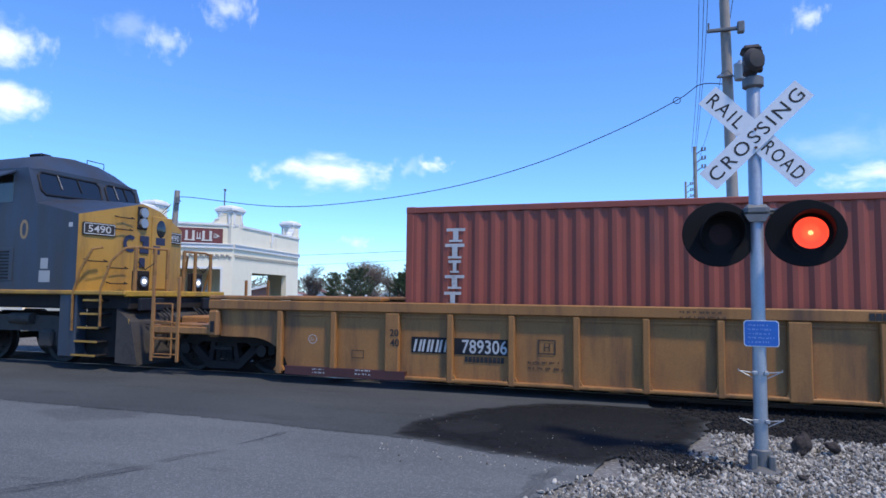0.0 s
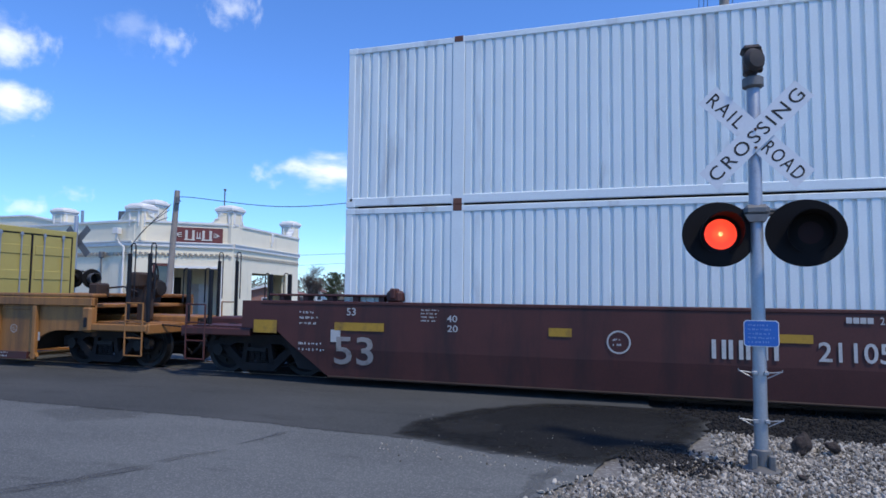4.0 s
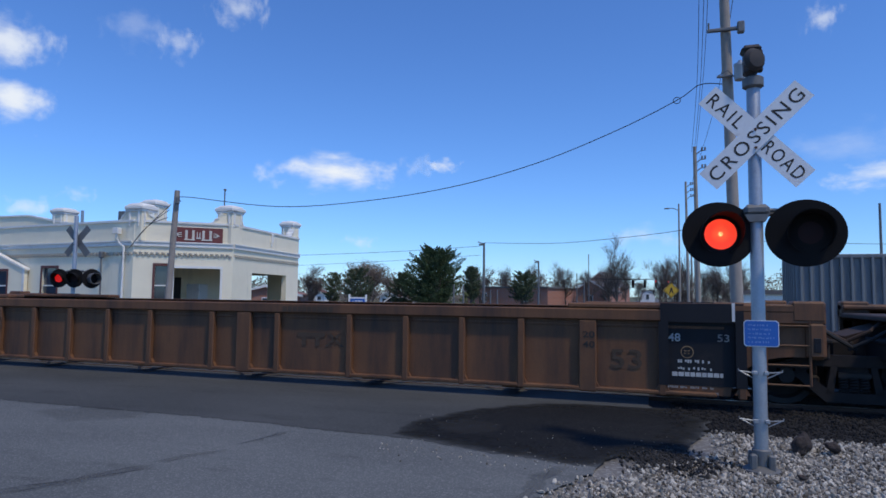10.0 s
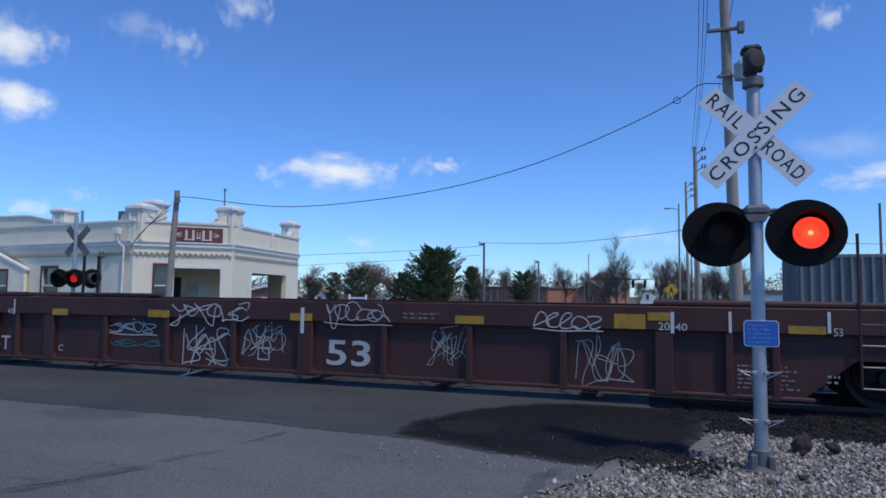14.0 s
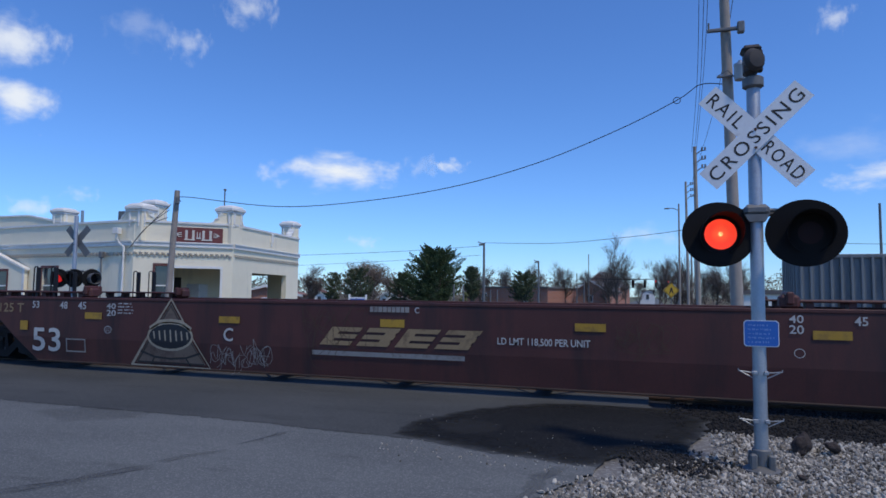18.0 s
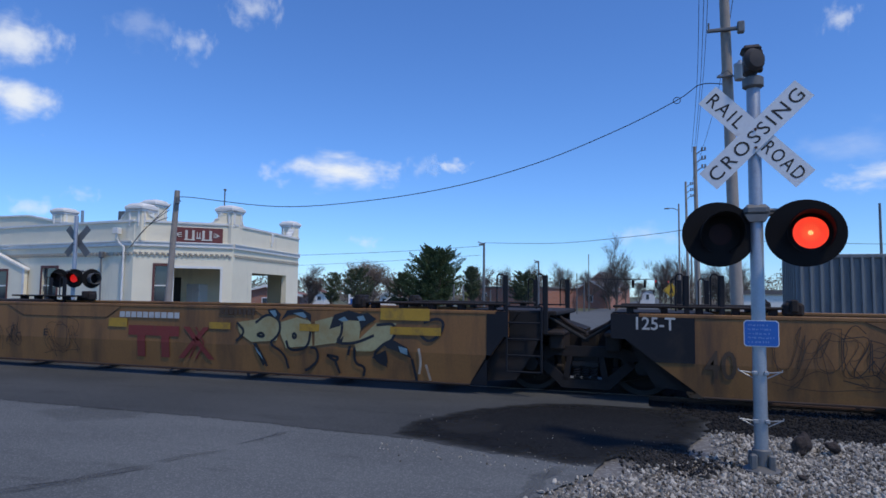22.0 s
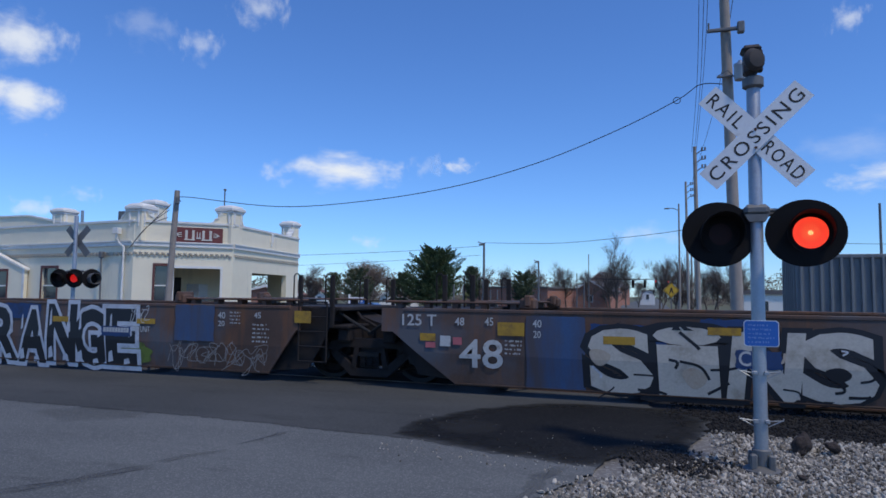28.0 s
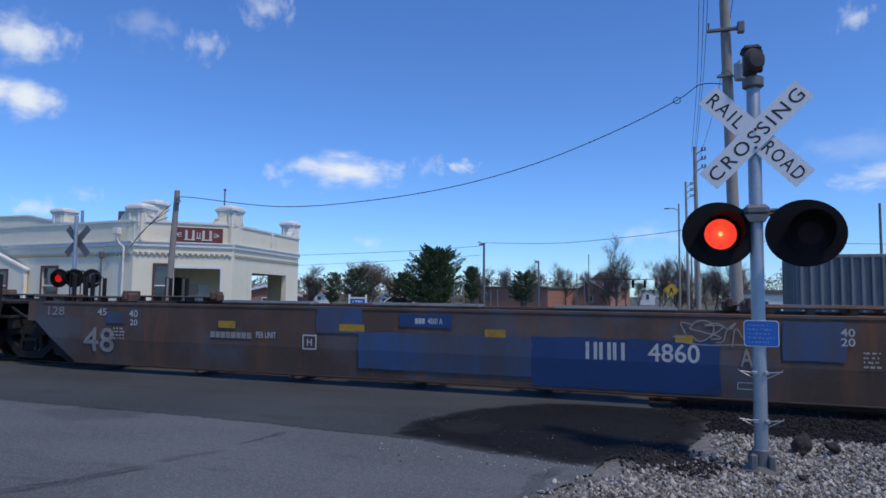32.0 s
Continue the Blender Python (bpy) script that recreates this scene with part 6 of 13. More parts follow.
def piece(ob, x, z, w, h, word, fill, line, back, pl="m"):
    """A painted word: heavy letters that lean and bounce, with outlines that run together."""
    n = len(word)
    rr = random.Random(n * 7 + int(abs(x) * 10))
    step = w / n
    spots = [(ch, x + k * step + step * 0.03, z + h * (0.07 + rr.uniform(-0.03, 0.04)), h * rr.uniform(0.82, 0.92), rr.uniform(-0.08, 0.10)) for k, ch in enumerate(word)]
    outer = spray_white if line is spray_white else (back if back is not fill else line)
    for nm, bold, mt in (("graffiti_halo", 0.100, outer if fill is not spray_yellow else spray_yellow), ("graffiti_outline", 0.078, line), ("graffiti_fill", 0.042 if fill is not spray_yellow else 0.0101, fill)):
        for ch, cx, cz, tall, lean in spots:
            y = face_y(ob, pl)
            writing(nm, ch, cx, cz, step * 0.98, tall, y, mt, ob, bold=bold, slant=lean)
    if fill in (spray_silver, spray_tan, spray_pale):
        # loose inner lines, shades and arrows over the letters
        for ch, cx, cz, tall, lean in spots:
            for k in range(4):
                u, v = rr.uniform(0.0, 0.8), rr.uniform(0.05, 0.75)
                a, c = rr.uniform(-0.3, 0.5), rr.uniform(-0.25, 0.35)
                vs, fs = ribbon(smooth_line([(cx + step * u, cz + tall * v), (cx + step * (u + a * 0.5 + 0.1), cz + tall * (v + c * 0.2)), (cx + step * (u + a), cz + tall * (v + c))]), rr.uniform(0.010, 0.024))
                flat(ob, "graffiti_line", vs, fs, line if k < 3 else rr.choice((spray_white, spray_tan, line)), face_y(ob, pl))
            q = [(cx + step * rr.uniform(0.1, 0.9), cz + tall * rr.uniform(0.1, 0.9))]
            for k in range(5):
                q.append((q[0][0] + step * 0.16 * math.cos(k * 1.25) * rr.uniform(0.6, 1.6), q[0][1] + tall * 0.13 * math.sin(k * 1.25) * rr.uniform(0.6, 1.6)))
            flat(ob, "graffiti_shade", smooth_line(q[1:], True), [tuple(range(20))], line if rr.random() < 0.4 else spray_tan, face_y(ob, pl))
        for k in range(n * 2):
            # spikes that leave the letters
            u = rr.uniform(0, 1)
            x0, z0 = x + w * u, z + h * (0.9 if k % 2 else 0.1)
            e_ = 1 if k % 2 else -1
            flat(ob, "graffiti_spike", [(x0, z0), (x0 + 0.14, z0), (x0 + rr.uniform(-0.2, 0.3), z0 + e_ * h * rr.uniform(0.04, 0.10))], [(0, 1, 2)], line, face_y(ob, pl))
    if fill is spray_black:
        for ch, cx, cz, tall, lean in spots:
            q = Shape()
            for u, v, a, b in ((0.06, 0.05, 0.16, 0.22), (0.55, 0.02, 0.2, 0.12), (0.1, 0.62, 0.08, 0.3), (0.72, 0.5, 0.1, 0.2)):
                x0, z0 = cx + step * u, cz + tall * v
                q.add([(x0, 0, z0), (x0 + step * a, 0, z0 + tall * 0.03), (x0 + step * a * 0.8, 0, z0 + tall * b), (x0 + step * 0.02, 0, z0 + tall * b * 0.8)], [(0, 1, 2, 3)])
            for f in q.f:
                flat(ob, "graffiti_shine", [(q.v[i][0], q.v[i][2]) for i in f], [(0, 1, 2, 3)], spray_white, face_y(ob, pl))


def blob(ob, x, z, w, h, mat, pl="m"):
    """A cloud of sprayed colour with a lobed rim."""
    n = 36
    vs = []
    for k in range(n):
        a = 2 * math.pi * k / n
        f = 0.44 + 0.06 * abs(math.sin(a * 4 + x)) + 0.02 * math.sin(a * 9)
        vs.append((x + w / 2 + f * w * math.cos(a), z + h / 2 + f * h * math.sin(a)))
    flat(ob, "graffiti_cloud", vs, [tuple(range(n))], mat, face_y(ob, pl))


def bold_logo(ob, x, z, w, h, mat, pl="m"):
    """Two upright blocks with wide tops and a slanted cross, as plain shapes."""
    y = face_y(ob, pl)
    for k in range(2):
        x0 = x + k * w * 0.3
        a, b = w * 0.33, w * 0.10
        flat(ob, "logo_shape", [(x0, z + h * 0.68), (x0 + a, z + h * 0.68), (x0 + a, z + h), (x0, z + h)], [(0, 1, 2, 3)], mat, y - 0.0003 * k)
        flat(ob, "logo_shape", [(x0 + a / 2 - b / 2, z), (x0 + a / 2 + b / 2, z), (x0 + a / 2 + b / 2, z + h * 0.68), (x0 + a / 2 - b / 2, z + h * 0.68)], [(0, 1, 2, 3)], mat, y)
    q = x + w * 0.62
    for a, b in ((0.0, 0.30), (0.36, 0.06)):
        flat(ob, "logo_shape", [(q + w * a, z), (q + w * (a + 0.07), z), (q + w * (b + 0.07), z + h), (q + w * b, z + h)], [(0, 1, 2, 3)], mat, y - 0.0003)
    for a in (0.12, 0.2):
        flat(ob, "logo_shape", [(q + w * a, z), (q + w * (a + 0.02), z), (q + w * (a + 0.12), z + h / 2), (q + w * (a + 0.02), z + h), (q + w * a, z + h), (q + w * (a + 0.1), z + h / 2)], [(0, 1, 2, 5), (5, 2, 3, 4)], mat, y - 0.0006)


def slant_logo(ob, x, z, w, h, mat, pl="m"):
    y = face_y(ob, pl)
    cw = w * 0.2
    for k in range(4):
        x0, s = x + k * w * 0.245, h * 0.8
        for zz, hh in ((0, 0.24), (0.38, 0.24), (0.76, 0.24)):
            flat(ob, "logo_shape", [(x0 + s * zz, z + h * zz), (x0 + cw + s * zz, z + h * zz), (x0 + cw + s * (zz + hh), z + h * (zz + hh)), (x0 + s * (zz + hh), z + h * (zz + hh))], [(0, 1, 2, 3)], mat, y)
        x1 = x0 + (cw * 0.62 if k % 2 else 0.0)
        flat(ob, "logo_shape", [(x1, z), (x1 + cw * 0.34, z), (x1 + cw * 0.34 + s, z + h), (x1 + s, z + h)], [(0, 1, 2, 3)], mat, y - 0.0003)


def eye_piece(ob, x, z, w, h, pl="m"):
    """A cream triangle with an eye drawn in lines."""
    y = face_y(ob, pl)
    cream = surface("cream spray line", (0.36, 0.30, 0.21), 0.6, dirt=(0.15, 0.09, 0.06), dirt_amount=0.25, dirt_scale=4)
    P = lambda u, v: (x + w * u, z + h * v)
    def line(pts, r, mt=cream, dy=0.0):
        vs, fs = ribbon([P(*p) for p in pts], r)
        flat(ob, "graffiti_line", vs, fs, mt, y - dy)
    flat(ob, "graffiti_fill", [P(0.06, 0.05), P(0.94, 0.05), P(0.5, 0.94)], [(0, 1, 2)], surface("dull tan spray paint", (0.15, 0.11, 0.08), 0.7, dirt=(0.06, 0.03, 0.025), dirt_amount=0.4, dirt_scale=3), y)
    line([(0, 0), (0.5, 1), (1, 0), (0, 0)], 0.028, dy=0.0006)
    line([(0.08, 0.06), (0.5, 0.9), (0.92, 0.06), (0.08, 0.06)], 0.014, black_ltr, 0.0010)
    flat(ob, "graffiti_fill", [P(0.5 + 0.28 * math.cos(a), 0.45 + 0.2 * math.sin(a)) for a in [k * math.pi / 10 for k in range(20)]], [tuple(range(20))], spray_black, y - 0.0012)
    line([(0.5 + 0.28 * math.cos(a), 0.45 + 0.2 * math.sin(a)) for a in [k * math.pi / 10 for k in range(21)]], 0.022, cream, 0.0016)
    line([(0.24, 0.56), (0.36, 0.66), (0.5, 0.68), (0.64, 0.66), (0.76, 0.56)], 0.04, cream, 0.0016)
    for k in range(7):
        u = 0.29 + 0.07 * k
        line([(u, 0.55 - 0.03 * abs(k - 3) / 3), (u + 0.015, 0.37 + 0.04 * abs(k - 3) / 3)], 0.016, cream, 0.0020)
    line([(0.12, 0.22), (0.3, 0.14), (0.5, 0.12), (0.7, 0.14), (0.88, 0.22)], 0.02, black_ltr, 0.0016)
    line([(0.3, 0.13), (0.25, 0.02)], 0.016, black_ltr, 0.0016)
    line([(0.7, 0.13), (0.76, 0.02)], 0.016, black_ltr, 0.0016)


def smile(ob, x, z, w, h, pl="m"):
    ringed(ob, x, z, w, h, grey_ltr)
    y = face_y(ob, pl)
    vs, fs = ribbon([(x + w * (0.5 + 0.28 * math.cos(a)), z + h * (0.48 + 0.28 * math.sin(a))) for a in [math.pi + k * math.pi / 8 for k in range(9)]], 0.012)
    flat(ob, "graffiti_line", vs, fs, grey_ltr, y)


def wavy(ob, x, z, w, h, pl="m"):
    y = face_y(ob, pl)
    pts = [(x + w * u, z + h * (0.62 + 0.22 * math.sin(u * 27 + 0.6) * (1 - u * 0.4) - (0.5 * max(0, 1 - abs(u - 0.78) * 7)) * 0.9 + 0.0)) for u in [k / 60 for k in range(61)]]
    vs, fs = ribbon(pts, 0.013)
    flat(ob, "graffiti_line", vs, fs, grey_ltr, y)


def crate_letter(ob, x, z, w, h, mat, pl="m"):
    """One block of a vertical word."""
    y = face_y(ob, pl)
    flat(ob, "logo_shape", [(x, z + h * 0.78), (x + w, z + h * 0.78), (x + w, z + h), (x, z + h)], [(0, 1, 2, 3)], mat, y)
    flat(ob, "logo_shape", [(x + w * 0.36, z + h * 0.15), (x + w * 0.64, z + h * 0.15), (x + w * 0.64, z + h * 0.78), (x + w * 0.36, z + h * 0.78)], [(0, 1, 2, 3)], mat, y)
    flat(ob, "logo_shape", [(x + w * 0.15, z), (x + w * 0.85, z), (x + w * 0.85, z + h * 0.15), (x + w * 0.15, z + h * 0.15)], [(0, 1, 2, 3)], mat, y)


def warn(ob, x, z, w, h, pl="m"):
    y = face_y(ob, pl)
    flat(ob, "warning_label", [(x, z), (x + w, z), (x + w / 2, z + h)], [(0, 1, 2)], black_ltr, y)
    flat(ob, "warning_label", [(x + w * .12, z + h * .08), (x + w * .88, z + h * .08), (x + w / 2, z + h * .85)], [(0, 1, 2)], yellow_ref, y - 0.0004)


def diamond(ob, x, z, w, h, mat, pl="m"):
    y = face_y(ob, pl)
    flat(ob, "logo_shape", [(x, z + h / 2), (x + w / 2, z), (x + w, z + h / 2), (x + w / 2, z + h)], [(0, 1, 2, 3)], mat, y)


def emblem(ob, x, z, w, h, pl="m"):
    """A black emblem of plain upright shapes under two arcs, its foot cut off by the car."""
    y = face_y(ob, pl)
    for k, u in enumerate((0.13, 0.43, 0.73)):
        flat(ob, "logo_shape", [(x + w * u, z + h * 0.2), (x + w * (u + 0.13), z + h * 0.2), (x + w * (u + 0.13), z + h * 0.86), (x + w * u, z + h * 0.86)], [(0, 1, 2, 3)], black_ltr, y)
    for k, u in enumerate((0.13, 0.43)):
        n = 12
        vs = []
        for i in range(n + 1):
            a = math.pi * i / n
            vs += [(x + w * (u + 0.215 - 0.215 * math.cos(a)), z + h * (0.78 + 0.22 * math.sin(a))), (x + w * (u + 0.215 - 0.085 * math.cos(a)), z + h * (0.74 + 0.10 * math.sin(a)))]
        flat(ob, "logo_shape", vs, [(2 * i, 2 * i + 1, 2 * i + 3, 2 * i + 2) for i in range(n)], black_ltr, y - 0.0003 * (k + 1))
    for sx, u in ((-1, 0.0), (1, 0.86)):
        flat(ob, "logo_shape", [(x + w * u, z + h * 0.15), (x + w * (u + 0.14), z + h * 0.15), (x + w * (u + 0.14), z + h * 0.26), (x + w * u, z + h * (0.2 if sx < 0 else 0.26))], [(0, 1, 2, 3)], black_ltr, y - 0.0009)
    for u in (0.3, 0.68):
        n = 10
        flat(ob, "logo_shape", [(x + w * (u + 0.17 * math.cos(math.pi * i / n)), z + h * 0.17 * math.sin(math.pi * i / n)) for i in range(n + 1)], [tuple(range(n + 1))], black_ltr, y - 0.0012)


def word_mark(ob, x, z, w, h, n_red, n_navy, pl="m"):
    """Broad red bars, then navy bars with two risers and one drop: plain shapes in a trade mark's colours."""
    y = face_y(ob, pl)

    def bar(x0, x1, lo, hi, mat):
        lean = h * 0.06
        flat(ob, "logo_shape", [(x0 + lean * lo, z + h * lo), (x1 + lean * lo, z + h * lo), (x1 + lean * hi, z + h * hi), (x0 + lean * hi, z + h * hi)], [(0, 1, 2, 3)], mat, y)
    step = w * 0.30 / n_red
    for k in range(n_red):
        for u in (0.04, 0.52):
            bar(x + step * (k + u), x + step * (k + u + 0.33), 0.14, 0.86, red_ltr)
    step = w * 0.69 / n_navy
    for k in range(n_navy):
        a = x + w * 0.31 + step * k
        lo, hi = (0.0 if k == 2 else 0.14), (0.90 if k in (0, 5) else 0.67)
        for u in ((0.2,) if k in (3, 6) else (0.06, 0.56)):
            bar(a + step * u, a + step * (u + 0.27), lo, hi, navy_ltr)


def in_box(x, z, w, h, pts):
    """Places drawn on a grid of 100 by 100 over a painted piece, as places on the car."""
    return [(x + w * u / 100, z + h * v / 100) for u, v in pts]


def hand_drawn(ob, mat, r, x, z, w, h, lines, pl="s"):
    for f in lines:
        stroke(ob, mat, r, in_box(x, z, w, h, f), pl)


def bubble_piece(ob, x, z, w, h):
    """Round petals over a row of swollen bubbles, mauve silver with black and white outlines, and a black spiral."""
    mauve = surface("mauve silver spray paint", (0.30, 0.25, 0.25), 0.55, dirt=(0.20, 0.13, 0.10), dirt_amount=0.3, dirt_scale=3)
    forms = (((0, 26), (3, 44), (22, 44), (28, 29), (32, 5), (5, 5)), ((32, 43), (49, 43), (56, 24), (53, 4), (32, 4)), ((56, 44), (67, 42), (74, 24), (73, 4), (56, 3)),
             ((69, 43), (88, 47), (98, 26), (96, 4), (76, 1)), ((9, 93), (15, 100), (24, 97), (26, 76), (25, 54), (22, 50), (11, 71)), ((27, 93), (35, 100), (41, 93), (39, 71), (30, 47)),
             ((45, 88), (49, 93), (57, 89), (57, 54), (53, 50)), ((57, 89), (72, 92), (75, 76), (70, 50), (59, 47)), ((71, 46), (78, 60), (84, 57), (85, 47)))
    for f in forms:
        p = in_box(x, z, w, h, f)
        stroke(ob, spray_white, 0.055, p + p[:2])
    for f in forms:
        p = in_box(x, z, w, h, f)
        fill_in(ob, mauve, p, False)
        stroke(ob, spray_white, 0.030, p + p[:2])
        stroke(ob, spray_black, 0.019, p + p[:2])
    for f in (((0, 26), (3, 40), (8, 24), (9, 6), (5, 5)), ((24, 40), (28, 29), (32, 5), (28, 8), (26, 24)), ((70, 36), (74, 24), (79, 3), (69, 6)), ((92, 40), (98, 26), (96, 4), (94, 20)), ((9, 90), (11, 71), (20, 52), (13, 74)), ((45, 86), (48, 70), (54, 52), (46, 70)), ((9, 84), (12, 60), (9, 46), (7, 70))):
        fill_in(ob, spray_black, in_box(x, z, w, h, f))
    turn = [(63.5 + (0.8 + 0.42 * k) * math.cos(k * 0.62), 70 + (1.5 + 1.05 * k) * math.sin(k * 0.62)) for k in range(17)]
    stroke(ob, spray_black, 0.013, in_box(x, z, w, h, turn))


def blade_piece(ob, x, z, w, h):
    """Interlocked pointed forms in pale green, with black blades and blue-grey glints; the lower half is left bare."""
    glint = surface("blue grey spray paint", (0.16, 0.26, 0.30), 0.55, dirt=(0.08, 0.10, 0.10), dirt_amount=0.3, dirt_scale=4)
    B = lambda f: in_box(x, z, w, h, f)
    for f in (((0, 77), (10, 82), (15, 90), (22, 82), (23, 69), (21, 51), (8, 48), (2, 60)), ((23, 79), (31, 87), (38, 82), (39, 46), (26, 41), (23, 61)), ((40, 82), (52, 92), (62, 84), (61, 53), (50, 51), (40, 46)), ((59, 51), (69, 82), (78, 82), (76, 58), (67, 41), (60, 40))):
        fill_in(ob, spray_pale, B(f), False)
    for f in (((16, 98), (20, 100), (23, 91), (22, 80), (17, 90)), ((23, 82), (26, 97), (33, 100), (38, 92), (38, 80), (34, 92), (27, 90)), ((47, 71), (49, 92), (56, 99), (62, 94), (65, 96), (69, 87), (65, 80), (62, 71), (61, 84), (53, 85), (52, 76)),
              ((72, 52), (77, 58), (83, 48), (85, 33), (79, 42), (74, 47)), ((67, 33), (73, 43), (74, 19)), ((9, 46), (11, 46), (16, 18), (14, 12)), ((50, 51), (54, 62), (53, 50))):
        fill_in(ob, spray_black, B(f), False)
    for f in (((10, 77), (16, 92), (22, 84), (23, 69), (21, 56), (17, 47), (25, 33), (27, 10)), ((10, 46), (14, 26), (16, 12)), ((26, 52), (27, 41), (30, 37), (37, 43), (38, 70)), ((38, 43), (41, 43), (42, 25), (37, 11), (35, 9)), ((53, 82), (53, 64), (50, 51), (59, 51), (68, 64)),
              ((57, 48), (56, 34)), ((59, 46), (59, 22), (64, 19), (63, 5)), ((46, 33), (52, 31), (50, 24), (46, 33)), ((50, 24), (52, 7)), ((69, 79), (78, 82), (77, 59), (72, 52), (67, 34), (74, 19), (73, 43)), ((85, 33), (87, 2)), ((90, 84), (96, 91), (99, 84), (97, 67), (92, 56), (88, 69)), ((0, 77), (5, 63), (0, 48)), ((11, 59), (13, 63), (15, 58), (13, 56), (11, 59)), ((29, 60), (30, 64), (31, 59), (30, 55), (29, 60))):
        stroke(ob, spray_black, 0.024, B(f))
    for f in (((17, 96), (20, 97), (21, 90), (20, 86)), ((29, 93), (34, 95), (36, 89), (35, 86)), ((51, 85), (54, 90), (56, 84), (53, 83)), ((60, 90), (63, 92), (64, 85), (61, 84)), ((79, 50), (83, 47), (83, 38), (80, 41)), ((10, 42), (13, 30), (14, 22), (11, 33))):
        fill_in(ob, glint, B(f), False)
    for f in (((88, 12), (89, 30), (88, 48)), ((93, 4), (91, 26))):
        stroke(ob, spray_tan, 0.02, B(f))


# ---- marks on each car, from the head of the train back ----
patch(car_a[0], -5.77, 0.59, 1.67, 0.26, black_p, pl="s")
blocks(car_a[0], -5.74, 0.61, 0.57, 0.20, white_ltr, 4, 1, slant=0.20, pl="s")
ink(car_a[0], -4.89, 0.61, 0.75, 0.22, "789306", white_ltr, pl="s")
ink(car_a[0], -6.13, 0.85, 0.16, 0.12, "20", black_ltr, pl="c")
ink(car_a[0], -6.12, 0.68, 0.16, 0.13, "40", black_ltr, pl="c")
ink(car_a[0], 6.10, 0.87, 0.15, 0.10, "20", black_ltr, pl="c")
ink(car_a[0], 6.10, 0.70, 0.15, 0.11, "40", black_ltr, pl="c")
blocks(car_a[0], -4.84, 0.47, 0.66, 0.09, black_ltr, 10, 1, pl="s")
framed(car_a[0], -3.65, 0.64, 0.28, 0.23, dim_ltr, pl="s")
ink(car_a[0], -3.55, 0.69, 0.09, 0.12, "H", dim_ltr, pl="s")
blocks(car_a[0], -3.81, 0.40, 0.58, 0.13, dim_ltr, 8, 2, pl="s")
blocks(car_a[0], -1.56, 1.25, 0.82, 0.11, dim_ltr, 12, 2, pl="c")
blocks(car_a[0], -7.58, 0.17, 0.32, 0.08, white_ltr, 6, 2, pl="c")
blocks(car_a[0], -6.76, 0.18, 0.32, 0.09, white_ltr, 6, 2, pl="c")
ink(car_a[0], 6.49, 0.44, 0.45, 0.30, "53", black_ltr, pl="s")
tag(car_a[0], 1.47, 0.54, 0.32, 0.26, spray_blue, 2, 0.030, pl="s")
tag(car_a[0], 1.47, 0.56, 0.32, 0.23, red_ltr, 1, 0.020, pl="s")
patch(car_a[0], 2.40, 0.49, 0.46, 0.40, grey_ltr, pl="s")
blocks(car_a[0], 5.36, 0.55, 0.42, 0.08, black_ltr, 5, 1, pl="s")
blocks(car_a[0], 5.35, 0.40, 0.42, 0.09, black_ltr, 5, 1, pl="s")
ink(car_a[0], 1.61, 1.27, 0.06, 0.09, "B", black_ltr, pl="c")
blocks(car_a[0], 0.83, 1.27, 0.72, 0.10, black_ltr, 9, 1, pl="c")
ink(car_a[0], 7.35, 0.82, 0.17, 0.12, "48", white_ltr, pl="s")
ringed(car_a[0], 7.62, 0.75, 0.19, 0.18, white_ltr, pl="s")
ink(car_a[0], 7.96, 0.82, 0.18, 0.12, "53", white_ltr, pl="s")
blocks(car_a[0], 7.53, 0.62, 0.45, 0.10, white_ltr, 6, 2, pl="s")
blocks(car_a[0], 7.39, 0.54, 0.70, 0.06, white_ltr, 9, 1, pl="s")
blocks(car_a[0], 7.38, 0.33, 0.47, 0.16, white_ltr, 7, 3, pl="s")
framed(car_a[0], -6.87, 0.45, 0.23, 0.14, dim_ltr, pl="s")
ringed(car_a[0], -7.72, 0.67, 0.17, 0.16, white_ltr, pl="s")
ink(car_a[1], -7.97, 0.92, 0.18, 0.11, "53", white_ltr, pl="s")
ink(car_a[1], -7.30, 0.92, 0.13, 0.10, "48", white_ltr, pl="s")
ringed(car_a[1], -7.68, 0.82, 0.18, 0.17, white_ltr, pl="s")
blocks(car_a[1], -7.77, 0.69, 0.35, 0.10, white_ltr, 6, 2, pl="s")
ink(car_a[1], -7.93, 0.37, 0.74, 0.28, "125T", white_ltr, pl="s")
ink(car_a[1], -6.08, 0.92, 0.17, 0.11, "20", black_ltr, pl="c")
ink(car_a[1], -6.09, 0.79, 0.17, 0.11, "40", black_ltr, pl="c")
blocks(car_a[1], -5.62, 0.59, 0.21, 0.08, black_ltr, 4, 1, pl="s")
blocks(car_a[1], -5.62, 0.45, 0.21, 0.08, black_ltr, 4, 1, pl="s")
tag(car_a[1], -4.86, 0.59, 0.79, 0.39, dim_ltr, 6, 0.014, pl="s")
tag(car_a[1], -3.83, 0.56, 0.64, 0.46, dim_ltr, 6, 0.014, pl="s")
bold_logo(car_a[1], 1.14, 0.35, 1.90, 0.61, ttx_red, pl="s")
ink(car_a[1], 6.10, 0.96, 0.17, 0.11, "20", black_ltr, pl="c")
ink(car_a[1], 6.10, 0.80, 0.17, 0.11, "40", black_ltr, pl="c")
ink(car_a[1], 6.52, 0.51, 0.47, 0.30, "53", black_ltr, pl="s")
ink(car_a[1], 7.36, 0.92, 0.16, 0.11, "48", white_ltr, pl="s")
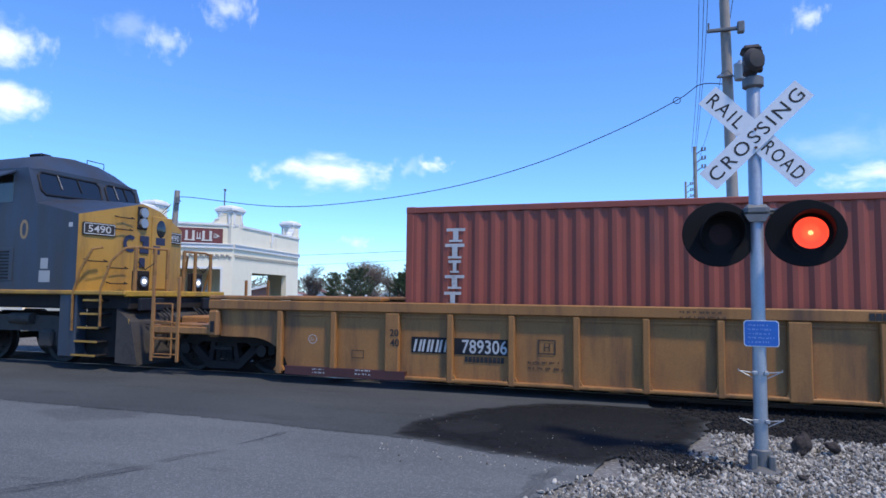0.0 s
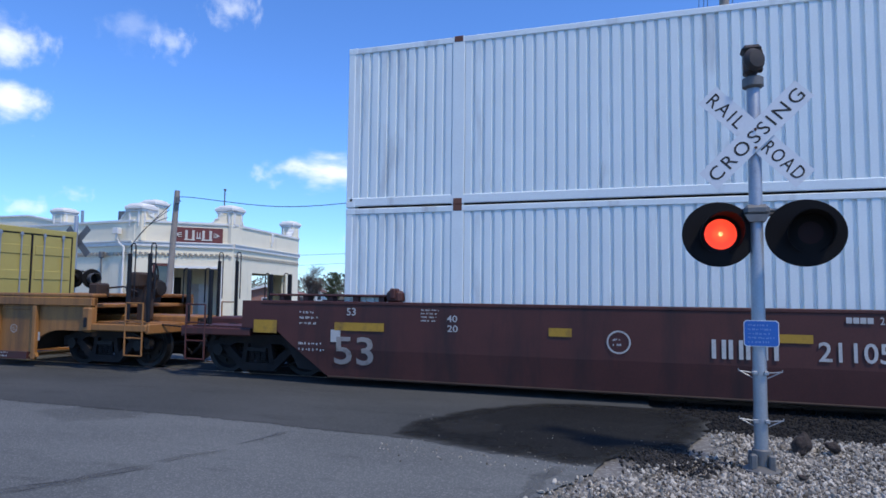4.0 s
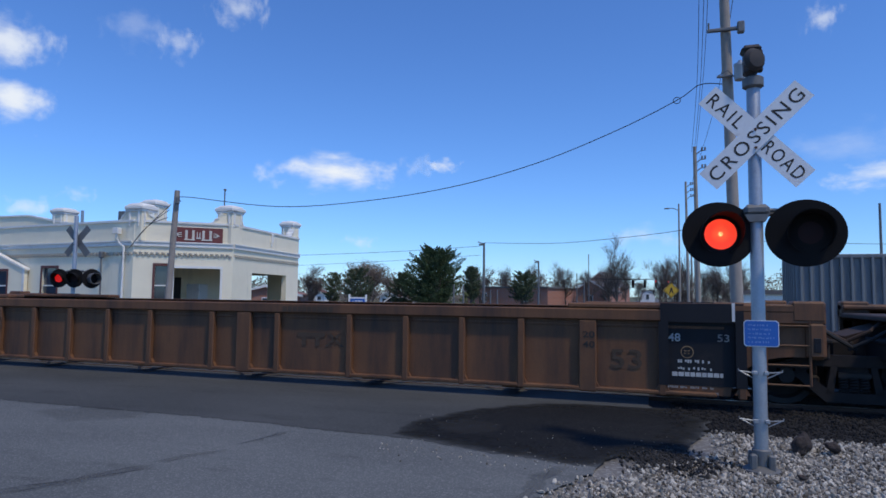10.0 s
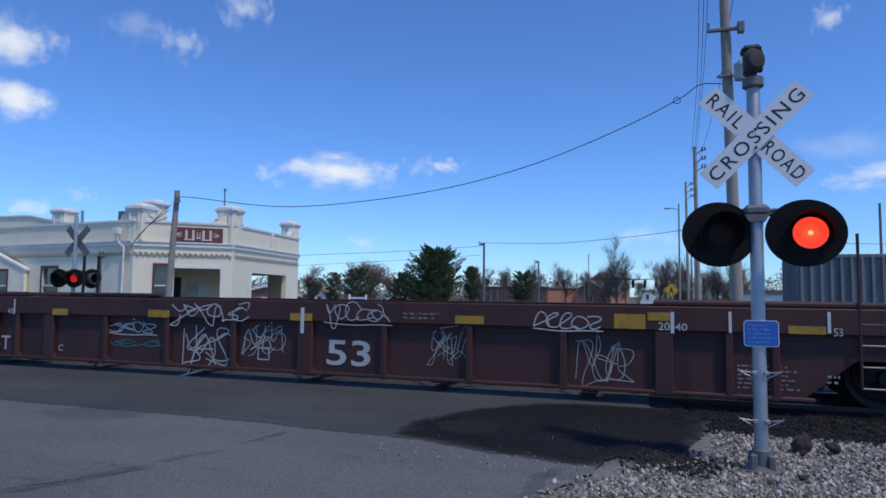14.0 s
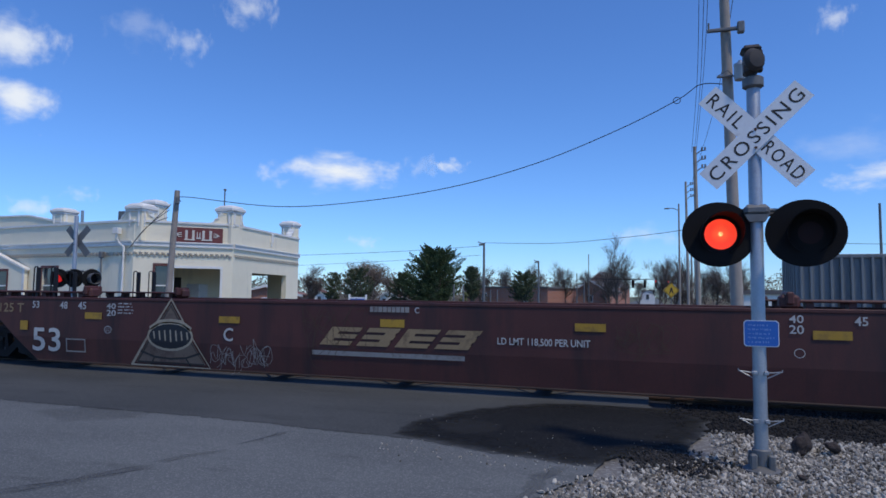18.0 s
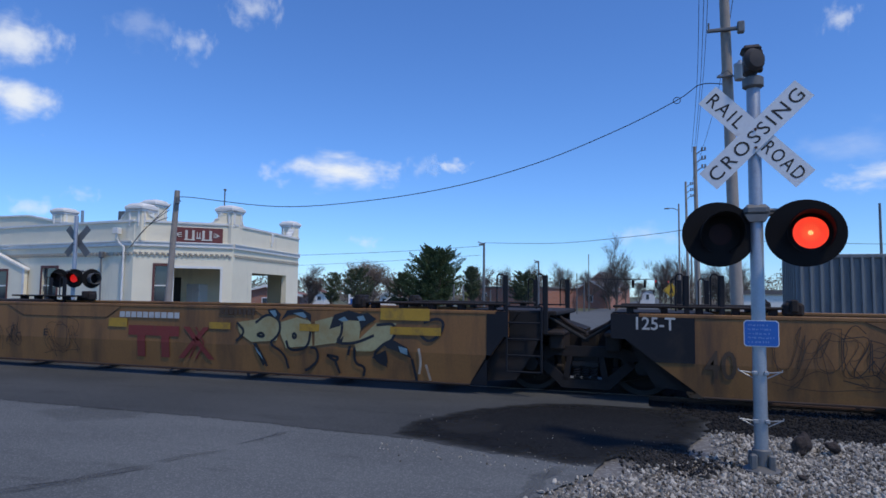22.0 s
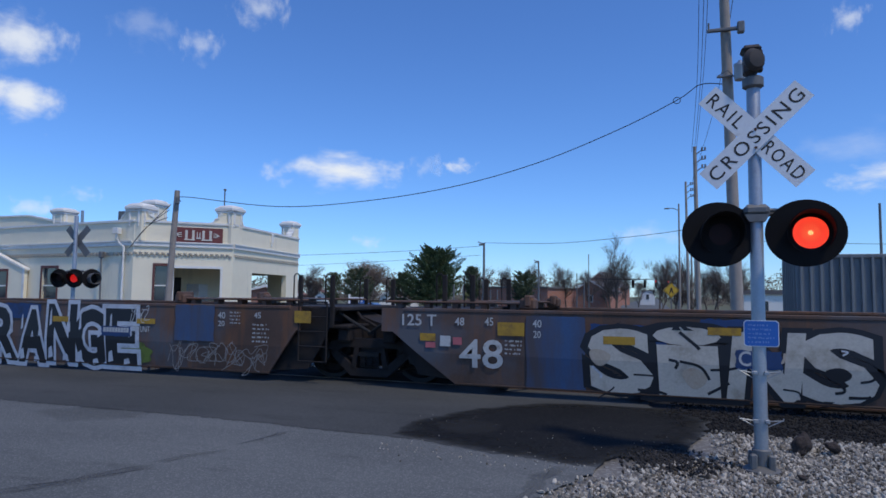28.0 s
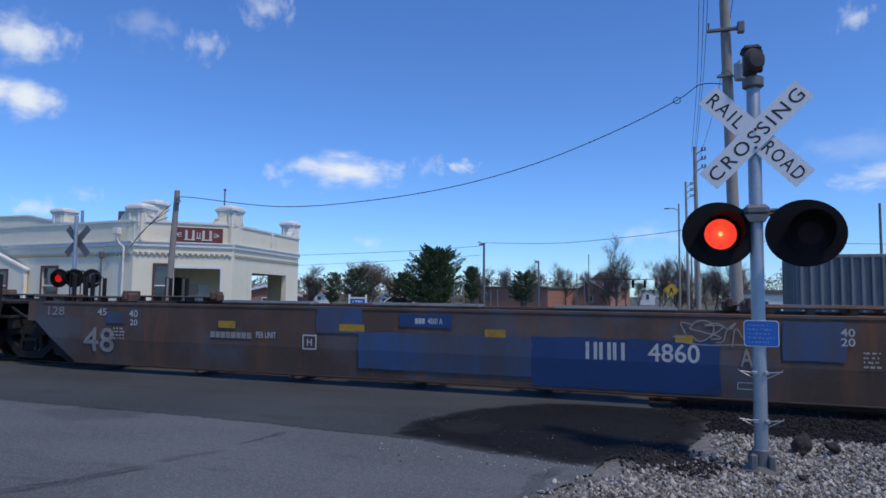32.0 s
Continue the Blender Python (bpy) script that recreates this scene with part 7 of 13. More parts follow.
ink(car_a[1], 8.01, 0.91, 0.16, 0.11, "53", white_ltr, pl="s")
ringed(car_a[1], 7.68, 0.80, 0.19, 0.18, white_ltr, pl="s")
blocks(car_a[1], 7.55, 0.69, 0.40, 0.09, white_ltr, 6, 2, pl="s")
blocks(car_a[1], 7.41, 0.52, 0.71, 0.14, white_ltr, 10, 2, pl="s")
blocks(car_a[1], 7.46, 0.36, 0.53, 0.10, white_ltr, 7, 2, pl="s")
tag(car_a[1], 5.26, 0.63, 0.63, 0.47, dim_ltr, 4, 0.016, pl="s")
blocks(car_a[1], 0.88, 1.26, 0.92, 0.09, black_ltr, 10, 1, pl="c")
tag(car_a[1], -1.79, 0.65, 0.92, 0.28, black_ltr, 2, 0.014, pl="s")
patch(car_a[1], -2.73, 0.48, 0.49, 0.36, grey_ltr, pl="s")
blocks(car_a[1], -7.58, 0.17, 0.33, 0.09, white_ltr, 6, 2, pl="c")
blocks(car_a[1], -6.76, 0.18, 0.31, 0.08, white_ltr, 6, 2, pl="c")
ink(car_a[2], -7.95, 0.36, 0.77, 0.26, "125T", white_ltr, pl="s")
ink(car_a[2], -6.19, 0.80, 0.22, 0.10, "20", black_ltr, pl="c")
ink(car_a[2], -6.18, 0.67, 0.22, 0.11, "40", black_ltr, pl="c")
tag(car_a[2], -5.86, 0.59, 0.47, 0.32, dim_ltr, 3, 0.014, pl="s")
tag(car_a[2], -4.87, 0.49, 0.58, 0.41, dim_ltr, 4, 0.014, pl="s")
patch(car_a[2], -2.80, 0.50, 0.50, 0.42, grey_ltr, pl="s")
tag(car_a[2], -1.67, 0.60, 0.32, 0.24, spray_red, 2, 0.025, pl="s")
ink(car_a[2], 1.33, 0.39, 0.55, 0.09, "NWG33E", black_ltr, pl="s")
tag(car_a[2], 1.31, 0.52, 0.66, 0.48, dim_ltr, 5, 0.016, pl="s")
patch(car_a[2], 3.38, 0.58, 1.67, 0.27, black_p, pl="s")
blocks(car_a[2], 3.41, 0.61, 0.57, 0.19, white_ltr, 4, 1, slant=0.20, pl="s")
ink(car_a[2], 4.24, 0.61, 0.76, 0.19, "789306", white_ltr, pl="s")
tag(car_a[2], 4.24, 0.16, 0.76, 0.40, spray_blue, 9, 0.030, pl="s")
tag(car_a[2], 5.24, 0.30, 0.67, 0.61, dim_ltr, 6, 0.016, pl="s")
ink(car_a[2], 6.09, 0.87, 0.16, 0.10, "20", black_ltr, pl="c")
ink(car_a[2], 6.08, 0.71, 0.16, 0.10, "40", black_ltr, pl="c")
ink(car_a[2], 6.50, 0.47, 0.47, 0.28, "53", black_ltr, pl="s")
ringed(car_a[2], 7.64, 0.66, 0.19, 0.17, white_ltr, pl="s")
ink(car_a[2], 1.07, 1.25, 0.60, 0.11, "789306 A", black_ltr, pl="c")
tag(car_a[2], 1.75, 1.24, 0.43, 0.15, black_ltr, 4, 0.012, pl="c")
blocks(car_a[2], 6.64, 0.15, 0.30, 0.09, white_ltr, 6, 2, pl="c")
blocks(car_a[2], 7.42, 0.16, 0.33, 0.10, white_ltr, 6, 2, pl="c")
patch(car_a[2], 8.30, 0.51, 0.18, 0.18, white_ltr, pl="s")
blocks(car_a[2], -1.63, 1.22, 0.99, 0.14, dim_ltr, 10, 2, pl="c")
blocks(car_a[2], -3.81, 0.44, 0.59, 0.15, dim_ltr, 7, 2, pl="s")
patch(car_b[0], -9.69, 0.84, 0.48, 0.23, yellow_ref)
ink(car_b[0], -7.83, 1.18, 0.17, 0.13, "53", white_ltr)
patch(car_b[0], -8.13, 0.72, 0.19, 0.21, white_ltr)
patch(car_b[0], 7.90, 0.95, 0.45, 0.21, yellow_ref)
blocks(car_b[0], 7.70, 0.52, 0.67, 0.39, white_ltr, 7, 5)
blocks(car_b[0], -8.75, 1.01, 0.38, 0.23, white_ltr, 7, 3)
blocks(car_b[0], -8.76, 0.55, 0.51, 0.15, white_ltr, 9, 2)
blob(car_b[1], 0.00, 0.12, 0.88, 1.22, spray_green)
blob(car_b[1], 6.04, 0.53, 0.49, 0.84, spray_green)
tag(car_b[1], -0.39, 0.25, 0.64, 0.84, spray_green, 6, 0.030)
tag(car_b[1], 6.54, 0.19, 0.77, 0.49, spray_green, 9, 0.030)
blob(car_b[1], -0.26, 0.26, 1.01, 0.84, spray_green)
blob(car_b[1], 0.01, -0.10, 0.65, 0.54, spray_green)
blob(car_b[1], 5.75, 0.89, 0.40, 0.39, spray_green)
blob(car_b[1], 6.14, 0.45, 0.43, 0.42, spray_green)
blob(car_b[1], 6.27, 0.14, 0.35, 0.35, spray_green)
blob(car_b[1], 5.96, 1.16, 0.22, 0.21, spray_green)
blob(car_b[1], 5.97, 0.01, 0.32, 0.32, spray_green)
fill_in(car_b[1], spray_black, [(0.38, 0.27), (0.46, 0.69), (0.37, 0.95), (0.65, 1.23), (1.07, 1.36), (3.57, 1.37), (5.86, 1.39), (6.00, 1.22), (5.99, 1.03), (5.82, 0.84), (6.06, 0.87), (6.49, 0.53), (6.48, 0.29), (6.21, 0.07), (3.60, 0.05), (1.13, 0.02), (0.44, 0.07)])
stroke(car_b[1], spray_white, 0.035, [(0.41, 0.12), (0.35, 0.37), (0.46, 0.69), (0.35, 0.95), (0.58, 1.21), (0.95, 1.32)])
fill_in(car_b[1], spray_white, [(0.50, 0.92), (0.75, 0.90), (0.82, 0.41), (0.67, 0.37), (0.54, 0.57)])
fill_in(car_b[1], spray_white, [(1.08, 1.14), (1.32, 1.11), (1.45, 0.94), (1.34, 0.78), (1.17, 0.71)])
fill_in(car_b[1], spray_black, [(1.21, 0.89), (1.29, 0.89), (1.31, 0.81), (1.23, 0.78)])
fill_in(car_b[1], spray_white, [(1.19, 0.63), (1.42, 0.61), (1.50, 0.47), (1.45, 0.34), (1.26, 0.29)])
fill_in(car_b[1], spray_black, [(1.29, 0.45), (1.35, 0.44), (1.35, 0.35), (1.29, 0.35)])
stroke(car_b[1], spray_white, 0.035, [(1.53, 1.35), (1.68, 1.11), (1.70, 0.91), (1.60, 0.75), (1.76, 0.59), (1.88, 0.34), (1.81, 0.09)])
fill_in(car_b[1], spray_white, [(1.67, 0.06), (1.85, 0.23), (1.95, 0.05)])
fill_in(car_b[1], spray_white, [(1.60, 0.75), (1.81, 0.88), (1.79, 0.61)])
fill_in(car_b[1], spray_green, [(1.88, 1.38), (2.03, 1.23), (2.23, 1.22), (2.37, 1.38)])
stroke(car_b[1], spray_white, 0.030, [(1.79, 1.36), (1.95, 1.20), (2.20, 1.17), (2.41, 1.33)])
fill_in(car_b[1], spray_white, [(2.02, 0.79), (2.41, 0.77), (2.69, 1.02), (2.72, 0.76), (2.60, 0.48), (2.40, 0.28), (2.17, 0.50), (2.44, 0.54), (2.43, 0.65), (2.02, 0.64)])
stroke(car_b[1], spray_white, 0.030, [(2.57, 1.37), (2.69, 1.19), (2.67, 0.86)])
fill_in(car_b[1], spray_green, [(2.70, 1.39), (2.93, 1.38), (2.73, 1.27)])
stroke(car_b[1], spray_white, 0.025, [(2.71, 1.23), (2.84, 1.29), (2.97, 1.38)])
fill_in(car_b[1], spray_white, [(2.20, 0.07), (2.40, 0.28), (2.65, 0.07)])
fill_in(car_b[1], spray_white, [(2.97, 1.01), (3.05, 1.00), (3.13, 0.70), (2.98, 0.63)])
fill_in(car_b[1], spray_white, [(2.98, 0.56), (3.18, 0.60), (3.35, 0.06), (3.18, 0.05), (3.07, 0.06), (3.00, 0.29), (2.87, 0.09), (2.95, 0.33)])
fill_in(car_b[1], spray_white, [(3.21, 1.36), (3.39, 1.03), (3.52, 0.94), (3.64, 1.08), (3.77, 0.80), (3.87, 0.52), (3.70, 0.57), (3.57, 0.67), (3.37, 0.98), (3.19, 1.24)])
stroke(car_b[1], spray_white, 0.028, [(3.41, 1.15), (3.45, 1.29), (3.55, 1.38)])
fill_in(car_b[1], spray_green, [(3.27, 1.40), (3.51, 1.39), (3.39, 1.26)])
stroke(car_b[1], spray_white, 0.030, [(3.70, 0.55), (3.85, 0.35), (3.66, 0.09)])
fill_in(car_b[1], spray_white, [(3.50, 0.06), (3.68, 0.24), (3.85, 0.06)])
fill_in(car_b[1], spray_white, [(4.04, 1.23), (4.22, 1.20), (4.39, 1.05), (4.48, 0.84), (4.42, 0.61), (4.28, 0.47), (4.07, 0.41)])
fill_in(car_b[1], spray_black, [(4.09, 0.97), (4.23, 0.94), (4.33, 0.77), (4.36, 0.61), (4.26, 0.48), (4.11, 0.45)])
fill_in(car_b[1], spray_green, [(4.13, 0.92), (4.22, 0.89), (4.29, 0.76), (4.32, 0.63), (4.25, 0.53), (4.14, 0.50)])
stroke(car_b[1], spray_white, 0.032, [(4.50, 1.36), (4.65, 1.08), (4.70, 0.73), (4.67, 0.36), (4.58, 0.14)])
fill_in(car_b[1], spray_white, [(4.70, 1.03), (4.81, 0.98), (4.82, 0.44), (4.68, 0.46)])
fill_in(car_b[1], spray_white, [(4.34, 0.09), (4.60, 0.27), (4.66, 0.07)])
fill_in(car_b[1], spray_green, [(5.06, 1.33), (5.24, 1.39), (5.42, 1.32), (5.39, 1.22), (5.18, 1.22)])
stroke(car_b[1], spray_white, 0.030, [(4.96, 1.36), (5.15, 1.20), (5.39, 1.17), (5.56, 1.32), (5.59, 1.40)])
stroke(car_b[1], spray_white, 0.030, [(5.08, 0.87), (5.20, 0.81), (5.67, 0.82), (5.93, 1.04), (5.95, 1.22), (5.82, 1.38)])
stroke(car_b[1], spray_white, 0.030, [(5.09, 0.58), (5.49, 0.60), (5.75, 0.50), (5.99, 0.42)])
stroke(car_b[1], spray_white, 0.020, [(5.73, 0.82), (5.75, 0.57)])
fill_in(car_b[1], spray_white, [(5.77, 0.56), (5.84, 0.76), (6.06, 0.87), (5.99, 0.71), (5.82, 0.52)])
stroke(car_b[1], spray_white, 0.032, [(6.04, 0.85), (6.48, 0.53), (6.46, 0.31), (6.21, 0.08)])
fill_in(car_b[1], spray_white, [(5.09, 0.06), (5.21, 0.16), (5.40, 0.20), (5.59, 0.10), (5.60, 0.05)])
piece(car_b[1], -4.14, 0.25, 2.65, 1.06, "JAH", spray_yellow, spray_black, spray_yellow)
tag(car_b[1], -4.56, 0.55, 0.55, 0.48, spray_yellow, 4, 0.025)
tag(car_b[1], -1.52, 0.62, 0.40, 0.61, white_ltr, 6, 0.020)
ink(car_b[1], -8.92, 1.11, 0.57, 0.17, "125T", grey_ltr)
ink(car_b[1], -8.01, 1.18, 0.14, 0.12, "53", white_ltr)
ink(car_b[1], -7.24, 1.17, 0.16, 0.11, "48", white_ltr)
ink(car_b[1], -6.80, 1.17, 0.18, 0.12, "45", white_ltr)
blocks(car_b[1], -6.47, 1.11, 0.33, 0.20, white_ltr, 5, 4)
ink(car_b[1], -6.02, 1.11, 0.18, 0.11, "40", white_ltr)
ink(car_b[1], -6.01, 0.95, 0.18, 0.11, "20", white_ltr)
patch(car_b[1], -8.06, 0.92, 0.93, 0.14, yellow_ref)
ink(car_b[1], -8.06, 0.34, 0.74, 0.48, "53", grey_ltr)
patch(car_b[1], -8.32, 0.71, 0.18, 0.20, white_ltr)
ringed(car_b[1], -6.12, 0.70, 0.15, 0.14, white_ltr)
framed(car_b[1], -7.01, 0.35, 0.49, 0.20, grey_ltr)
tag(car_b[1], -5.54, 0.61, 0.91, 0.59, grey_ltr, 4, 0.012)
patch(car_b[1], -1.16, 0.94, 0.42, 0.12, yellow_ref)
patch(car_b[1], -4.36, 0.93, 0.35, 0.13, yellow_ref)
blocks(car_b[1], -0.34, 1.23, 0.32, 0.08, white_ltr, 4, 1)
ink(car_b[1], 0.06, 1.22, 0.42, 0.10, "211051 C", white_ltr)
patch(car_b[1], 7.73, 1.00, 0.46, 0.21, yellow_ref)
blocks(car_b[1], 6.41, 1.11, 0.41, 0.22, white_ltr, 5, 5)
ink(car_b[1], 6.85, 1.20, 0.16, 0.12, "45", white_ltr)
ink(car_b[1], 7.32, 1.20, 0.14, 0.12, "48", white_ltr)
ink(car_b[1], 8.10, 1.21, 0.14, 0.11, "53", white_ltr)
ink(car_b[1], 6.07, 1.20, 0.16, 0.11, "40", white_ltr)
ink(car_b[1], 6.07, 1.05, 0.16, 0.12, "20", white_ltr)
blocks(car_b[1], 7.57, 0.69, 0.48, 0.28, white_ltr, 7, 5)
blocks(car_b[1], 7.31, 0.51, 0.94, 0.15, white_ltr, 14, 2)
patch(car_b[1], -1.15, 0.93, 0.41, 0.12, yellow_ref)
ink(car_b[2], -9.09, 1.12, 0.24, 0.18, "12", grey_ltr)
ink(car_b[2], -8.63, 1.12, 0.11, 0.17, "T", grey_ltr)
ink(car_b[2], -8.16, 1.19, 0.12, 0.11, "53", white_ltr)
ink(car_b[2], -7.38, 1.19, 0.14, 0.11, "48", white_ltr)
ink(car_b[2], -6.94, 1.20, 0.14, 0.11, "45", white_ltr)
blocks(car_b[2], -6.69, 1.10, 0.36, 0.22, white_ltr, 6, 4)
ink(car_b[2], -6.16, 1.17, 0.19, 0.13, "40", white_ltr)
ink(car_b[2], -6.14, 1.04, 0.17, 0.11, "20", white_ltr)
patch(car_b[2], -8.20, 0.94, 0.46, 0.22, yellow_ref)
ink(car_b[2], -8.17, 0.34, 0.73, 0.47, "53", white_ltr)
ringed(car_b[2], -6.26, 0.70, 0.13, 0.13, white_ltr)
framed(car_b[2], -7.21, 0.35, 0.53, 0.22, grey_ltr)
patch(car_b[2], -8.47, 0.71, 0.19, 0.21, white_ltr)
patch(car_b[2], -4.97, 0.95, 0.47, 0.11, yellow_ref)
blocks(car_b[2], -5.04, 1.26, 0.27, 0.06, white_ltr, 7, 1)
blocks(car_b[2], -4.47, 1.27, 0.22, 0.06, white_ltr, 6, 1)
patch(car_b[2], -2.45, 0.94, 0.45, 0.12, yellow_ref)
patch(car_b[2], 0.11, 0.96, 0.46, 0.10, yellow_ref)
patch(car_b[2], 2.89, 0.96, 0.45, 0.11, yellow_ref)
patch(car_b[2], 5.67, 0.95, 0.24, 0.11, yellow_ref)
ink(car_b[2], -0.85, 0.74, 1.27, 0.12, "LD LMT 115500 PER UNIT", white_ltr)
ringed(car_b[2], 0.55, 0.61, 0.34, 0.35, white_ltr)
ink(car_b[2], 0.67, 0.64, 0.10, 0.08, "H", white_ltr)
ink(car_b[2], 1.37, 0.67, 0.13, 0.21, "B", white_ltr)
blocks(car_b[2], 2.17, 0.66, 0.83, 0.26, white_ltr, 4, 1)
ink(car_b[2], 3.42, 0.67, 1.01, 0.26, "211051", white_ltr)
blocks(car_b[2], -0.51, 1.23, 0.33, 0.09, white_ltr, 4, 1)
ink(car_b[2], -0.12, 1.23, 0.52, 0.10, "211051 B", white_ltr)
tag(car_b[2], -2.55, 0.75, 1.46, 0.54, grey_ltr, 6, 0.012)
tag(car_b[2], 2.76, 0.28, 2.25, 1.12, grey_ltr, 7, 0.012)
tag(car_b[2], 6.08, 0.56, 0.54, 0.46, grey_ltr, 3, 0.012)
tag(car_b[2], 0.90, 1.09, 1.47, 0.30, grey_ltr, 8, 0.012)
patch(car_b[2], 8.48, 0.82, 0.49, 0.25, yellow_ref)
blocks(car_b[2], 8.58, 1.09, 0.51, 0.13, white_ltr, 6, 2)
framed(car_b[2], 9.31, 0.97, 0.49, 0.26, grey_ltr)
patch(car_b[2], 8.96, 0.74, 0.16, 0.20, grey_ltr)
patch(car_c[0], -5.91, 0.67, 1.57, 0.23, black_p, pl="s")
blocks(car_c[0], -5.81, 0.69, 0.48, 0.17, grey_ltr, 4, 1, slant=0.20, pl="s")
ink(car_c[0], -5.07, 0.68, 0.67, 0.18, "786073", grey_ltr, pl="s")
ink(car_c[0], -6.30, 0.89, 0.17, 0.11, "20", black_ltr, pl="c")
ink(car_c[0], -6.30, 0.76, 0.17, 0.11, "40", black_ltr, pl="c")
framed(car_c[0], -7.04, 0.47, 0.24, 0.11, ttx_red, pl="s")
ink(car_c[0], 5.92, 0.92, 0.18, 0.12, "20", black_ltr, pl="c")
ink(car_c[0], 5.92, 0.76, 0.18, 0.12, "40", black_ltr, pl="c")
ink(car_c[0], 6.37, 0.43, 0.45, 0.31, "53", dim_ltr, pl="s")
ink(car_c[0], 7.18, 0.80, 0.17, 0.12, "48", white_ltr, pl="s")
ink(car_c[0], 7.82, 0.81, 0.17, 0.11, "53", white_ltr, pl="s")
ringed(car_c[0], 7.35, 0.62, 0.20, 0.18, gold_ltr, pl="s")
blocks(car_c[0], 7.23, 0.33, 0.70, 0.07, white_ltr, 9, 1, pl="s")
blocks(car_c[0], 7.18, 0.11, 0.73, 0.15, white_ltr, 8, 2, pl="s")
patch(car_c[0], 7.16, 1.17, 0.05, 0.30, pale_tick, pl="c")
patch(car_c[0], 7.97, 1.17, 0.05, 0.29, pale_tick, pl="c")
patch(car_c[0], 3.39, 1.19, 0.53, 0.12, yellow_ref, pl="c")
patch(car_c[0], -8.52, 0.42, 0.11, 0.21, white_ltr, pl="s")
ink(car_c[1], -8.06, 0.90, 0.18, 0.11, "53", white_ltr, pl="s")
ink(car_c[1], -7.42, 0.91, 0.15, 0.10, "48", grey_ltr, pl="s")
ringed(car_c[1], -7.62, 0.68, 0.20, 0.19, gold_ltr, pl="s")
ink(car_c[1], -8.04, 0.28, 0.78, 0.32, "125T", white_ltr, pl="s")
blocks(car_c[1], -7.89, 0.10, 0.53, 0.13, grey_ltr, 8, 2, pl="s")
ink(car_c[1], -6.13, 0.88, 0.16, 0.10, "20", dim_ltr, pl="c")
ink(car_c[1], -6.13, 0.72, 0.16, 0.10, "40", dim_ltr, pl="c")
patch(car_c[1], -8.13, 1.15, 0.05, 0.29, pale_tick, pl="c")
patch(car_c[1], -7.29, 1.16, 0.04, 0.28, pale_tick, pl="c")
bold_logo(car_c[1], 1.08, 0.63, 0.89, 0.23, dim_ltr, pl="s")
ink(car_c[1], 6.08, 0.93, 0.18, 0.10, "20", black_ltr, pl="c")
ink(car_c[1], 6.08, 0.78, 0.18, 0.10, "40", black_ltr, pl="c")
ink(car_c[1], 6.48, 0.48, 0.46, 0.29, "53", dim_ltr, pl="s")
ink(car_c[1], 7.31, 0.91, 0.17, 0.12, "48", white_ltr, pl="s")
ink(car_c[1], 7.98, 0.92, 0.16, 0.11, "53", grey_ltr, pl="s")
ringed(car_c[1], 7.48, 0.67, 0.18, 0.18, gold_ltr, pl="s")
blocks(car_c[1], 7.44, 0.50, 0.53, 0.15, white_ltr, 8, 2, pl="s")
blocks(car_c[1], 7.36, 0.41, 0.69, 0.06, white_ltr, 9, 1, pl="s")
blocks(car_c[1], 7.30, 0.16, 0.74, 0.11, grey_ltr, 9, 2, pl="s")
blocks(car_c[1], 0.82, 1.23, 1.01, 0.09, dim_ltr, 10, 1, pl="c")
patch(car_c[1], 8.17, 1.22, 0.04, 0.26, pale_tick, pl="c")
ink(car_c[2], -7.91, 0.29, 0.78, 0.28, "125T", white_ltr, pl="s")
ink(car_c[2], -7.93, 0.81, 0.16, 0.11, "53", white_ltr, pl="s")
ink(car_c[2], -7.32, 0.82, 0.16, 0.11, "48", white_ltr, pl="s")
ringed(car_c[2], -7.65, 0.60, 0.20, 0.15, gold_ltr, pl="s")
ink(car_c[2], 1.21, 1.27, 0.48, 0.10, "786073 B", black_ltr, pl="c")
blocks(car_c[2], 0.85, 1.28, 0.31, 0.09, black_ltr, 4, 1, pl="c")
patch(car_c[2], -0.52, 1.26, 0.44, 0.12, yellow_ref, pl="c")
blocks(car_c[2], 3.57, 0.69, 0.47, 0.18, dim_ltr, 4, 1, slant=0.20, pl="s")
ink(car_c[2], 4.30, 0.70, 0.65, 0.19, "786073", dim_ltr, pl="s")
patch(car_c[2], -8.16, 1.15, 0.06, 0.34, pale_tick, pl="c")
patch(car_c[2], -7.14, 1.16, 0.06, 0.33, pale_tick, pl="c")
patch(car_c[2], 8.40, 0.47, 0.22, 0.19, white_ltr, pl="s")
patch(car_d[0], -9.19, 1.06, 0.45, 0.20, yellow_ref, pl="c")
patch(car_d[0], -6.93, 1.06, 0.45, 0.12, yellow_ref, pl="c")
patch(car_d[0], -5.96, 1.06, 0.28, 0.13, yellow_ref, pl="c")
patch(car_d[0], -3.38, 1.08, 0.47, 0.11, yellow_ref, pl="c")
ink(car_d[0], -8.40, 1.04, 0.13, 0.14, "53", white_ltr, pl="c")
ink(car_d[0], -7.66, 1.03, 0.15, 0.12, "48", white_ltr, pl="c")
ink(car_d[0], -7.19, 1.04, 0.13, 0.11, "45", white_ltr, pl="c")
ink(car_d[0], -6.44, 1.06, 0.18, 0.11, "40", white_ltr, pl="c")
ink(car_d[0], -6.18, 1.06, 0.17, 0.11, "20", white_ltr, pl="c")
patch(car_d[0], -8.25, 0.99, 0.05, 0.35, pale_tick, pl="c")
patch(car_d[0], -7.49, 1.01, 0.05, 0.35, pale_tick, pl="c")
patch(car_d[0], -7.01, 1.02, 0.04, 0.34, pale_tick, pl="c")
patch(car_d[0], -6.24, 1.04, 0.04, 0.33, pale_tick, pl="c")
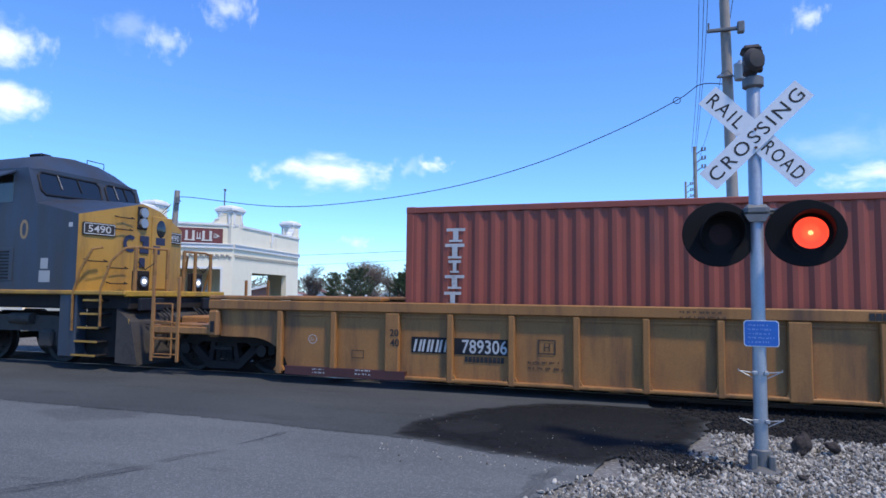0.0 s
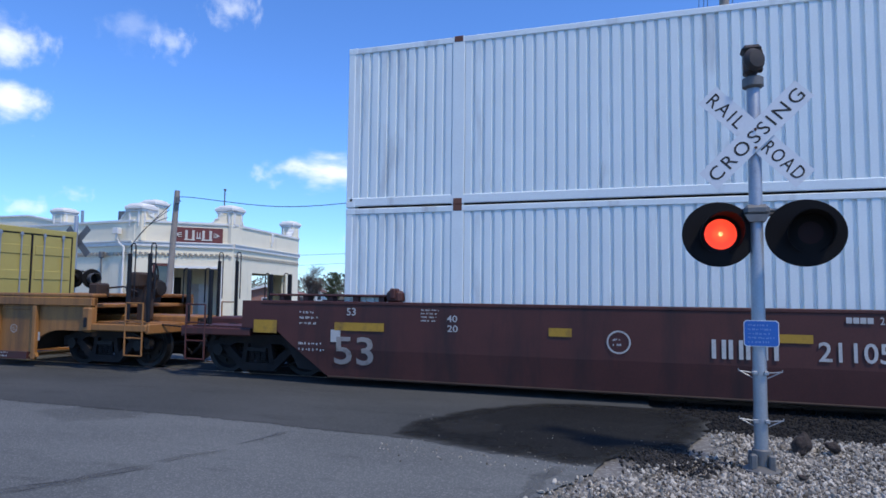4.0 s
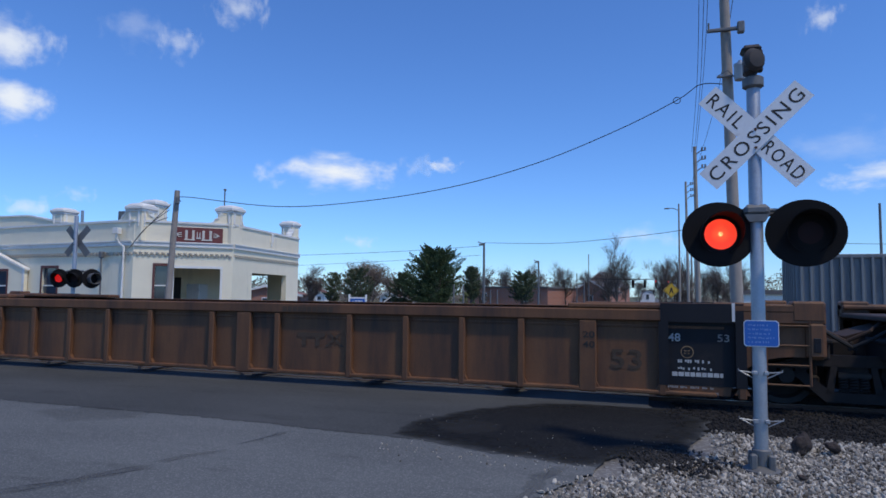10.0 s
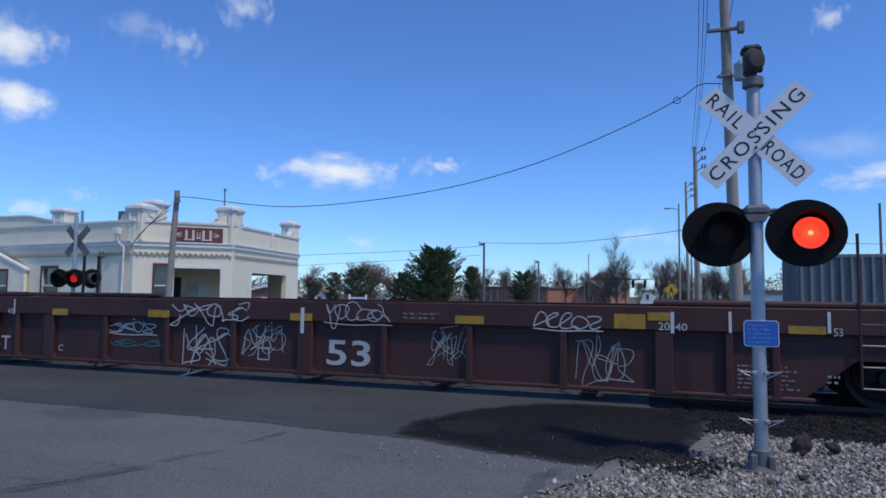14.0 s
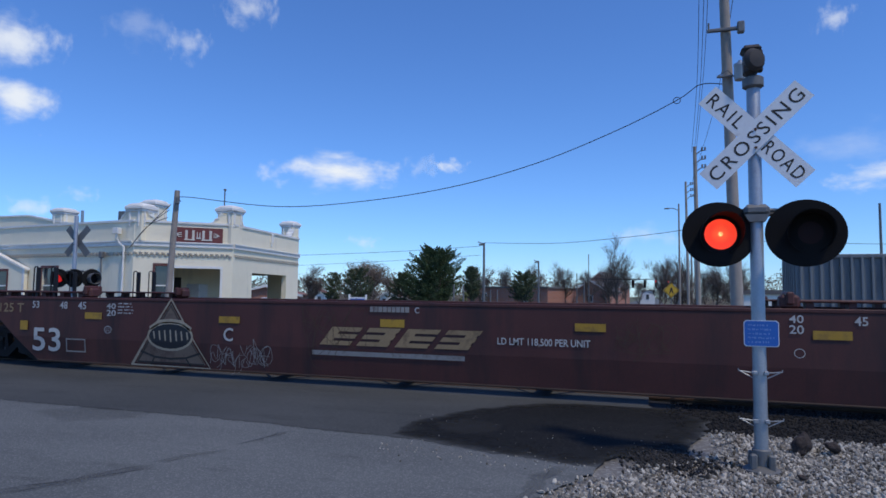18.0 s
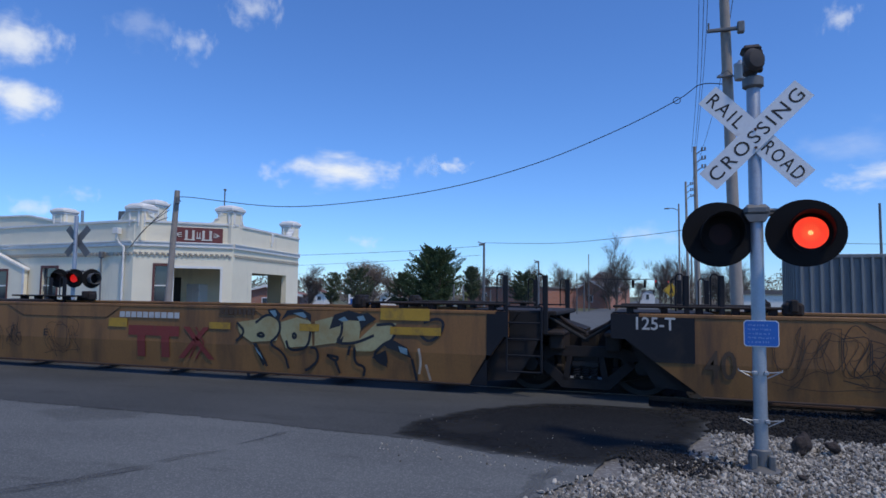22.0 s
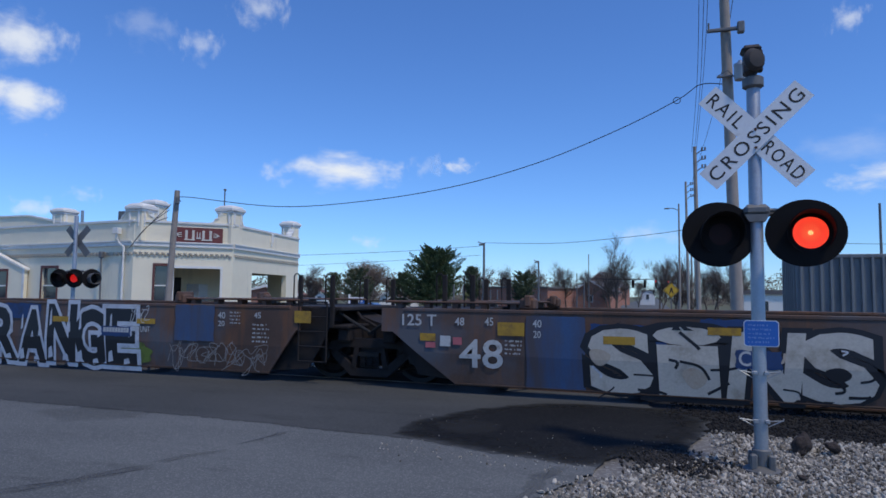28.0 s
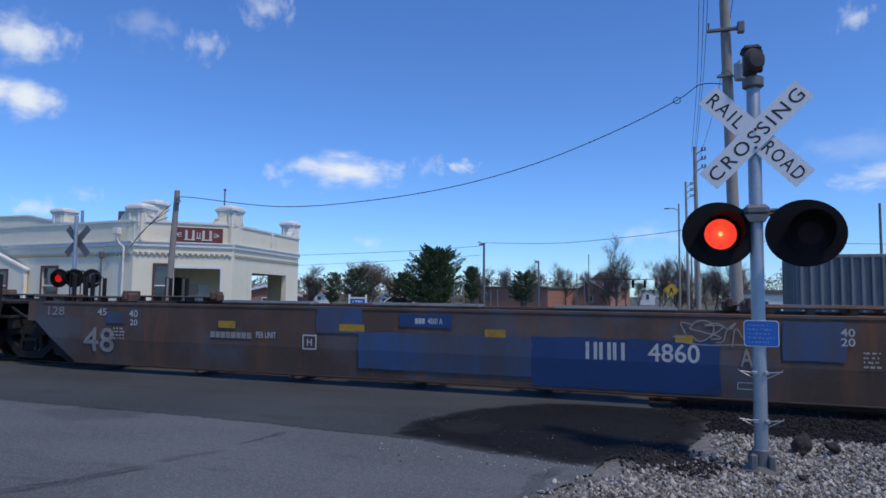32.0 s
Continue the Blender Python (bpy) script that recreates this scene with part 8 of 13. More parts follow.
framed(car_d[0], -8.03, 1.04, 0.16, 0.15, white_ltr, pl="c")
tag(car_d[0], -7.89, 1.14, 0.43, 0.21, white_ltr, 4, 0.012, pl="c")
tag(car_d[0], -4.91, 1.03, 0.66, 0.31, white_ltr, 6, 0.018, pl="c")
ink(car_d[0], -5.81, 0.47, 0.10, 0.13, "A", white_ltr, pl="s")
blocks(car_d[0], -7.90, 0.13, 0.70, 0.12, grey_ltr, 13, 3, pl="s")
blocks(car_d[0], -7.96, 0.50, 0.78, 0.08, grey_ltr, 10, 1, pl="s")
patch(car_d[0], -8.42, 0.38, 0.16, 0.20, yellow_ref, pl="s")
blocks(car_d[0], -3.05, 0.47, 0.66, 0.24, grey_ltr, 9, 2, pl="s")
blocks(car_d[0], -3.86, 0.29, 0.37, 0.17, grey_ltr, 4, 1, pl="s")
ink(car_d[0], -3.03, 0.24, 0.59, 0.18, "6432", white_ltr, pl="s")
tag(car_d[0], -4.55, 0.60, 0.80, 0.21, grey_ltr, 6, 0.012, pl="s")
ink(car_d[0], 0.29, 0.30, 0.85, 0.44, "53", white_ltr, pl="s")
hand_drawn(car_d[0], spray_teal, 0.014, 1.78, 0.27, 0.60, 0.28, (
    ((14, 8), (20, 98)), ((2, 84), (30, 100), (52, 80), (22, 54), (54, 36), (40, 8), (-4, 6)), ((58, 58), (56, 14), (66, 8)), ((58, 80), (60, 84)), ((74, 90), (70, 16), (78, 8)), ((80, 34), (94, 46), (96, 58), (84, 58), (80, 24), (92, 6), (106, 4))))
tag(car_d[0], 1.60, 0.60, 0.66, 0.14, spray_teal, 6, 0.008, pl="s")
tag(car_d[0], 3.10, 0.36, 0.72, 0.39, white_ltr, 7, 0.016, pl="s")
hand_drawn(car_d[0], white_ltr, 0.020, 3.42, 0.24, 0.42, 0.1, (((0, 40), (60, 60), (100, 30)),))
fill_in(car_d[0], navy_ltr, in_box(3.91, 0.13, 0.53, 0.68, ((8, 96), (60, 84), (98, 50), (90, 16), (60, 0), (34, 20), (14, 50))), True, "s")
hand_drawn(car_d[0], spray_white, 0.022, 3.91, 0.13, 0.53, 0.68, (((10, 98), (40, 96), (78, 80), (98, 56)), ((10, 98), (0, 70), (14, 40), (40, 4), (62, 0), (92, 18), (99, 40)), ((18, 52), (40, 66), (70, 56), (98, 36)), ((18, 52), (22, 36), (34, 16))))
patch(car_d[0], -0.39, 1.04, 0.47, 0.13, yellow_ref, pl="c")
patch(car_d[0], 4.95, 1.07, 0.49, 0.12, yellow_ref, pl="c")
patch(car_d[0], 5.49, 1.07, 0.28, 0.13, yellow_ref, pl="c")
patch(car_d[0], 6.25, 1.07, 0.49, 0.13, yellow_ref, pl="c")
patch(car_d[0], 7.48, 1.06, 0.46, 0.13, yellow_ref, pl="c")
hand_drawn(car_d[0], spray_white, 0.012, 2.60, 1.06, 0.50, 0.28, (((0, 0), (22, 96), (34, 4)), ((8, 36), (34, 44)), ((40, 4), (46, 88), (58, 30), (70, 92), (76, 2)), ((104, 80), (88, 92), (80, 40), (92, 6), (108, 20)), ((-4, -6), (60, -2), (106, 4))), "c")
tag(car_d[0], 4.10, 1.04, 0.72, 0.27, white_ltr, 5, 0.018, pl="c")
ink(car_d[0], 5.83, 1.07, 0.16, 0.12, "20", white_ltr, pl="c")
ink(car_d[0], 6.07, 1.08, 0.16, 0.11, "40", white_ltr, pl="c")
ink(car_d[0], 6.87, 1.07, 0.13, 0.12, "45", white_ltr, pl="c")
ink(car_d[0], 7.32, 1.06, 0.14, 0.13, "48", white_ltr, pl="c")
ink(car_d[0], 8.08, 1.08, 0.12, 0.12, "53", white_ltr, pl="c")
patch(car_d[0], 6.01, 1.02, 0.05, 0.33, pale_tick, pl="c")
patch(car_d[0], 6.79, 1.04, 0.05, 0.32, pale_tick, pl="c")
patch(car_d[0], 7.24, 1.05, 0.05, 0.32, pale_tick, pl="c")
patch(car_d[0], 8.00, 1.07, 0.04, 0.31, pale_tick, pl="c")
ringed(car_d[0], 7.45, 1.20, 0.15, 0.16, white_ltr, pl="c")
hand_drawn(car_d[0], spray_white, 0.013, 5.86, 0.30, 0.20, 0.68, (
    ((0, 76), (4, 98), (6, 98), (88, 76), (92, 76), (96, 99)), ((50, 74), (6, 66), (10, 53), (60, 51), (96, 60), (84, 71), (50, 74)), ((0, 28), (6, 49), (8, 49), (86, 28), (92, 28), (98, 50)),
    ((50, 25), (4, 18), (8, 4), (60, 1), (96, 10), (86, 22), (50, 25)), ((60, 8), (100, -2))), "c")
tag(car_d[0], 5.03, 0.42, 0.50, 0.28, white_ltr, 6, 0.013, pl="s")
blocks(car_d[0], 7.12, 0.38, 0.40, 0.10, dim_ltr, 9, 3, pl="s")
blocks(car_d[0], 7.06, 0.13, 0.64, 0.12, grey_ltr, 13, 3, pl="s")
patch(car_d[0], 8.03, 0.47, 0.20, 0.21, yellow_ref, pl="s")
framed(car_d[0], -0.68, 0.32, 0.30, 0.31, grey_ltr, pl="s")
blocks(car_d[0], 1.78, 1.16, 0.66, 0.10, grey_ltr, 13, 2, pl="c")
tag(car_d[0], 0.25, 1.11, 0.47, 0.20, grey_ltr, 4, 0.010, pl="c")
patch(car_d[1], -9.44, 1.05, 0.94, 0.15, yellow_ref, pl="c")
ink(car_d[1], -7.56, 1.08, 0.12, 0.11, "48", white_ltr, pl="c")
ink(car_d[1], -7.11, 1.06, 0.15, 0.10, "45", white_ltr, pl="c")
ink(car_d[1], -7.94, 0.29, 0.85, 0.30, "125T", white_ltr, pl="s")
patch(car_d[1], -7.42, 1.04, 0.04, 0.32, pale_tick, pl="c")
patch(car_d[1], -6.94, 1.05, 0.04, 0.31, pale_tick, pl="c")
ink(car_d[1], 0.40, 0.31, 0.84, 0.44, "53", white_ltr, pl="s")
tag(car_d[1], -2.68, 0.10, 0.98, 0.87, white_ltr, 2, 0.040, pl="s")
tag(car_d[1], -4.49, 0.71, 1.18, 0.30, white_ltr, 5, 0.020, pl="s")
tag(car_d[1], -4.43, 0.46, 1.14, 0.16, spray_teal, 5, 0.012, pl="s")
tag(car_d[1], -1.31, 0.41, 0.77, 0.56, white_ltr, 6, 0.020, pl="s")
tag(car_d[1], -2.85, 1.00, 1.64, 0.37, white_ltr, 8, 0.022, pl="c")
tag(car_d[1], 0.40, 1.03, 1.22, 0.34, white_ltr, 8, 0.016, pl="c")
tag(car_d[1], 4.06, 1.03, 1.01, 0.30, white_ltr, 6, 0.020, pl="c")
tag(car_d[1], 2.31, 0.46, 0.56, 0.51, white_ltr, 5, 0.014, pl="s")
tag(car_d[1], 4.68, 0.15, 0.73, 0.85, white_ltr, 8, 0.016, pl="s")
patch(car_d[1], -5.86, 1.05, 0.41, 0.13, yellow_ref, pl="c")
patch(car_d[1], -3.43, 1.06, 0.51, 0.14, yellow_ref, pl="c")
patch(car_d[1], -0.29, 1.07, 0.44, 0.13, yellow_ref, pl="c")
patch(car_d[1], 2.77, 1.09, 0.48, 0.13, yellow_ref, pl="c")
patch(car_d[1], 5.27, 1.08, 0.45, 0.22, yellow_ref, pl="c")
patch(car_d[1], 5.75, 1.21, 0.31, 0.12, yellow_ref, pl="c")
patch(car_d[1], 7.61, 1.07, 0.46, 0.11, yellow_ref, pl="c")
ink(car_d[1], 5.90, 1.07, 0.16, 0.12, "20", white_ltr, pl="c")
ink(car_d[1], 6.13, 1.07, 0.17, 0.11, "40", white_ltr, pl="c")
ink(car_d[1], 8.16, 1.05, 0.11, 0.11, "53", white_ltr, pl="c")
patch(car_d[1], -0.08, 0.85, 0.07, 0.45, pale_tick, pl="c")
patch(car_d[1], 6.07, 1.03, 0.05, 0.31, pale_tick, pl="c")
patch(car_d[1], 6.85, 1.06, 0.04, 0.30, pale_tick, pl="c")
patch(car_d[1], 8.09, 1.09, 0.04, 0.29, pale_tick, pl="c")
framed(car_d[1], -1.00, 0.34, 0.25, 0.23, white_ltr, pl="s")
blocks(car_d[1], 6.96, 0.28, 0.88, 0.33, grey_ltr, 14, 6, pl="s")
blocks(car_d[1], 1.86, 1.15, 0.72, 0.10, grey_ltr, 13, 2, pl="c")
ink(car_d[1], -5.75, 0.32, 0.12, 0.13, "C", white_ltr, pl="s")
blocks(car_d[1], 8.09, 0.40, 0.17, 0.11, white_ltr, 4, 2, pl="s")
ink(car_d[2], 0.40, 0.31, 0.84, 0.44, "53", white_ltr, pl="s")
ink(car_d[2], -7.56, 1.08, 0.12, 0.11, "48", white_ltr, pl="c")
ink(car_d[2], -7.11, 1.06, 0.15, 0.10, "45", white_ltr, pl="c")
ink(car_d[2], -7.94, 0.29, 0.85, 0.30, "125T", white_ltr, pl="s")
patch(car_d[2], -3.43, 1.06, 0.51, 0.14, yellow_ref, pl="c")
patch(car_d[2], -0.29, 1.07, 0.44, 0.13, yellow_ref, pl="c")
patch(car_d[2], 2.77, 1.09, 0.48, 0.13, yellow_ref, pl="c")
patch(car_d[2], 5.27, 1.08, 0.45, 0.22, yellow_ref, pl="c")
patch(car_d[2], 7.61, 1.07, 0.46, 0.11, yellow_ref, pl="c")
patch(car_d[2], -0.08, 0.85, 0.07, 0.45, pale_tick, pl="c")
patch(car_d[2], 6.07, 1.03, 0.05, 0.31, pale_tick, pl="c")
patch(car_d[2], 6.85, 1.06, 0.04, 0.30, pale_tick, pl="c")
patch(car_d[2], 8.09, 1.09, 0.04, 0.29, pale_tick, pl="c")
blocks(car_d[2], 6.96, 0.28, 0.88, 0.33, white_ltr, 10, 4, pl="s")
blocks(car_d[2], 1.86, 1.14, 0.72, 0.13, white_ltr, 8, 2, pl="c")
ink(car_d[2], -5.75, 0.32, 0.12, 0.13, "B", white_ltr, pl="s")
tag(car_d[2], 1.70, 0.45, 1.00, 0.47, white_ltr, 6, 0.014, pl="s")
tag(car_d[2], -2.95, 0.25, 1.03, 0.63, grey_ltr, 5, 0.016, pl="s")
patch(car_b[0], -1.16, 0.94, 0.42, 0.12, yellow_ref)
patch(car_b[0], -4.36, 0.93, 0.35, 0.13, yellow_ref)
patch(car_b[0], -8.06, 0.92, 0.93, 0.14, yellow_ref)
blocks(car_b[0], -0.34, 1.23, 0.32, 0.08, white_ltr, 4, 1)
ink(car_b[0], 0.06, 1.22, 0.42, 0.10, "211051 A", white_ltr)
ink(car_b[0], -8.06, 0.34, 0.74, 0.48, "53", grey_ltr)
blocks(car_b[0], -6.47, 1.11, 0.33, 0.20, white_ltr, 5, 4)
ink(car_b[0], -6.02, 1.11, 0.18, 0.11, "40", white_ltr)
ink(car_b[0], -6.01, 0.95, 0.18, 0.11, "20", white_ltr)
ink(car_b[0], 9.84, 0.79, 1.78, 0.15, "LD LMT 115500 PER UNIT", white_ltr)
ringed(car_b[0], -3.49, 0.70, 0.35, 0.35, white_ltr)
blocks(car_b[0], -2.03, 0.69, 0.86, 0.27, white_ltr, 4, 1)
ink(car_b[0], -0.68, 0.70, 1.00, 0.27, "211051", white_ltr)
eye_piece(car_e[0], -6.84, 0.12, 2.79, 1.16, )
slant_logo(car_e[0], -4.15, 0.62, 2.65, 0.33, gold_ltr)
patch(car_e[0], -4.22, 0.51, 2.49, 0.06, grey_ltr)
ink(car_e[0], -1.02, 0.66, 0.20, 0.25, "B", white_ltr)
ringed(car_e[0], -0.51, 0.62, 0.35, 0.35, white_ltr)
ink(car_e[0], 0.03, 0.74, 1.45, 0.13, "LD LMT 118,600 PER UNIT", white_ltr)
blocks(car_e[0], 2.10, 0.68, 0.86, 0.25, gold_ltr, 4, 1)
ink(car_e[0], 3.25, 0.68, 1.07, 0.24, "254176", gold_ltr)
blocks(car_e[0], -0.51, 1.23, 0.64, 0.10, dim_ltr, 7, 1)
ink(car_e[0], 0.28, 1.23, 0.10, 0.10, "B", white_ltr)
patch(car_e[0], -3.56, 0.95, 0.50, 0.14, yellow_ref)
patch(car_e[0], -0.34, 0.98, 0.48, 0.13, yellow_ref)
patch(car_e[0], 2.94, 1.00, 0.46, 0.13, yellow_ref)
patch(car_e[0], 6.17, 1.03, 0.49, 0.12, yellow_ref)
patch(car_e[0], 8.18, 1.17, 0.39, 0.20, yellow_ref)
blocks(car_e[0], 5.34, 1.12, 0.46, 0.22, white_ltr, 7, 4)
ringed(car_e[0], 5.89, 0.75, 0.15, 0.15, white_ltr)
ink(car_e[0], 5.86, 1.22, 0.17, 0.12, "40", white_ltr)
ink(car_e[0], 5.86, 1.07, 0.17, 0.12, "20", white_ltr)
ink(car_e[0], 6.62, 1.21, 0.17, 0.12, "45", white_ltr)
ink(car_e[0], 7.10, 1.22, 0.17, 0.12, "48", white_ltr)
ink(car_e[0], 7.87, 1.23, 0.16, 0.12, "53", white_ltr)
patch(car_e[0], 6.05, 1.16, 0.04, 0.17, white_ltr)
patch(car_e[0], 6.81, 1.17, 0.03, 0.16, white_ltr)
patch(car_e[0], 7.28, 1.19, 0.03, 0.16, white_ltr)
patch(car_e[0], 8.05, 1.20, 0.03, 0.16, white_ltr)
blocks(car_e[0], 7.03, 0.79, 1.06, 0.23, white_ltr, 12, 4)
blocks(car_e[0], 7.01, 0.36, 0.75, 0.16, grey_ltr, 10, 2)
tag(car_e[0], -3.88, 0.12, 1.35, 0.34, grey_ltr, 6, 0.012)
ink(car_e[1], -9.07, 1.09, 0.67, 0.19, "125 T", gold_ltr)
eye_piece(car_e[1], -5.55, 0.13, 1.83, 1.28, )
ink(car_e[1], -8.12, 0.31, 0.76, 0.48, "53", white_ltr)
ink(car_e[1], -8.16, 1.19, 0.19, 0.14, "53", white_ltr)
ink(car_e[1], -7.41, 1.18, 0.20, 0.15, "48", white_ltr)
ink(car_e[1], -6.93, 1.18, 0.21, 0.15, "45", white_ltr)
ink(car_e[1], -6.20, 1.20, 0.23, 0.11, "40", white_ltr)
ink(car_e[1], -6.19, 1.06, 0.23, 0.12, "20", white_ltr)
ink(car_e[1], 5.87, 1.22, 0.18, 0.11, "40", white_ltr)
ink(car_e[1], 5.87, 1.07, 0.18, 0.12, "20", white_ltr)
ink(car_e[1], 6.66, 1.20, 0.16, 0.12, "45", white_ltr)
patch(car_e[1], -6.74, 0.99, 0.43, 0.13, yellow_ref)
patch(car_e[1], -3.54, 0.99, 0.45, 0.12, yellow_ref)
patch(car_e[1], -0.30, 1.00, 0.44, 0.13, yellow_ref)
patch(car_e[1], 2.94, 1.02, 0.46, 0.12, yellow_ref)
patch(car_e[1], 6.16, 1.00, 0.47, 0.12, yellow_ref)
patch(car_e[1], -8.47, 0.73, 0.21, 0.19, yellow_ref)
blocks(car_e[1], -5.91, 1.11, 0.44, 0.21, white_ltr, 5, 4)
framed(car_e[1], -7.21, 0.32, 0.51, 0.27, grey_ltr)
ringed(car_e[1], -6.23, 0.72, 0.18, 0.14, white_ltr)
ink(car_e[1], -3.43, 0.66, 0.21, 0.24, "C", white_ltr)
tag(car_e[1], -3.69, 0.15, 1.21, 0.44, grey_ltr, 6, 0.015)
slant_logo(car_e[1], -1.44, 0.67, 2.87, 0.31, gold_ltr)
patch(car_e[1], -1.58, 0.49, 2.77, 0.08, grey_ltr)
ink(car_e[1], 1.73, 0.76, 1.44, 0.13, "LD LMT 118,500 PER UNIT", white_ltr)
blocks(car_e[1], -0.49, 1.25, 0.72, 0.09, grey_ltr, 9, 1)
ink(car_e[1], 0.32, 1.24, 0.08, 0.10, "C", white_ltr)
tag(car_e[1], -1.83, 0.48, 1.20, 0.83, dim_ltr, 3, 0.012)
tag(car_e[1], 3.54, 0.73, 0.80, 0.50, dim_ltr, 4, 0.012)
ringed(car_e[1], 5.92, 0.74, 0.14, 0.13, white_ltr)
blocks(car_e[1], 5.43, 0.90, 0.18, 0.09, white_ltr, 4, 2)
patch(car_e[1], 8.18, 1.15, 0.30, 0.20, yellow_ref)
ink(car_e[1], 7.87, 1.19, 0.23, 0.15, "53", white_ltr)
blocks(car_e[1], 7.03, 0.78, 0.77, 0.19, white_ltr, 7, 3)
ink(car_e[2], -9.18, 1.05, 0.71, 0.21, "125 T", gold_ltr)
eye_piece(car_e[2], -3.36, 0.15, 1.95, 1.26, )
ink(car_e[2], -8.22, 0.34, 0.76, 0.48, "53", white_ltr)
blocks(car_e[2], -5.46, 0.68, 0.87, 0.24, gold_ltr, 4, 1)
ink(car_e[2], -4.27, 0.67, 1.07, 0.26, "254176", gold_ltr)
ink(car_e[2], -1.61, 0.75, 1.41, 0.14, "LD LMT 118,400 PER UNIT", white_ltr)
ringed(car_e[2], -0.01, 0.63, 0.35, 0.36, white_ltr)
ink(car_e[2], 0.12, 0.65, 0.10, 0.09, "H", white_ltr)
ink(car_e[2], 0.80, 0.67, 0.19, 0.25, "A", white_ltr)
ink(car_e[2], -8.23, 1.22, 0.18, 0.13, "53", white_ltr)
ink(car_e[2], -7.46, 1.20, 0.17, 0.12, "48", white_ltr)
ink(car_e[2], -6.98, 1.20, 0.17, 0.12, "45", white_ltr)
ink(car_e[2], -6.28, 1.20, 0.22, 0.13, "40", white_ltr)
ink(car_e[2], -6.28, 1.05, 0.22, 0.12, "20", white_ltr)
patch(car_e[2], -8.28, 1.14, 0.04, 0.19, white_ltr)
patch(car_e[2], -7.50, 1.16, 0.04, 0.19, white_ltr)
patch(car_e[2], -7.03, 1.17, 0.04, 0.18, white_ltr)
patch(car_e[2], -6.04, 1.19, 0.03, 0.18, white_ltr)
patch(car_e[2], -9.27, 1.23, 0.56, 0.13, yellow_ref)
patch(car_e[2], -6.83, 1.00, 0.48, 0.13, yellow_ref)
patch(car_e[2], -3.70, 1.02, 0.45, 0.11, yellow_ref)
patch(car_e[2], -0.36, 1.02, 0.46, 0.11, yellow_ref)
patch(car_e[2], -8.54, 0.73, 0.21, 0.20, yellow_ref)
blocks(car_e[2], -5.98, 1.13, 0.44, 0.21, white_ltr, 6, 4)
ringed(car_e[2], -6.29, 0.75, 0.16, 0.15, white_ltr)
framed(car_e[2], -7.30, 0.33, 0.54, 0.26, grey_ltr)
tag(car_e[2], -1.45, 0.16, 1.27, 0.38, grey_ltr, 8, 0.015)
tag(car_e[2], -8.27, 0.90, 0.99, 0.28, grey_ltr, 7, 0.010)
slant_logo(car_e[2], 1.50, 0.48, 1.88, 0.47, gold_ltr)
blocks(car_e[2], -0.54, 1.25, 0.71, 0.09, grey_ltr, 9, 1)
ink(car_e[2], 0.26, 1.24, 0.06, 0.08, "A", white_ltr)
patch(car_e[2], 2.88, 0.98, 0.48, 0.12, yellow_ref)
patch(car_e[2], 6.19, 0.99, 0.49, 0.13, yellow_ref)
patch(car_e[2], 9.29, 1.12, 0.45, 0.23, yellow_ref)
ink(car_e[2], 5.81, 1.21, 0.22, 0.11, "40", white_ltr)
ink(car_e[2], 5.81, 1.07, 0.19, 0.11, "20", white_ltr)
ink(car_e[2], 6.57, 1.18, 0.18, 0.12, "45", white_ltr)
ink(car_e[2], 7.03, 1.18, 0.19, 0.13, "48", white_ltr)
ink(car_e[2], 7.78, 1.19, 0.18, 0.12, "53", white_ltr)
blocks(car_e[2], 8.39, 1.07, 0.68, 0.15, white_ltr, 7, 2)
ink(car_e[2], 8.36, 0.73, 0.44, 0.10, "L 200-5", white_ltr)
blocks(car_e[2], 8.40, 0.48, 0.75, 0.20, white_ltr, 7, 2)
patch(car_e[2], 8.90, 0.84, 0.21, 0.21, grey_ltr)
blocks(car_e[2], 5.29, 1.10, 0.42, 0.22, white_ltr, 5, 4)
ink(car_f[0], -6.30, 0.37, 0.52, 0.42, "40", dim_ltr)
patch(car_f[0], -6.31, 0.98, 0.46, 0.11, yellow_ref)
patch(car_f[0], -5.61, 0.92, 0.50, 0.11, yellow_ref)
patch(car_f[0], -4.62, 0.58, 2.61, 0.32, black_p)
blocks(car_f[0], -4.13, 0.64, 0.80, 0.20, white_ltr, 4, 1, slant=0.20)
ink(car_f[0], -3.17, 0.67, 1.12, 0.19, "742638", white_ltr)
ink(car_f[0], -1.79, 0.70, 0.16, 0.17, "A", black_ltr)
patch(car_f[0], -3.38, 0.86, 0.47, 0.14, yellow_ref)
patch(car_f[0], -1.26, 0.88, 0.49, 0.13, yellow_ref)
patch(car_f[0], 0.60, 0.90, 0.47, 0.13, yellow_ref)
tag(car_f[0], 1.36, 0.30, 0.55, 0.87, black_ltr, 3, 0.014)
tag(car_f[0], 1.97, 0.32, 0.65, 0.86, black_ltr, 3, 0.014)
framed(car_f[0], -8.01, 1.02, 0.26, 0.16, black_ltr)
patch(car_f[0], -7.68, 0.87, 0.31, 0.14, grey_ltr)
patch(car_f[0], -7.33, 0.79, 0.17, 0.19, white_ltr)
tag(car_f[0], 4.27, 0.28, 0.67, 0.38, dim_ltr, 5, 0.012)
blocks(car_f[0], -2.07, 1.10, 1.01, 0.16, dim_ltr, 9, 2)
framed(car_f[0], 5.59, 0.48, 0.56, 0.47, dim_ltr)
ink(car_f[1], -7.05, 1.04, 0.60, 0.19, "125-T", white_ltr)
ink(car_f[1], -6.14, 0.39, 0.53, 0.39, "40", dim_ltr)
patch(car_f[1], -5.45, 0.88, 0.92, 0.13, yellow_ref)
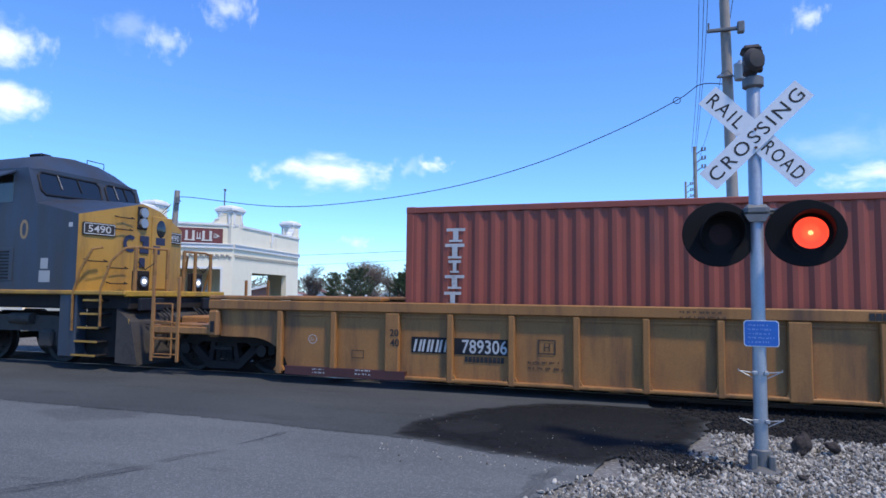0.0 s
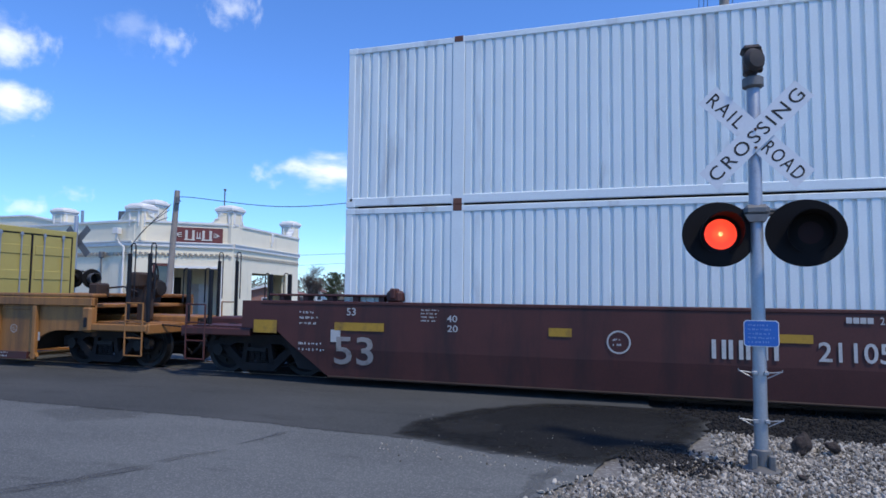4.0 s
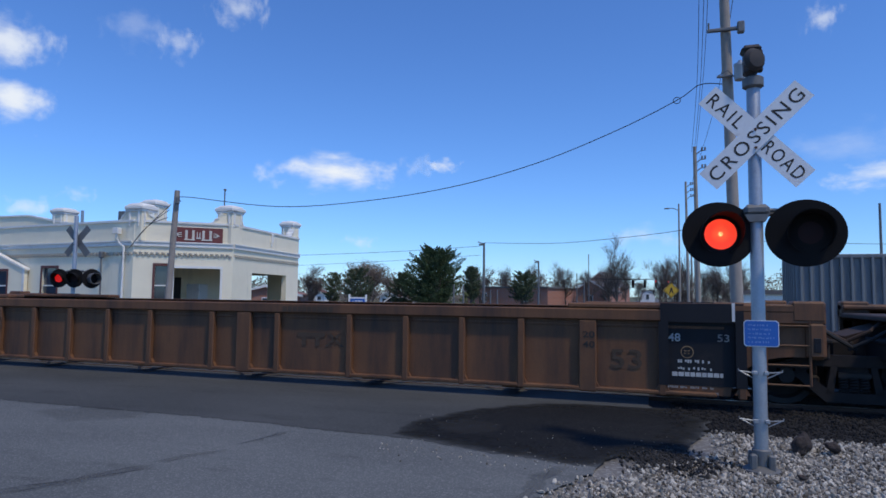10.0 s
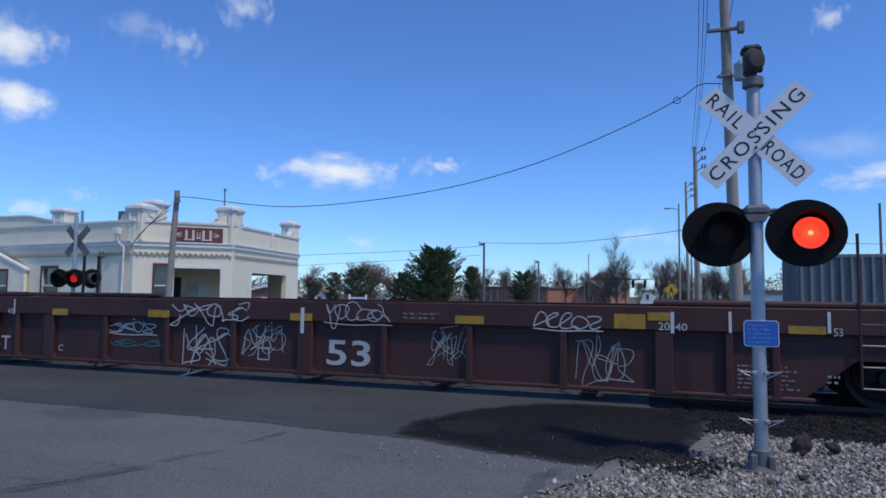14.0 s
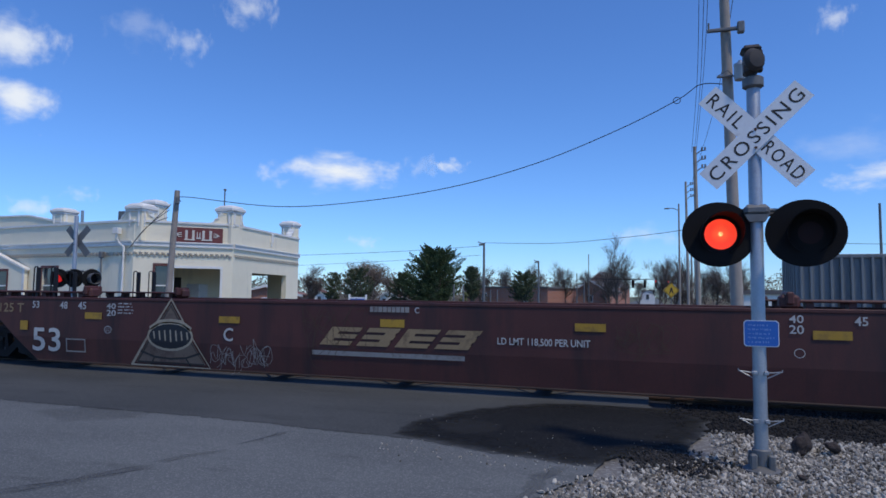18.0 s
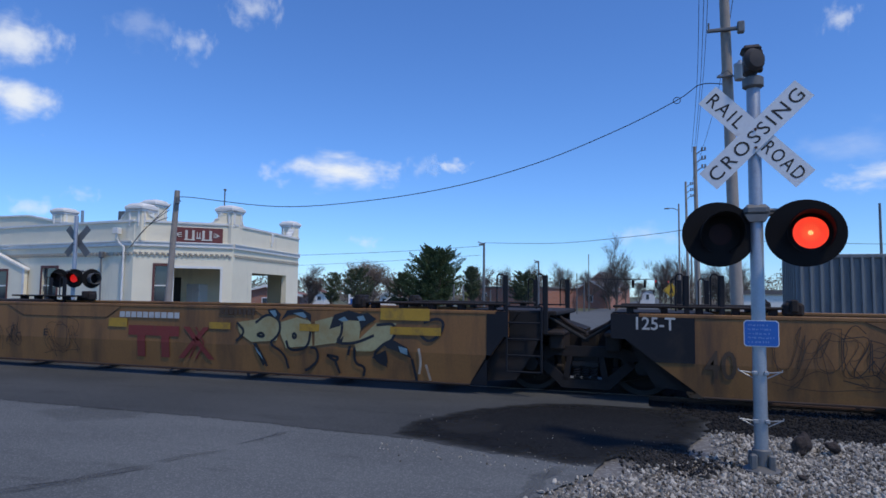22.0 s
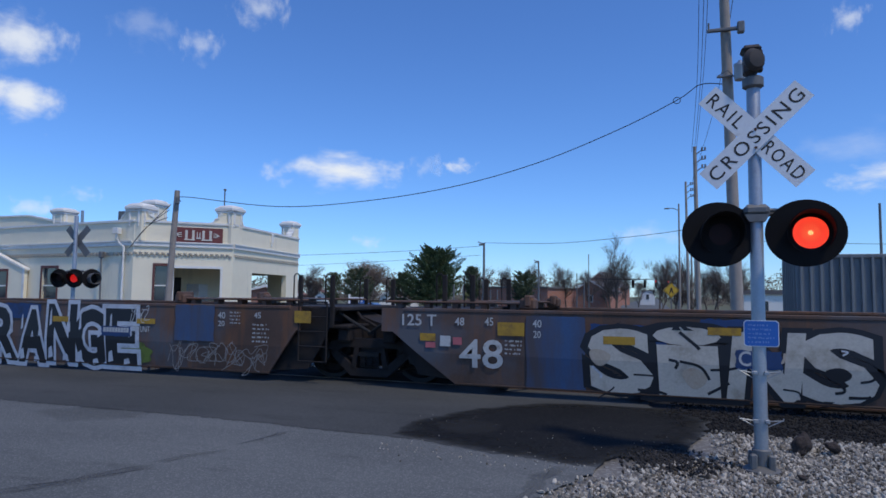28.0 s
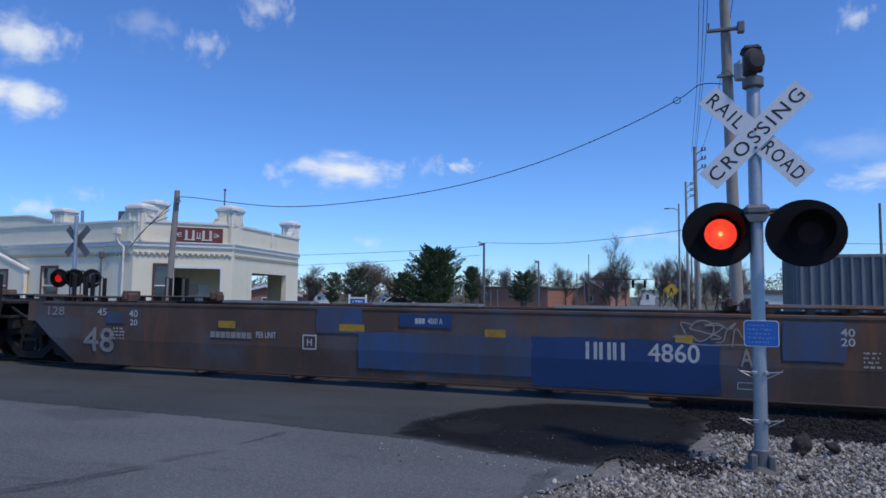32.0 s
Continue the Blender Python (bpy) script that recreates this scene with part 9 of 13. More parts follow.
tag(car_f[1], -4.96, 0.28, 0.72, 0.61, black_ltr, 5, 0.014)
tag(car_f[1], -4.08, 0.36, 0.39, 0.52, black_ltr, 4, 0.014)
patch(car_f[1], -6.77, 0.70, 0.17, 0.21, yellow_ref)
bold_logo(car_f[1], -0.85, 0.31, 1.90, 0.59, ttx_red)
blade_piece(car_f[1], 1.62, 0.10, 4.04, 1.18)
patch(car_f[1], -1.35, 0.86, 0.46, 0.17, yellow_ref)
patch(car_f[1], 1.02, 0.88, 0.47, 0.12, yellow_ref)
patch(car_f[1], 2.93, 0.89, 0.39, 0.13, yellow_ref)
patch(car_f[1], 4.48, 1.12, 0.88, 0.20, yellow_ref)
patch(car_f[1], 4.66, 0.88, 0.90, 0.13, yellow_ref)
tag(car_f[1], -3.03, 0.23, 0.90, 0.80, black_ltr, 5, 0.014)
ink(car_f[1], -3.03, 0.63, 0.11, 0.14, "E", black_ltr)
blocks(car_f[1], -1.08, 1.05, 1.43, 0.11, white_ltr, 10, 1)
blocks(car_f[1], 1.26, 1.15, 0.75, 0.12, dim_ltr, 8, 1)
ink(car_f[2], -7.04, 1.07, 0.55, 0.19, "125-T", white_ltr)
ink(car_f[2], -6.11, 0.39, 0.43, 0.41, "40", dim_ltr)
tag(car_f[2], -5.21, 0.33, 1.33, 0.84, dim_ltr, 5, 0.016)
bold_logo(car_f[2], -0.90, 0.32, 1.88, 0.60, ttx_red)
patch(car_f[2], -1.42, 0.88, 0.49, 0.15, yellow_ref)
patch(car_f[2], 1.00, 0.88, 0.48, 0.14, yellow_ref)
tag(car_f[2], 1.54, 0.35, 1.96, 0.89, black_ltr, 7, 0.022)
tag(car_f[2], -2.03, 0.41, 0.64, 0.81, white_ltr, 2, 0.010)
ink(car_f[2], -3.09, 0.67, 0.11, 0.15, "D", black_ltr)
tag(car_f[2], -4.35, 0.40, 0.98, 0.75, black_ltr, 3, 0.018)
patch(car_f[2], 4.57, 0.90, 0.83, 0.16, dim_ltr)
blocks(car_f[2], 5.64, 0.84, 0.56, 0.07, dim_ltr, 7, 1)
ink(car_f[3], -7.10, 1.02, 0.60, 0.19, "125-T", white_ltr)
smile(car_f[3], -6.63, 0.59, 0.36, 0.35, )
ink(car_f[3], -6.17, 0.35, 0.44, 0.42, "40", dim_ltr)
patch(car_f[3], -6.80, 0.69, 0.15, 0.20, yellow_ref)
bold_logo(car_f[3], -0.88, 0.31, 1.86, 0.59, ttx_red)
patch(car_f[3], -1.39, 0.86, 0.51, 0.14, yellow_ref)
patch(car_f[3], 1.00, 0.88, 0.46, 0.13, yellow_ref)
tag(car_f[3], -2.72, 0.38, 0.87, 0.61, black_ltr, 5, 0.012)
tag(car_f[3], -1.87, 0.78, 0.49, 0.28, black_ltr, 4, 0.010)
tag(car_f[3], 2.74, 0.14, 0.55, 0.73, black_ltr, 4, 0.014)
tag(car_f[3], 3.80, 0.76, 0.52, 0.33, black_ltr, 4, 0.012)
tag(car_f[3], 3.35, 0.51, 0.82, 0.17, black_ltr, 7, 0.010)
ink(car_f[3], 4.45, 0.50, 0.42, 0.18, "457", black_ltr)
ink(car_f[3], -3.13, 0.69, 0.12, 0.16, "C", black_ltr)
patch(car_f[3], 4.62, 0.91, 0.91, 0.13, ochre_worn)
ink(car_f[4], -7.12, 1.01, 0.68, 0.20, "125-T", white_ltr)
patch(car_f[4], -6.80, 0.70, 0.19, 0.20, yellow_ref)
ink(car_f[4], -6.12, 0.34, 0.43, 0.42, "40", dim_ltr)
bubble_piece(car_f[4], -3.09, 0.13, 2.53, 1.19)
tag(car_f[4], -1.27, 0.84, 0.73, 0.45, white_ltr, 5, 0.014)
ringed(car_f[4], 0.62, 0.21, 0.90, 0.81, black_ltr)
patch(car_f[4], 0.82, 0.84, 0.43, 0.13, yellow_ref)
ink(car_f[4], 1.38, 0.68, 0.11, 0.18, "B", black_ltr)
patch(car_f[4], 1.99, 0.59, 2.19, 0.32, black_p)
blocks(car_f[4], 2.06, 0.63, 0.85, 0.22, white_ltr, 4, 1, slant=0.20)
ink(car_f[4], 3.05, 0.64, 1.07, 0.22, "742638", white_ltr)
tag(car_f[4], 1.66, 0.21, 1.23, 0.32, black_ltr, 7, 0.012)
patch(car_f[4], 5.10, 0.91, 0.46, 0.11, yellow_ref)
tag(car_f[4], 4.78, 1.03, 0.81, 0.25, white_ltr, 6, 0.010)
framed(car_f[4], 7.45, 0.80, 0.54, 0.34, white_ltr)
patch(car_f[4], 7.48, 0.83, 0.47, 0.28, black_p)
patch(car_f[4], 7.69, 0.83, 0.03, 0.27, white_ltr)
patch(car_f[4], 7.49, 0.93, 0.46, 0.03, white_ltr)
patch(car_f[4], 6.41, 1.02, 0.19, 0.22, white_ltr)
patch(car_f[4], 6.67, 1.03, 0.17, 0.20, grey_ltr)
patch(car_g[0], -7.47, 1.03, 1.38, 0.22, yellow_ref, pl="c")
patch(car_g[0], -1.39, 1.03, 0.46, 0.17, yellow_ref, pl="c")
blocks(car_g[0], -3.44, 1.12, 1.85, 0.14, dim_ltr, 16, 2, pl="c")
tag(car_g[0], -2.84, 0.36, 1.14, 0.35, spray_teal, 6, 0.020, pl="s")
patch(car_g[0], -4.95, 0.54, 0.20, 0.21, grey_ltr, pl="s")
patch(car_g[0], -6.06, 1.05, 0.11, 0.18, white_ltr, pl="c")
blob(car_h[0], -1.58, 0.15, 0.90, 0.81, spray_green)
blob(car_h[0], 3.50, 0.09, 1.11, 0.52, spray_green)
patch(car_h[0], 0.44, 0.97, 1.29, 0.31, spray_dkblue)
piece(car_h[0], -1.24, -0.02, 5.47, 1.31, "STRANGE", spray_black, spray_white, spray_black)
patch(car_h[0], 5.12, 0.64, 0.89, 0.67, spray_blue)
patch(car_h[0], -5.88, 0.57, 0.98, 0.68, spray_blue)
patch(car_h[0], -5.01, 0.54, 2.22, 0.34, spray_dkblue)
blocks(car_h[0], -4.81, 0.60, 0.55, 0.23, white_ltr, 3, 1)
ink(car_h[0], -3.95, 0.62, 0.73, 0.23, "4860", white_ltr)
ink(car_h[0], -7.28, 0.36, 0.84, 0.47, "48", white_ltr)
patch(car_h[0], -0.33, 1.05, 0.77, 0.17, spray_dkblue)
ink(car_h[0], 0.12, 1.08, 0.31, 0.11, "4860 B", white_ltr)
patch(car_h[0], 3.35, 0.67, 0.73, 0.20, spray_dkblue)
patch(car_h[0], -4.83, 0.90, 0.30, 0.11, yellow_ref)
patch(car_h[0], -2.83, 0.90, 0.46, 0.13, yellow_ref)
patch(car_h[0], -0.39, 0.92, 0.44, 0.12, yellow_ref)
patch(car_h[0], 2.07, 0.92, 0.42, 0.11, yellow_ref)
patch(car_h[0], 4.22, 0.93, 0.44, 0.10, yellow_ref)
patch(car_h[0], 7.70, 1.03, 0.33, 0.21, yellow_ref)
ink(car_h[0], -2.47, 0.62, 0.15, 0.21, "B", white_ltr)
framed(car_h[0], -1.58, 0.58, 0.22, 0.28, white_ltr)
blocks(car_h[0], 3.40, 0.75, 0.64, 0.09, white_ltr, 9, 1)
ink(car_h[0], 4.13, 0.77, 0.41, 0.11, "PER UNIT", white_ltr)
tag(car_h[0], 4.02, 0.96, 0.46, 0.32, white_ltr, 5, 0.014)
ink(car_h[0], 6.09, 1.07, 0.16, 0.12, "40", white_ltr)
ink(car_h[0], 6.10, 0.93, 0.14, 0.10, "20", white_ltr)
ink(car_h[0], 6.87, 1.09, 0.14, 0.11, "45", white_ltr)
blocks(car_h[0], 6.35, 0.98, 0.29, 0.22, white_ltr, 6, 4)
blocks(car_h[0], 6.84, 0.66, 0.34, 0.33, white_ltr, 6, 5)
tag(car_h[0], 4.99, 0.19, 2.11, 0.43, grey_ltr, 8, 0.020)
patch(car_h[1], -6.12, 0.12, 0.91, 1.12, spray_blue)
patch(car_h[1], -5.13, 0.83, 1.09, 0.31, spray_dkblue)
patch(car_h[1], -3.57, 1.01, 0.67, 0.24, spray_dkblue)
piece(car_h[1], -5.16, 0.05, 3.78, 1.14, "SiNS", spray_silver, spray_black, spray_silver)
patch(car_h[1], -3.12, 0.56, 0.59, 0.26, spray_dkblue)
ink(car_h[1], -3.08, 0.60, 0.16, 0.21, "C", white_ltr)
ink(car_h[1], -8.20, 1.04, 0.60, 0.19, "125 T", white_ltr)
ink(car_h[1], -7.20, 0.39, 0.72, 0.46, "48", white_ltr)
ink(car_h[1], -7.28, 1.06, 0.16, 0.13, "48", white_ltr)
ink(car_h[1], -6.78, 1.07, 0.14, 0.13, "45", white_ltr)
ink(car_h[1], -6.01, 1.06, 0.14, 0.12, "40", white_ltr)
ink(car_h[1], -6.00, 0.90, 0.12, 0.11, "20", white_ltr)
patch(car_h[1], -6.57, 0.92, 0.43, 0.21, yellow_ref)
patch(car_h[1], -4.94, 0.84, 0.46, 0.12, yellow_ref)
patch(car_h[1], -3.48, 1.02, 0.44, 0.11, yellow_ref)
patch(car_h[1], -7.88, 0.80, 0.27, 0.12, yellow_ref)
patch(car_h[1], -7.78, 0.69, 0.17, 0.09, pink_tag)
patch(car_h[1], -7.31, 0.75, 0.15, 0.12, pink_tag)
patch(car_h[1], -7.53, 0.72, 0.18, 0.17, white_ltr)
blocks(car_h[1], -6.45, 0.63, 0.29, 0.22, white_ltr, 5, 4)
patch(car_h[1], -1.25, 0.17, 1.81, 0.68, spray_blue)
patch(car_h[1], 5.11, 0.22, 0.94, 1.03, spray_blue)
patch(car_h[1], 1.89, 0.83, 0.56, 0.43, spray_dkblue)
patch(car_h[1], 4.29, 0.98, 0.85, 0.30, spray_dkblue)
piece(car_h[1], 0.83, 0.09, 4.13, 1.15, "JERKY", spray_tan, spray_black, spray_silver)
patch(car_h[1], 1.95, 0.98, 0.52, 0.13, yellow_ref)
patch(car_h[1], 4.47, 1.00, 0.44, 0.12, yellow_ref)
patch(car_h[1], -0.96, 0.88, 0.35, 0.14, yellow_ref)
patch(car_h[1], 7.51, 0.98, 0.42, 0.22, yellow_ref)
patch(car_h[1], -0.24, 1.04, 0.74, 0.14, spray_dkblue)
ink(car_h[1], 0.03, 1.06, 0.44, 0.10, "4860 C", white_ltr)
ink(car_h[1], 6.03, 1.07, 0.15, 0.11, "40", white_ltr)
ink(car_h[1], 6.03, 0.92, 0.15, 0.12, "20", white_ltr)
ink(car_h[1], 6.79, 1.06, 0.15, 0.12, "45", white_ltr)
ink(car_h[1], 7.26, 1.07, 0.15, 0.12, "48", white_ltr)
blocks(car_h[1], 6.27, 0.96, 0.38, 0.21, white_ltr, 6, 4)
blocks(car_h[1], 6.78, 0.62, 0.63, 0.37, white_ltr, 8, 5)
patch(car_h[1], 7.71, 0.81, 0.15, 0.10, pink_tag)
tag(car_h[1], 6.48, 0.14, 0.57, 0.38, grey_ltr, 5, 0.020)
ink(car_h[2], -8.19, 1.06, 0.57, 0.17, "125 T", white_ltr)
ink(car_h[2], -7.26, 0.51, 0.75, 0.36, "48", white_ltr)
ink(car_h[2], -7.28, 1.09, 0.15, 0.10, "48", white_ltr)
ink(car_h[2], -6.80, 1.08, 0.14, 0.11, "45", white_ltr)
ink(car_h[2], -6.05, 1.07, 0.16, 0.11, "40", white_ltr)
ink(car_h[2], -6.05, 0.93, 0.16, 0.10, "20", white_ltr)
patch(car_h[2], -6.62, 0.91, 0.46, 0.23, spray_dkblue)
blocks(car_h[2], -6.50, 0.66, 0.37, 0.20, white_ltr, 6, 4)
patch(car_h[2], -7.93, 0.81, 0.30, 0.13, yellow_ref)
patch(car_h[2], -7.55, 0.73, 0.18, 0.19, white_ltr)
patch(car_h[2], -7.33, 0.79, 0.15, 0.10, pink_tag)
piece(car_h[2], -5.70, 0.10, 1.81, 1.10, "GBS", spray_silver, spray_grey, spray_silver)
tag(car_h[2], -7.07, 0.22, 1.04, 0.32, grey_ltr, 5, 0.020)
patch(car_h[2], -1.15, 0.36, 2.83, 0.53, spray_blue)
patch(car_h[2], 5.14, 0.35, 0.86, 0.94, spray_blue)
patch(car_h[2], 3.64, 0.90, 0.48, 0.14, spray_dkblue)
patch(car_h[2], -0.37, 1.04, 0.76, 0.19, spray_dkblue)
ink(car_h[2], -0.09, 1.09, 0.47, 0.11, "4860 D", white_ltr)
for f in (((2, 4), (4, 40), (9, 94), (24, 96), (26, 8)), ((29, 6), (30, 94), (40, 62), (50, 94), (61, 92), (62, 4), (48, 30)), ((68, 60), (70, 96), (90, 94), (91, 70), (82, 60), (94, 8), (78, 30))):
    fill_in(car_h[2], umber_spray, in_box(-2.94, 0.12, 2.45, 1.08, f), False)
hand_drawn(car_h[2], spray_tan, 0.012, -2.94, 0.10, 2.45, 1.10, (
    ((1, 0), (2, 30), (8, 97), (24, 98), (25, 50), (27, 6)), ((9, 36), (24, 40)), ((10, 36), (12, 0)), ((29, 2), (30, 97), (34, 97), (40, 58), (49, 97), (60, 97), (61, 50), (63, 0)), ((38, 66), (38, 4)), ((66, 92), (56, 94), (53, 62), (55, 42), (64, 40)),
    ((70, 98), (91, 96), (92, 72), (81, 60), (90, 30), (99, -4)), ((71, 62), (77, 2)), ((76, 84), (86, 84), (85, 70), (76, 70))), "m")
tag(car_h[2], -2.72, 1.02, 0.36, 0.16, spray_tan, 4, 0.008)
tag(car_h[2], 0.05, 0.70, 0.62, 0.20, grey_ltr, 6, 0.008)
hand_drawn(car_h[2], spray_white, 0.008, 1.51, 0.13, 2.20, 1.12, (
    ((0, 98), (10, 90), (18, 92), (12, 70), (16, 44), (8, 4)), ((22, 100), (34, 92), (30, 74), (38, 66), (30, 44), (40, 20), (36, 0)), ((44, 96), (56, 84), (48, 66), (56, 40), (50, 26)), ((58, 34), (66, 50), (78, 36), (72, 10), (60, 14), (58, 34)),
    ((34, 36), (46, 48), (54, 34), (46, 4), (34, 12), (34, 36)), ((78, 64), (88, 76), (95, 62), (84, 52), (92, 44)), ((80, 4), (96, 10), (101, 40)), ((18, 40), (26, 48), (30, 34), (20, 12), (16, 30), (18, 40)), ((62, 96), (70, 80), (66, 62)), ((86, 98), (98, 84), (92, 70))), "m")
hand_drawn(car_h[2], grey_ltr, 0.020, 3.90, 0.30, 1.10, 0.80, (((0, 78), (30, 84), (58, 78), (98, 96)), ((20, 54), (40, 60), (52, 44), (94, 58), (66, 74)), ((0, 14), (32, 26), (46, 6), (18, 0)), ((70, 96), (60, 78))), "m")
hand_drawn(car_h[2], spray_white, 0.010, 3.10, 0.95, 0.55, 0.24, (((0, 20), (10, 90), (20, 30)), ((24, 90), (30, 10), (44, 80), (48, 10)), ((60, 90), (54, 20), (72, 30)), ((96, 88), (78, 60), (98, 30), (80, 8))), "m")
patch(car_h[2], 1.05, 0.90, 0.33, 0.12, yellow_ref)
patch(car_h[2], 6.28, 0.94, 0.45, 0.20, yellow_ref)
ink(car_h[2], 6.00, 1.05, 0.16, 0.12, "40", white_ltr)
ink(car_h[2], 6.00, 0.91, 0.14, 0.12, "20", white_ltr)
ink(car_h[2], 6.75, 1.07, 0.15, 0.12, "45", white_ltr)
ink(car_h[2], 7.22, 1.07, 0.14, 0.12, "48", white_ltr)
blocks(car_h[2], 6.26, 0.68, 0.34, 0.19, white_ltr, 6, 4)
blocks(car_h[2], 6.75, 0.63, 0.51, 0.37, white_ltr, 7, 5)
patch(car_h[2], 7.26, 0.84, 0.15, 0.11, pink_tag)
patch(car_h[2], 7.47, 0.74, 0.18, 0.18, white_ltr)
ink(car_h[2], -3.09, 0.60, 0.11, 0.21, "D", white_ltr)
ink(car_h[3], -8.09, 1.08, 0.53, 0.17, "125 T", white_ltr)
ink(car_h[3], -7.12, 0.38, 0.78, 0.46, "48", grey_ltr)
ink(car_h[3], -7.13, 1.07, 0.13, 0.11, "48", white_ltr)
ink(car_h[3], -6.66, 1.07, 0.13, 0.11, "45", white_ltr)
patch(car_h[3], -6.49, 0.93, 0.25, 0.19, yellow_ref)
patch(car_h[3], -7.42, 0.75, 0.15, 0.13, pink_tag)
patch(car_h[3], -1.05, 0.19, 3.14, 0.71, spray_blue)
patch(car_h[3], -0.33, 1.04, 0.88, 0.22, spray_dkblue)
ink(car_h[3], 0.03, 1.08, 0.50, 0.12, "4860 E", white_ltr)
ink(car_h[3], -3.03, 0.59, 0.15, 0.23, "E", white_ltr)
patch(car_h[3], -6.54, 0.89, 0.48, 0.22, yellow_ref)
patch(car_h[3], -3.44, 0.89, 0.46, 0.14, yellow_ref)
patch(car_h[3], -0.98, 0.91, 0.49, 0.12, yellow_ref)
patch(car_h[3], 2.03, 0.91, 0.45, 0.12, yellow_ref)
patch(car_h[3], 4.49, 0.92, 0.48, 0.12, yellow_ref)
patch(car_h[3], 7.90, 1.00, 0.18, 0.19, yellow_ref)
tag(car_h[3], -1.07, 0.57, 1.21, 0.40, white_ltr, 5, 0.018)
wavy(car_h[3], 3.04, 0.25, 4.92, 0.70, )
tag(car_h[3], -5.80, 0.13, 1.91, 0.45, grey_ltr, 9, 0.014)
tag(car_h[3], -4.80, 0.80, 1.01, 0.41, grey_ltr, 5, 0.010)
ink(car_h[3], 6.11, 1.07, 0.17, 0.12, "40", white_ltr)
ink(car_h[3], 6.11, 0.92, 0.15, 0.12, "20", white_ltr)
ink(car_h[3], 6.89, 1.09, 0.16, 0.10, "45", white_ltr)
blocks(car_h[3], 6.35, 0.98, 0.39, 0.22, white_ltr, 6, 4)
blocks(car_h[3], 6.88, 0.57, 0.51, 0.40, white_ltr, 8, 5)
patch(car_h[3], 7.38, 0.78, 0.16, 0.12, pink_tag)
patch(car_h[4], -0.96, 0.29, 3.13, 0.62, spray_blue)
patch(car_h[4], 2.02, 0.16, 2.71, 0.77, spray_dkblue)
patch(car_h[4], -0.20, 1.01, 0.92, 0.22, spray_dkblue)
patch(car_h[4], 5.53, 0.70, 0.78, 0.54, spray_blue)
patch(car_h[4], -6.44, 0.92, 0.48, 0.23, spray_blue)
patch(car_h[4], -1.76, 0.87, 0.87, 0.44, spray_blue)
cover(car_h[4], -3.77, 1.28, 1.91, 0.10, )
cover(car_h[4], -0.71, 1.34, 1.92, 0.09, )
cover(car_h[4], 2.33, 1.39, 1.85, 0.08, )
ink(car_h[4], -7.00, 0.35, 0.77, 0.48, "48", grey_ltr)
ink(car_h[4], -7.97, 1.05, 0.44, 0.18, "128", grey_ltr)
ink(car_h[4], -6.67, 1.07, 0.23, 0.14, "45", white_ltr)
ink(car_h[4], -5.88, 1.05, 0.21, 0.14, "40", white_ltr)
ink(car_h[4], -5.85, 0.89, 0.18, 0.12, "20", white_ltr)
blocks(car_h[4], -6.25, 0.62, 0.31, 0.22, white_ltr, 4, 4)
patch(car_h[4], -3.80, 0.90, 0.37, 0.13, yellow_ref)
patch(car_h[4], -1.32, 0.91, 0.48, 0.12, yellow_ref)
patch(car_h[4], 1.27, 0.89, 0.34, 0.12, yellow_ref)
patch(car_h[4], 4.13, 0.90, 0.24, 0.11, yellow_ref)
ink(car_h[4], -2.98, 0.74, 0.41, 0.11, "PER UNIT", white_ltr)
blocks(car_h[4], -3.97, 0.72, 0.89, 0.11, grey_ltr, 8, 1)
framed(car_h[4], -2.03, 0.57, 0.28, 0.26, white_ltr)
ink(car_h[4], -1.94, 0.64, 0.10, 0.12, "H", white_ltr)
blocks(car_h[4], 0.08, 1.07, 0.17, 0.09, white_ltr, 3, 1)
ink(car_h[4], 0.30, 1.07, 0.26, 0.10, "4860 A", white_ltr)
blocks(car_h[4], 2.85, 0.61, 0.57, 0.26, white_ltr, 3, 1)
ink(car_h[4], 3.75, 0.61, 0.71, 0.27, "4860", white_ltr)
ink(car_h[4], 4.99, 0.59, 0.17, 0.26, "A", grey_ltr)
tag(car_h[4], 4.15, 0.89, 0.95, 0.36, grey_ltr, 7, 0.018)
framed(car_h[4], 4.95, 0.27, 0.22, 0.10, white_ltr)
ink(car_h[4], 6.24, 1.05, 0.17, 0.11, "40", white_ltr)
ink(car_h[4], 6.24, 0.92, 0.17, 0.11, "20", white_ltr)
blocks(car_h[4], 6.50, 0.64, 0.24, 0.21, white_ltr, 4, 4)
crate_letter(red_box, -5.36, 2.28, 0.33, 0.23, white_ltr)
crate_letter(red_box, -5.38, 2.00, 0.34, 0.25, white_ltr)
crate_letter(red_box, -5.32, 1.76, 0.22, 0.21, white_ltr)
crate_letter(red_box, -5.38, 1.49, 0.34, 0.23, white_ltr)
crate_letter(red_box, -5.39, 1.22, 0.30, 0.22, white_ltr)
blocks(red_box, 5.24, 1.22, 0.07, 1.27, white_ltr, 1, 12)
blocks(red_box, 5.54, 2.00, 0.07, 0.48, white_ltr, 1, 4)
patch(red_box, 5.51, 1.70, 0.12, 0.19, white_ltr)
patch(red_box, 5.49, 1.44, 0.12, 0.15, yellow_ref)
warn(red_box, 5.47, 1.22, 0.16, 0.15, )
emblem(yel_box, -1.14, 1.26, 1.81, 1.11, )
blocks(yel_box, -5.49, 1.22, 0.13, 1.17, black_ltr, 1, 9)
blocks(yel_box, -5.24, 1.22, 0.11, 1.03, black_ltr, 1, 8)
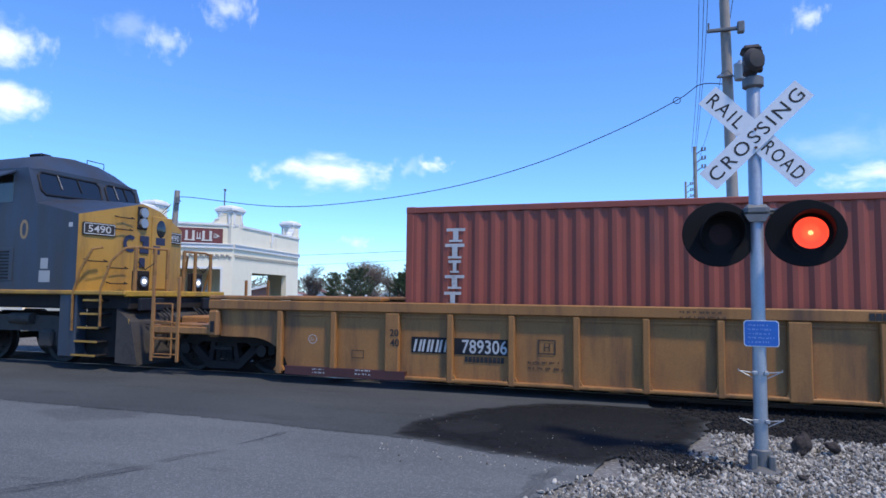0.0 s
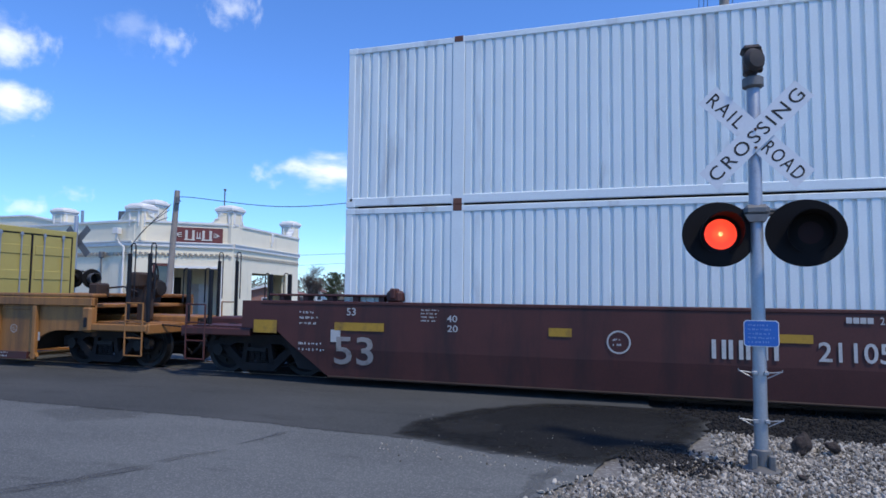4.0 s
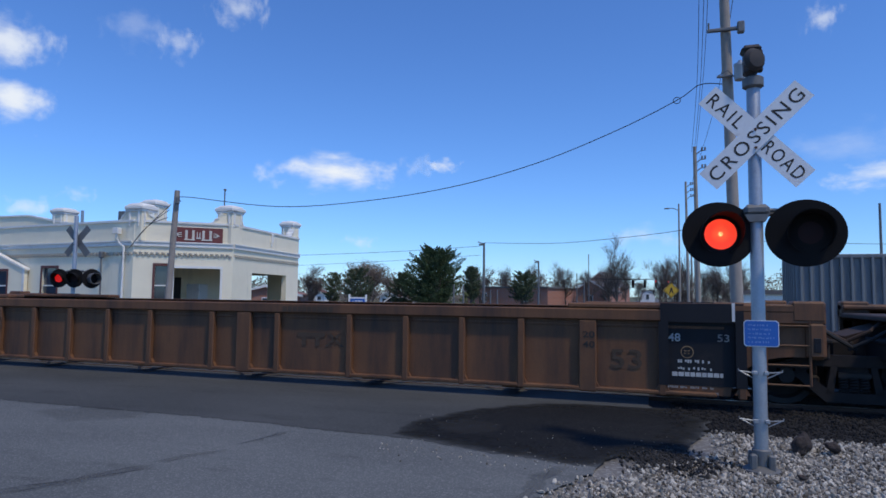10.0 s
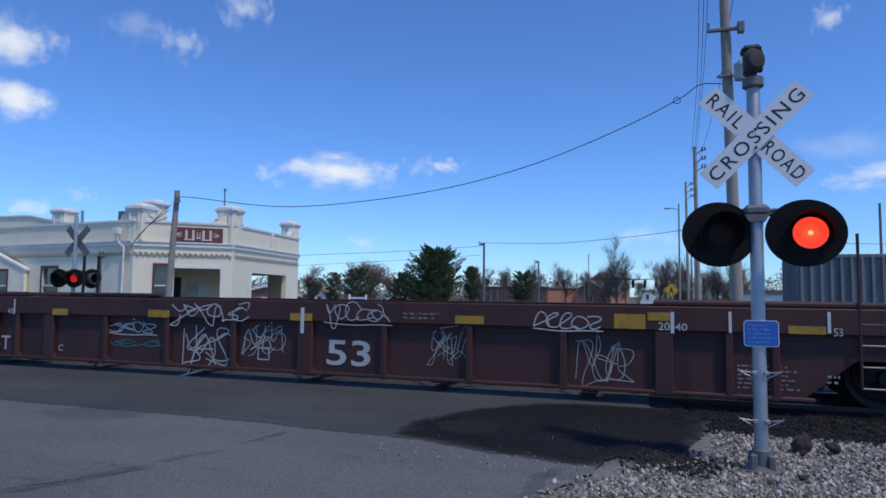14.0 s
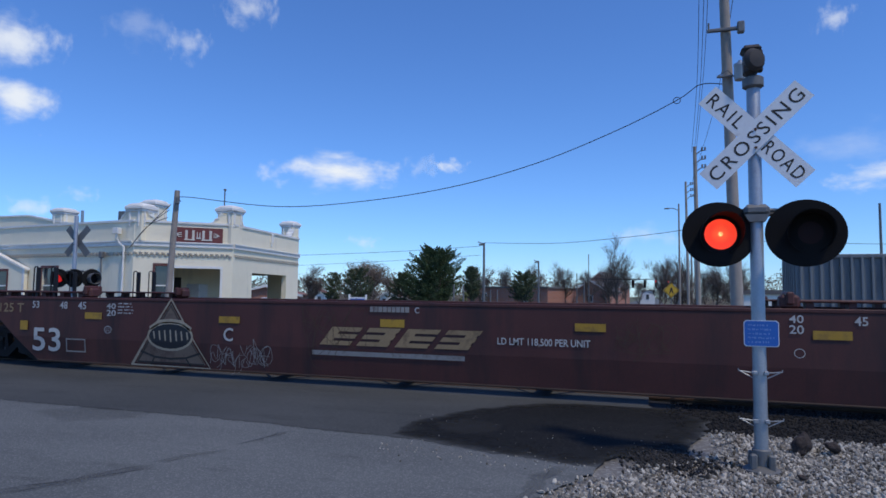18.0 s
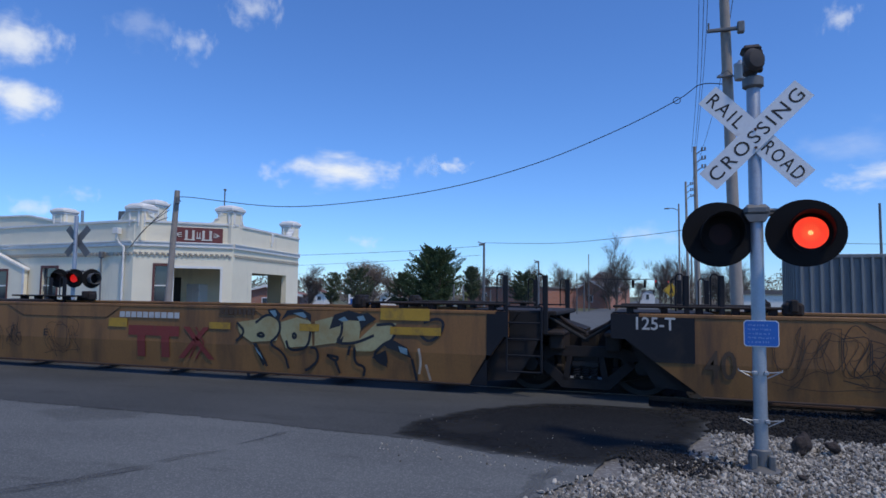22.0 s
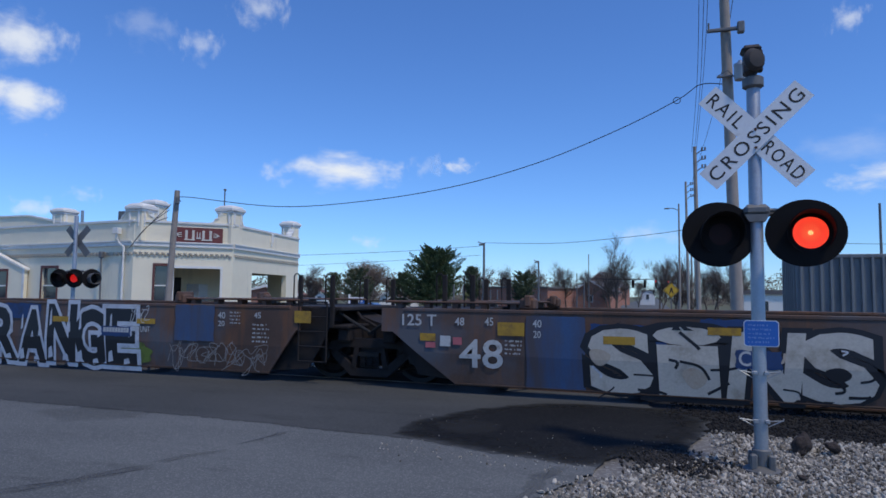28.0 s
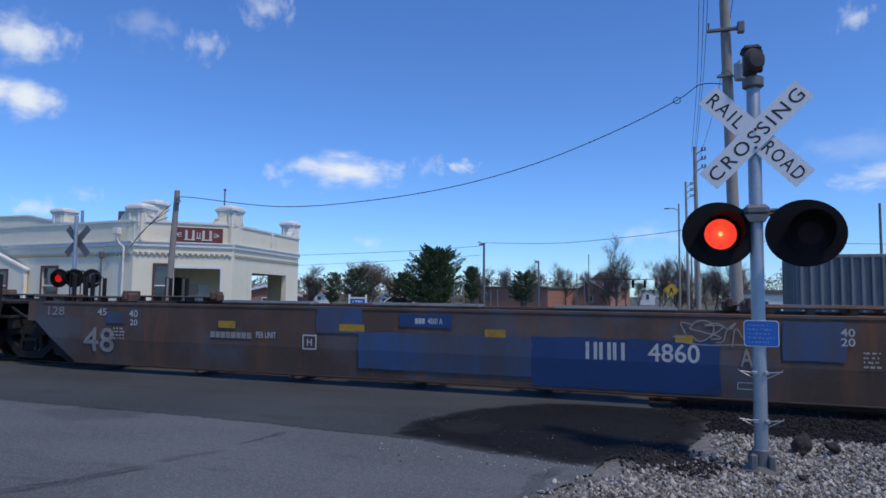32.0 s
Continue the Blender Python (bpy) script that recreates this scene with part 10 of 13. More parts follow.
blocks(yel_box, 4.81, 1.49, 0.07, 1.30, black_ltr, 1, 12)
blocks(yel_box, 5.10, 2.30, 0.06, 0.48, black_ltr, 1, 4)
warn(yel_box, 5.00, 1.62, 0.22, 0.23, )
patch(yel_box, 5.48, 1.55, 0.09, 0.07, white_ltr)
blocks(yel_box, 5.46, 1.96, 0.06, 0.81, black_ltr, 1, 7)
word_mark(wht_top[1], 0.49, 1.50, 4.34, 0.72, 3, 9)
ink(wht_top[1], 6.15, 2.34, 0.28, 0.17, "WTP", black_ltr)
ink(wht_top[1], 5.21, 0.64, 0.19, 0.14, "DA", black_ltr)
ink(wht_top[1], -6.82, 2.34, 0.28, 0.16, "WTP", black_ltr)
blocks(wht_top[1], -5.91, 2.34, 0.40, 0.18, black_ltr, 4, 1)
ink(wht_top[1], -5.43, 2.29, 0.67, 0.22, "423738", black_ltr)
ink(wht_top[1], -5.94, 0.61, 0.20, 0.16, "DA", black_ltr)
diamond(wht_top[1], -5.81, 1.54, 0.44, 0.46, grey_ltr)
ink(wht_top[1], -0.73, 2.49, 1.05, 0.21, "WARNING HIGH CUBE", black_ltr)
# dark end slots: their shade is painted as grey patches
patch(wht_top[1], -7.84, 2.62, 0.10, 0.19, grey_ltr)
patch(wht_top[1], -7.65, 2.61, 0.10, 0.19, grey_ltr)
patch(wht_top[1], 7.23, 2.59, 0.07, 0.18, grey_ltr)
patch(wht_top[1], 7.44, 2.58, 0.07, 0.18, grey_ltr)
word_mark(wht_low[1], 0.36, 1.54, 4.36, 0.62, 3, 9)
ink(wht_low[1], 6.03, 2.35, 0.27, 0.14, "WTP", black_ltr)
ink(wht_low[1], -6.95, 2.31, 0.26, 0.16, "WTP", black_ltr)
blocks(wht_low[1], -6.04, 2.32, 0.43, 0.15, black_ltr, 4, 1)
ink(wht_low[1], -5.51, 2.31, 0.64, 0.16, "422903", black_ltr)
diamond(wht_low[1], -5.95, 1.51, 0.48, 0.40, grey_ltr)
ink(wht_low[1], -0.84, 2.52, 1.04, 0.13, "WARNING HIGH CUBE", black_ltr)
# end slots again, shade painted as grey patches
patch(wht_low[1], -7.97, 2.57, 0.09, 0.19, grey_ltr)
patch(wht_low[1], -7.79, 2.57, 0.09, 0.18, grey_ltr)
patch(wht_low[1], 7.12, 2.61, 0.06, 0.15, grey_ltr)
patch(wht_low[1], 7.33, 2.61, 0.06, 0.15, grey_ltr)
diamond(blu_box, -5.97, 1.71, 0.72, 0.75, white_ltr)
blocks(blu_box, -5.49, 1.70, 1.08, 0.78, grey_ltr, 1, 11)
patch(blu_box, -3.27, 1.33, 0.39, 0.50, white_ltr)
blocks(blu_box, -2.84, 1.33, 1.46, 0.33, white_ltr, 4, 1)
patch(blu_box, -1.13, 1.30, 0.42, 0.51, white_ltr)
blocks(blu_box, -0.67, 1.30, 3.18, 0.33, white_ltr, 9, 1)
patch(blu_box, -0.60, 2.29, 0.47, 0.37, white_ltr)
ink(blu_box, 6.47, 1.86, 0.18, 0.37, "53", white_ltr)
patch(blu_box, 6.44, 1.38, 0.46, 0.36, white_ltr)


def end_mark(ob, y, z, w, h, mat, name="marking"):
    """A thin painted patch on the rear end of a long container."""
    part(name, Shape().box(8.088, 8.091, y, y + w, z, z + h), mat, ob)


def end_slat(ob, y, z, r0, r1, ang, wide, mat):
    c, s_ = math.cos(ang), math.sin(ang)
    q = [(y + c * r - s_ * e, z + s_ * r + c * e) for r, e in ((r0, -wide), (r1, -wide * 1.3), (r1, wide * 1.3), (r0, wide))]
    part("logo_shape", Shape().prism(q, 8.088, 8.091, "x"), mat, ob)


for k in range(6):
    end_slat(wht_top[0], -0.68, 2.32, 0.10, 0.25, radians(30 + 60 * k), 0.03, yellow_ref)
for k in range(5):
    end_mark(wht_top[0], -1.02 + k * 0.13, 1.86 + 0.02 * (k % 2), 0.11, 0.13, sign_blue, "logo_shape")
for y, z, w, h, mt in ((-1.02, 1.15, 0.18, 0.17, grey_ltr), (-0.80, 1.15, 0.18, 0.17, grey_ltr), (0.62, 1.62, 0.30, 0.10, grey_ltr), (0.12, 2.42, 0.40, 0.09, navy_ltr), (0.58, 2.42, 0.42, 0.09, navy_ltr), (-1.0, 0.26, 0.14, 0.07, red_ltr), (-0.35, 0.26, 0.14, 0.07, red_ltr), (0.3, 0.26, 0.14, 0.07, red_ltr), (0.9, 0.26, 0.14, 0.07, red_ltr)):
    end_mark(wht_top[0], y, z, w, h, mt)
for z in (2.0, 0.92):
    end_slat(wht_top[0], 0.72, z, -0.16, 0.16, radians(45), 0.12, grey_ltr)
for k in range(3):
    end_mark(wht_low[0], -0.62 + k * 0.40, 1.88, 0.34, 0.46, red_ltr, "logo_shape")
for y, z, w in ((-1.0, 1.52, 0.75), (-1.0, 1.34, 0.62), (0.12, 1.55, 0.32), (0.12, 1.34, 0.75)):
    end_mark(wht_low[0], y, z, w, 0.11, black_ltr)
for ob in (wht_top[1], wht_low[1]):
    for k in range(3):
        end_mark(ob, -0.62 + k * 0.12, 2.28, 0.10, 0.16, red_ltr, "logo_shape")
    for k in range(9):
        end_mark(ob, -0.25 + k * 0.085, 2.28, 0.07, 0.12 + 0.05 * (k in (0, 5)), navy_ltr, "logo_shape")
    for y, z, w, h in ((-0.5, 1.93, 0.42, 0.09), (0.0, 1.93, 0.22, 0.09), (0.28, 1.93, 0.24, 0.09), (-0.15, 1.62, 0.1, 0.1), (0.0, 1.62, 0.1, 0.1), (-0.35, 0.62, 0.4, 0.10)):
        end_mark(ob, y, z, w, h, grey_ltr)
    end_slat(ob, -0.88, 1.78, -0.14, 0.14, radians(45), 0.14, galv)
    part("document_box", Shape().rbox(8.08, 8.13, 0.40, 0.58, 0.58, 0.86, 0.015), white_trim, ob, "small white document holder")
fig = writing("lettering", "53", -0.35, 1.35, 0.34, 0.42, 0.0, white_ltr, blu_box, bold=0.012)
fig.matrix_basis = pose(8.094, 0, 0, 0, 0, 90)
end_mark(blu_box, -0.34, 0.75, 0.30, 0.42, white_ltr)

# marks on the smooth cars follow the inward fold of the lower side
for ob, place in ROLLING:
    if ob not in FOLDED:
        continue
    for o in ob.children:
        me = o.data
        if not me or not len(me.vertices):
            continue
        ys = [v.co.y for v in me.vertices]
        zs = [v.co.z for v in me.vertices]
        if max(ys) > -1.513 or min(zs) > FOLD_Z:
            continue
        bm = bmesh.new()
        bm.from_mesh(me)
        if max(zs) > FOLD_Z:
            bmesh.ops.bisect_plane(bm, geom=bm.verts[:] + bm.edges[:] + bm.faces[:], plane_co=(0, 0, FOLD_Z), plane_no=(0, 0, 1))
        for v in bm.verts:
            if v.co.z < FOLD_Z:
                v.co.y += (FOLD_Z - v.co.z) * FOLD_SLOPE
        bm.to_mesh(me)
        bm.free()


# ---- locomotive ----
def locomotive():
    root = thing("locomotive", pose(-19.5, 0, 0), "blue and yellow diesel locomotive running ahead of the cars", "locomotive", "freight train cars")
    ROLLING.append((root, -19.5))
    ox = 19.5   # places below count from x = 0 at the start, moved into the thing's space

    def P(name, s, mat, parent=root, label=""):
        return part(name, s.moved(pose(ox, 0, 0)), mat, parent, label)
    # cab and nose
    y = 1.50
    rail_yel = surface("browned handrail paint", (0.30, 0.145, 0.035), 0.6, dirt=(0.08, 0.045, 0.02), dirt_amount=0.4, dirt_scale=5)
    dusty = surface("dust-covered truck steel", (0.060, 0.050, 0.042), 0.85, dirt=(0.025, 0.02, 0.017), dirt_amount=0.45, dirt_scale=3, grain=0.3)
    nose = Shape()
    vs = [(-11.15, -y, 1.55), (-11.15, y, 1.55), (-11.15, -y, 3.12), (-11.15, y, 3.06), (-10.95, -0.55, 3.38), (-10.95, 0.55, 3.40), (-10.95, -0.55, 1.55), (-10.95, 0.55, 1.55),
          (-12.35, -y, 3.40), (-12.35, y, 3.40), (-12.35, -0.55, 3.60), (-12.35, 0.55, 3.60), (-12.35, -y, 1.55), (-12.35, y, 1.55), (-10.95, 0.0, 3.52), (-12.35, 0.0, 3.66)]
    nose.add(vs, [(0, 6, 4, 2), (6, 7, 5, 14, 4), (7, 1, 3, 5)])
    P("nose_front", nose, loco_yel, label="yellow nose front")
    back = Shape().add(vs, [(2, 4, 10, 8), (4, 14, 15, 10), (14, 5, 11, 15), (5, 3, 9, 11), (0, 2, 8, 12), (1, 13, 9, 3), (12, 13, 1, 7, 6, 0)])
    P("nose_top", back, loco_blue)
    cab = Shape()
    cab.prism([(-12.35, 1.55), (-12.35, 3.46), (-12.62, 4.16), (-12.8, 4.16), (-15.4, 4.2), (-15.4, 1.55)], -y, y)
    P("cab", cab, loco_blue, label="slate blue cab")
    # roof: rounded shoulders, sloping down to the windshields
    roof = Shape()
    half = [(1.50, 3.95), (1.46, 4.14), (1.22, 4.46), (0.7, 4.60), (0.0, 4.65)]
    ring = [(-a, b) for a, b in half] + [(a, b) for a, b in half[-2::-1]]
    m_ = len(ring)
    for x, sq, low in ((-12.60, 1.0, 1.0), (-13.05, 1.0, 0.0), (-15.4, 1.0, 0.15)):
        roof.v += [(x, a * sq, b if b < 4.15 else b - low * (b - 4.14) * 0.86) for a, b in ring]
    roof.f += [(r * m_ + k, r * m_ + k + 1, (r + 1) * m_ + k + 1, (r + 1) * m_ + k) for r in (0, 1) for k in range(m_ - 1)]
    roof.f += [tuple(range(m_)), tuple(range(3 * m_ - 1, 2 * m_ - 1, -1))]
    P("cab_roof", roof, loco_blue)
    P("roof_aerial", Shape().rbox(-13.9, -13.5, -0.5, -0.2, 4.66, 4.74, 0.03), black_p)
    P("roof_grab", Shape().tube([(-13.1, 0.4, 4.6), (-13.1, 0.4, 4.72), (-13.1, 0.9, 4.72), (-13.1, 0.9, 4.58)], 0.012, 6), black_p)
    for e, a, b, lo_z in ((-1, -1.32, 0.28, 3.60), (1, 0.44, 1.36, 3.64)):
        slope_x = lambda z: -12.35 - (z - 3.46) * 0.386
        w, r = Shape(), 0.09
        hi_z = 4.10
        rim_ = [(a + r, lo_z), (b - r, lo_z + 0.06), (b, lo_z + 0.14), (b, hi_z - r), (b - r, hi_z), (a + r, hi_z), (a, hi_z - r), (a, lo_z + r)]
        w.add([(slope_x(z) + 0.012, yy, z) for yy, z in rim_] + [(slope_x(z) - 0.02, yy, z) for yy, z in rim_], [tuple(range(8)), tuple(range(15, 7, -1))] + [(k, k + 8, (k + 1) % 8 + 8, (k + 1) % 8) for k in range(8)])
        P("windshield", w, glass_dk, label="dark windshield pane")
        wf = Shape().tube([(slope_x(z) + 0.016, yy, z) for yy, z in rim_ + rim_[:1]], 0.024, 6)
        P("window_frame", wf, black_p)
        for u in (0.3, 0.62):
            yy = a + (b - a) * u
            P("wiper", Shape().tube([(slope_x(hi_z) + 0.03, yy, hi_z), (slope_x(hi_z - 0.32) + 0.03, yy + 0.05, hi_z - 0.32)], 0.011, 5), grey_ltr if u < 0.5 else black_p)
    for e in (-1, 1):
        P("side_window", Shape().rbox(-14.3, -13.0, min(e * 1.49, e * 1.506), max(e * 1.49, e * 1.506), 3.42, 4.02, 0.005), glass_dk, label="dark cab side window")
        P("sunshade", Shape().prism([(e * 1.5, 4.08), (e * 1.85, 3.92), (e * 1.85, 3.95), (e * 1.5, 4.12)], -14.4, -12.95, "x"), loco_blue)
        board = P("number_board", Shape().rbox(-0.36, 0.36, -0.03, 0.02, -0.135, 0.135, 0.03), black_ltr, label="black number board with white figures and border")
        board.data.transform(Matrix.Translation((-ox, 0, 0)))
        board.matrix_basis = pose(ox - 11.05, e * 1.08, 2.84, 0, 0, 90 + e * 12)
        writing("figures", "5490", -0.25, -0.075, 0.50, 0.15, -0.0335, white_ltr, board, bold=0.012)
        bd = Shape()
        for x0, x1, z0, z1 in ((-0.32, 0.32, 0.10, 0.115), (-0.32, 0.32, -0.115, -0.10), (-0.335, -0.32, -0.10, 0.10), (0.32, 0.335, -0.10, 0.10)):
            bd.box(x0, x1, -0.033, -0.031, z0, z1)
        part("border", bd, white_ltr, board)
        P("grille", Shape().rbox(-14.9, -12.9, min(e * 1.5, e * 1.515), max(e * 1.5, e * 1.515), 1.75, 2.45, 0.01), loco_blue)
    for k in range(9):
        P("louvre", Shape().rbox(-14.8, -13.0, -1.53, -1.51, 1.79 + k * 0.07, 1.82 + k * 0.07, 0.008), black_p)
    P("decal", Shape().box(-12.15, -11.85, -1.504, -1.5, 1.72, 1.96), surface("faded pale decal", (0.38, 0.38, 0.36), 0.7), label="pale square decal")
    P("decal", Shape().box(-12.12, -11.92, -1.504, -1.5, 2.0, 2.22), surface("faded pale decal", (0.38, 0.38, 0.36), 0.7), label="pale square decal")
    P("decal", Shape().box(-11.40, -11.30, -1.504, -1.5, 2.86, 2.95), white_ltr, label="small white decal")
    writing("figure", "0", ox - 12.75, 2.62, 0.24, 0.42, -1.505, gold_ltr, root, bold=0.012)
    # headlights, door, hand irons on the nose
    P("headlight_plate", Shape().rbox(-10.96, -10.915, -0.16, 0.13, 2.93, 3.45, 0.05), black_p)
    for z in (3.31, 3.08):
        P("headlight_rim", Shape().lathe([(0.085, -0.01), (0.11, -0.01), (0.11, 0.05), (0.085, 0.05)], 18, pose(-10.91, -0.02, z, 0, 90, 0)), galv)
        P("headlight", Shape().lathe([(0.005, 0.03), (0.06, 0.02), (0.085, 0.0), (0.085, -0.01)], 18, pose(-10.91, -0.02, z, 0, 90, 0)), galv, label="round headlight")
        P("headlight_bulb", Shape().lathe([(0.005, 0.02), (0.045, 0.015), (0.05, 0.0)], 14, pose(-10.885, -0.02, z, 0, 90, 0)), lamp_lit, label="lit bulb")
    P("nose_door", Shape().rbox(-10.96, -10.925, 0.28, 0.92, 1.6, 3.28, 0.03), loco_yel)
    P("door_window", Shape().lathe([(0.005, 0.014), (0.13, 0.014), (0.15, 0.0)], 20, pose(0, 0, 0, 0, 90, 0)).moved(pose(-10.925, 0.56, 3.0)).moved(Matrix.Translation((0, 0, 3.0)) @ Matrix.Diagonal((1, 1, 1.35, 1)) @ Matrix.Translation((0, 0, -3.0))), glass_dk)
    for e in (-1,):
        arc = [(-10.935, -0.34 - 0.20 * math.cos(a), 2.60 + 0.19 * math.sin(a)) for a in [radians(-130 + 20 * k) for k in range(14)]]
        em = Shape()
        for p, q in zip(arc, arc[1:]):
            em.add([(p[0], p[1], p[2]), (q[0], q[1], q[2]), (q[0], -0.34 + (q[1] + 0.34) * 0.52, 2.60 + (q[2] - 2.60) * 0.5), (p[0], -0.34 + (p[1] + 0.34) * 0.52, 2.60 + (p[2] - 2.60) * 0.5)], [(0, 1, 2, 3)])
        P("nose_emblem", em, navy_ltr, label="navy painted emblem shapes")
        for a, b, z0, z1 in ((-0.06, 0.20, 2.66, 2.80), (-0.06, 0.20, 2.40, 2.53), (0.02, 0.20, 2.50, 2.68), (0.32, 0.55, 2.40, 2.60), (0.40, 0.70, 2.62, 2.80), (-0.06, 0.10, 2.08, 2.30)):
            P("emblem_bar", Shape().rbox(-10.95, -10.918, a, b, z0, z1, 0.01), navy_ltr)
    for yy, z in ((-1.3, 2.2), (-0.62, 3.18), (-0.66, 2.92), (-0.75, 2.08), (-0.75, 1.75)):
        P("hand_iron", Shape().tube([(-11.05, yy - 0.12, z), (-10.9, yy - 0.12, z - 0.04), (-10.86, yy + 0.3, z - 0.04), (-10.97, yy + 0.3, z)], 0.012, 6), black_p)
    # frame, walkway, hood
    P("frame", Shape().rbox(-31.0, -9.9, -1.35, 1.35, 1.18, 1.50, 0.03), steel_dk)
    P("walkway", Shape().rbox(-31.0, -9.85, -1.54, 1.54, 1.47, 1.56, 0.02), loco_yel, label="yellow edged walkway")
    P("hood", Shape().rbox(-30.0, -15.3, -1.05, 1.05, 1.55, 4.25, 0.12), loco_blue, label="long slate blue engine hood")
    for k in range(12):
        P("hood_door", Shape().rbox(-29.0 + k * 1.1, -28.0 + k * 1.1, -1.08, -1.04, 1.75, 3.5, 0.02), loco_blue)
    P("fuel_tank", Shape().rbox(-23.5, -17.0, -1.3, 1.3, 0.35, 1.15, 0.15), steel_dk)
    for e in (-1, 1):
        lo_, hi_ = min(e * 1.22, e * 1.5), max(e * 1.22, e * 1.5)
        for k in range(5):
            dx = -0.09 * (4 - k) * 0.7
            tr = P("step_tread", Shape().rbox(-10.92 + dx, -10.42 + dx * 0.5, lo_, hi_, 0.25 + k * 0.275, 0.275 + k * 0.275, 0.008), steel_dk)
            P("tread_edge", Shape().box(-10.92 + dx, -10.42 + dx * 0.5, min(e * 1.5, e * 1.508), max(e * 1.5, e * 1.508), 0.245 + k * 0.275, 0.285 + k * 0.275), loco_yel, tr, "yellow step edge")
        P("step_well", Shape().rbox(-11.55, -11.1, lo_, hi_, 0.22, 1.5, 0.02), loco_blue)
        P("step_back", Shape().box(-11.1, -10.3, min(e * 1.18, e * 1.22), max(e * 1.18, e * 1.22), 0.22, 1.5), steel_dk)
        P("hand_rail", Shape().tube([(-11.17, e * 1.52, 0.75), (-11.17, e * 1.53, 1.5), (-11.02, e * 1.53, 1.95), (-10.85, e * 1.4, 2.4), (-10.80, e * 1.2, 2.45)], 0.026, 8), rail_yel)
        P("hand_rail", Shape().tube([(-10.45, e * 1.52, 0.85), (-10.45, e * 1.53, 1.6), (-10.25, e * 1.5, 2.15), (-10.1, e * 1.3, 2.42), (-10.0, e * 1.0, 2.45), (-9.98, e * 0.25, 2.45)], 0.026, 8), rail_yel)
        for yy in (1.15, 0.62, 0.25):
            P("rail_post", Shape().rbox(-10.01, -9.95, e * yy - 0.035, e * yy + 0.035, 1.5, 2.45, 0.01), rail_yel)
        P("rail_chain", Shape().tube([(-9.98, e * 1.15, 2.2), (-9.97, e * 0.9, 2.0), (-9.98, e * 0.62, 2.15)], 0.012, 6), steel_dk)
        P("drop_step", Shape().rbox(-9.80, -9.70, min(e * 0.62, e * 1.25), max(e * 0.62, e * 1.25), 1.16, 1.42, 0.02), black_p)
        P("light_box", Shape().rbox(-10.2, -10.09, e * 0.83 - 0.2, e * 0.83 + 0.2, 1.56, 1.98, 0.02), steel_dk)
        P("uncoupling_lever", Shape().tube([(-9.80, e * 1.45, 1.0), (-9.76, e * 1.4, 0.62), (-9.76, e * 0.5, 0.62), (-9.8, e * 0.2, 0.8)], 0.016, 6), loco_yel)
        for q in range(3):
            P("air_hose", Shape().tube([(-9.82, e * (0.42 + q * 0.13), 1.2), (-9.62, e * (0.42 + q * 0.13), 1.05), (-9.58, e * (0.40 + q * 0.11), 0.6), (-9.66, e * (0.36 + q * 0.1), 0.42)], 0.022, 7), rubber)
        P("ditch_light", Shape().lathe([(0.02, -0.14), (0.13, -0.12), (0.14, 0.02), (0.10, 0.0)], 18, pose(-10.08, e * 0.83, 1.76, 0, 90, 0)), steel_dk)
        P("ditch_reflector", Shape().lathe([(0.01, 0.0), (0.06, 0.008), (0.105, 0.03)], 18, pose(-10.075, e * 0.83, 1.76, 0, 90, 0)), galv)
        P("ditch_lens", Shape().lathe([(0.01, 0.02), (0.045, 0.015), (0.05, 0.0)], 14, pose(-10.05, e * 0.83, 1.76, 0, 90, 0)), lamp_lit, label="lit ditch light")
    plow = Shape().prism([(-10.1, 0.15), (-9.55, 0.12), (-9.75, 0.95), (-10.1, 1.2)], -1.45, 1.45)
    P("pilot_plow", plow, dusty, label="dusty grey snow plow")
    P("pilot_edge", Shape().rbox(-9.92, -9.82, -1.5, 1.5, 1.44, 1.56, 0.02), yellow_ref)
    coupler(root, ox - 10.6, 1)
    # three-axle trucks
    for cx in (-14.2, -27.5):
        fr = Shape()
        for e in (-1, 1):
            fr.prism([(cx - 2.6, 0.45), (cx - 2.7, 0.85), (cx - 2.2, 1.02), (cx + 2.2, 1.02), (cx + 2.7, 0.85), (cx + 2.6, 0.45), (cx + 2.2, 0.40), (cx + 1.7, 0.68), (cx + 0.4, 0.68), (cx, 0.4), (cx - 0.4, 0.68), (cx - 1.7, 0.68), (cx - 2.2, 0.40)], min(e * 1.02, e * 1.16), max(e * 1.02, e * 1.16))
            for dx in (-2.0, 0.0, 2.0):
                fr.rbox(cx + dx - 0.2, cx + dx + 0.2, min(e * 1.1, e * 1.26), max(e * 1.1, e * 1.26), 0.35, 0.72, 0.05)
            fr.tube([(cx + 1.0, e * 1.2, 0.95), (cx + 1.6, e * 1.2, 0.95)], 0.12, 12)
            fr.tube([(cx - 1.6, e * 1.2, 0.95), (cx - 1.0, e * 1.2, 0.95)], 0.12, 12)
        t = P("truck", fr, dusty, label="grey brown three-axle truck")
        for dx in (-2.0, 0.0, 2.0):
            w = part("wheelset", shared("wheelset", wheelset_data), None, t, m=pose(ox + cx + dx, 0, 0.5))
            w.scale = (1.07, 1, 1.07)
            WHEELS.append((w, cx + dx, ox + cx + dx))
    return root


loco = locomotive()
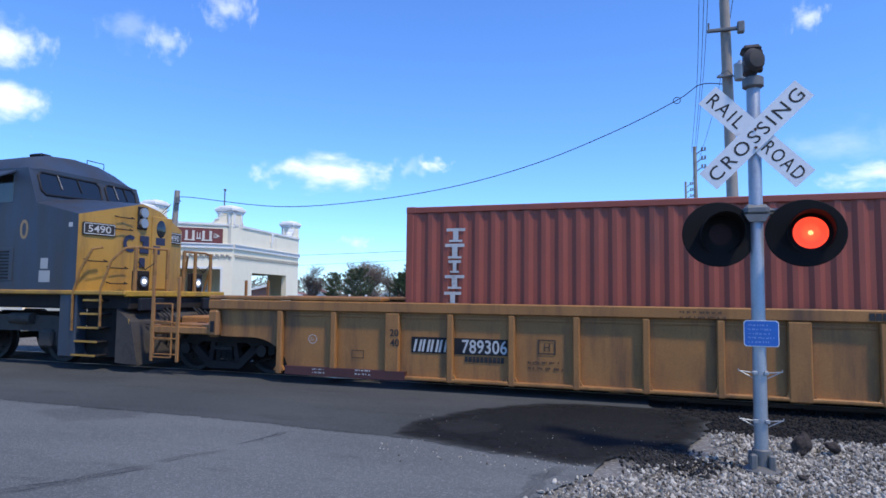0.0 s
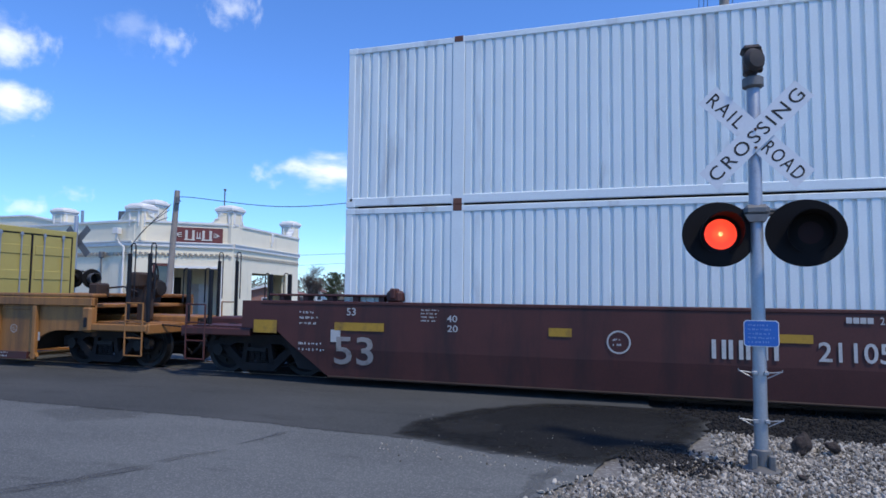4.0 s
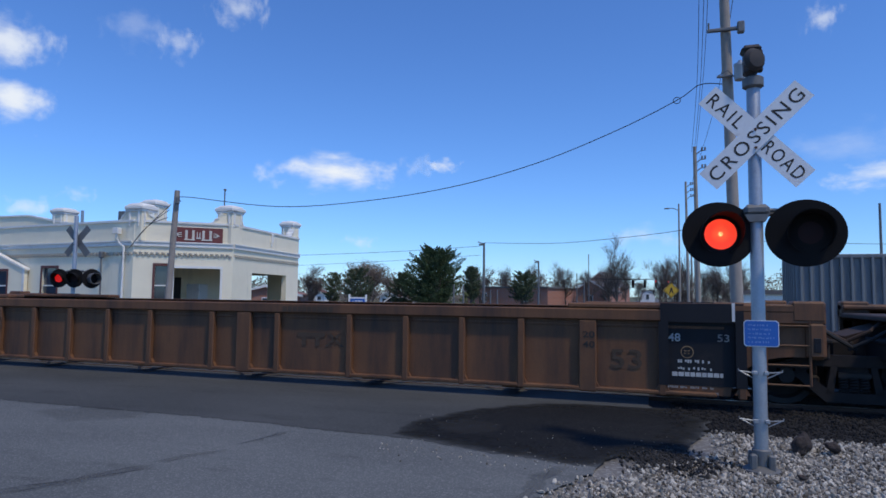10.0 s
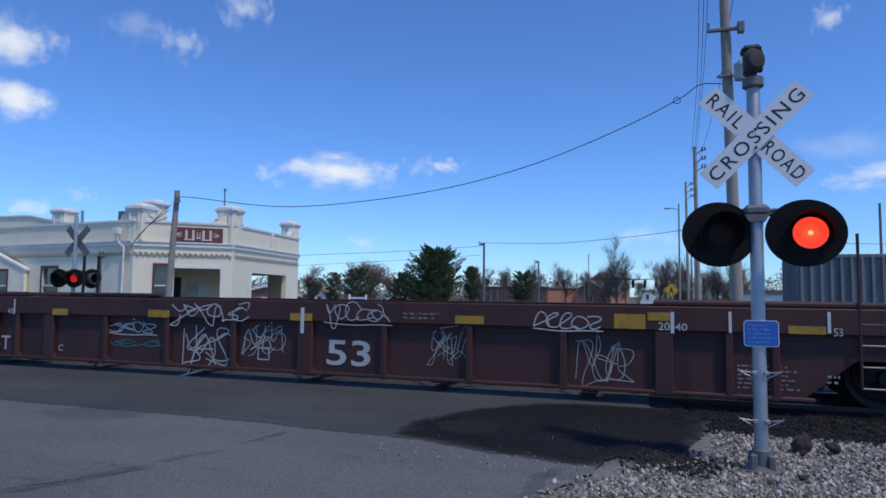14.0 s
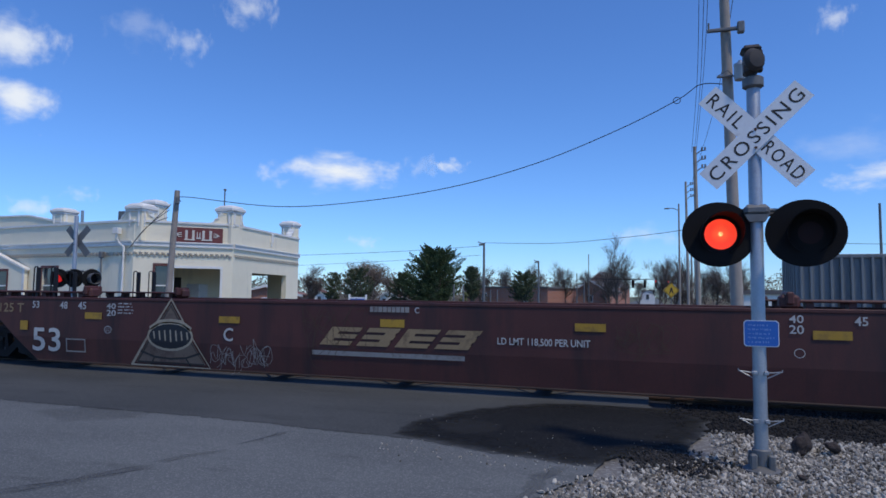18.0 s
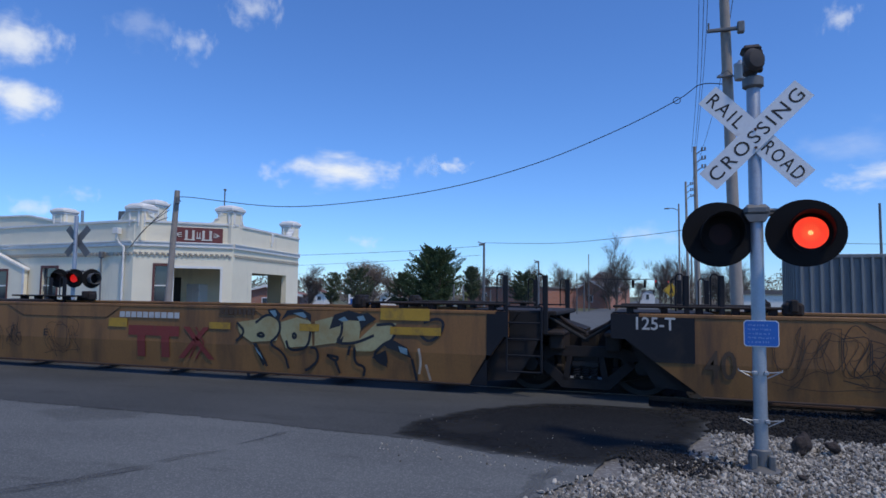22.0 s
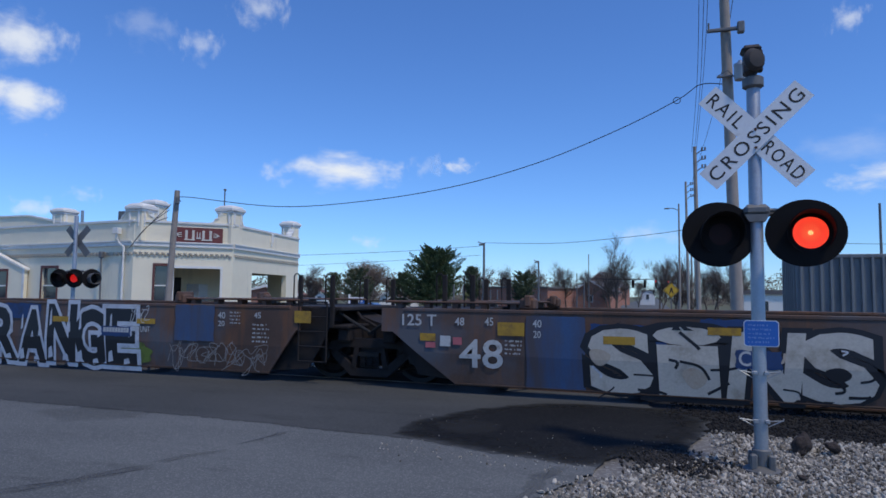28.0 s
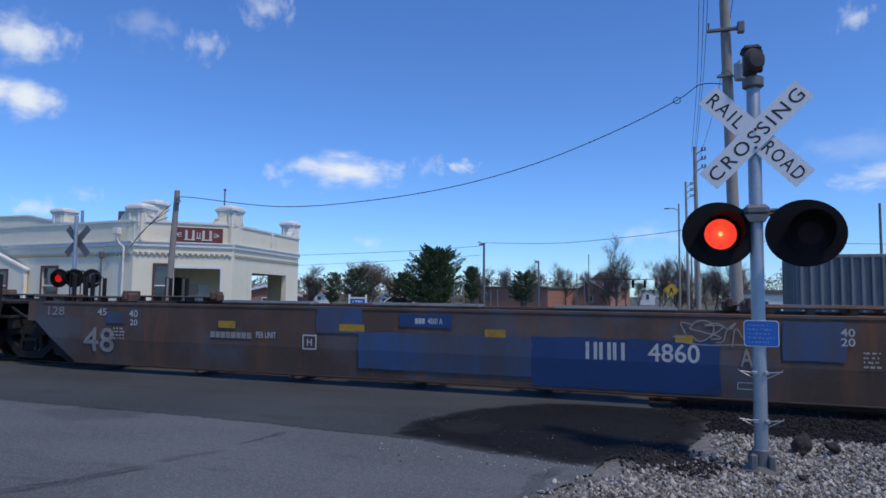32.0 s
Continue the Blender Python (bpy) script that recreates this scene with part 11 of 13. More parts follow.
# tall grab irons and rungs at the leading end of the first car
for sgn in (-1, 1):
    for x in (-11.10, -10.50):
        part("grab_iron", Shape().rbox(x - 0.035, x + 0.035, sgn * 1.47 - 0.02, sgn * 1.47 + 0.02, 0.22, 1.84, 0.01), yellow_a, car_a[0])
    for z in (0.36, 0.66, 0.96):
        part("rung", Shape().tube([(-11.10, sgn * 1.47, z), (-10.50, sgn * 1.47, z)], 0.016, 6), yellow_a, car_a[0])


# ---- crossing signal ----
CORES = []   # (lit disc, phase: True for the pair that lights first)


def lamp_unit(parent, x, z, y, turn, first, size=0.305, wide=1.0, lens_x=0.0, grow=1.0):
    """Flashing light: black backboard, hood, lens and the lit disc behind it. Faces -y before the turn. wide and lens_x
    fit it to the camera's view.
    """
    m = pose(x, y, z, 0, 0, turn) @ pose(0, 0, 0, 90, 0, 0)
    bg = Shape().lathe([(0.14, 0.012), (size, 0.006), (size + 0.006, 0.0), (size, -0.012), (0.14, -0.03), (0.13, -0.16), (0.09, -0.22), (0.02, -0.23)], 40)
    bg.v = [(p[0] * wide, p[1], p[2]) for p in bg.v]
    b = part("backboard", bg, black_lamp, parent, "black backboard, widened on the near signal for the camera", m)
    hd = Shape()
    n = 28
    ring = []
    for k in range(n + 1):
        a = radians(-65) + radians(310) * k / n
        depth = 0.30 * max(0.12, 0.5 + 0.5 * math.sin(a))
        ring.append((a, depth))
    vs, fs = [], []
    for a, d in ring:
        for r, zz in ((0.165, 0.005), (0.172, d), (0.165, d), (0.158, 0.005)):
            vs.append((r * math.cos(a), r * math.sin(a), zz))
    for k in range(n):
        for j in range(3):
            fs.append((4 * k + j, 4 * k + 4 + j, 4 * k + 5 + j, 4 * k + 1 + j))
    hd.add(vs, fs)
    part("hood", hd.moved(Matrix.Translation((lens_x, 0, 0)) @ Matrix.Diagonal((grow, grow, 1, 1))), black_lamp, b, "black hood over the lens")
    part("lens", Shape().lathe([(0.01, 0.014), (0.08, 0.013), (0.138, 0.008), (0.14, 0.0), (0.01, 0.0)], 36), led_dim, b, "dark red lens", Matrix.Translation((lens_x, 0, 0)) @ Matrix.Diagonal((grow, grow, 1, 1)))
    disc = Shape().lathe([(0.128, 0.0), (0.128, 0.003), (0.001, 0.003)], 36)
    core = part("lit_disc", disc, glow_disc, b, "glowing red disc of small diodes", pose(lens_x, 0, 0.016))
    core.data.transform(Matrix.Diagonal((grow, grow, 1, 1)))
    CORES.append((core, first, lens_x))
    return b


glow_disc = glow("red diode backing", (0.62, 0.010, 0.006), 0.62)


def diodes():
    """Rings of small round diodes: outer rings, inner rings and the centre."""
    outer, inner, mid = Shape(), Shape(), Shape()
    for ringno, (r, cnt) in enumerate(((0.0, 1), (0.014, 6), (0.030, 12), (0.046, 17), (0.062, 22), (0.078, 28), (0.094, 34), (0.109, 40), (0.121, 44))):
        for k in range(cnt):
            a = 2 * math.pi * k / cnt + ringno * 0.2
            cx, cy, q = r * math.cos(a), r * math.sin(a), 0.0056 if ringno < 2 else 0.0050
            tgt = mid if ringno < 2 else (inner if ringno < 5 else outer)
            tgt.add([(cx + q * math.cos(t), cy + q * math.sin(t), 0.005) for t in [i * math.pi / 3 for i in range(6)]], [tuple(range(6))])
    return outer, inner, mid


def crossing_signal(name, base, turn, label, simple=False, z_buck=3.155, z_lamp=2.18, height=3.66, back=False):
    root = thing(name, base, label, "crossing signal", "crossing signals")
    # mast and foot
    part("mast", Shape().lathe([(0.062, 0.0), (0.062, height), (0.058, height + 0.01)], 24), galv, root, "galvanised steel mast")
    ft = Shape().lathe([(0.17, -0.12), (0.17, -0.02), (0.085, 0.02), (0.085, 0.16), (0.075, 0.17)], 20)
    for k in range(4):
        a = math.pi / 4 + k * math.pi / 2
        ft.rbox(0.11 * math.cos(a) - 0.03, 0.11 * math.cos(a) + 0.03, 0.11 * math.sin(a) - 0.03, 0.11 * math.sin(a) + 0.03, -0.05, 0.13, 0.012)
    part("foot", ft, galv_dk, root, "cast iron foot with bolts")
    if not simple:
        cap = Shape().lathe([(0.07, height - 0.02), (0.098, height), (0.098, height + 0.08), (0.07, height + 0.10)], 20)
        part("collar", cap, galv_dk, root)
        bell = Shape().rbox(-0.085, 0.045, -0.09, 0.09, height + 0.10, height + 0.36, 0.04)
        bell.lathe([(0.02, 0.0), (0.10, 0.015), (0.115, 0.05), (0.085, 0.09), (0.02, 0.10)], 20, pose(-0.02, -0.06, height + 0.24, 0, 90, -60))
        bell.rbox(-0.105, 0.075, -0.11, 0.10, height + 0.33, height + 0.40, 0.035)
        for z in (height + 0.34, height + 0.26, height + 0.16):
            bell.rbox(0.04, 0.088, -0.05, 0.02, z - 0.02, z + 0.02, 0.01)
        part("bell", bell, surface("rusty dark bell housing", (0.045, 0.04, 0.038), 0.7, metal=0.2, dirt=(0.14, 0.07, 0.04), dirt_amount=0.3, dirt_scale=6, grain=0.25), root, "weathered dark warning bell")
    # crossed blades, the one that rises to the right lies in front
    for k, (ang, yy) in enumerate(((-46.0, 0.088 if back else -0.072), (45.0, 0.072 if back else -0.088))):
        bl = Shape().prism([(-0.61, -0.1143), (0.61, -0.1143), (0.61, 0.1143), (-0.61, 0.1143)], yy + 0.003, yy + 0.0)
        b = part("blade", bl, galv_dk if back else sign_white, root, "bare grey back of a blade" if back else "white reflective blade with black letters", pose(0, 0, z_buck, 0, 0, turn) @ pose(0, 0, 0, 0, -ang, 0))
        if back:
            continue
        if k == 0:
            writing("lettering", "RAIL", -0.565, -0.066, 0.40, 0.132, yy - 0.0015, black_ltr, b, bold=0.004)
            writing("lettering", "ROAD", 0.13, -0.066, 0.44, 0.132, yy - 0.0015, black_ltr, b, bold=0.004)
        else:
            writing("lettering", "CROSSING", -0.565, -0.066, 1.13, 0.132, yy - 0.0015, black_ltr, b, bold=0.004)
    for dz in (-0.12, 0.06):
        part("bolt", Shape().tube([(0.0, -0.10, z_buck + dz), (0.0, -0.06, z_buck + dz)], 0.014, 8), surface("rusty bolt", (0.09, 0.045, 0.03), 0.8), root)
    # lamps on their cross arm
    arm = Shape().rbox(-0.115, 0.115, -0.085, 0.085, z_lamp + 0.20, z_lamp + 0.31, 0.035)
    arm.prism([(-0.07, z_lamp + 0.14), (0.07, z_lamp + 0.14), (0.11, z_lamp + 0.21), (-0.11, z_lamp + 0.21)], -0.08, 0.08)
    arm.tube([(-0.39, 0.10, z_lamp + 0.23), (0.39, 0.10, z_lamp + 0.23)], 0.025, 10)
    arm.tube([(0.10, 0.0, z_lamp + 0.255), (0.30, 0.06, z_lamp + 0.255)], 0.02, 8)
    arm.tube([(-0.10, 0.0, z_lamp + 0.255), (-0.30, 0.06, z_lamp + 0.255)], 0.02, 8)
    for e in (-1, 1):
        arm.tube([(e * 0.39, 0.12, z_lamp + 0.23), (e * 0.39, 0.12, z_lamp)], 0.03, 10)
    part("cross_arm", arm, galv_dk, root, "cast grey arm and junction box")
    return root


MAST = pose(0.945, -4.68, -0.03)
signal_near = crossing_signal("crossing_signal", MAST, 0, "galvanised railroad crossing signal with crossed white blades and red flashers")
for dx, tn, first, wide, lx in ((-0.342, 6, False, 1.07, 0.014), (0.412, -6, True, 1.08, 0.040)):
    lamp_unit(signal_near, dx, 2.205, -0.05, tn, first, 0.312, wide, lx, 1.16)
    core = CORES[-1][0]
    # the diodes glow on the lit disc and travel with it
    full = Shape().add([tuple(v.co) for v in core.data.vertices], [tuple(p.vertices) for p in core.data.polygons])
    ends = [len(full.f)]
    for ring in diodes():
        full.add([(p[0] * 1.16, p[1] * 1.16, p[2]) for p in ring.v], ring.f)
        ends.append(len(full.f))
    me = bpy.data.meshes.new("lit_disc")
    me.from_pydata(full.v, [], full.f)
    for mt in (glow_disc, led_red, led_mid, led_core):
        me.materials.append(mt)
    for i, p in enumerate(me.polygons):
        p.material_index = sum(i >= e for e in ends)
    core.data = me

# small blue notice and step brackets
nt = Shape().prism([(-0.152, 0.02), (-0.132, 0.0), (0.132, 0.0), (0.152, 0.02), (0.152, 0.228), (0.132, 0.248), (-0.132, 0.248), (-0.152, 0.228)], -0.066, -0.063)
notice = part("notice", nt, sign_white, signal_near, "small blue emergency notice with white border", pose(0.012, -0.004, 1.13))
part("notice_face", Shape().prism([(-0.145, 0.024), (-0.128, 0.007), (0.128, 0.007), (0.145, 0.024), (0.145, 0.224), (0.128, 0.241), (-0.128, 0.241), (-0.145, 0.224)], -0.068, -0.066), sign_blue, notice)
bars("notice_text", -0.115, 0.035, 0.23, 0.175, -0.0692, surface("pale blue print", (0.16, 0.27, 0.52), 0.6), notice, 11, 5, gap=0.3)
for z in (0.88, 0.43):
    s = Shape()
    for e in (-1, 1):
        s.tube([(e * 0.06, -0.03, z), (e * 0.19, -0.03, z + 0.015), (e * 0.19, -0.03, z + 0.035)], 0.006, 6)
        s.tube([(e * 0.06, -0.03, z - 0.05), (e * 0.17, -0.03, z + 0.008)], 0.006, 6)
        s.rbox(e * 0.05 - 0.02, e * 0.05 + 0.02, -0.085, -0.04, z - 0.015, z + 0.02, 0.005)
    s.lathe([(0.063, z - 0.02), (0.069, z - 0.02), (0.069, z + 0.02), (0.063, z + 0.02)], 20)
    part("step_bracket", s, galv, signal_near)

signal_far = crossing_signal("crossing_signal", pose(-17.57, 4.17, -0.05, 0, 0, 8), -6, "far crossing signal seen from behind with lit red flashers", simple=True, z_buck=3.18, z_lamp=1.97, height=3.98, back=True)
for dx, first in ((-0.42, False), (0.13, True)):
    lamp_unit(signal_far, dx, 1.985, -0.12, 10, first, size=0.29)
rear = Shape().lathe([(0.02, -0.2), (0.11, -0.16), (0.13, 0.0), (0.30, 0.0), (0.31, 0.02), (0.30, 0.035), (0.12, 0.04), (0.02, 0.05)], 28, pose(0.56, 0.1, 1.985, 0, 90, -25))
part("rear_lamp", rear, black_lamp, signal_far, "black lamp turned aside")
part("rear_hood", Shape().lathe([(0.17, 0.0), (0.18, 0.26), (0.17, 0.26), (0.16, 0.0)], 24, pose(0.58, 0.1, 1.985, 0, 90, -25)), galv_dk, signal_far)


# ---- depot building ----
def depot():
    root = thing("depot_building", pose(0, 0, 0), "cream stucco depot with white parapet caps and red sign", "building", "", "")
    A0, A1, B1, C1 = Vector((-46.0, 14.9)), Vector((-22.95, 12.10)), Vector((-19.55, 14.90)), Vector((-20.6, 22.7))
    D1 = Vector((-48.0, 24.5))

    def run(p, q, name, z0, z1, t, mat, label="", out=0.0):
        """A slab of wall from p to q, its outer face moved out by out."""
        d = (q - p).normalized()
        nrm = Vector((d.y, -d.x))
        a, b = p + nrm * out, q + nrm * out
        s = Shape()
        s.add([(a.x, a.y, z0), (b.x, b.y, z0), (b.x - nrm.x * t, b.y - nrm.y * t, z0), (a.x - nrm.x * t, a.y - nrm.y * t, z0),
               (a.x, a.y, z1), (b.x, b.y, z1), (b.x - nrm.x * t, b.y - nrm.y * t, z1), (a.x - nrm.x * t, a.y - nrm.y * t, z1)],
              [(0, 1, 5, 4), (2, 3, 7, 6), (1, 2, 6, 5), (3, 0, 4, 7), (4, 5, 6, 7), (3, 2, 1, 0)])
        return part(name, s, mat, root, label)

    def span(p, q, holes, name, z0, z1, t=0.3):
        """A wall with rectangular openings (start, end, sill, head) along its run."""
        d = (q - p).normalized()
        L = (q - p).length
        at = 0.0
        for a, b, s0, s1 in sorted(holes):
            if a > at:
                run(p + d * at, p + d * a, name, z0, z1, t, stucco)
            if s0 > z0:
                run(p + d * a, p + d * b, name, z0, s0, t, stucco)
            run(p + d * a, p + d * b, name, s1, z1, t, stucco)
            at = b
        if at < L:
            run(p + d * at, q, name, z0, z1, t, stucco)

    def frame_at(p, q, a, b, s0, s1, glass=True, mat=brick_red):
        d = (q - p).normalized()
        n = Vector((d.y, -d.x))
        w = part("window", Shape().add([(p.x + d.x * u + n.x * o, p.y + d.y * u + n.y * o, z) for o in (0.03, -0.1) for u, z in ((a - .1, s0 - .1), (b + .1, s0 - .1), (b + .1, s1 + .12), (a - .1, s1 + .12), (a, s0), (b, s0), (b, s1), (a, s1))],
                                        [(0, 1, 5, 4), (1, 2, 6, 5), (2, 3, 7, 6), (3, 0, 4, 7), (8, 12, 13, 9), (9, 13, 14, 10), (10, 14, 15, 11), (11, 15, 12, 8), (0, 8, 9, 1), (1, 9, 10, 2), (2, 10, 11, 3), (3, 11, 8, 0), (4, 5, 13, 12), (5, 6, 14, 13), (6, 7, 15, 14), (7, 4, 12, 15)]), mat, root, "red-brown framed window")
        if glass:
            mid = (s0 + s1) / 2
            for za, zb in ((s0, mid - 0.03), (mid + 0.03, s1)):
                part("pane", Shape().add([(p.x + d.x * u - n.x * o, p.y + d.y * u - n.y * o, z) for o in (0.12, 0.14) for u, z in ((a, za), (b, za), (b, zb), (a, zb))], [(0, 1, 2, 3), (7, 6, 5, 4), (0, 4, 5, 1), (2, 6, 7, 3), (1, 5, 6, 2), (0, 3, 7, 4)]), pane, w)
            part("meeting_rail", Shape().add([(p.x + d.x * u - n.x * o, p.y + d.y * u - n.y * o, z) for o in (0.05, 0.15) for u, z in ((a, mid - .03), (b, mid - .03), (b, mid + .03), (a, mid + .03))], [(0, 1, 2, 3), (7, 6, 5, 4), (0, 4, 5, 1), (2, 6, 7, 3), (1, 5, 6, 2), (0, 3, 7, 4)]), white_trim, w)
        return w
    LA, LB, LC = (A1 - A0).length, (B1 - A1).length, (C1 - B1).length
    top = 4.78
    # openings: windows on the track wall, open porch on the other two
    wa = [(LA - 13.6, LA - 12.6, 1.0, 2.75), (LA - 6.55, LA - 5.38, 0.9, 2.66), (LA - 21, LA - 19.8, 1.0, 2.75)]
    span(A0, A1, wa, "wall", -0.6, top)
    for h in wa:
        frame_at(A0, A1, *h)
    wb = [(0.95, 1.55, 0.9, 2.75), (1.78, 3.85, 0.0, 2.66)]
    span(A1, B1, wb, "wall", -0.6, top)
    frame_at(A1, B1, *wb[0])
    frame_at(A1, B1, *wb[1], glass=False, mat=white_trim)
    wc = [(2.0, 6.2, 0.0, 2.55)]
    span(B1, C1, wc, "wall", -0.6, top)
    span(C1, D1, [(2.0, 5.0, 0.0, 2.6)], "wall", -0.6, top)
    run(D1, A0, "wall", -0.6, top, 0.3, stucco)
    # inner porch: back wall with a dark doorway and a pale notice
    run(A1 + Vector((-1.3, 2.2)), A1 + Vector((-1.0, 9.0)), "porch_wall", 0, 3.0, 0.2, stucco)
    run(A1 + Vector((-1.1, 3.2)), A1 + Vector((-1.05, 4.4)), "porch_door", 0.05, 2.3, 0.1, black_p, "dark doorway inside the porch", 0.06)
    part("porch_cabinet", Shape().rbox(-22.85, -22.05, 15.6, 16.3, 0.0, 1.95, 0.03).rbox(-22.47, -22.43, 15.58, 15.6, 0.1, 1.85, 0.005), white_trim, root, "white two-door cabinet in the porch")
    # roof slab inside the parapet
    rf = Shape().prism([(A0.x + .3, A0.y + .4), (A1.x, A1.y + .4), (B1.x - .35, B1.y + .1), (C1.x - .35, C1.y - .3), (D1.x + .3, D1.y - .4)], 3.35, 3.5, "z")
    part("roof", rf, roof_gr, root)
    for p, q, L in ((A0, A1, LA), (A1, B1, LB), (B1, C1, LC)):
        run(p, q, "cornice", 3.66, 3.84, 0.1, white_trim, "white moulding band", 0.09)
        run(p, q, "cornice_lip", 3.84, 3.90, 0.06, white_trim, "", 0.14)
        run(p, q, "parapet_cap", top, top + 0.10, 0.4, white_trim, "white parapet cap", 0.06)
        # row of small dentils, in stucco darkened to show the voids' shade
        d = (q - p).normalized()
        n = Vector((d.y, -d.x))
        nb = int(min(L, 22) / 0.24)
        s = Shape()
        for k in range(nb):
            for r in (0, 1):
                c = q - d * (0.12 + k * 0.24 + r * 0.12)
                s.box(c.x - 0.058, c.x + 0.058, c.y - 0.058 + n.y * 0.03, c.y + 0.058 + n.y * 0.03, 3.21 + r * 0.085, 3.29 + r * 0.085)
        part("dentil_band", s, surface("cream stucco darkened as void shade", (0.45, 0.41, 0.33), 0.9), root, "checkered band of small dentils")
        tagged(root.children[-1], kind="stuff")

    def tower(c, w, z1, cap):
        s = Shape().rbox(c.x - w / 2, c.x + w / 2, c.y - w / 2, c.y + w / 2, 3.9, z1, 0.02)
        t = part("pier", s, stucco, root)
        k = Shape().rbox(c.x - w / 2 - 0.05, c.x + w / 2 + 0.05, c.y - w / 2 - 0.05, c.y + w / 2 + 0.05, z1 - 0.16, z1 - 0.06, 0.02)
        k.rbox(c.x - w / 2 - 0.11, c.x + w / 2 + 0.11, c.y - w / 2 - 0.11, c.y + w / 2 + 0.11, z1 - 0.06, z1 + cap * 0.45, 0.04)
        # pillow-shaped top
        n, lv = 28, ((1.0, 0.4), (0.97, 0.62), (0.84, 0.84), (0.6, 0.97), (0.25, 1.03))
        hw = w / 2 + 0.09
        for q, zz in lv:
            for a in range(n):
                u, v = math.cos(2 * math.pi * a / n), math.sin(2 * math.pi * a / n)
                e = (abs(u) ** 5 + abs(v) ** 5) ** 0.2
                k.v.append((c.x + hw * q * u / e, c.y + hw * q * v / e, z1 + cap * zz))
        b = len(k.v) - n * len(lv)
        for r in range(len(lv) - 1):
            k.f += [(b + r * n + a, b + r * n + (a + 1) % n, b + (r + 1) * n + (a + 1) % n, b + (r + 1) * n + a) for a in range(n)]
        k.f.append(tuple(range(b + n * (len(lv) - 1), b + n * len(lv))))
        part("pier_cap", k, white_trim, t, "rounded white pier cap")
        for u, v in ((-0.3, -1), (0.3, -1), (1, -0.3), (1, 0.3)):
            x, y2 = c.x + u * w * (0.5 if abs(u) == 1 else 1), c.y + v * w * (0.5 if abs(v) == 1 else 1)
            part("scroll", Shape().rbox(x - 0.055, x + 0.055, y2 - 0.055, y2 + 0.055, z1 - 0.72, z1 - 0.16, 0.03).rbox(x - 0.035, x + 0.035, y2 - 0.035, y2 + 0.035, z1 - 0.86, z1 - 0.72, 0.02), white_trim, t)
        return t

    def shoulder(p, d, start, back, tower_part):
        """A stepped shoulder of the parapet beside a pier, with a white coping."""
        m = Matrix.Translation((p.x, p.y, top)) @ Matrix.Rotation(math.atan2(d.y, d.x), 4, "Z")
        y0, y1 = (-0.3, 0.0) if back else (0.0, 0.3)
        prof = [(0.0, 0.52), (0.10, 0.50), (0.14, 0.33), (0.34, 0.22), (0.40, 0.08), (0.62, 0.02)]
        part("shoulder", Shape().prism([(start - 0.2, 0.0)] + [(start - 0.2, 0.52)] + [(start + a, b) for a, b in prof] + [(start + 0.62, 0.0)], y0, y1).moved(m), stucco, tower_part)
        band = [(start + a, b) for a, b in prof]
        part("coping", Shape().prism(band + [(a + 0.02, b + 0.075) for a, b in band[::-1]], y0 - 0.04, y1 + 0.04).moved(m), white_trim, tower_part, "white stepped coping")

    dA, dB, dC = (A1 - A0).normalized(), (B1 - A1).normalized(), (C1 - B1).normalized()
    ta = tower(A1 + Vector((-0.05, 0.45)), 0.86, 5.42, 0.26)
    shoulder(A1, -dA, 0.5, True, ta)
    shoulder(A1, dB, 0.45, False, ta)
    tower(Vector((-25.05, 15.6)), 0.86, 6.10, 0.26)
    tb = tower(B1 + Vector((-0.42, 0.25)), 0.86, 5.56, 0.26)
    shoulder(B1, -dB, 0.55, True, tb)
    shoulder(B1, dC, 0.45, False, tb)
    tc = tower(C1 + Vector((-0.38, -0.4)), 0.76, 5.64, 0.24)
    shoulder(C1, -dC, 0.75, True, tc)
    tower(Vector((-33.6, 17.6)), 0.92, 6.22, 0.24)
    part("rear_parapet", Shape().prism([(-46.0, 3.4), (-31.0, 3.4), (-31.0, 5.30), (-32.3, 5.38), (-34.2, 5.66), (-35.9, 5.98), (-46.0, 6.0)], 17.2, 17.5), stucco, root)
    part("rear_coping", Shape().prism([(-31.0, 5.30), (-32.3, 5.38), (-34.2, 5.66), (-35.9, 5.98), (-46.0, 6.0), (-46.0, 6.09), (-35.9, 6.07), (-34.1, 5.75), (-32.2, 5.47), (-31.0, 5.39)], 17.12, 17.55), white_trim, root, "white sloping coping")
    # low curved gable and roof gear
    g = Shape().prism([(-30.4, 4.8), (-27.4, 4.8), (-27.6, 5.2), (-28.2, 5.45), (-28.9, 5.52), (-29.6, 5.45), (-30.2, 5.2)], 18.6, 19.0)
    part("gable", g, white_trim, root)
    part("roof_unit", Shape().rbox(-25.9, -25.0, 14.0, 15.0, 4.5, 5.6, 0.03), galv_dk, root, "grey rooftop unit")
    # thin post above the parapet, placed to fit the camera's view
    part("vent_pipe", Shape().tube([(-28.22, 14.0, 4.3), (-28.24, 14.0, 5.70)], 0.075, 8), galv, root)
    part("flag_staff", Shape().tube([(-22.9, 18.5, 4.0), (-22.9, 18.5, 7.2)], 0.035, 8).lathe([(0.0, 0), (0.08, 0.05), (0.08, 0.12), (0.0, 0.17)], 8, pose(-22.9, 18.5, 7.2)), galv_dk, root)
    mid = B1 + (C1 - B1) * 0.52
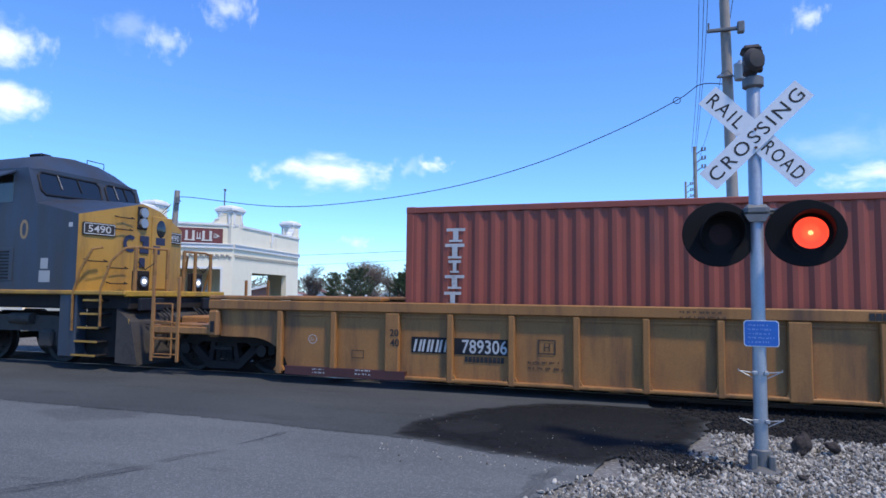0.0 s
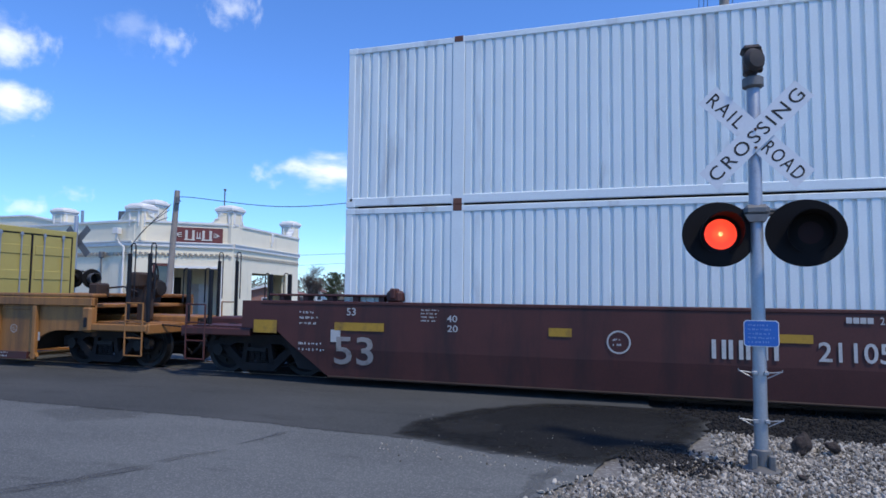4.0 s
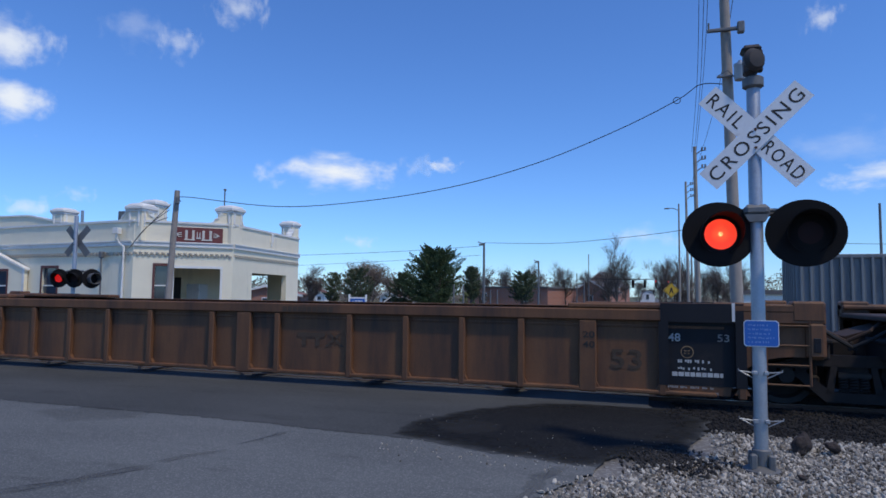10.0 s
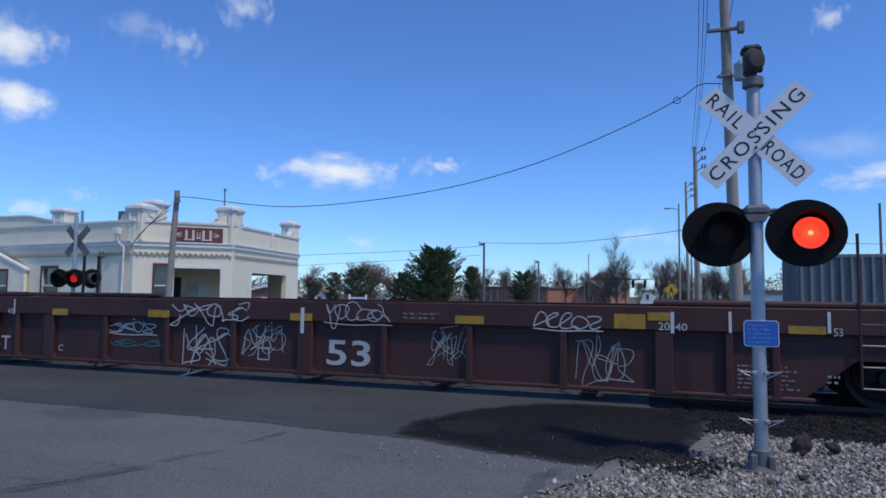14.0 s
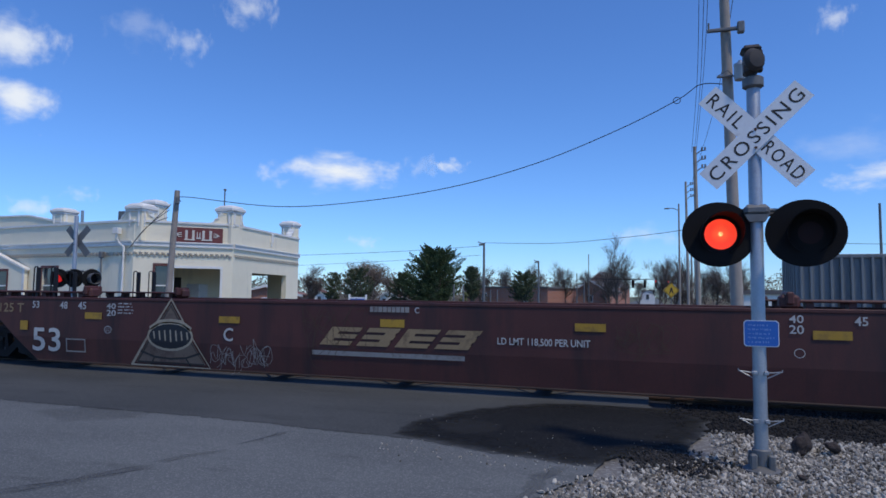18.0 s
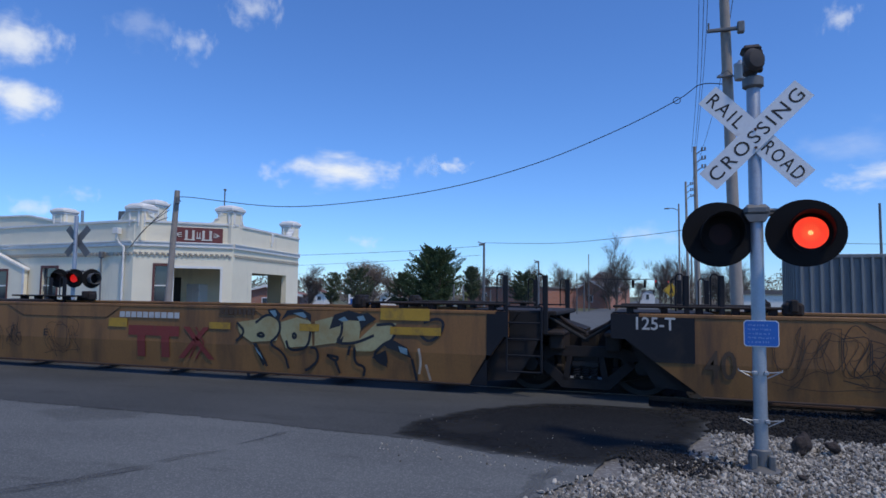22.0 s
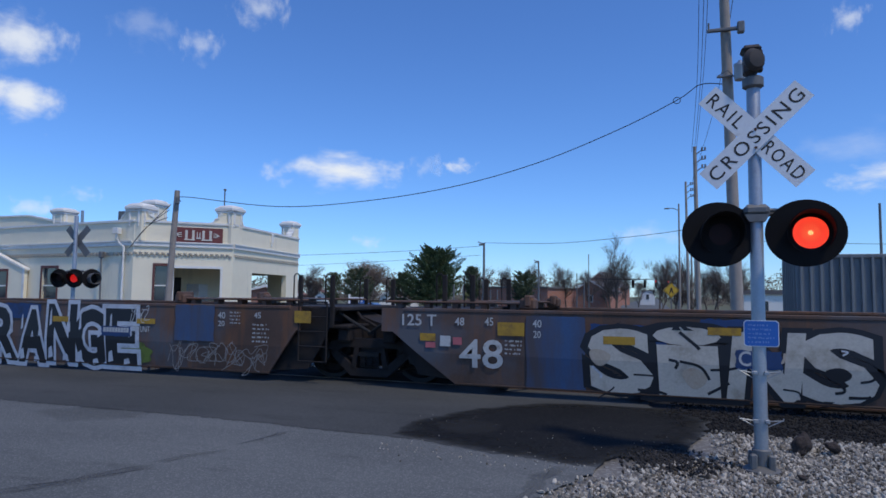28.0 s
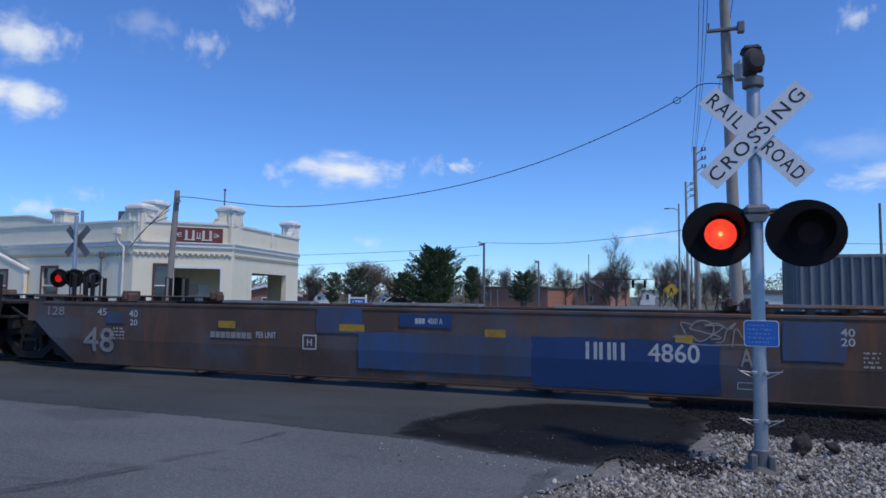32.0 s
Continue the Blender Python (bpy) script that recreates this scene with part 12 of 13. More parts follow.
    part("scroll", Shape().rbox(mid.x - 0.02, mid.x + 0.12, mid.y - 0.09, mid.y + 0.09, 4.25, 4.78, 0.03).rbox(mid.x - 0.02, mid.x + 0.08, mid.y - 0.06, mid.y + 0.06, 4.08, 4.25, 0.02), white_trim, root)
    # sign board on the slanted wall: plain pale shapes on brick red
    d = (B1 - A1).normalized()
    n = Vector((d.y, -d.x))
    sb = Shape()
    sg = part("sign_board", Shape().box(0, 2.30, -0.05, 0.0, -0.06, 0.66), surface("dark red sign board", (0.17, 0.045, 0.04), 0.7, grain=0.15), root, "dark red sign board with pale shapes",
              Matrix.Translation((A1.x + d.x * 1.60 + n.x * 0.07, A1.y + d.y * 1.60 + n.y * 0.07, 3.95)) @ Matrix.Rotation(math.atan2(d.y, d.x), 4, "Z"))
    pale = surface("pale sign shapes", (0.62, 0.58, 0.5), 0.7)
    for x, w, h in ((0.60, 0.42, 0.46), (1.12, 0.16, 0.30), (1.36, 0.44, 0.46)):
        # each shape is an open frame of thick strokes
        q = min(w, h) * 0.27
        fr = Shape().rbox(x, x + q, -0.075, -0.05, 0.3 - h / 2, 0.3 + h / 2, 0.012).rbox(x + w - q, x + w, -0.075, -0.05, 0.3 - h / 2, 0.3 + h / 2, 0.012)
        fr.rbox(x - 0.03, x + w + 0.03, -0.074, -0.05, 0.3 - h / 2 - 0.03, 0.3 - h / 2 + 0.035, 0.01)
        part("sign_shape", fr, pale, sg)
    for x, e in ((0.46, -1), (1.86, 1)):
        s = Shape()
        for z in (-0.09, 0.0, 0.09):
            s.rbox(min(x, x + e * 0.16), max(x, x + e * 0.16), -0.072, -0.05, 0.3 + z - 0.018, 0.3 + z + 0.018, 0.006)
        s.prism([(x + e * 0.16, 0.22), (x + e * 0.30, 0.30), (x + e * 0.16, 0.38)], -0.072, -0.05)
        part("sign_shape", s, pale, sg)
    # rain pipe, meter and cables on the corner
    q = A1 - (A1 - A0).normalized() * 0.9
    part("rain_pipe", Shape().tube([(q.x, q.y - 0.25, 4.35), (q.x, q.y - 0.25, 4.0), (q.x, q.y - 0.12, 3.85), (q.x + 0.35, q.y - 0.14, 3.6), (q.x + 0.35, q.y - 0.14, 0.0)], 0.055, 8).rbox(q.x - 0.16, q.x + 0.16, q.y - 0.36, q.y - 0.1, 4.2, 4.5, 0.02), white_trim, root, "white rain pipe with hopper")
    part("service_conduit", Shape().tube([(q.x - 1.0, q.y - 0.02, 3.35), (q.x - 0.95, q.y - 0.16, 3.2), (q.x - 0.95, q.y - 0.1, 0.2)], 0.04, 8).rbox(q.x - 1.1, q.x - 0.85, q.y - 0.22, q.y - 0.02, 3.1, 3.4, 0.04), galv_dk, root, "grey service conduit with a meter head")
    # low side porch on the track wall
    P0, P1 = Vector((-34.98, 12.75)), Vector((-30.52, 12.75))
    span(P0, P1, [(1.08, 1.98, 1.0, 2.5), (2.38, 3.28, 1.0, 2.5)], "porch_front", -0.1, 2.60, 0.2)
    frame_at(P0, P1, 1.08, 1.98, 1.0, 2.5)
    frame_at(P0, P1, 2.38, 3.28, 1.0, 2.5)
    part("porch_gable", Shape().prism([(-34.98, 2.60), (-30.52, 2.60), (-32.75, 3.47)], 12.75, 12.95), stucco, root)
    for e in (-1, 1):
        edge = [(-32.75, 3.46), (-32.75 + e * 2.34, 2.55), (-32.75 + e * 2.34, 2.64), (-32.75, 3.56)]
        part("porch_roof", Shape().prism(edge, 12.68, 12.98), white_trim, root, "sloping white porch roof edge")
    part("corner_trim", Shape().box(-30.62, -30.48, 12.72, 12.748, -0.1, 2.56), white_trim, root)
    return root


depot()


# ---- trees, poles, houses and sky ----
CLOUDS = []
FORKS = (4, 5)


def limb(s, rr, p, d, length, r, depth, twigs, spread=0.6, up=0.12):
    """One branch that bends, tapers and forks."""
    n = 4
    pts, rs = [p.copy()], [r]
    for k in range(n):
        d = (d + Vector((rr.gauss(0, 0.13), rr.gauss(0, 0.13), rr.gauss(0, 0.08) + up * 0.3))).normalized()
        p = p + d * (length / n)
        pts.append(p.copy())
        rs.append(r * (1 - 0.45 * (k + 1) / n))
    s.tube(pts, rs, 6 if depth > 1 else 4, caps=False)
    if depth == 0:
        twigs.append((pts[-1], d))
        return
    for k in range(rr.randint(*FORKS)):
        i = rr.randint(1, n)
        side = Vector((rr.gauss(0, 1), rr.gauss(0, 1), rr.gauss(0, 0.5) + 0.35)).normalized()
        limb(s, rr, pts[i], (d + side * spread).normalized(), length * rr.uniform(0.5, 0.8), rs[i] * 0.6, depth - 1, twigs, spread, up)


def bare_tree(x, y, h, seed, label, spread=0.7, mat=None, dens=12, bits=0.0):
    rr = random.Random(seed)
    root = thing("tree", pose(x, y, -0.6), label, "tree", "trees behind the street")
    s, twigs = Shape(), []
    limb(s, rr, Vector((0, 0, 0)), Vector((0, 0, 1)), h * 0.34, h * 0.020, 3, twigs, spread * 1.25, 0.22)
    limb(s, rr, Vector((0, 0, h * 0.3)), Vector((0, 0, 1)), h * 0.30, h * 0.013, 3, twigs, spread, 0.25)
    part("trunk", s, bark, root)
    vs, fs = [], []
    for p, d in twigs:
        for k in range(dens):
            a = (d + Vector((rr.gauss(0, 0.55), rr.gauss(0, 0.55), rr.gauss(0.25, 0.4)))).normalized()
            q = p - d * h * rr.uniform(0.0, 0.06)
            e = q + a * h * rr.uniform(0.06, 0.17)
            w = Vector((rr.gauss(0, 1), rr.gauss(0, 1), 0)).normalized() * h * 0.0013
            n = len(vs)
            vs += [q - w, q + w, e + w * 0.4, e - w * 0.4]
            fs.append((n, n + 1, n + 2, n + 3))
            if rr.random() < bits:
                g = e + Vector((rr.gauss(0, 0.1), rr.gauss(0, 0.1), rr.gauss(0, 0.1)))
                u1, u2 = Vector((rr.gauss(0, 1), rr.gauss(0, 1), rr.gauss(0, 1))).normalized() * h * 0.009, Vector((rr.gauss(0, 1), rr.gauss(0, 1), rr.gauss(0, 1))).normalized() * h * 0.009
                n = len(vs)
                vs += [g - u1, g + u2, g + u1, g - u2]
                fs.append((n, n + 1, n + 2, n + 3))
    me = bpy.data.meshes.new("crown")
    me.from_pydata([tuple(v) for v in vs], [], fs)
    me.materials.append(mat or twiggy)
    part("crown", me, None, root, "thin bare twigs")
    return root


def leafy_tree(x, y, h, wide, seed, label, mat, low=0.2, n=9000, leaf=0.1, lobes=26):
    """Trunks with limbs, and a crown of many single leaves gathered in uneven lobes."""
    rr = random.Random(seed)
    root = thing("tree", pose(x, y, -0.6), label, "tree", "trees behind the street")
    s, tw = Shape(), []
    for k in range(3):
        limb(s, rr, Vector((rr.gauss(0, wide * 0.04), rr.gauss(0, 0.2), 0)), Vector((rr.gauss(0, 0.2), rr.gauss(0, 0.2), 1)).normalized(), h * 0.5, h * 0.02, 2, tw, 0.6)
    part("trunk", s, bark, root)
    cs = []
    for k in range(lobes):
        a, u = rr.uniform(0, 6.283), rr.random() ** 0.6
        z = rr.uniform(low, 0.93)
        prof = math.sin(min(1.0, (z - low + 0.16) / 0.36) * 1.57) * (1.0 if z < 0.5 else max(0.12, 1 - ((z - 0.5) / 0.47) ** 1.6))
        cs.append((Vector((math.cos(a) * u * wide / 2 * prof, math.sin(a) * u * wide / 2 * prof, z * h)), rr.uniform(0.045, 0.10) * wide))
    vs, fs = [], []
    for k in range(n):
        c, r = rr.choice(cs)
        v = Vector((rr.gauss(0, 1), rr.gauss(0, 1), rr.gauss(0, 1))).normalized()
        p = c + Vector((v.x, v.y, v.z * 0.8)) * r * rr.uniform(0.55, 1.12)
        a = Vector((rr.gauss(0, 1), rr.gauss(0, 1), rr.gauss(0, 1))).normalized() * leaf
        b = a.orthogonal().normalized() * leaf * 0.5
        m = len(vs)
        vs += [p - a, p + b, p + a, p - b]
        fs.append((m, m + 1, m + 2, m + 3))
    me = bpy.data.meshes.new("crown")
    me.from_pydata([tuple(v) for v in vs], [], fs)
    me.materials.append(mat)
    part("crown", me, None, root, "dense uneven leaves")
    return root


def spray_tree(x, y, h, wide, seed, label, mat, low=0.12, boughs=260, leaf=0.11, tips=46, belly=0.42, lean=0.0, top=2.2):
    """An evergreen of many upswept boughs, each a plume of short narrow leaves that ends in a point."""
    rr = random.Random(seed)
    root = thing("tree", pose(x, y, -0.6), label, "tree", "trees behind the street")
    s = Shape()
    for k in range(3):
        q = Vector((rr.gauss(0, wide * 0.05), rr.gauss(0, wide * 0.05), 0))
        s.tube([q, q + Vector((rr.gauss(0, 0.2), rr.gauss(0, 0.2), h * 0.4)), q + Vector((rr.gauss(0, 0.4), rr.gauss(0, 0.4), h * 0.8))], [h * 0.024, h * 0.016, h * 0.005], 7)
    vs, fs = [], []
    for k in range(boughs):
        z = low + (0.96 - low) * rr.random() ** 0.85
        prof = math.sin(min(1.0, (z - low + 0.14) / belly) * 1.57) * (1.0 if z < 0.45 else max(0.10, 1 - ((z - 0.45) / 0.58) ** top))
        a = rr.uniform(0, 6.283)
        reach = wide / 2 * prof * (rr.uniform(0.55, 0.98) + 0.16 * math.sin(a * 3 + seed) * math.sin(z * 9 + seed))
        d = Vector((math.cos(a), math.sin(a), rr.uniform(0.25, 0.75) + max(0, z - 0.5) * 0.8))
        start = Vector((math.cos(a) * reach * 0.15 + lean * z, math.sin(a) * reach * 0.15, z * h - reach * 0.35))
        end = start + d * reach * 0.85
        side = d.cross(Vector((0, 0, 1))).normalized()
        if k % 5 == 0:
            s.tube([start, start + (end - start) * 0.5, start + (end - start) * 0.85], [0.035, 0.022, 0.008], 4, caps=False)
        fat = rr.uniform(0.20, 0.36) * (0.5 + reach * 0.3)
        for j in range(tips):
            u = rr.random() ** 0.6
            c = start + (end - start) * u + Vector((rr.gauss(0, 1), rr.gauss(0, 1), rr.gauss(0, 0.7))) * fat * (1.08 - u)
            t = (d.normalized() * 0.8 + Vector((rr.gauss(0, 0.6), rr.gauss(0, 0.6), rr.gauss(0.25, 0.5)))).normalized() * leaf * rr.uniform(0.7, 1.5)
            w = t.cross(Vector((rr.gauss(0, 1), rr.gauss(0, 1), rr.gauss(0, 1)))).normalized() * leaf * 0.34
            m = len(vs)
            vs += [tuple(c - t), tuple(c + w), tuple(c + t), tuple(c - w)]
            fs.append((m, m + 1, m + 2, m + 3))
    part("trunk", s, bark, root)
    me = bpy.data.meshes.new("crown")
    me.from_pydata(vs, [], fs)
    me.materials.append(mat)
    part("crown", me, None, root, "dense pointed evergreen boughs")
    return root


spray_tree(-18.15, 40.42, 6.25, 6.0, 3, "dark green evergreen tree with pointed boughs and several trunks", leafy, boughs=300, leaf=0.085, tips=130, lean=0.35, top=3.0, low=0.24, belly=0.36)
spray_tree(-21.1, 41.0, 4.1, 3.0, 9, "olive evergreen, lightened as sunlit, leaning out beside a larger one", leafy_olive, boughs=110, leaf=0.085, tips=70, low=0.26)
spray_tree(-30.0, 50.3, 4.9, 4.0, 5, "olive green evergreen beside the street", leafy_olive, boughs=120, leaf=0.10, tips=60, top=3.4, low=0.26)
spray_tree(-33.9, 52.2, 4.5, 2.8, 6, "small olive evergreen shrub tree", leafy_olive, boughs=80, leaf=0.10, tips=50, top=3.4, low=0.24)
spray_tree(-20.2, 60.5, 5.5, 2.6, 17, "round olive evergreen behind the street", leafy_olive, boughs=130, leaf=0.13, tips=44, top=4.0, low=0.3)
spray_tree(-17.1, 75.5, 5.4, 4.6, 7, "round olive evergreen behind a low roof", leafy_olive, boughs=140, leaf=0.14, tips=44, belly=0.3, top=4.0, low=0.3)
leafy_tree(-16.6, 45.6, 2.5, 1.8, 8, "low yellow-green shrub by the street", leafy_lt, low=0.05, n=1800, leaf=0.1)
for tx, ty, th, sd, bt in ((-5.14, 81.63, 9.8, 21, 0.0), (-15.50, 99.27, 7.6, 22, 0.0), (-23.77, 91.26, 6.9, 23, 0.15), (-26.05, 90.50, 6.0, 33, 0.15), (-38.33, 54.84, 5.6, 24, 0.1), (-33.72, 61.63, 6.6, 25, 0.8), (-40.20, 70.02, 6.6, 35, 0.7),
                           (2.16, 62.98, 7.0, 26, 0.0), (4.20, 68.92, 6.2, 27, 0.0), (7.50, 75.28, 6.2, 28, 0.0), (10.11, 81.41, 5.9, 38, 0.0), (-7.67, 101.86, 7.6, 29, 0.0), (-5.04, 113.26, 7.2, 30, 0.1), (-3.07, 124.45, 6.6, 31, 0.1), (7.31, 91.02, 6.9, 37, 0.0), (-38.6, 55.0, 5.9, 39, 0.0), (-36.4, 66.0, 6.9, 45, 0.75), (-13.0, 88.0, 6.6, 46, 0.0), (-25.5, 84.0, 6.0, 47, 0.1), (-30.5, 96.0, 7.2, 51, 0.2), (-19.5, 98.0, 7.4, 52, 0.0), (-35.0, 88.0, 6.6, 53, 0.5), (-44.0, 92.0, 7.0, 54, 0.4), (1.2, 96.0, 7.6, 55, 0.0), (3.4, 84.0, 7.4, 56, 0.0), (5.8, 60.0, 5.8, 57, 0.1), (8.6, 62.0, 5.6, 58, 0.0), (0.6, 74.0, 7.0, 59, 0.0), (-9.6, 90.0, 6.4, 60, 0.0), (-28.0, 74.0, 5.6, 61, 0.3), (12.5, 90.0, 6.6, 62, 0.0), (-6.6, 92.0, 7.8, 63, 0.0), (-13.42, 115.75, 6.0, 41, 0.1)):
    bare_tree(tx, ty, th, sd, "leafless grey tree behind the street" if bt < 0.3 else "tree with pale brown buds", bits=bt, mat=bud if bt > 0.3 else twiggy, dens=16 if bt > 0.3 else 13)
rr = random.Random(5)
hv, hf = [], []
for k in range(70000):
    a = rr.uniform(-75, 62)
    dist = rr.uniform(170, 260)
    x, y = dist * math.sin(radians(a)), -11 + dist * math.cos(radians(a))
    if -12 < x < 5:
        continue
    hh = 7.5 + 3.0 * noise.noise(Vector((a * 0.35, 0, 0))) + 1.5 * noise.noise(Vector((a * 1.3, 3, 0)))
    z = -0.6 + rr.random() ** 1.25 * hh
    u = Vector((rr.gauss(0, 1), rr.gauss(0, 1), rr.gauss(0, 1))).normalized() * 0.42
    w = u.orthogonal().normalized() * 0.15
    p = Vector((x, y, z))
    m = len(hv)
    hv += [tuple(p - u), tuple(p + w), tuple(p + u), tuple(p - w)]
    hf.append((m, m + 1, m + 2, m + 3))
wm = bpy.data.meshes.new("woods")
wm.from_pydata(hv, [], hf)
wm.materials.append(stone_mat("distant woods", (0.085, 0.075, 0.055), (0.21, 0.172, 0.135)))
tagged(new("woods", wm), "distant band of bare and budding woods", "woods", "", "stuff")


def pole(name, x, y, h, r, label, lean=(0, 0), mat=None, cat="utility pole"):
    root = thing(name, pose(x, y, -0.6), label, cat, "poles")
    part("shaft", Shape().tube([(0, 0, 0), (lean[0] * 0.5, lean[1] * 0.5, h * 0.5), (lean[0], lean[1], h)], [r, r * 0.86, r * 0.7], 14), mat or wood_pole, root)
    return root


pole_left = pole("utility_pole", -19.54, 10.50, 6.45, 0.155, "short leaning timber pole with a cable", (0.26, 0.1))
part("bracket", Shape().rbox(0.35, 0.5, -0.12, 0.02, 5.85, 6.15, 0.03), galv_dk, pole_left)
big = pole("utility_pole", 2.37, 9.32, 14.0, 0.185, "tall grey timber utility pole with a transformer", (-0.28, 0.0))
part("transformer", Shape().lathe([(0.02, 0.0), (0.16, 0.01), (0.17, 0.05), (0.17, 0.42), (0.18, 0.44), (0.17, 0.5), (0.06, 0.54), (0.05, 0.6)], 20, pose(0.14, -0.32, 8.64)), galv, big, "grey transformer can")
part("cross_arm", Shape().rbox(-0.75, 0.12, -0.25, -0.13, 10.24, 10.34, 0.02).tube([(-0.7, -0.2, 10.33), (-0.7, -0.2, 10.53)], 0.03, 6).rbox(0.1, 0.3, -0.3, -0.1, 10.13, 10.48, 0.03), galv_dk, big, "short steel cross arm")
part("hardware", Shape().rbox(-0.5, -0.05, -0.3, -0.2, 8.79, 8.84, 0.01).tube([(-0.5, -0.25, 8.83), (-0.2, -0.3, 8.98), (0.05, -0.2, 8.73)], 0.015, 6), galv_dk, big)
for px_, py_, hh, rad in ((2.97, 36.91, 12.9, 0.17), (3.30, 58.0, 14.0, 0.15), (4.3, 69.36, 10.6, 0.12), (5.57, 85.17, 9.0, 0.13)):
    p2 = pole("utility_pole", px_, py_, hh, rad, "grey timber pole in a row along the street", (-0.12, 0.0))
    for lv in range(3):
        # a curved bracket with its stack of insulators
        zz = hh - 0.35 - lv * 0.62
        arm = Shape().tube([(0.0, -0.1, zz - 0.2), (0.25, -0.12, zz), (0.52, -0.12, zz + 0.02)], 0.035, 6)
        for k in range(2):
            arm.lathe([(0.03, 0), (0.085, 0.04), (0.045, 0.09), (0.085, 0.14), (0.045, 0.19), (0.07, 0.24), (0.02, 0.28)], 8, pose(0.36 + k * 0.2, -0.12, zz))
        part("insulator_arm", arm, galv_dk, p2)
p3 = pole("street_lamp", 2.55, 60.0, 12.0, 0.11, "slim street lamp on a timber pole", mat=wood_pole, cat="street lamp")
part("lamp_arm", Shape().tube([(0, 0, 11.3), (-0.6, 0, 11.55), (-1.0, 0, 11.55)], 0.04, 6).rbox(-1.45, -0.9, -0.12, 0.12, 11.47, 11.60, 0.04), galv_dk, p3)


def cable_run(pts, r, label):
    s = Shape()
    out = []
    P = [Vector(p) for p in pts]
    for i in range(len(P) - 1):
        a, b, c, d = P[max(i - 1, 0)], P[i], P[i + 1], P[min(i + 2, len(P) - 1)]
        for k in range(6):
            t = k / 6
            out.append(0.5 * ((2 * b) + (c - a) * t + (2 * a - 5 * b + 4 * c - d) * t * t + (3 * b - a - 3 * c + d) * t ** 3))
    out.append(P[-1])
    s.tube(out, r, 5)
    return solo("overhead_cable", s, cable, label, "cable", "cables")


cable_run([(-19.22, 10.56, 5.62), (-19.02, 10.54, 5.36), (-18.80, 10.53, 5.55), (-14.60, 10.97, 5.06), (-10.93, 11.24, 5.18), (-7.24, 11.41, 5.63), (-4.02, 11.42, 6.37), (-1.21, 11.30, 7.34), (0.79, 10.91, 8.14), (1.52, 10.62, 8.52), (2.28, 9.82, 8.19)], 0.016, "black service cable sagging between two poles")
lp = Shape().tube([(0.11 * math.cos(k * 0.42), 0.0, 0.11 * math.sin(k * 0.42)) for k in range(16)], 0.013, 6).moved(pose(*(0.79, 10.89, 8.13)))
solo("cable_loop", lp, cable, "small coil of slack cable hanging on the wire", "cable")
for q in ((-19.56, 10.49, 5.01), (-19.61, 10.47, 4.69), (-19.50, 10.51, 5.25)):
    cable_run([q, (-21.15, 11.02, 4.42), (-22.85, 11.72, 3.50)], 0.014, "black service drop to the depot wall")
for a, b, c in (((1.52, 10.10, 12.85), (2.21, 22.97, 12.72), (2.65, 36.80, 11.96)), ((1.70, 10.16, 12.85), (2.38, 23.02, 12.72), (2.84, 36.87, 11.97)), ((1.84, 10.20, 12.86), (2.55, 23.08, 13.31), (2.95, 36.91, 11.97)), ((2.45, 9.35, 11.04), (3.23, 26.46, 11.84), (3.37, 52.85, 12.06))):
    cable_run([a, b, c], 0.012, "overhead power line along the street")
cable_run([(-15.12, 46.72, 6.46), (-8.21, 43.74, 6.07), (-2.30, 38.33, 5.98), (1.63, 31.20, 5.75), (3.39, 21.25, 5.21)], 0.02, "cable crossing the street far off")
cable_run([(-36.96, 50.03, 5.67), (-25.57, 48.53, 5.83), (-15.53, 46.59, 6.13)], 0.02, "thin cable behind the trees")
cable_run([(-39.57, 54.43, 4.77), (-27.52, 53.15, 5.16), (-15.52, 46.59, 5.28)], 0.015, "thin cable behind the trees")
cable_run([(3.62, 21.33, 4.28), (7.14, 23.54, 4.27), (14.66, 27.09, 4.33)], 0.012, "thin cable behind the bins")

# street lights and slim poles
for x, y, hh, arm in ((-15.19, 46.70, 7.05, 1), (-13.75, 68.24, 6.49, 1)):
    sp = pole("street_lamp", x, y, hh, 0.14, "grey street lamp pole", mat=galv_dk, cat="street lamp")
    part("lamp_head", Shape().rbox(-0.5, -0.05, -0.12, 0.12, hh - 0.25, hh - 0.08, 0.05).tube([(0, 0, hh - 0.1), (-0.6, 0, hh + 0.1)], 0.05, 6), galv_dk, sp)
for x, y, hh in ((-8.27, 75.32, 7.74), (-8.62, 64.68, 4.81), (10.18, 23.50, 6.70), (-14.88, 36.27, 2.9), (-14.17, 36.50, 2.9), (-13.37, 42.03, 2.6), (-12.82, 42.22, 2.6)):
    pole("slim_pole", x, y, hh, 0.075, "slim dark metal pole", mat=galv_dk, cat="pole")

# traffic signals over the far junction
ts = thing("traffic_signal", pose(-3.07, 77.05, -0.55), "dark signal heads on a span over the junction", "traffic signal")
sx, sy = -3.07, 77.05
hz = 3.45 + 0.55
part("span_wire", Shape().tube([(-6, 0, hz + 0.5), (0, 0, hz + 0.35), (6.0, 0, hz + 0.5)], 0.05, 6), cable, ts)
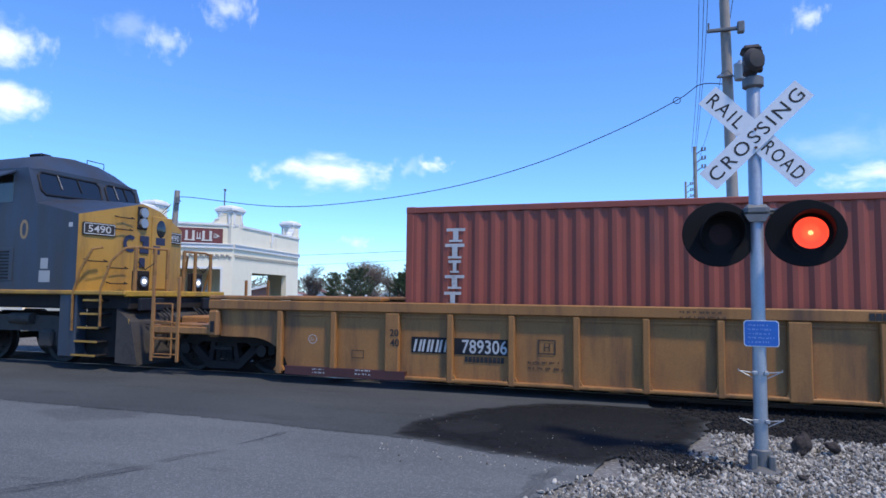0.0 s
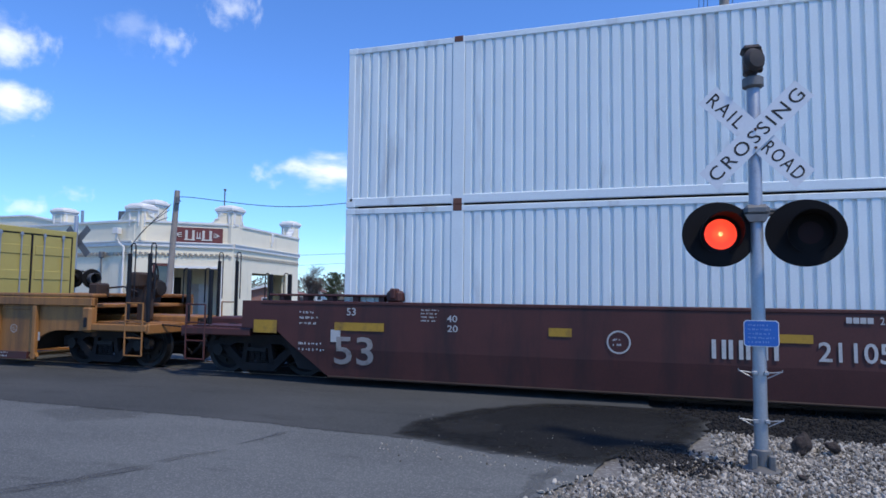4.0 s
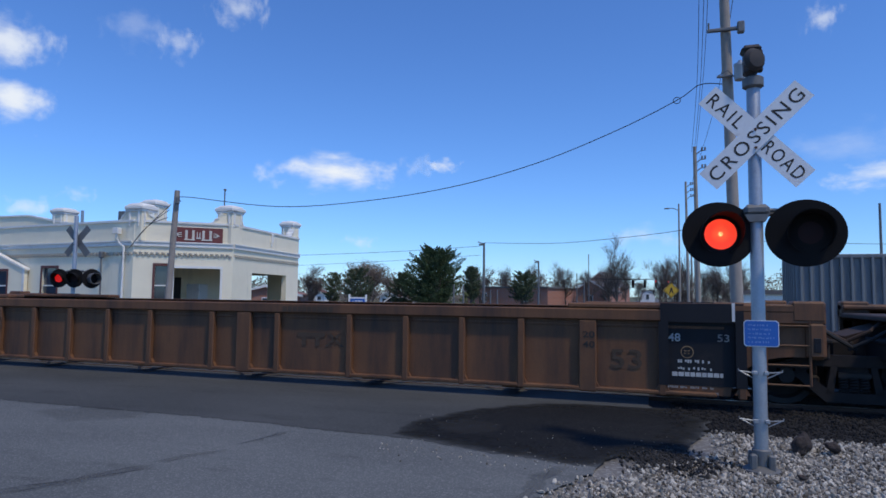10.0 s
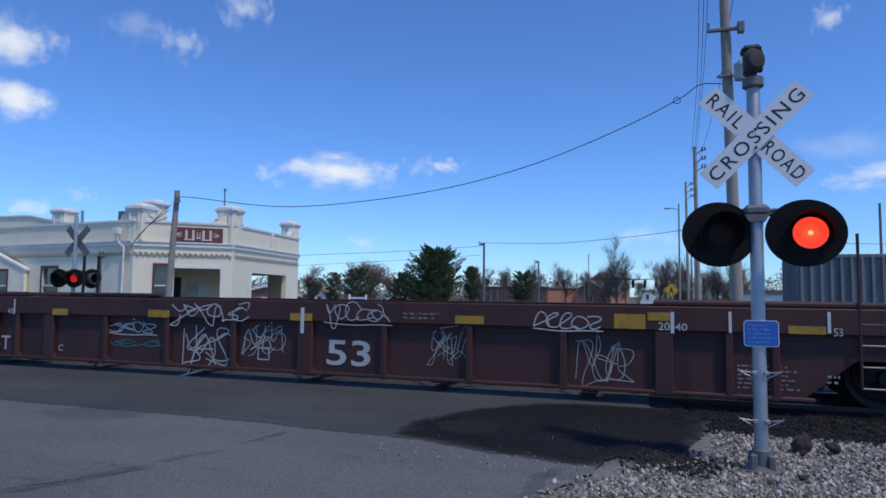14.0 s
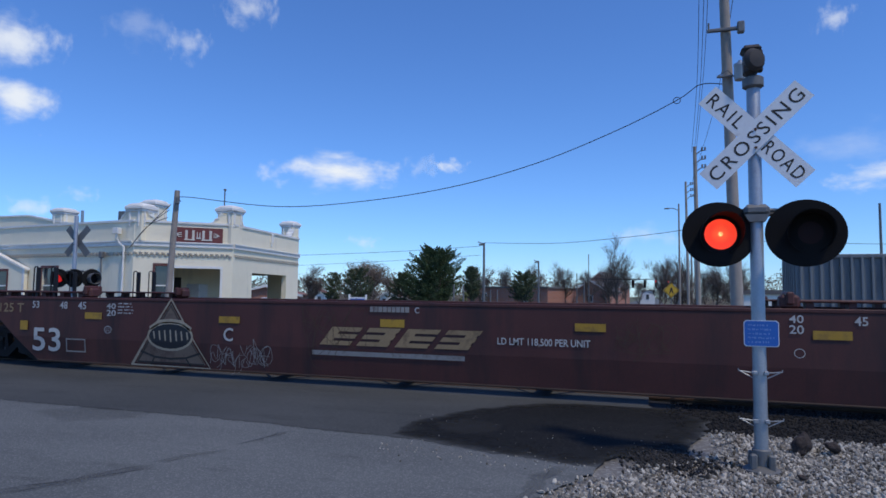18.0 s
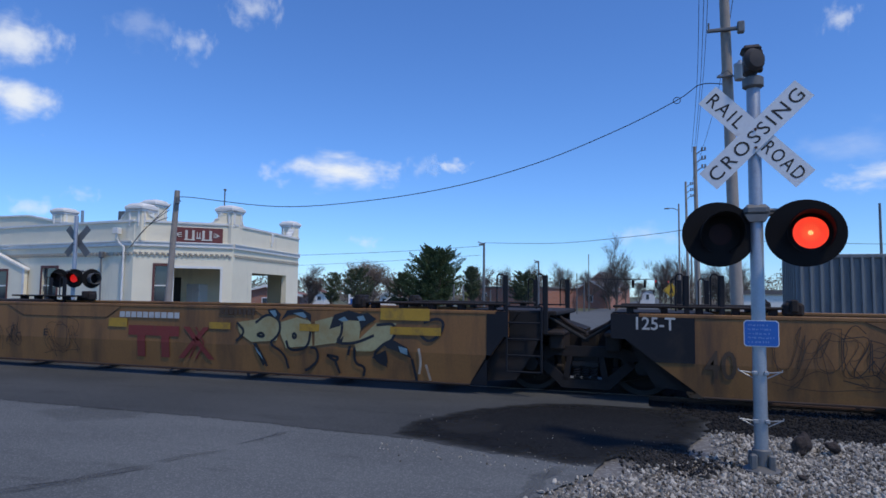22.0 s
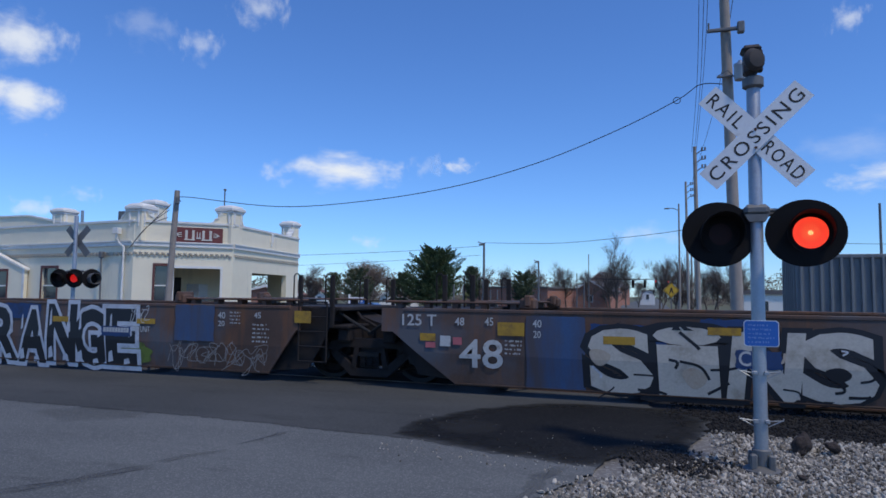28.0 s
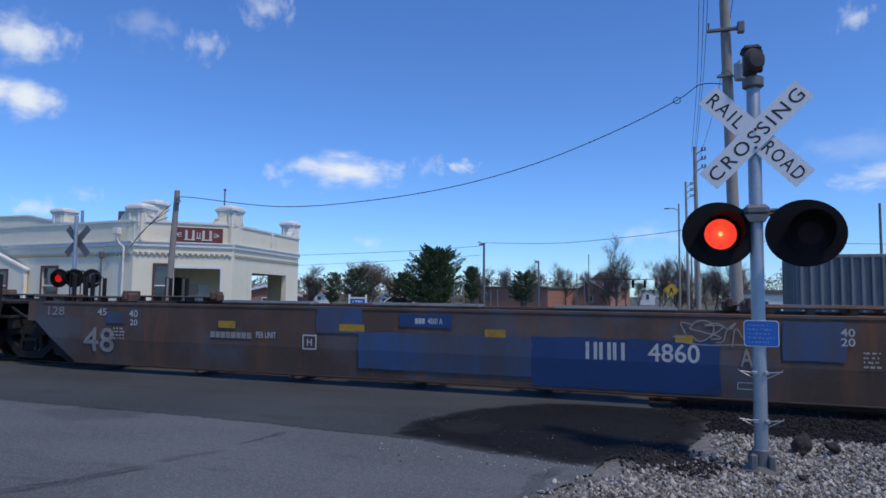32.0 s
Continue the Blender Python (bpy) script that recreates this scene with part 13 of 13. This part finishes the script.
for k, dx in enumerate((0.4, 1.9, 3.3, 4.7)):
    hd = part("signal_head", Shape().rbox(dx - 0.17, dx + 0.17, -0.15, 0.15, hz - 0.75, hz + 0.3, 0.04), black_lamp, ts, "black three-lamp signal head")
    for j, mt in enumerate((sig_red if k > 1 else led_dim, led_dim, led_dim)):
        part("signal_lens", Shape().lathe([(0.01, 0), (0.11, 0), (0.10, 0.03)], 10, pose(dx, -0.155, hz + 0.12 - j * 0.34, 90, 0, 0)), mt, hd)
for dx in (-6, 6):
    part("post", Shape().tube([(dx, 0, 0), (dx, 0, hz + 0.6)], 0.1, 8), galv_dk, ts)

# walker warning sign
wx, wy = 0.95, 28.87
ws = thing("warning_sign", pose(wx, wy, -0.55, 0, 0, 8), "yellow diamond walker warning sign on a post", "road sign")
part("post", Shape().box(-0.03, 0.03, 0.0, 0.05, 0, 2.93), galv_dk, ws)
zc = 2.51
part("sign_face", Shape().prism([(-0.46, zc), (0, zc - 0.46), (0.46, zc), (0, zc + 0.46)], -0.02, -0.005), sign_yel, ws, "yellow diamond face")
part("sign_border", Shape().prism([(-0.42, zc), (0, zc - 0.42), (0.42, zc), (0, zc + 0.42)], -0.022, -0.0205), black_ltr, ws)
part("sign_inner", Shape().prism([(-0.39, zc), (0, zc - 0.39), (0.39, zc), (0, zc + 0.39)], -0.024, -0.0225), sign_yel, ws)
part("symbol", Shape().prism([(-0.05, zc + 0.05), (0.06, zc + 0.07), (0.04, zc + 0.15), (-0.04, zc + 0.15)], -0.028, -0.025).prism([(-0.04, zc + 0.05), (-0.13, zc - 0.2), (-0.08, zc - 0.2), (0.01, zc - 0.02), (0.09, zc - 0.2), (0.14, zc - 0.2), (0.06, zc + 0.06)], -0.0285, -0.0255), black_ltr, ws)

# blue and white notice board by the street
bx, by = -19.80, 29.37
nb = thing("notice_board", pose(bx, by, -0.5, 0, 0, 20), "white framed blue notice board", "sign")
part("board", Shape().box(-0.52, 0.52, -0.04, 0.04, 1.0, 1.72), sign_blue, nb)
for dx in (-0.58, 0.58):
    part("post", Shape().rbox(dx - 0.07, dx + 0.07, -0.07, 0.07, 0, 1.98, 0.02), white_trim, nb)
for z in (0.95, 1.74):
    part("rail", Shape().rbox(-0.52, 0.52, -0.05, 0.05, z - 0.05, z + 0.05, 0.01), white_trim, nb)
bars("notice_text", -0.35, 1.15, 0.7, 0.42, -0.046, white_trim, nb, 6, 2)

# grey ribbed bins behind the track
bn = thing("storage_bin", pose(5.05, 15.3, -0.56), "grey-blue ribbed steel bin", "storage bin")
part("body", Shape().prism([(0.0, 0.0), (3.45, 0.0), (3.45, 3.76), (0.0, 3.66)], 0.06, 2.6), grey_steel, bn)
rb = Shape().rbox(-0.045, 0.045, -0.06, 0.06, 0.1, 3.65, 0.015).data("rib", grey_steel)
for k in range(11):
    part("rib", rb, None, bn, m=pose(0.15 + k * 0.33, 0.02, 0))
for k in range(7):
    part("rib", rb, None, bn, m=pose(0.0, 0.3 + k * 0.36, 0, 0, 0, 90))
part("top_rail", Shape().rbox(-0.05, 3.5, -0.04, 0.1, 3.62, 3.76, 0.02), grey_steel, bn)
bn2 = thing("storage_bin", pose(8.75, 15.8, -0.56), "lower grey steel bin with a sloping chute", "storage bin")
part("body", Shape().prism([(0.0, 0.0), (4.5, 0.0), (4.5, 3.9), (0.45, 3.85), (0.3, 3.35), (0.0, 3.25)], 0.0, 2.2), grey_steel, bn2)
part("chute", Shape().prism([(-0.1, 3.0), (0.6, 3.7), (0.75, 3.6), (0.05, 2.85)], -0.3, 0.0), grey_steel, bn2)
for k in range(9):
    part("rib", rb, None, bn2, m=pose(0.6 + k * 0.45, -0.02, -0.1))


def house(x, y, w, d, h, roof_h, wall, roof, label, turn=0.0, gable=True, wins=3, porch=False):
    root = thing("house", pose(x, y, -0.6, 0, 0, turn), label, "house", "houses far off")
    part("wall", Shape().box(-w / 2, w / 2, 0, d, 0, h), wall, root)
    if gable:
        part("gable", Shape().prism([(-w / 2, h), (w / 2, h), (0, h + roof_h)], 0.02, d - 0.02), wall, root)
        s = Shape()
        for e in (-1, 1):
            s.prism([(0, h + roof_h + 0.12), (e * (w / 2 + 0.35), h - 0.12), (e * (w / 2 + 0.35), h - 0.28), (0, h + roof_h - 0.04)], -0.35, d + 0.3)
        part("roof", s, roof, root)
        t = Shape()
        for e in (-1, 1):
            t.prism([(0, h + roof_h + 0.15), (e * (w / 2 + 0.4), h - 0.1), (e * (w / 2 + 0.4), h - 0.36), (0, h + roof_h - 0.12)], -0.42, -0.36)
        part("bargeboard", t, white_trim, root, "white roof edge")
    else:
        part("roof", Shape().box(-w / 2 - 0.2, w / 2 + 0.2, -0.2, d + 0.2, h, h + roof_h), roof, root)
    for k in range(wins):
        wx0 = -w / 2 + w * (k + 0.5) / wins
        wd = part("window", Shape().box(wx0 - 0.45, wx0 + 0.45, -0.05, 0.0, h * 0.35, h * 0.78), white_trim, root, "white framed window")
        part("pane", Shape().box(wx0 - 0.36, wx0 + 0.36, -0.07, -0.052, h * 0.39, h * 0.74), pane, wd)
    if porch:
        part("porch_roof", Shape().box(-w / 2 - 0.1, w * 0.2, -1.8, 0, h * 0.85, h * 1.0), white_trim, root)
        for k in range(3):
            part("porch_post", Shape().box(-w / 2 + 0.1 + k * w * 0.3, -w / 2 + 0.3 + k * w * 0.3, -1.7, -1.5, 0, h * 0.86), white_trim, root)
    return root


house(-21.77, 84.55, 14.6, 10, 3.2, 0.25, brick_far, roof_gr, "long low red brick building with a flat grey roof", turn=-18, gable=False, wins=2)
house(-10.62, 102.99, 6.4, 9, 3.0, 1.8, brick_far, roof_gr, "red brick house with a white edged gable", turn=-10, wins=1)
house(-15.24, 104.62, 5.0, 8, 3.2, 0.3, white_trim, roof_gr, "white house with a columned porch", turn=-10, gable=False, wins=2, porch=True)
house(-12.09, 142.53, 8.5, 12, 4.4, 3.4, brick_far, roof_gr, "tall gabled brick house behind trees", turn=-10, wins=1)
house(-1.68, 161.78, 3.6, 9, 3.7, 0.2, white_trim, roof_gr, "small white building at the end of the street", gable=False, wins=1)
house(-47.27, 99.28, 3.6, 5, 1.7, 0.9, white_trim, roof_rd, "small white gabled house", wins=2)
house(-63.05, 99.32, 4.0, 5, 2.0, 1.0, white_trim, roof_rd, "small white house with a red-brown roof", turn=15, wins=2)
house(-43.23, 53.22, 8.0, 6, 2.0, 0.9, brick_far, roof_rd, "low brick house seen past the porch", turn=20, wins=3)
house(9.75, 54.96, 3.4, 5, 2.5, 0.4, white_trim, roof_gr, "small white shed roof behind the bins", gable=False, wins=1)


def car(name, m, mat, label, tall=1.0):
    root = thing(name, m, label, "car", "cars")
    L, Wd = 4.5, 1.78
    prof = [(-2.2, 0.35), (-2.25, 0.75), (-1.9, 0.92 * tall), (-1.2, 1.0 * tall), (-0.55, 1.42 * tall), (0.95, 1.46 * tall), (1.7, 1.02 * tall), (2.2, 0.95 * tall), (2.25, 0.4), (1.9, 0.28), (-1.9, 0.28)]
    part("body", Shape().prism(prof, -Wd / 2, Wd / 2), mat, root)
    for e in (-1, 1):
        part("side_window", Shape().prism([(-1.0, 1.03 * tall), (-0.5, 1.36 * tall), (0.9, 1.39 * tall), (1.4, 1.05 * tall)], min(e * (Wd / 2 - 0.02), e * (Wd / 2 + 0.006)), max(e * (Wd / 2 - 0.02), e * (Wd / 2 + 0.006))), glass_dk, root)
        for x in (-1.4, 1.4):
            w = part("wheel", Shape().lathe([(0.05, -0.1), (0.28, -0.1), (0.33, -0.07), (0.33, 0.07), (0.28, 0.1), (0.05, 0.1)], 20, pose(x, e * (Wd / 2 - 0.08), 0.33, 90, 0, 0)), rubber, root)
            part("rim", Shape().lathe([(0.02, -0.11), (0.2, -0.115), (0.2, 0.115), (0.02, 0.11)], 14, pose(x, e * (Wd / 2 - 0.08), 0.33, 90, 0, 0)), galv, w)
        part("headlight", Shape().rbox(-2.26, -2.16, min(e * 0.55, e * 0.82), max(e * 0.55, e * 0.82), 0.68, 0.84, 0.02), sign_white, root)
        part("tail_light", Shape().rbox(2.16, 2.255, min(e * 0.6, e * 0.84), max(e * 0.6, e * 0.84), 0.7, 0.86, 0.02), brick_red, root)
    part("windshield", Shape().add([(-1.19, -0.75, 1.02 * tall), (-1.19, 0.75, 1.02 * tall), (-0.6, 0.68, 1.41 * tall), (-0.6, -0.68, 1.41 * tall), (-1.23, -0.75, 1.02 * tall), (-1.23, 0.75, 1.02 * tall), (-0.64, 0.68, 1.42 * tall), (-0.64, -0.68, 1.42 * tall)], [(0, 1, 2, 3), (7, 6, 5, 4), (0, 4, 5, 1), (2, 6, 7, 3)]), glass_dk, root)
    return root


car("car", pose(-19.10, 28.55, -0.53, 0, 0, 12), car_blue, "blue car parked behind the crossing")
car("car", pose(-23.80, 45.96, -0.53, 0, 0, 20), white_trim, "white car parked by the trees", 1.25)
suv = car("car", pose(-7.75, 49.16, -0.53, 0, 0, 75), car_silver, "silver sport utility car driving up the street", 1.18)

# low wood fence by the trees
fn = thing("fence", pose(-18.00, 37.34, -0.58, 0, 0, 15), "low pale picket fence under the tree", "fence")
pk = Shape().prism([(-0.05, 0), (0.05, 0), (0.05, 0.8), (0, 0.88), (-0.05, 0.8)], -0.015, 0.015).data("picket", concrete)
for k in range(12):
    part("picket", pk, None, fn, m=pose(-2.6 + k * 0.42, 0, 0.0))
part("rail", Shape().box(-2.8, 2.4, 0.016, 0.06, 0.5, 0.6), concrete, fn)


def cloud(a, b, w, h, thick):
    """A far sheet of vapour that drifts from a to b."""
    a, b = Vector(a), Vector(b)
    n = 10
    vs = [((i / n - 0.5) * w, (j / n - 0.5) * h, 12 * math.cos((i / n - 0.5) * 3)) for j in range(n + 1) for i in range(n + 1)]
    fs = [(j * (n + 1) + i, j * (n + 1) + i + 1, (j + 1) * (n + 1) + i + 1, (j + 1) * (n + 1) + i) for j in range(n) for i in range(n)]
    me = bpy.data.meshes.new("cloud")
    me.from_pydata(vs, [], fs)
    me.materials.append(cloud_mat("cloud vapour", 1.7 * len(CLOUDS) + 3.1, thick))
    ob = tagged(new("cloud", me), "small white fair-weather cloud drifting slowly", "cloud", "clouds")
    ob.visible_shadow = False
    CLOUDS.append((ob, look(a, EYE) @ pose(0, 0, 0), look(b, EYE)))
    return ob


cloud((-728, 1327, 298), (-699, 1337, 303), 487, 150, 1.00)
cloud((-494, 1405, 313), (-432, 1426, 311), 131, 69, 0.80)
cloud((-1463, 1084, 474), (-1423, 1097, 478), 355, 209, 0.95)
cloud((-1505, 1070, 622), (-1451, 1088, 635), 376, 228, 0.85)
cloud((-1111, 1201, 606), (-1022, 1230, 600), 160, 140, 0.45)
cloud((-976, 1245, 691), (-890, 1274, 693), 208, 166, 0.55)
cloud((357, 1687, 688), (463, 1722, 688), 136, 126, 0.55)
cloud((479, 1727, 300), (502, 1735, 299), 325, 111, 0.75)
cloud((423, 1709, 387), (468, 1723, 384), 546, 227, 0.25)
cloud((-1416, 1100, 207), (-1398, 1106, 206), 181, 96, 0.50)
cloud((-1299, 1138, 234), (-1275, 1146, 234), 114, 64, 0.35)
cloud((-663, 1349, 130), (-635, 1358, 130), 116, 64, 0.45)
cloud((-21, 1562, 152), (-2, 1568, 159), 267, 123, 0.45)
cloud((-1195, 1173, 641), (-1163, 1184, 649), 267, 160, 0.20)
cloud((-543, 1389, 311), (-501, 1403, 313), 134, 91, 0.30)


# ---- what moves ----
def motions():
    # the whole train rolls past at an even speed
    for ob, place in ROLLING:
        z = ob.matrix_basis.translation.z
        walk(ob, [(t, pose(place - SPEED * t, 0, z)) for t in (0.0, 8.0, 16.0, 24.0, 32.0)])
    # wheels turn while they pass the crossing
    for w, place, x in WHEELS:
        m = w.matrix_basis.copy()
        loc = m.translation.copy()
        t0, t1 = max(0.0, (place - 9.0) / SPEED), min(32.0, (place + 17.0) / SPEED)
        if t1 <= 0 or t0 >= 32:
            walk(w, [(0.0, pose(*loc)), (32.0, pose(*loc))])
            continue
        rows, turn = [(0.0, 0.0)] if t0 > 0.05 else [], 0.0
        step = 1 / 30
        n = int((t1 - t0) / step)
        for k in range(n + 1):
            rows.append((t0 + k * step, -math.degrees(SPEED * k * step / 0.46)))
        if rows[-1][0] < 31.9:
            rows.append((32.0, rows[-1][1]))
        walk(w, [(t, pose(loc.x, loc.y, loc.z, 0, a, 0)) for t, a in rows])
    # the flashers: the lit disc comes forward out of the lens, then sinks behind it
    period, shift, duty = 1.59, 0.41, 0.45
    for core, first, lx in CORES:
        out, home = pose(lx, 0, 0.016), pose(lx, 0, -0.02)
        rows, on = [], None
        for k in range(int(32 * 30) + 1):
            t = k / 30
            lit = ((t / period + shift) % 1.0 < duty) == first
            if on is None or lit != on:
                if on is not None:
                    rows.append(((k - 1) / 30, out if on else home))
                rows.append((t, out if lit else home))
                on = lit
        if rows[-1][0] < 32:
            rows.append((32.0, out if on else home))
        walk(core, rows)
    # the silver car comes up the street and turns off before the crossing
    walk(suv, [(0.0, pose(-6.4, 72.0, -0.5, 0, 0, 84)), (3.5, pose(-7.9, 49.2, -0.5, 0, 0, 78)), (5.0, pose(-10.4, 43.2, -0.5, 0, 0, 45)), (6.5, pose(-17.0, 40.6, -0.5, 0, 0, 12)), (10.0, pose(-44.0, 38.0, -0.5, 0, 0, 4)), (14.0, pose(-90.0, 36.0, -0.5, 0, 0, 2)), (32.0, pose(-90.5, 36.0, -0.5, 0, 0, 2))])
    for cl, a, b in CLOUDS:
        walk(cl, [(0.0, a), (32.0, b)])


motions()
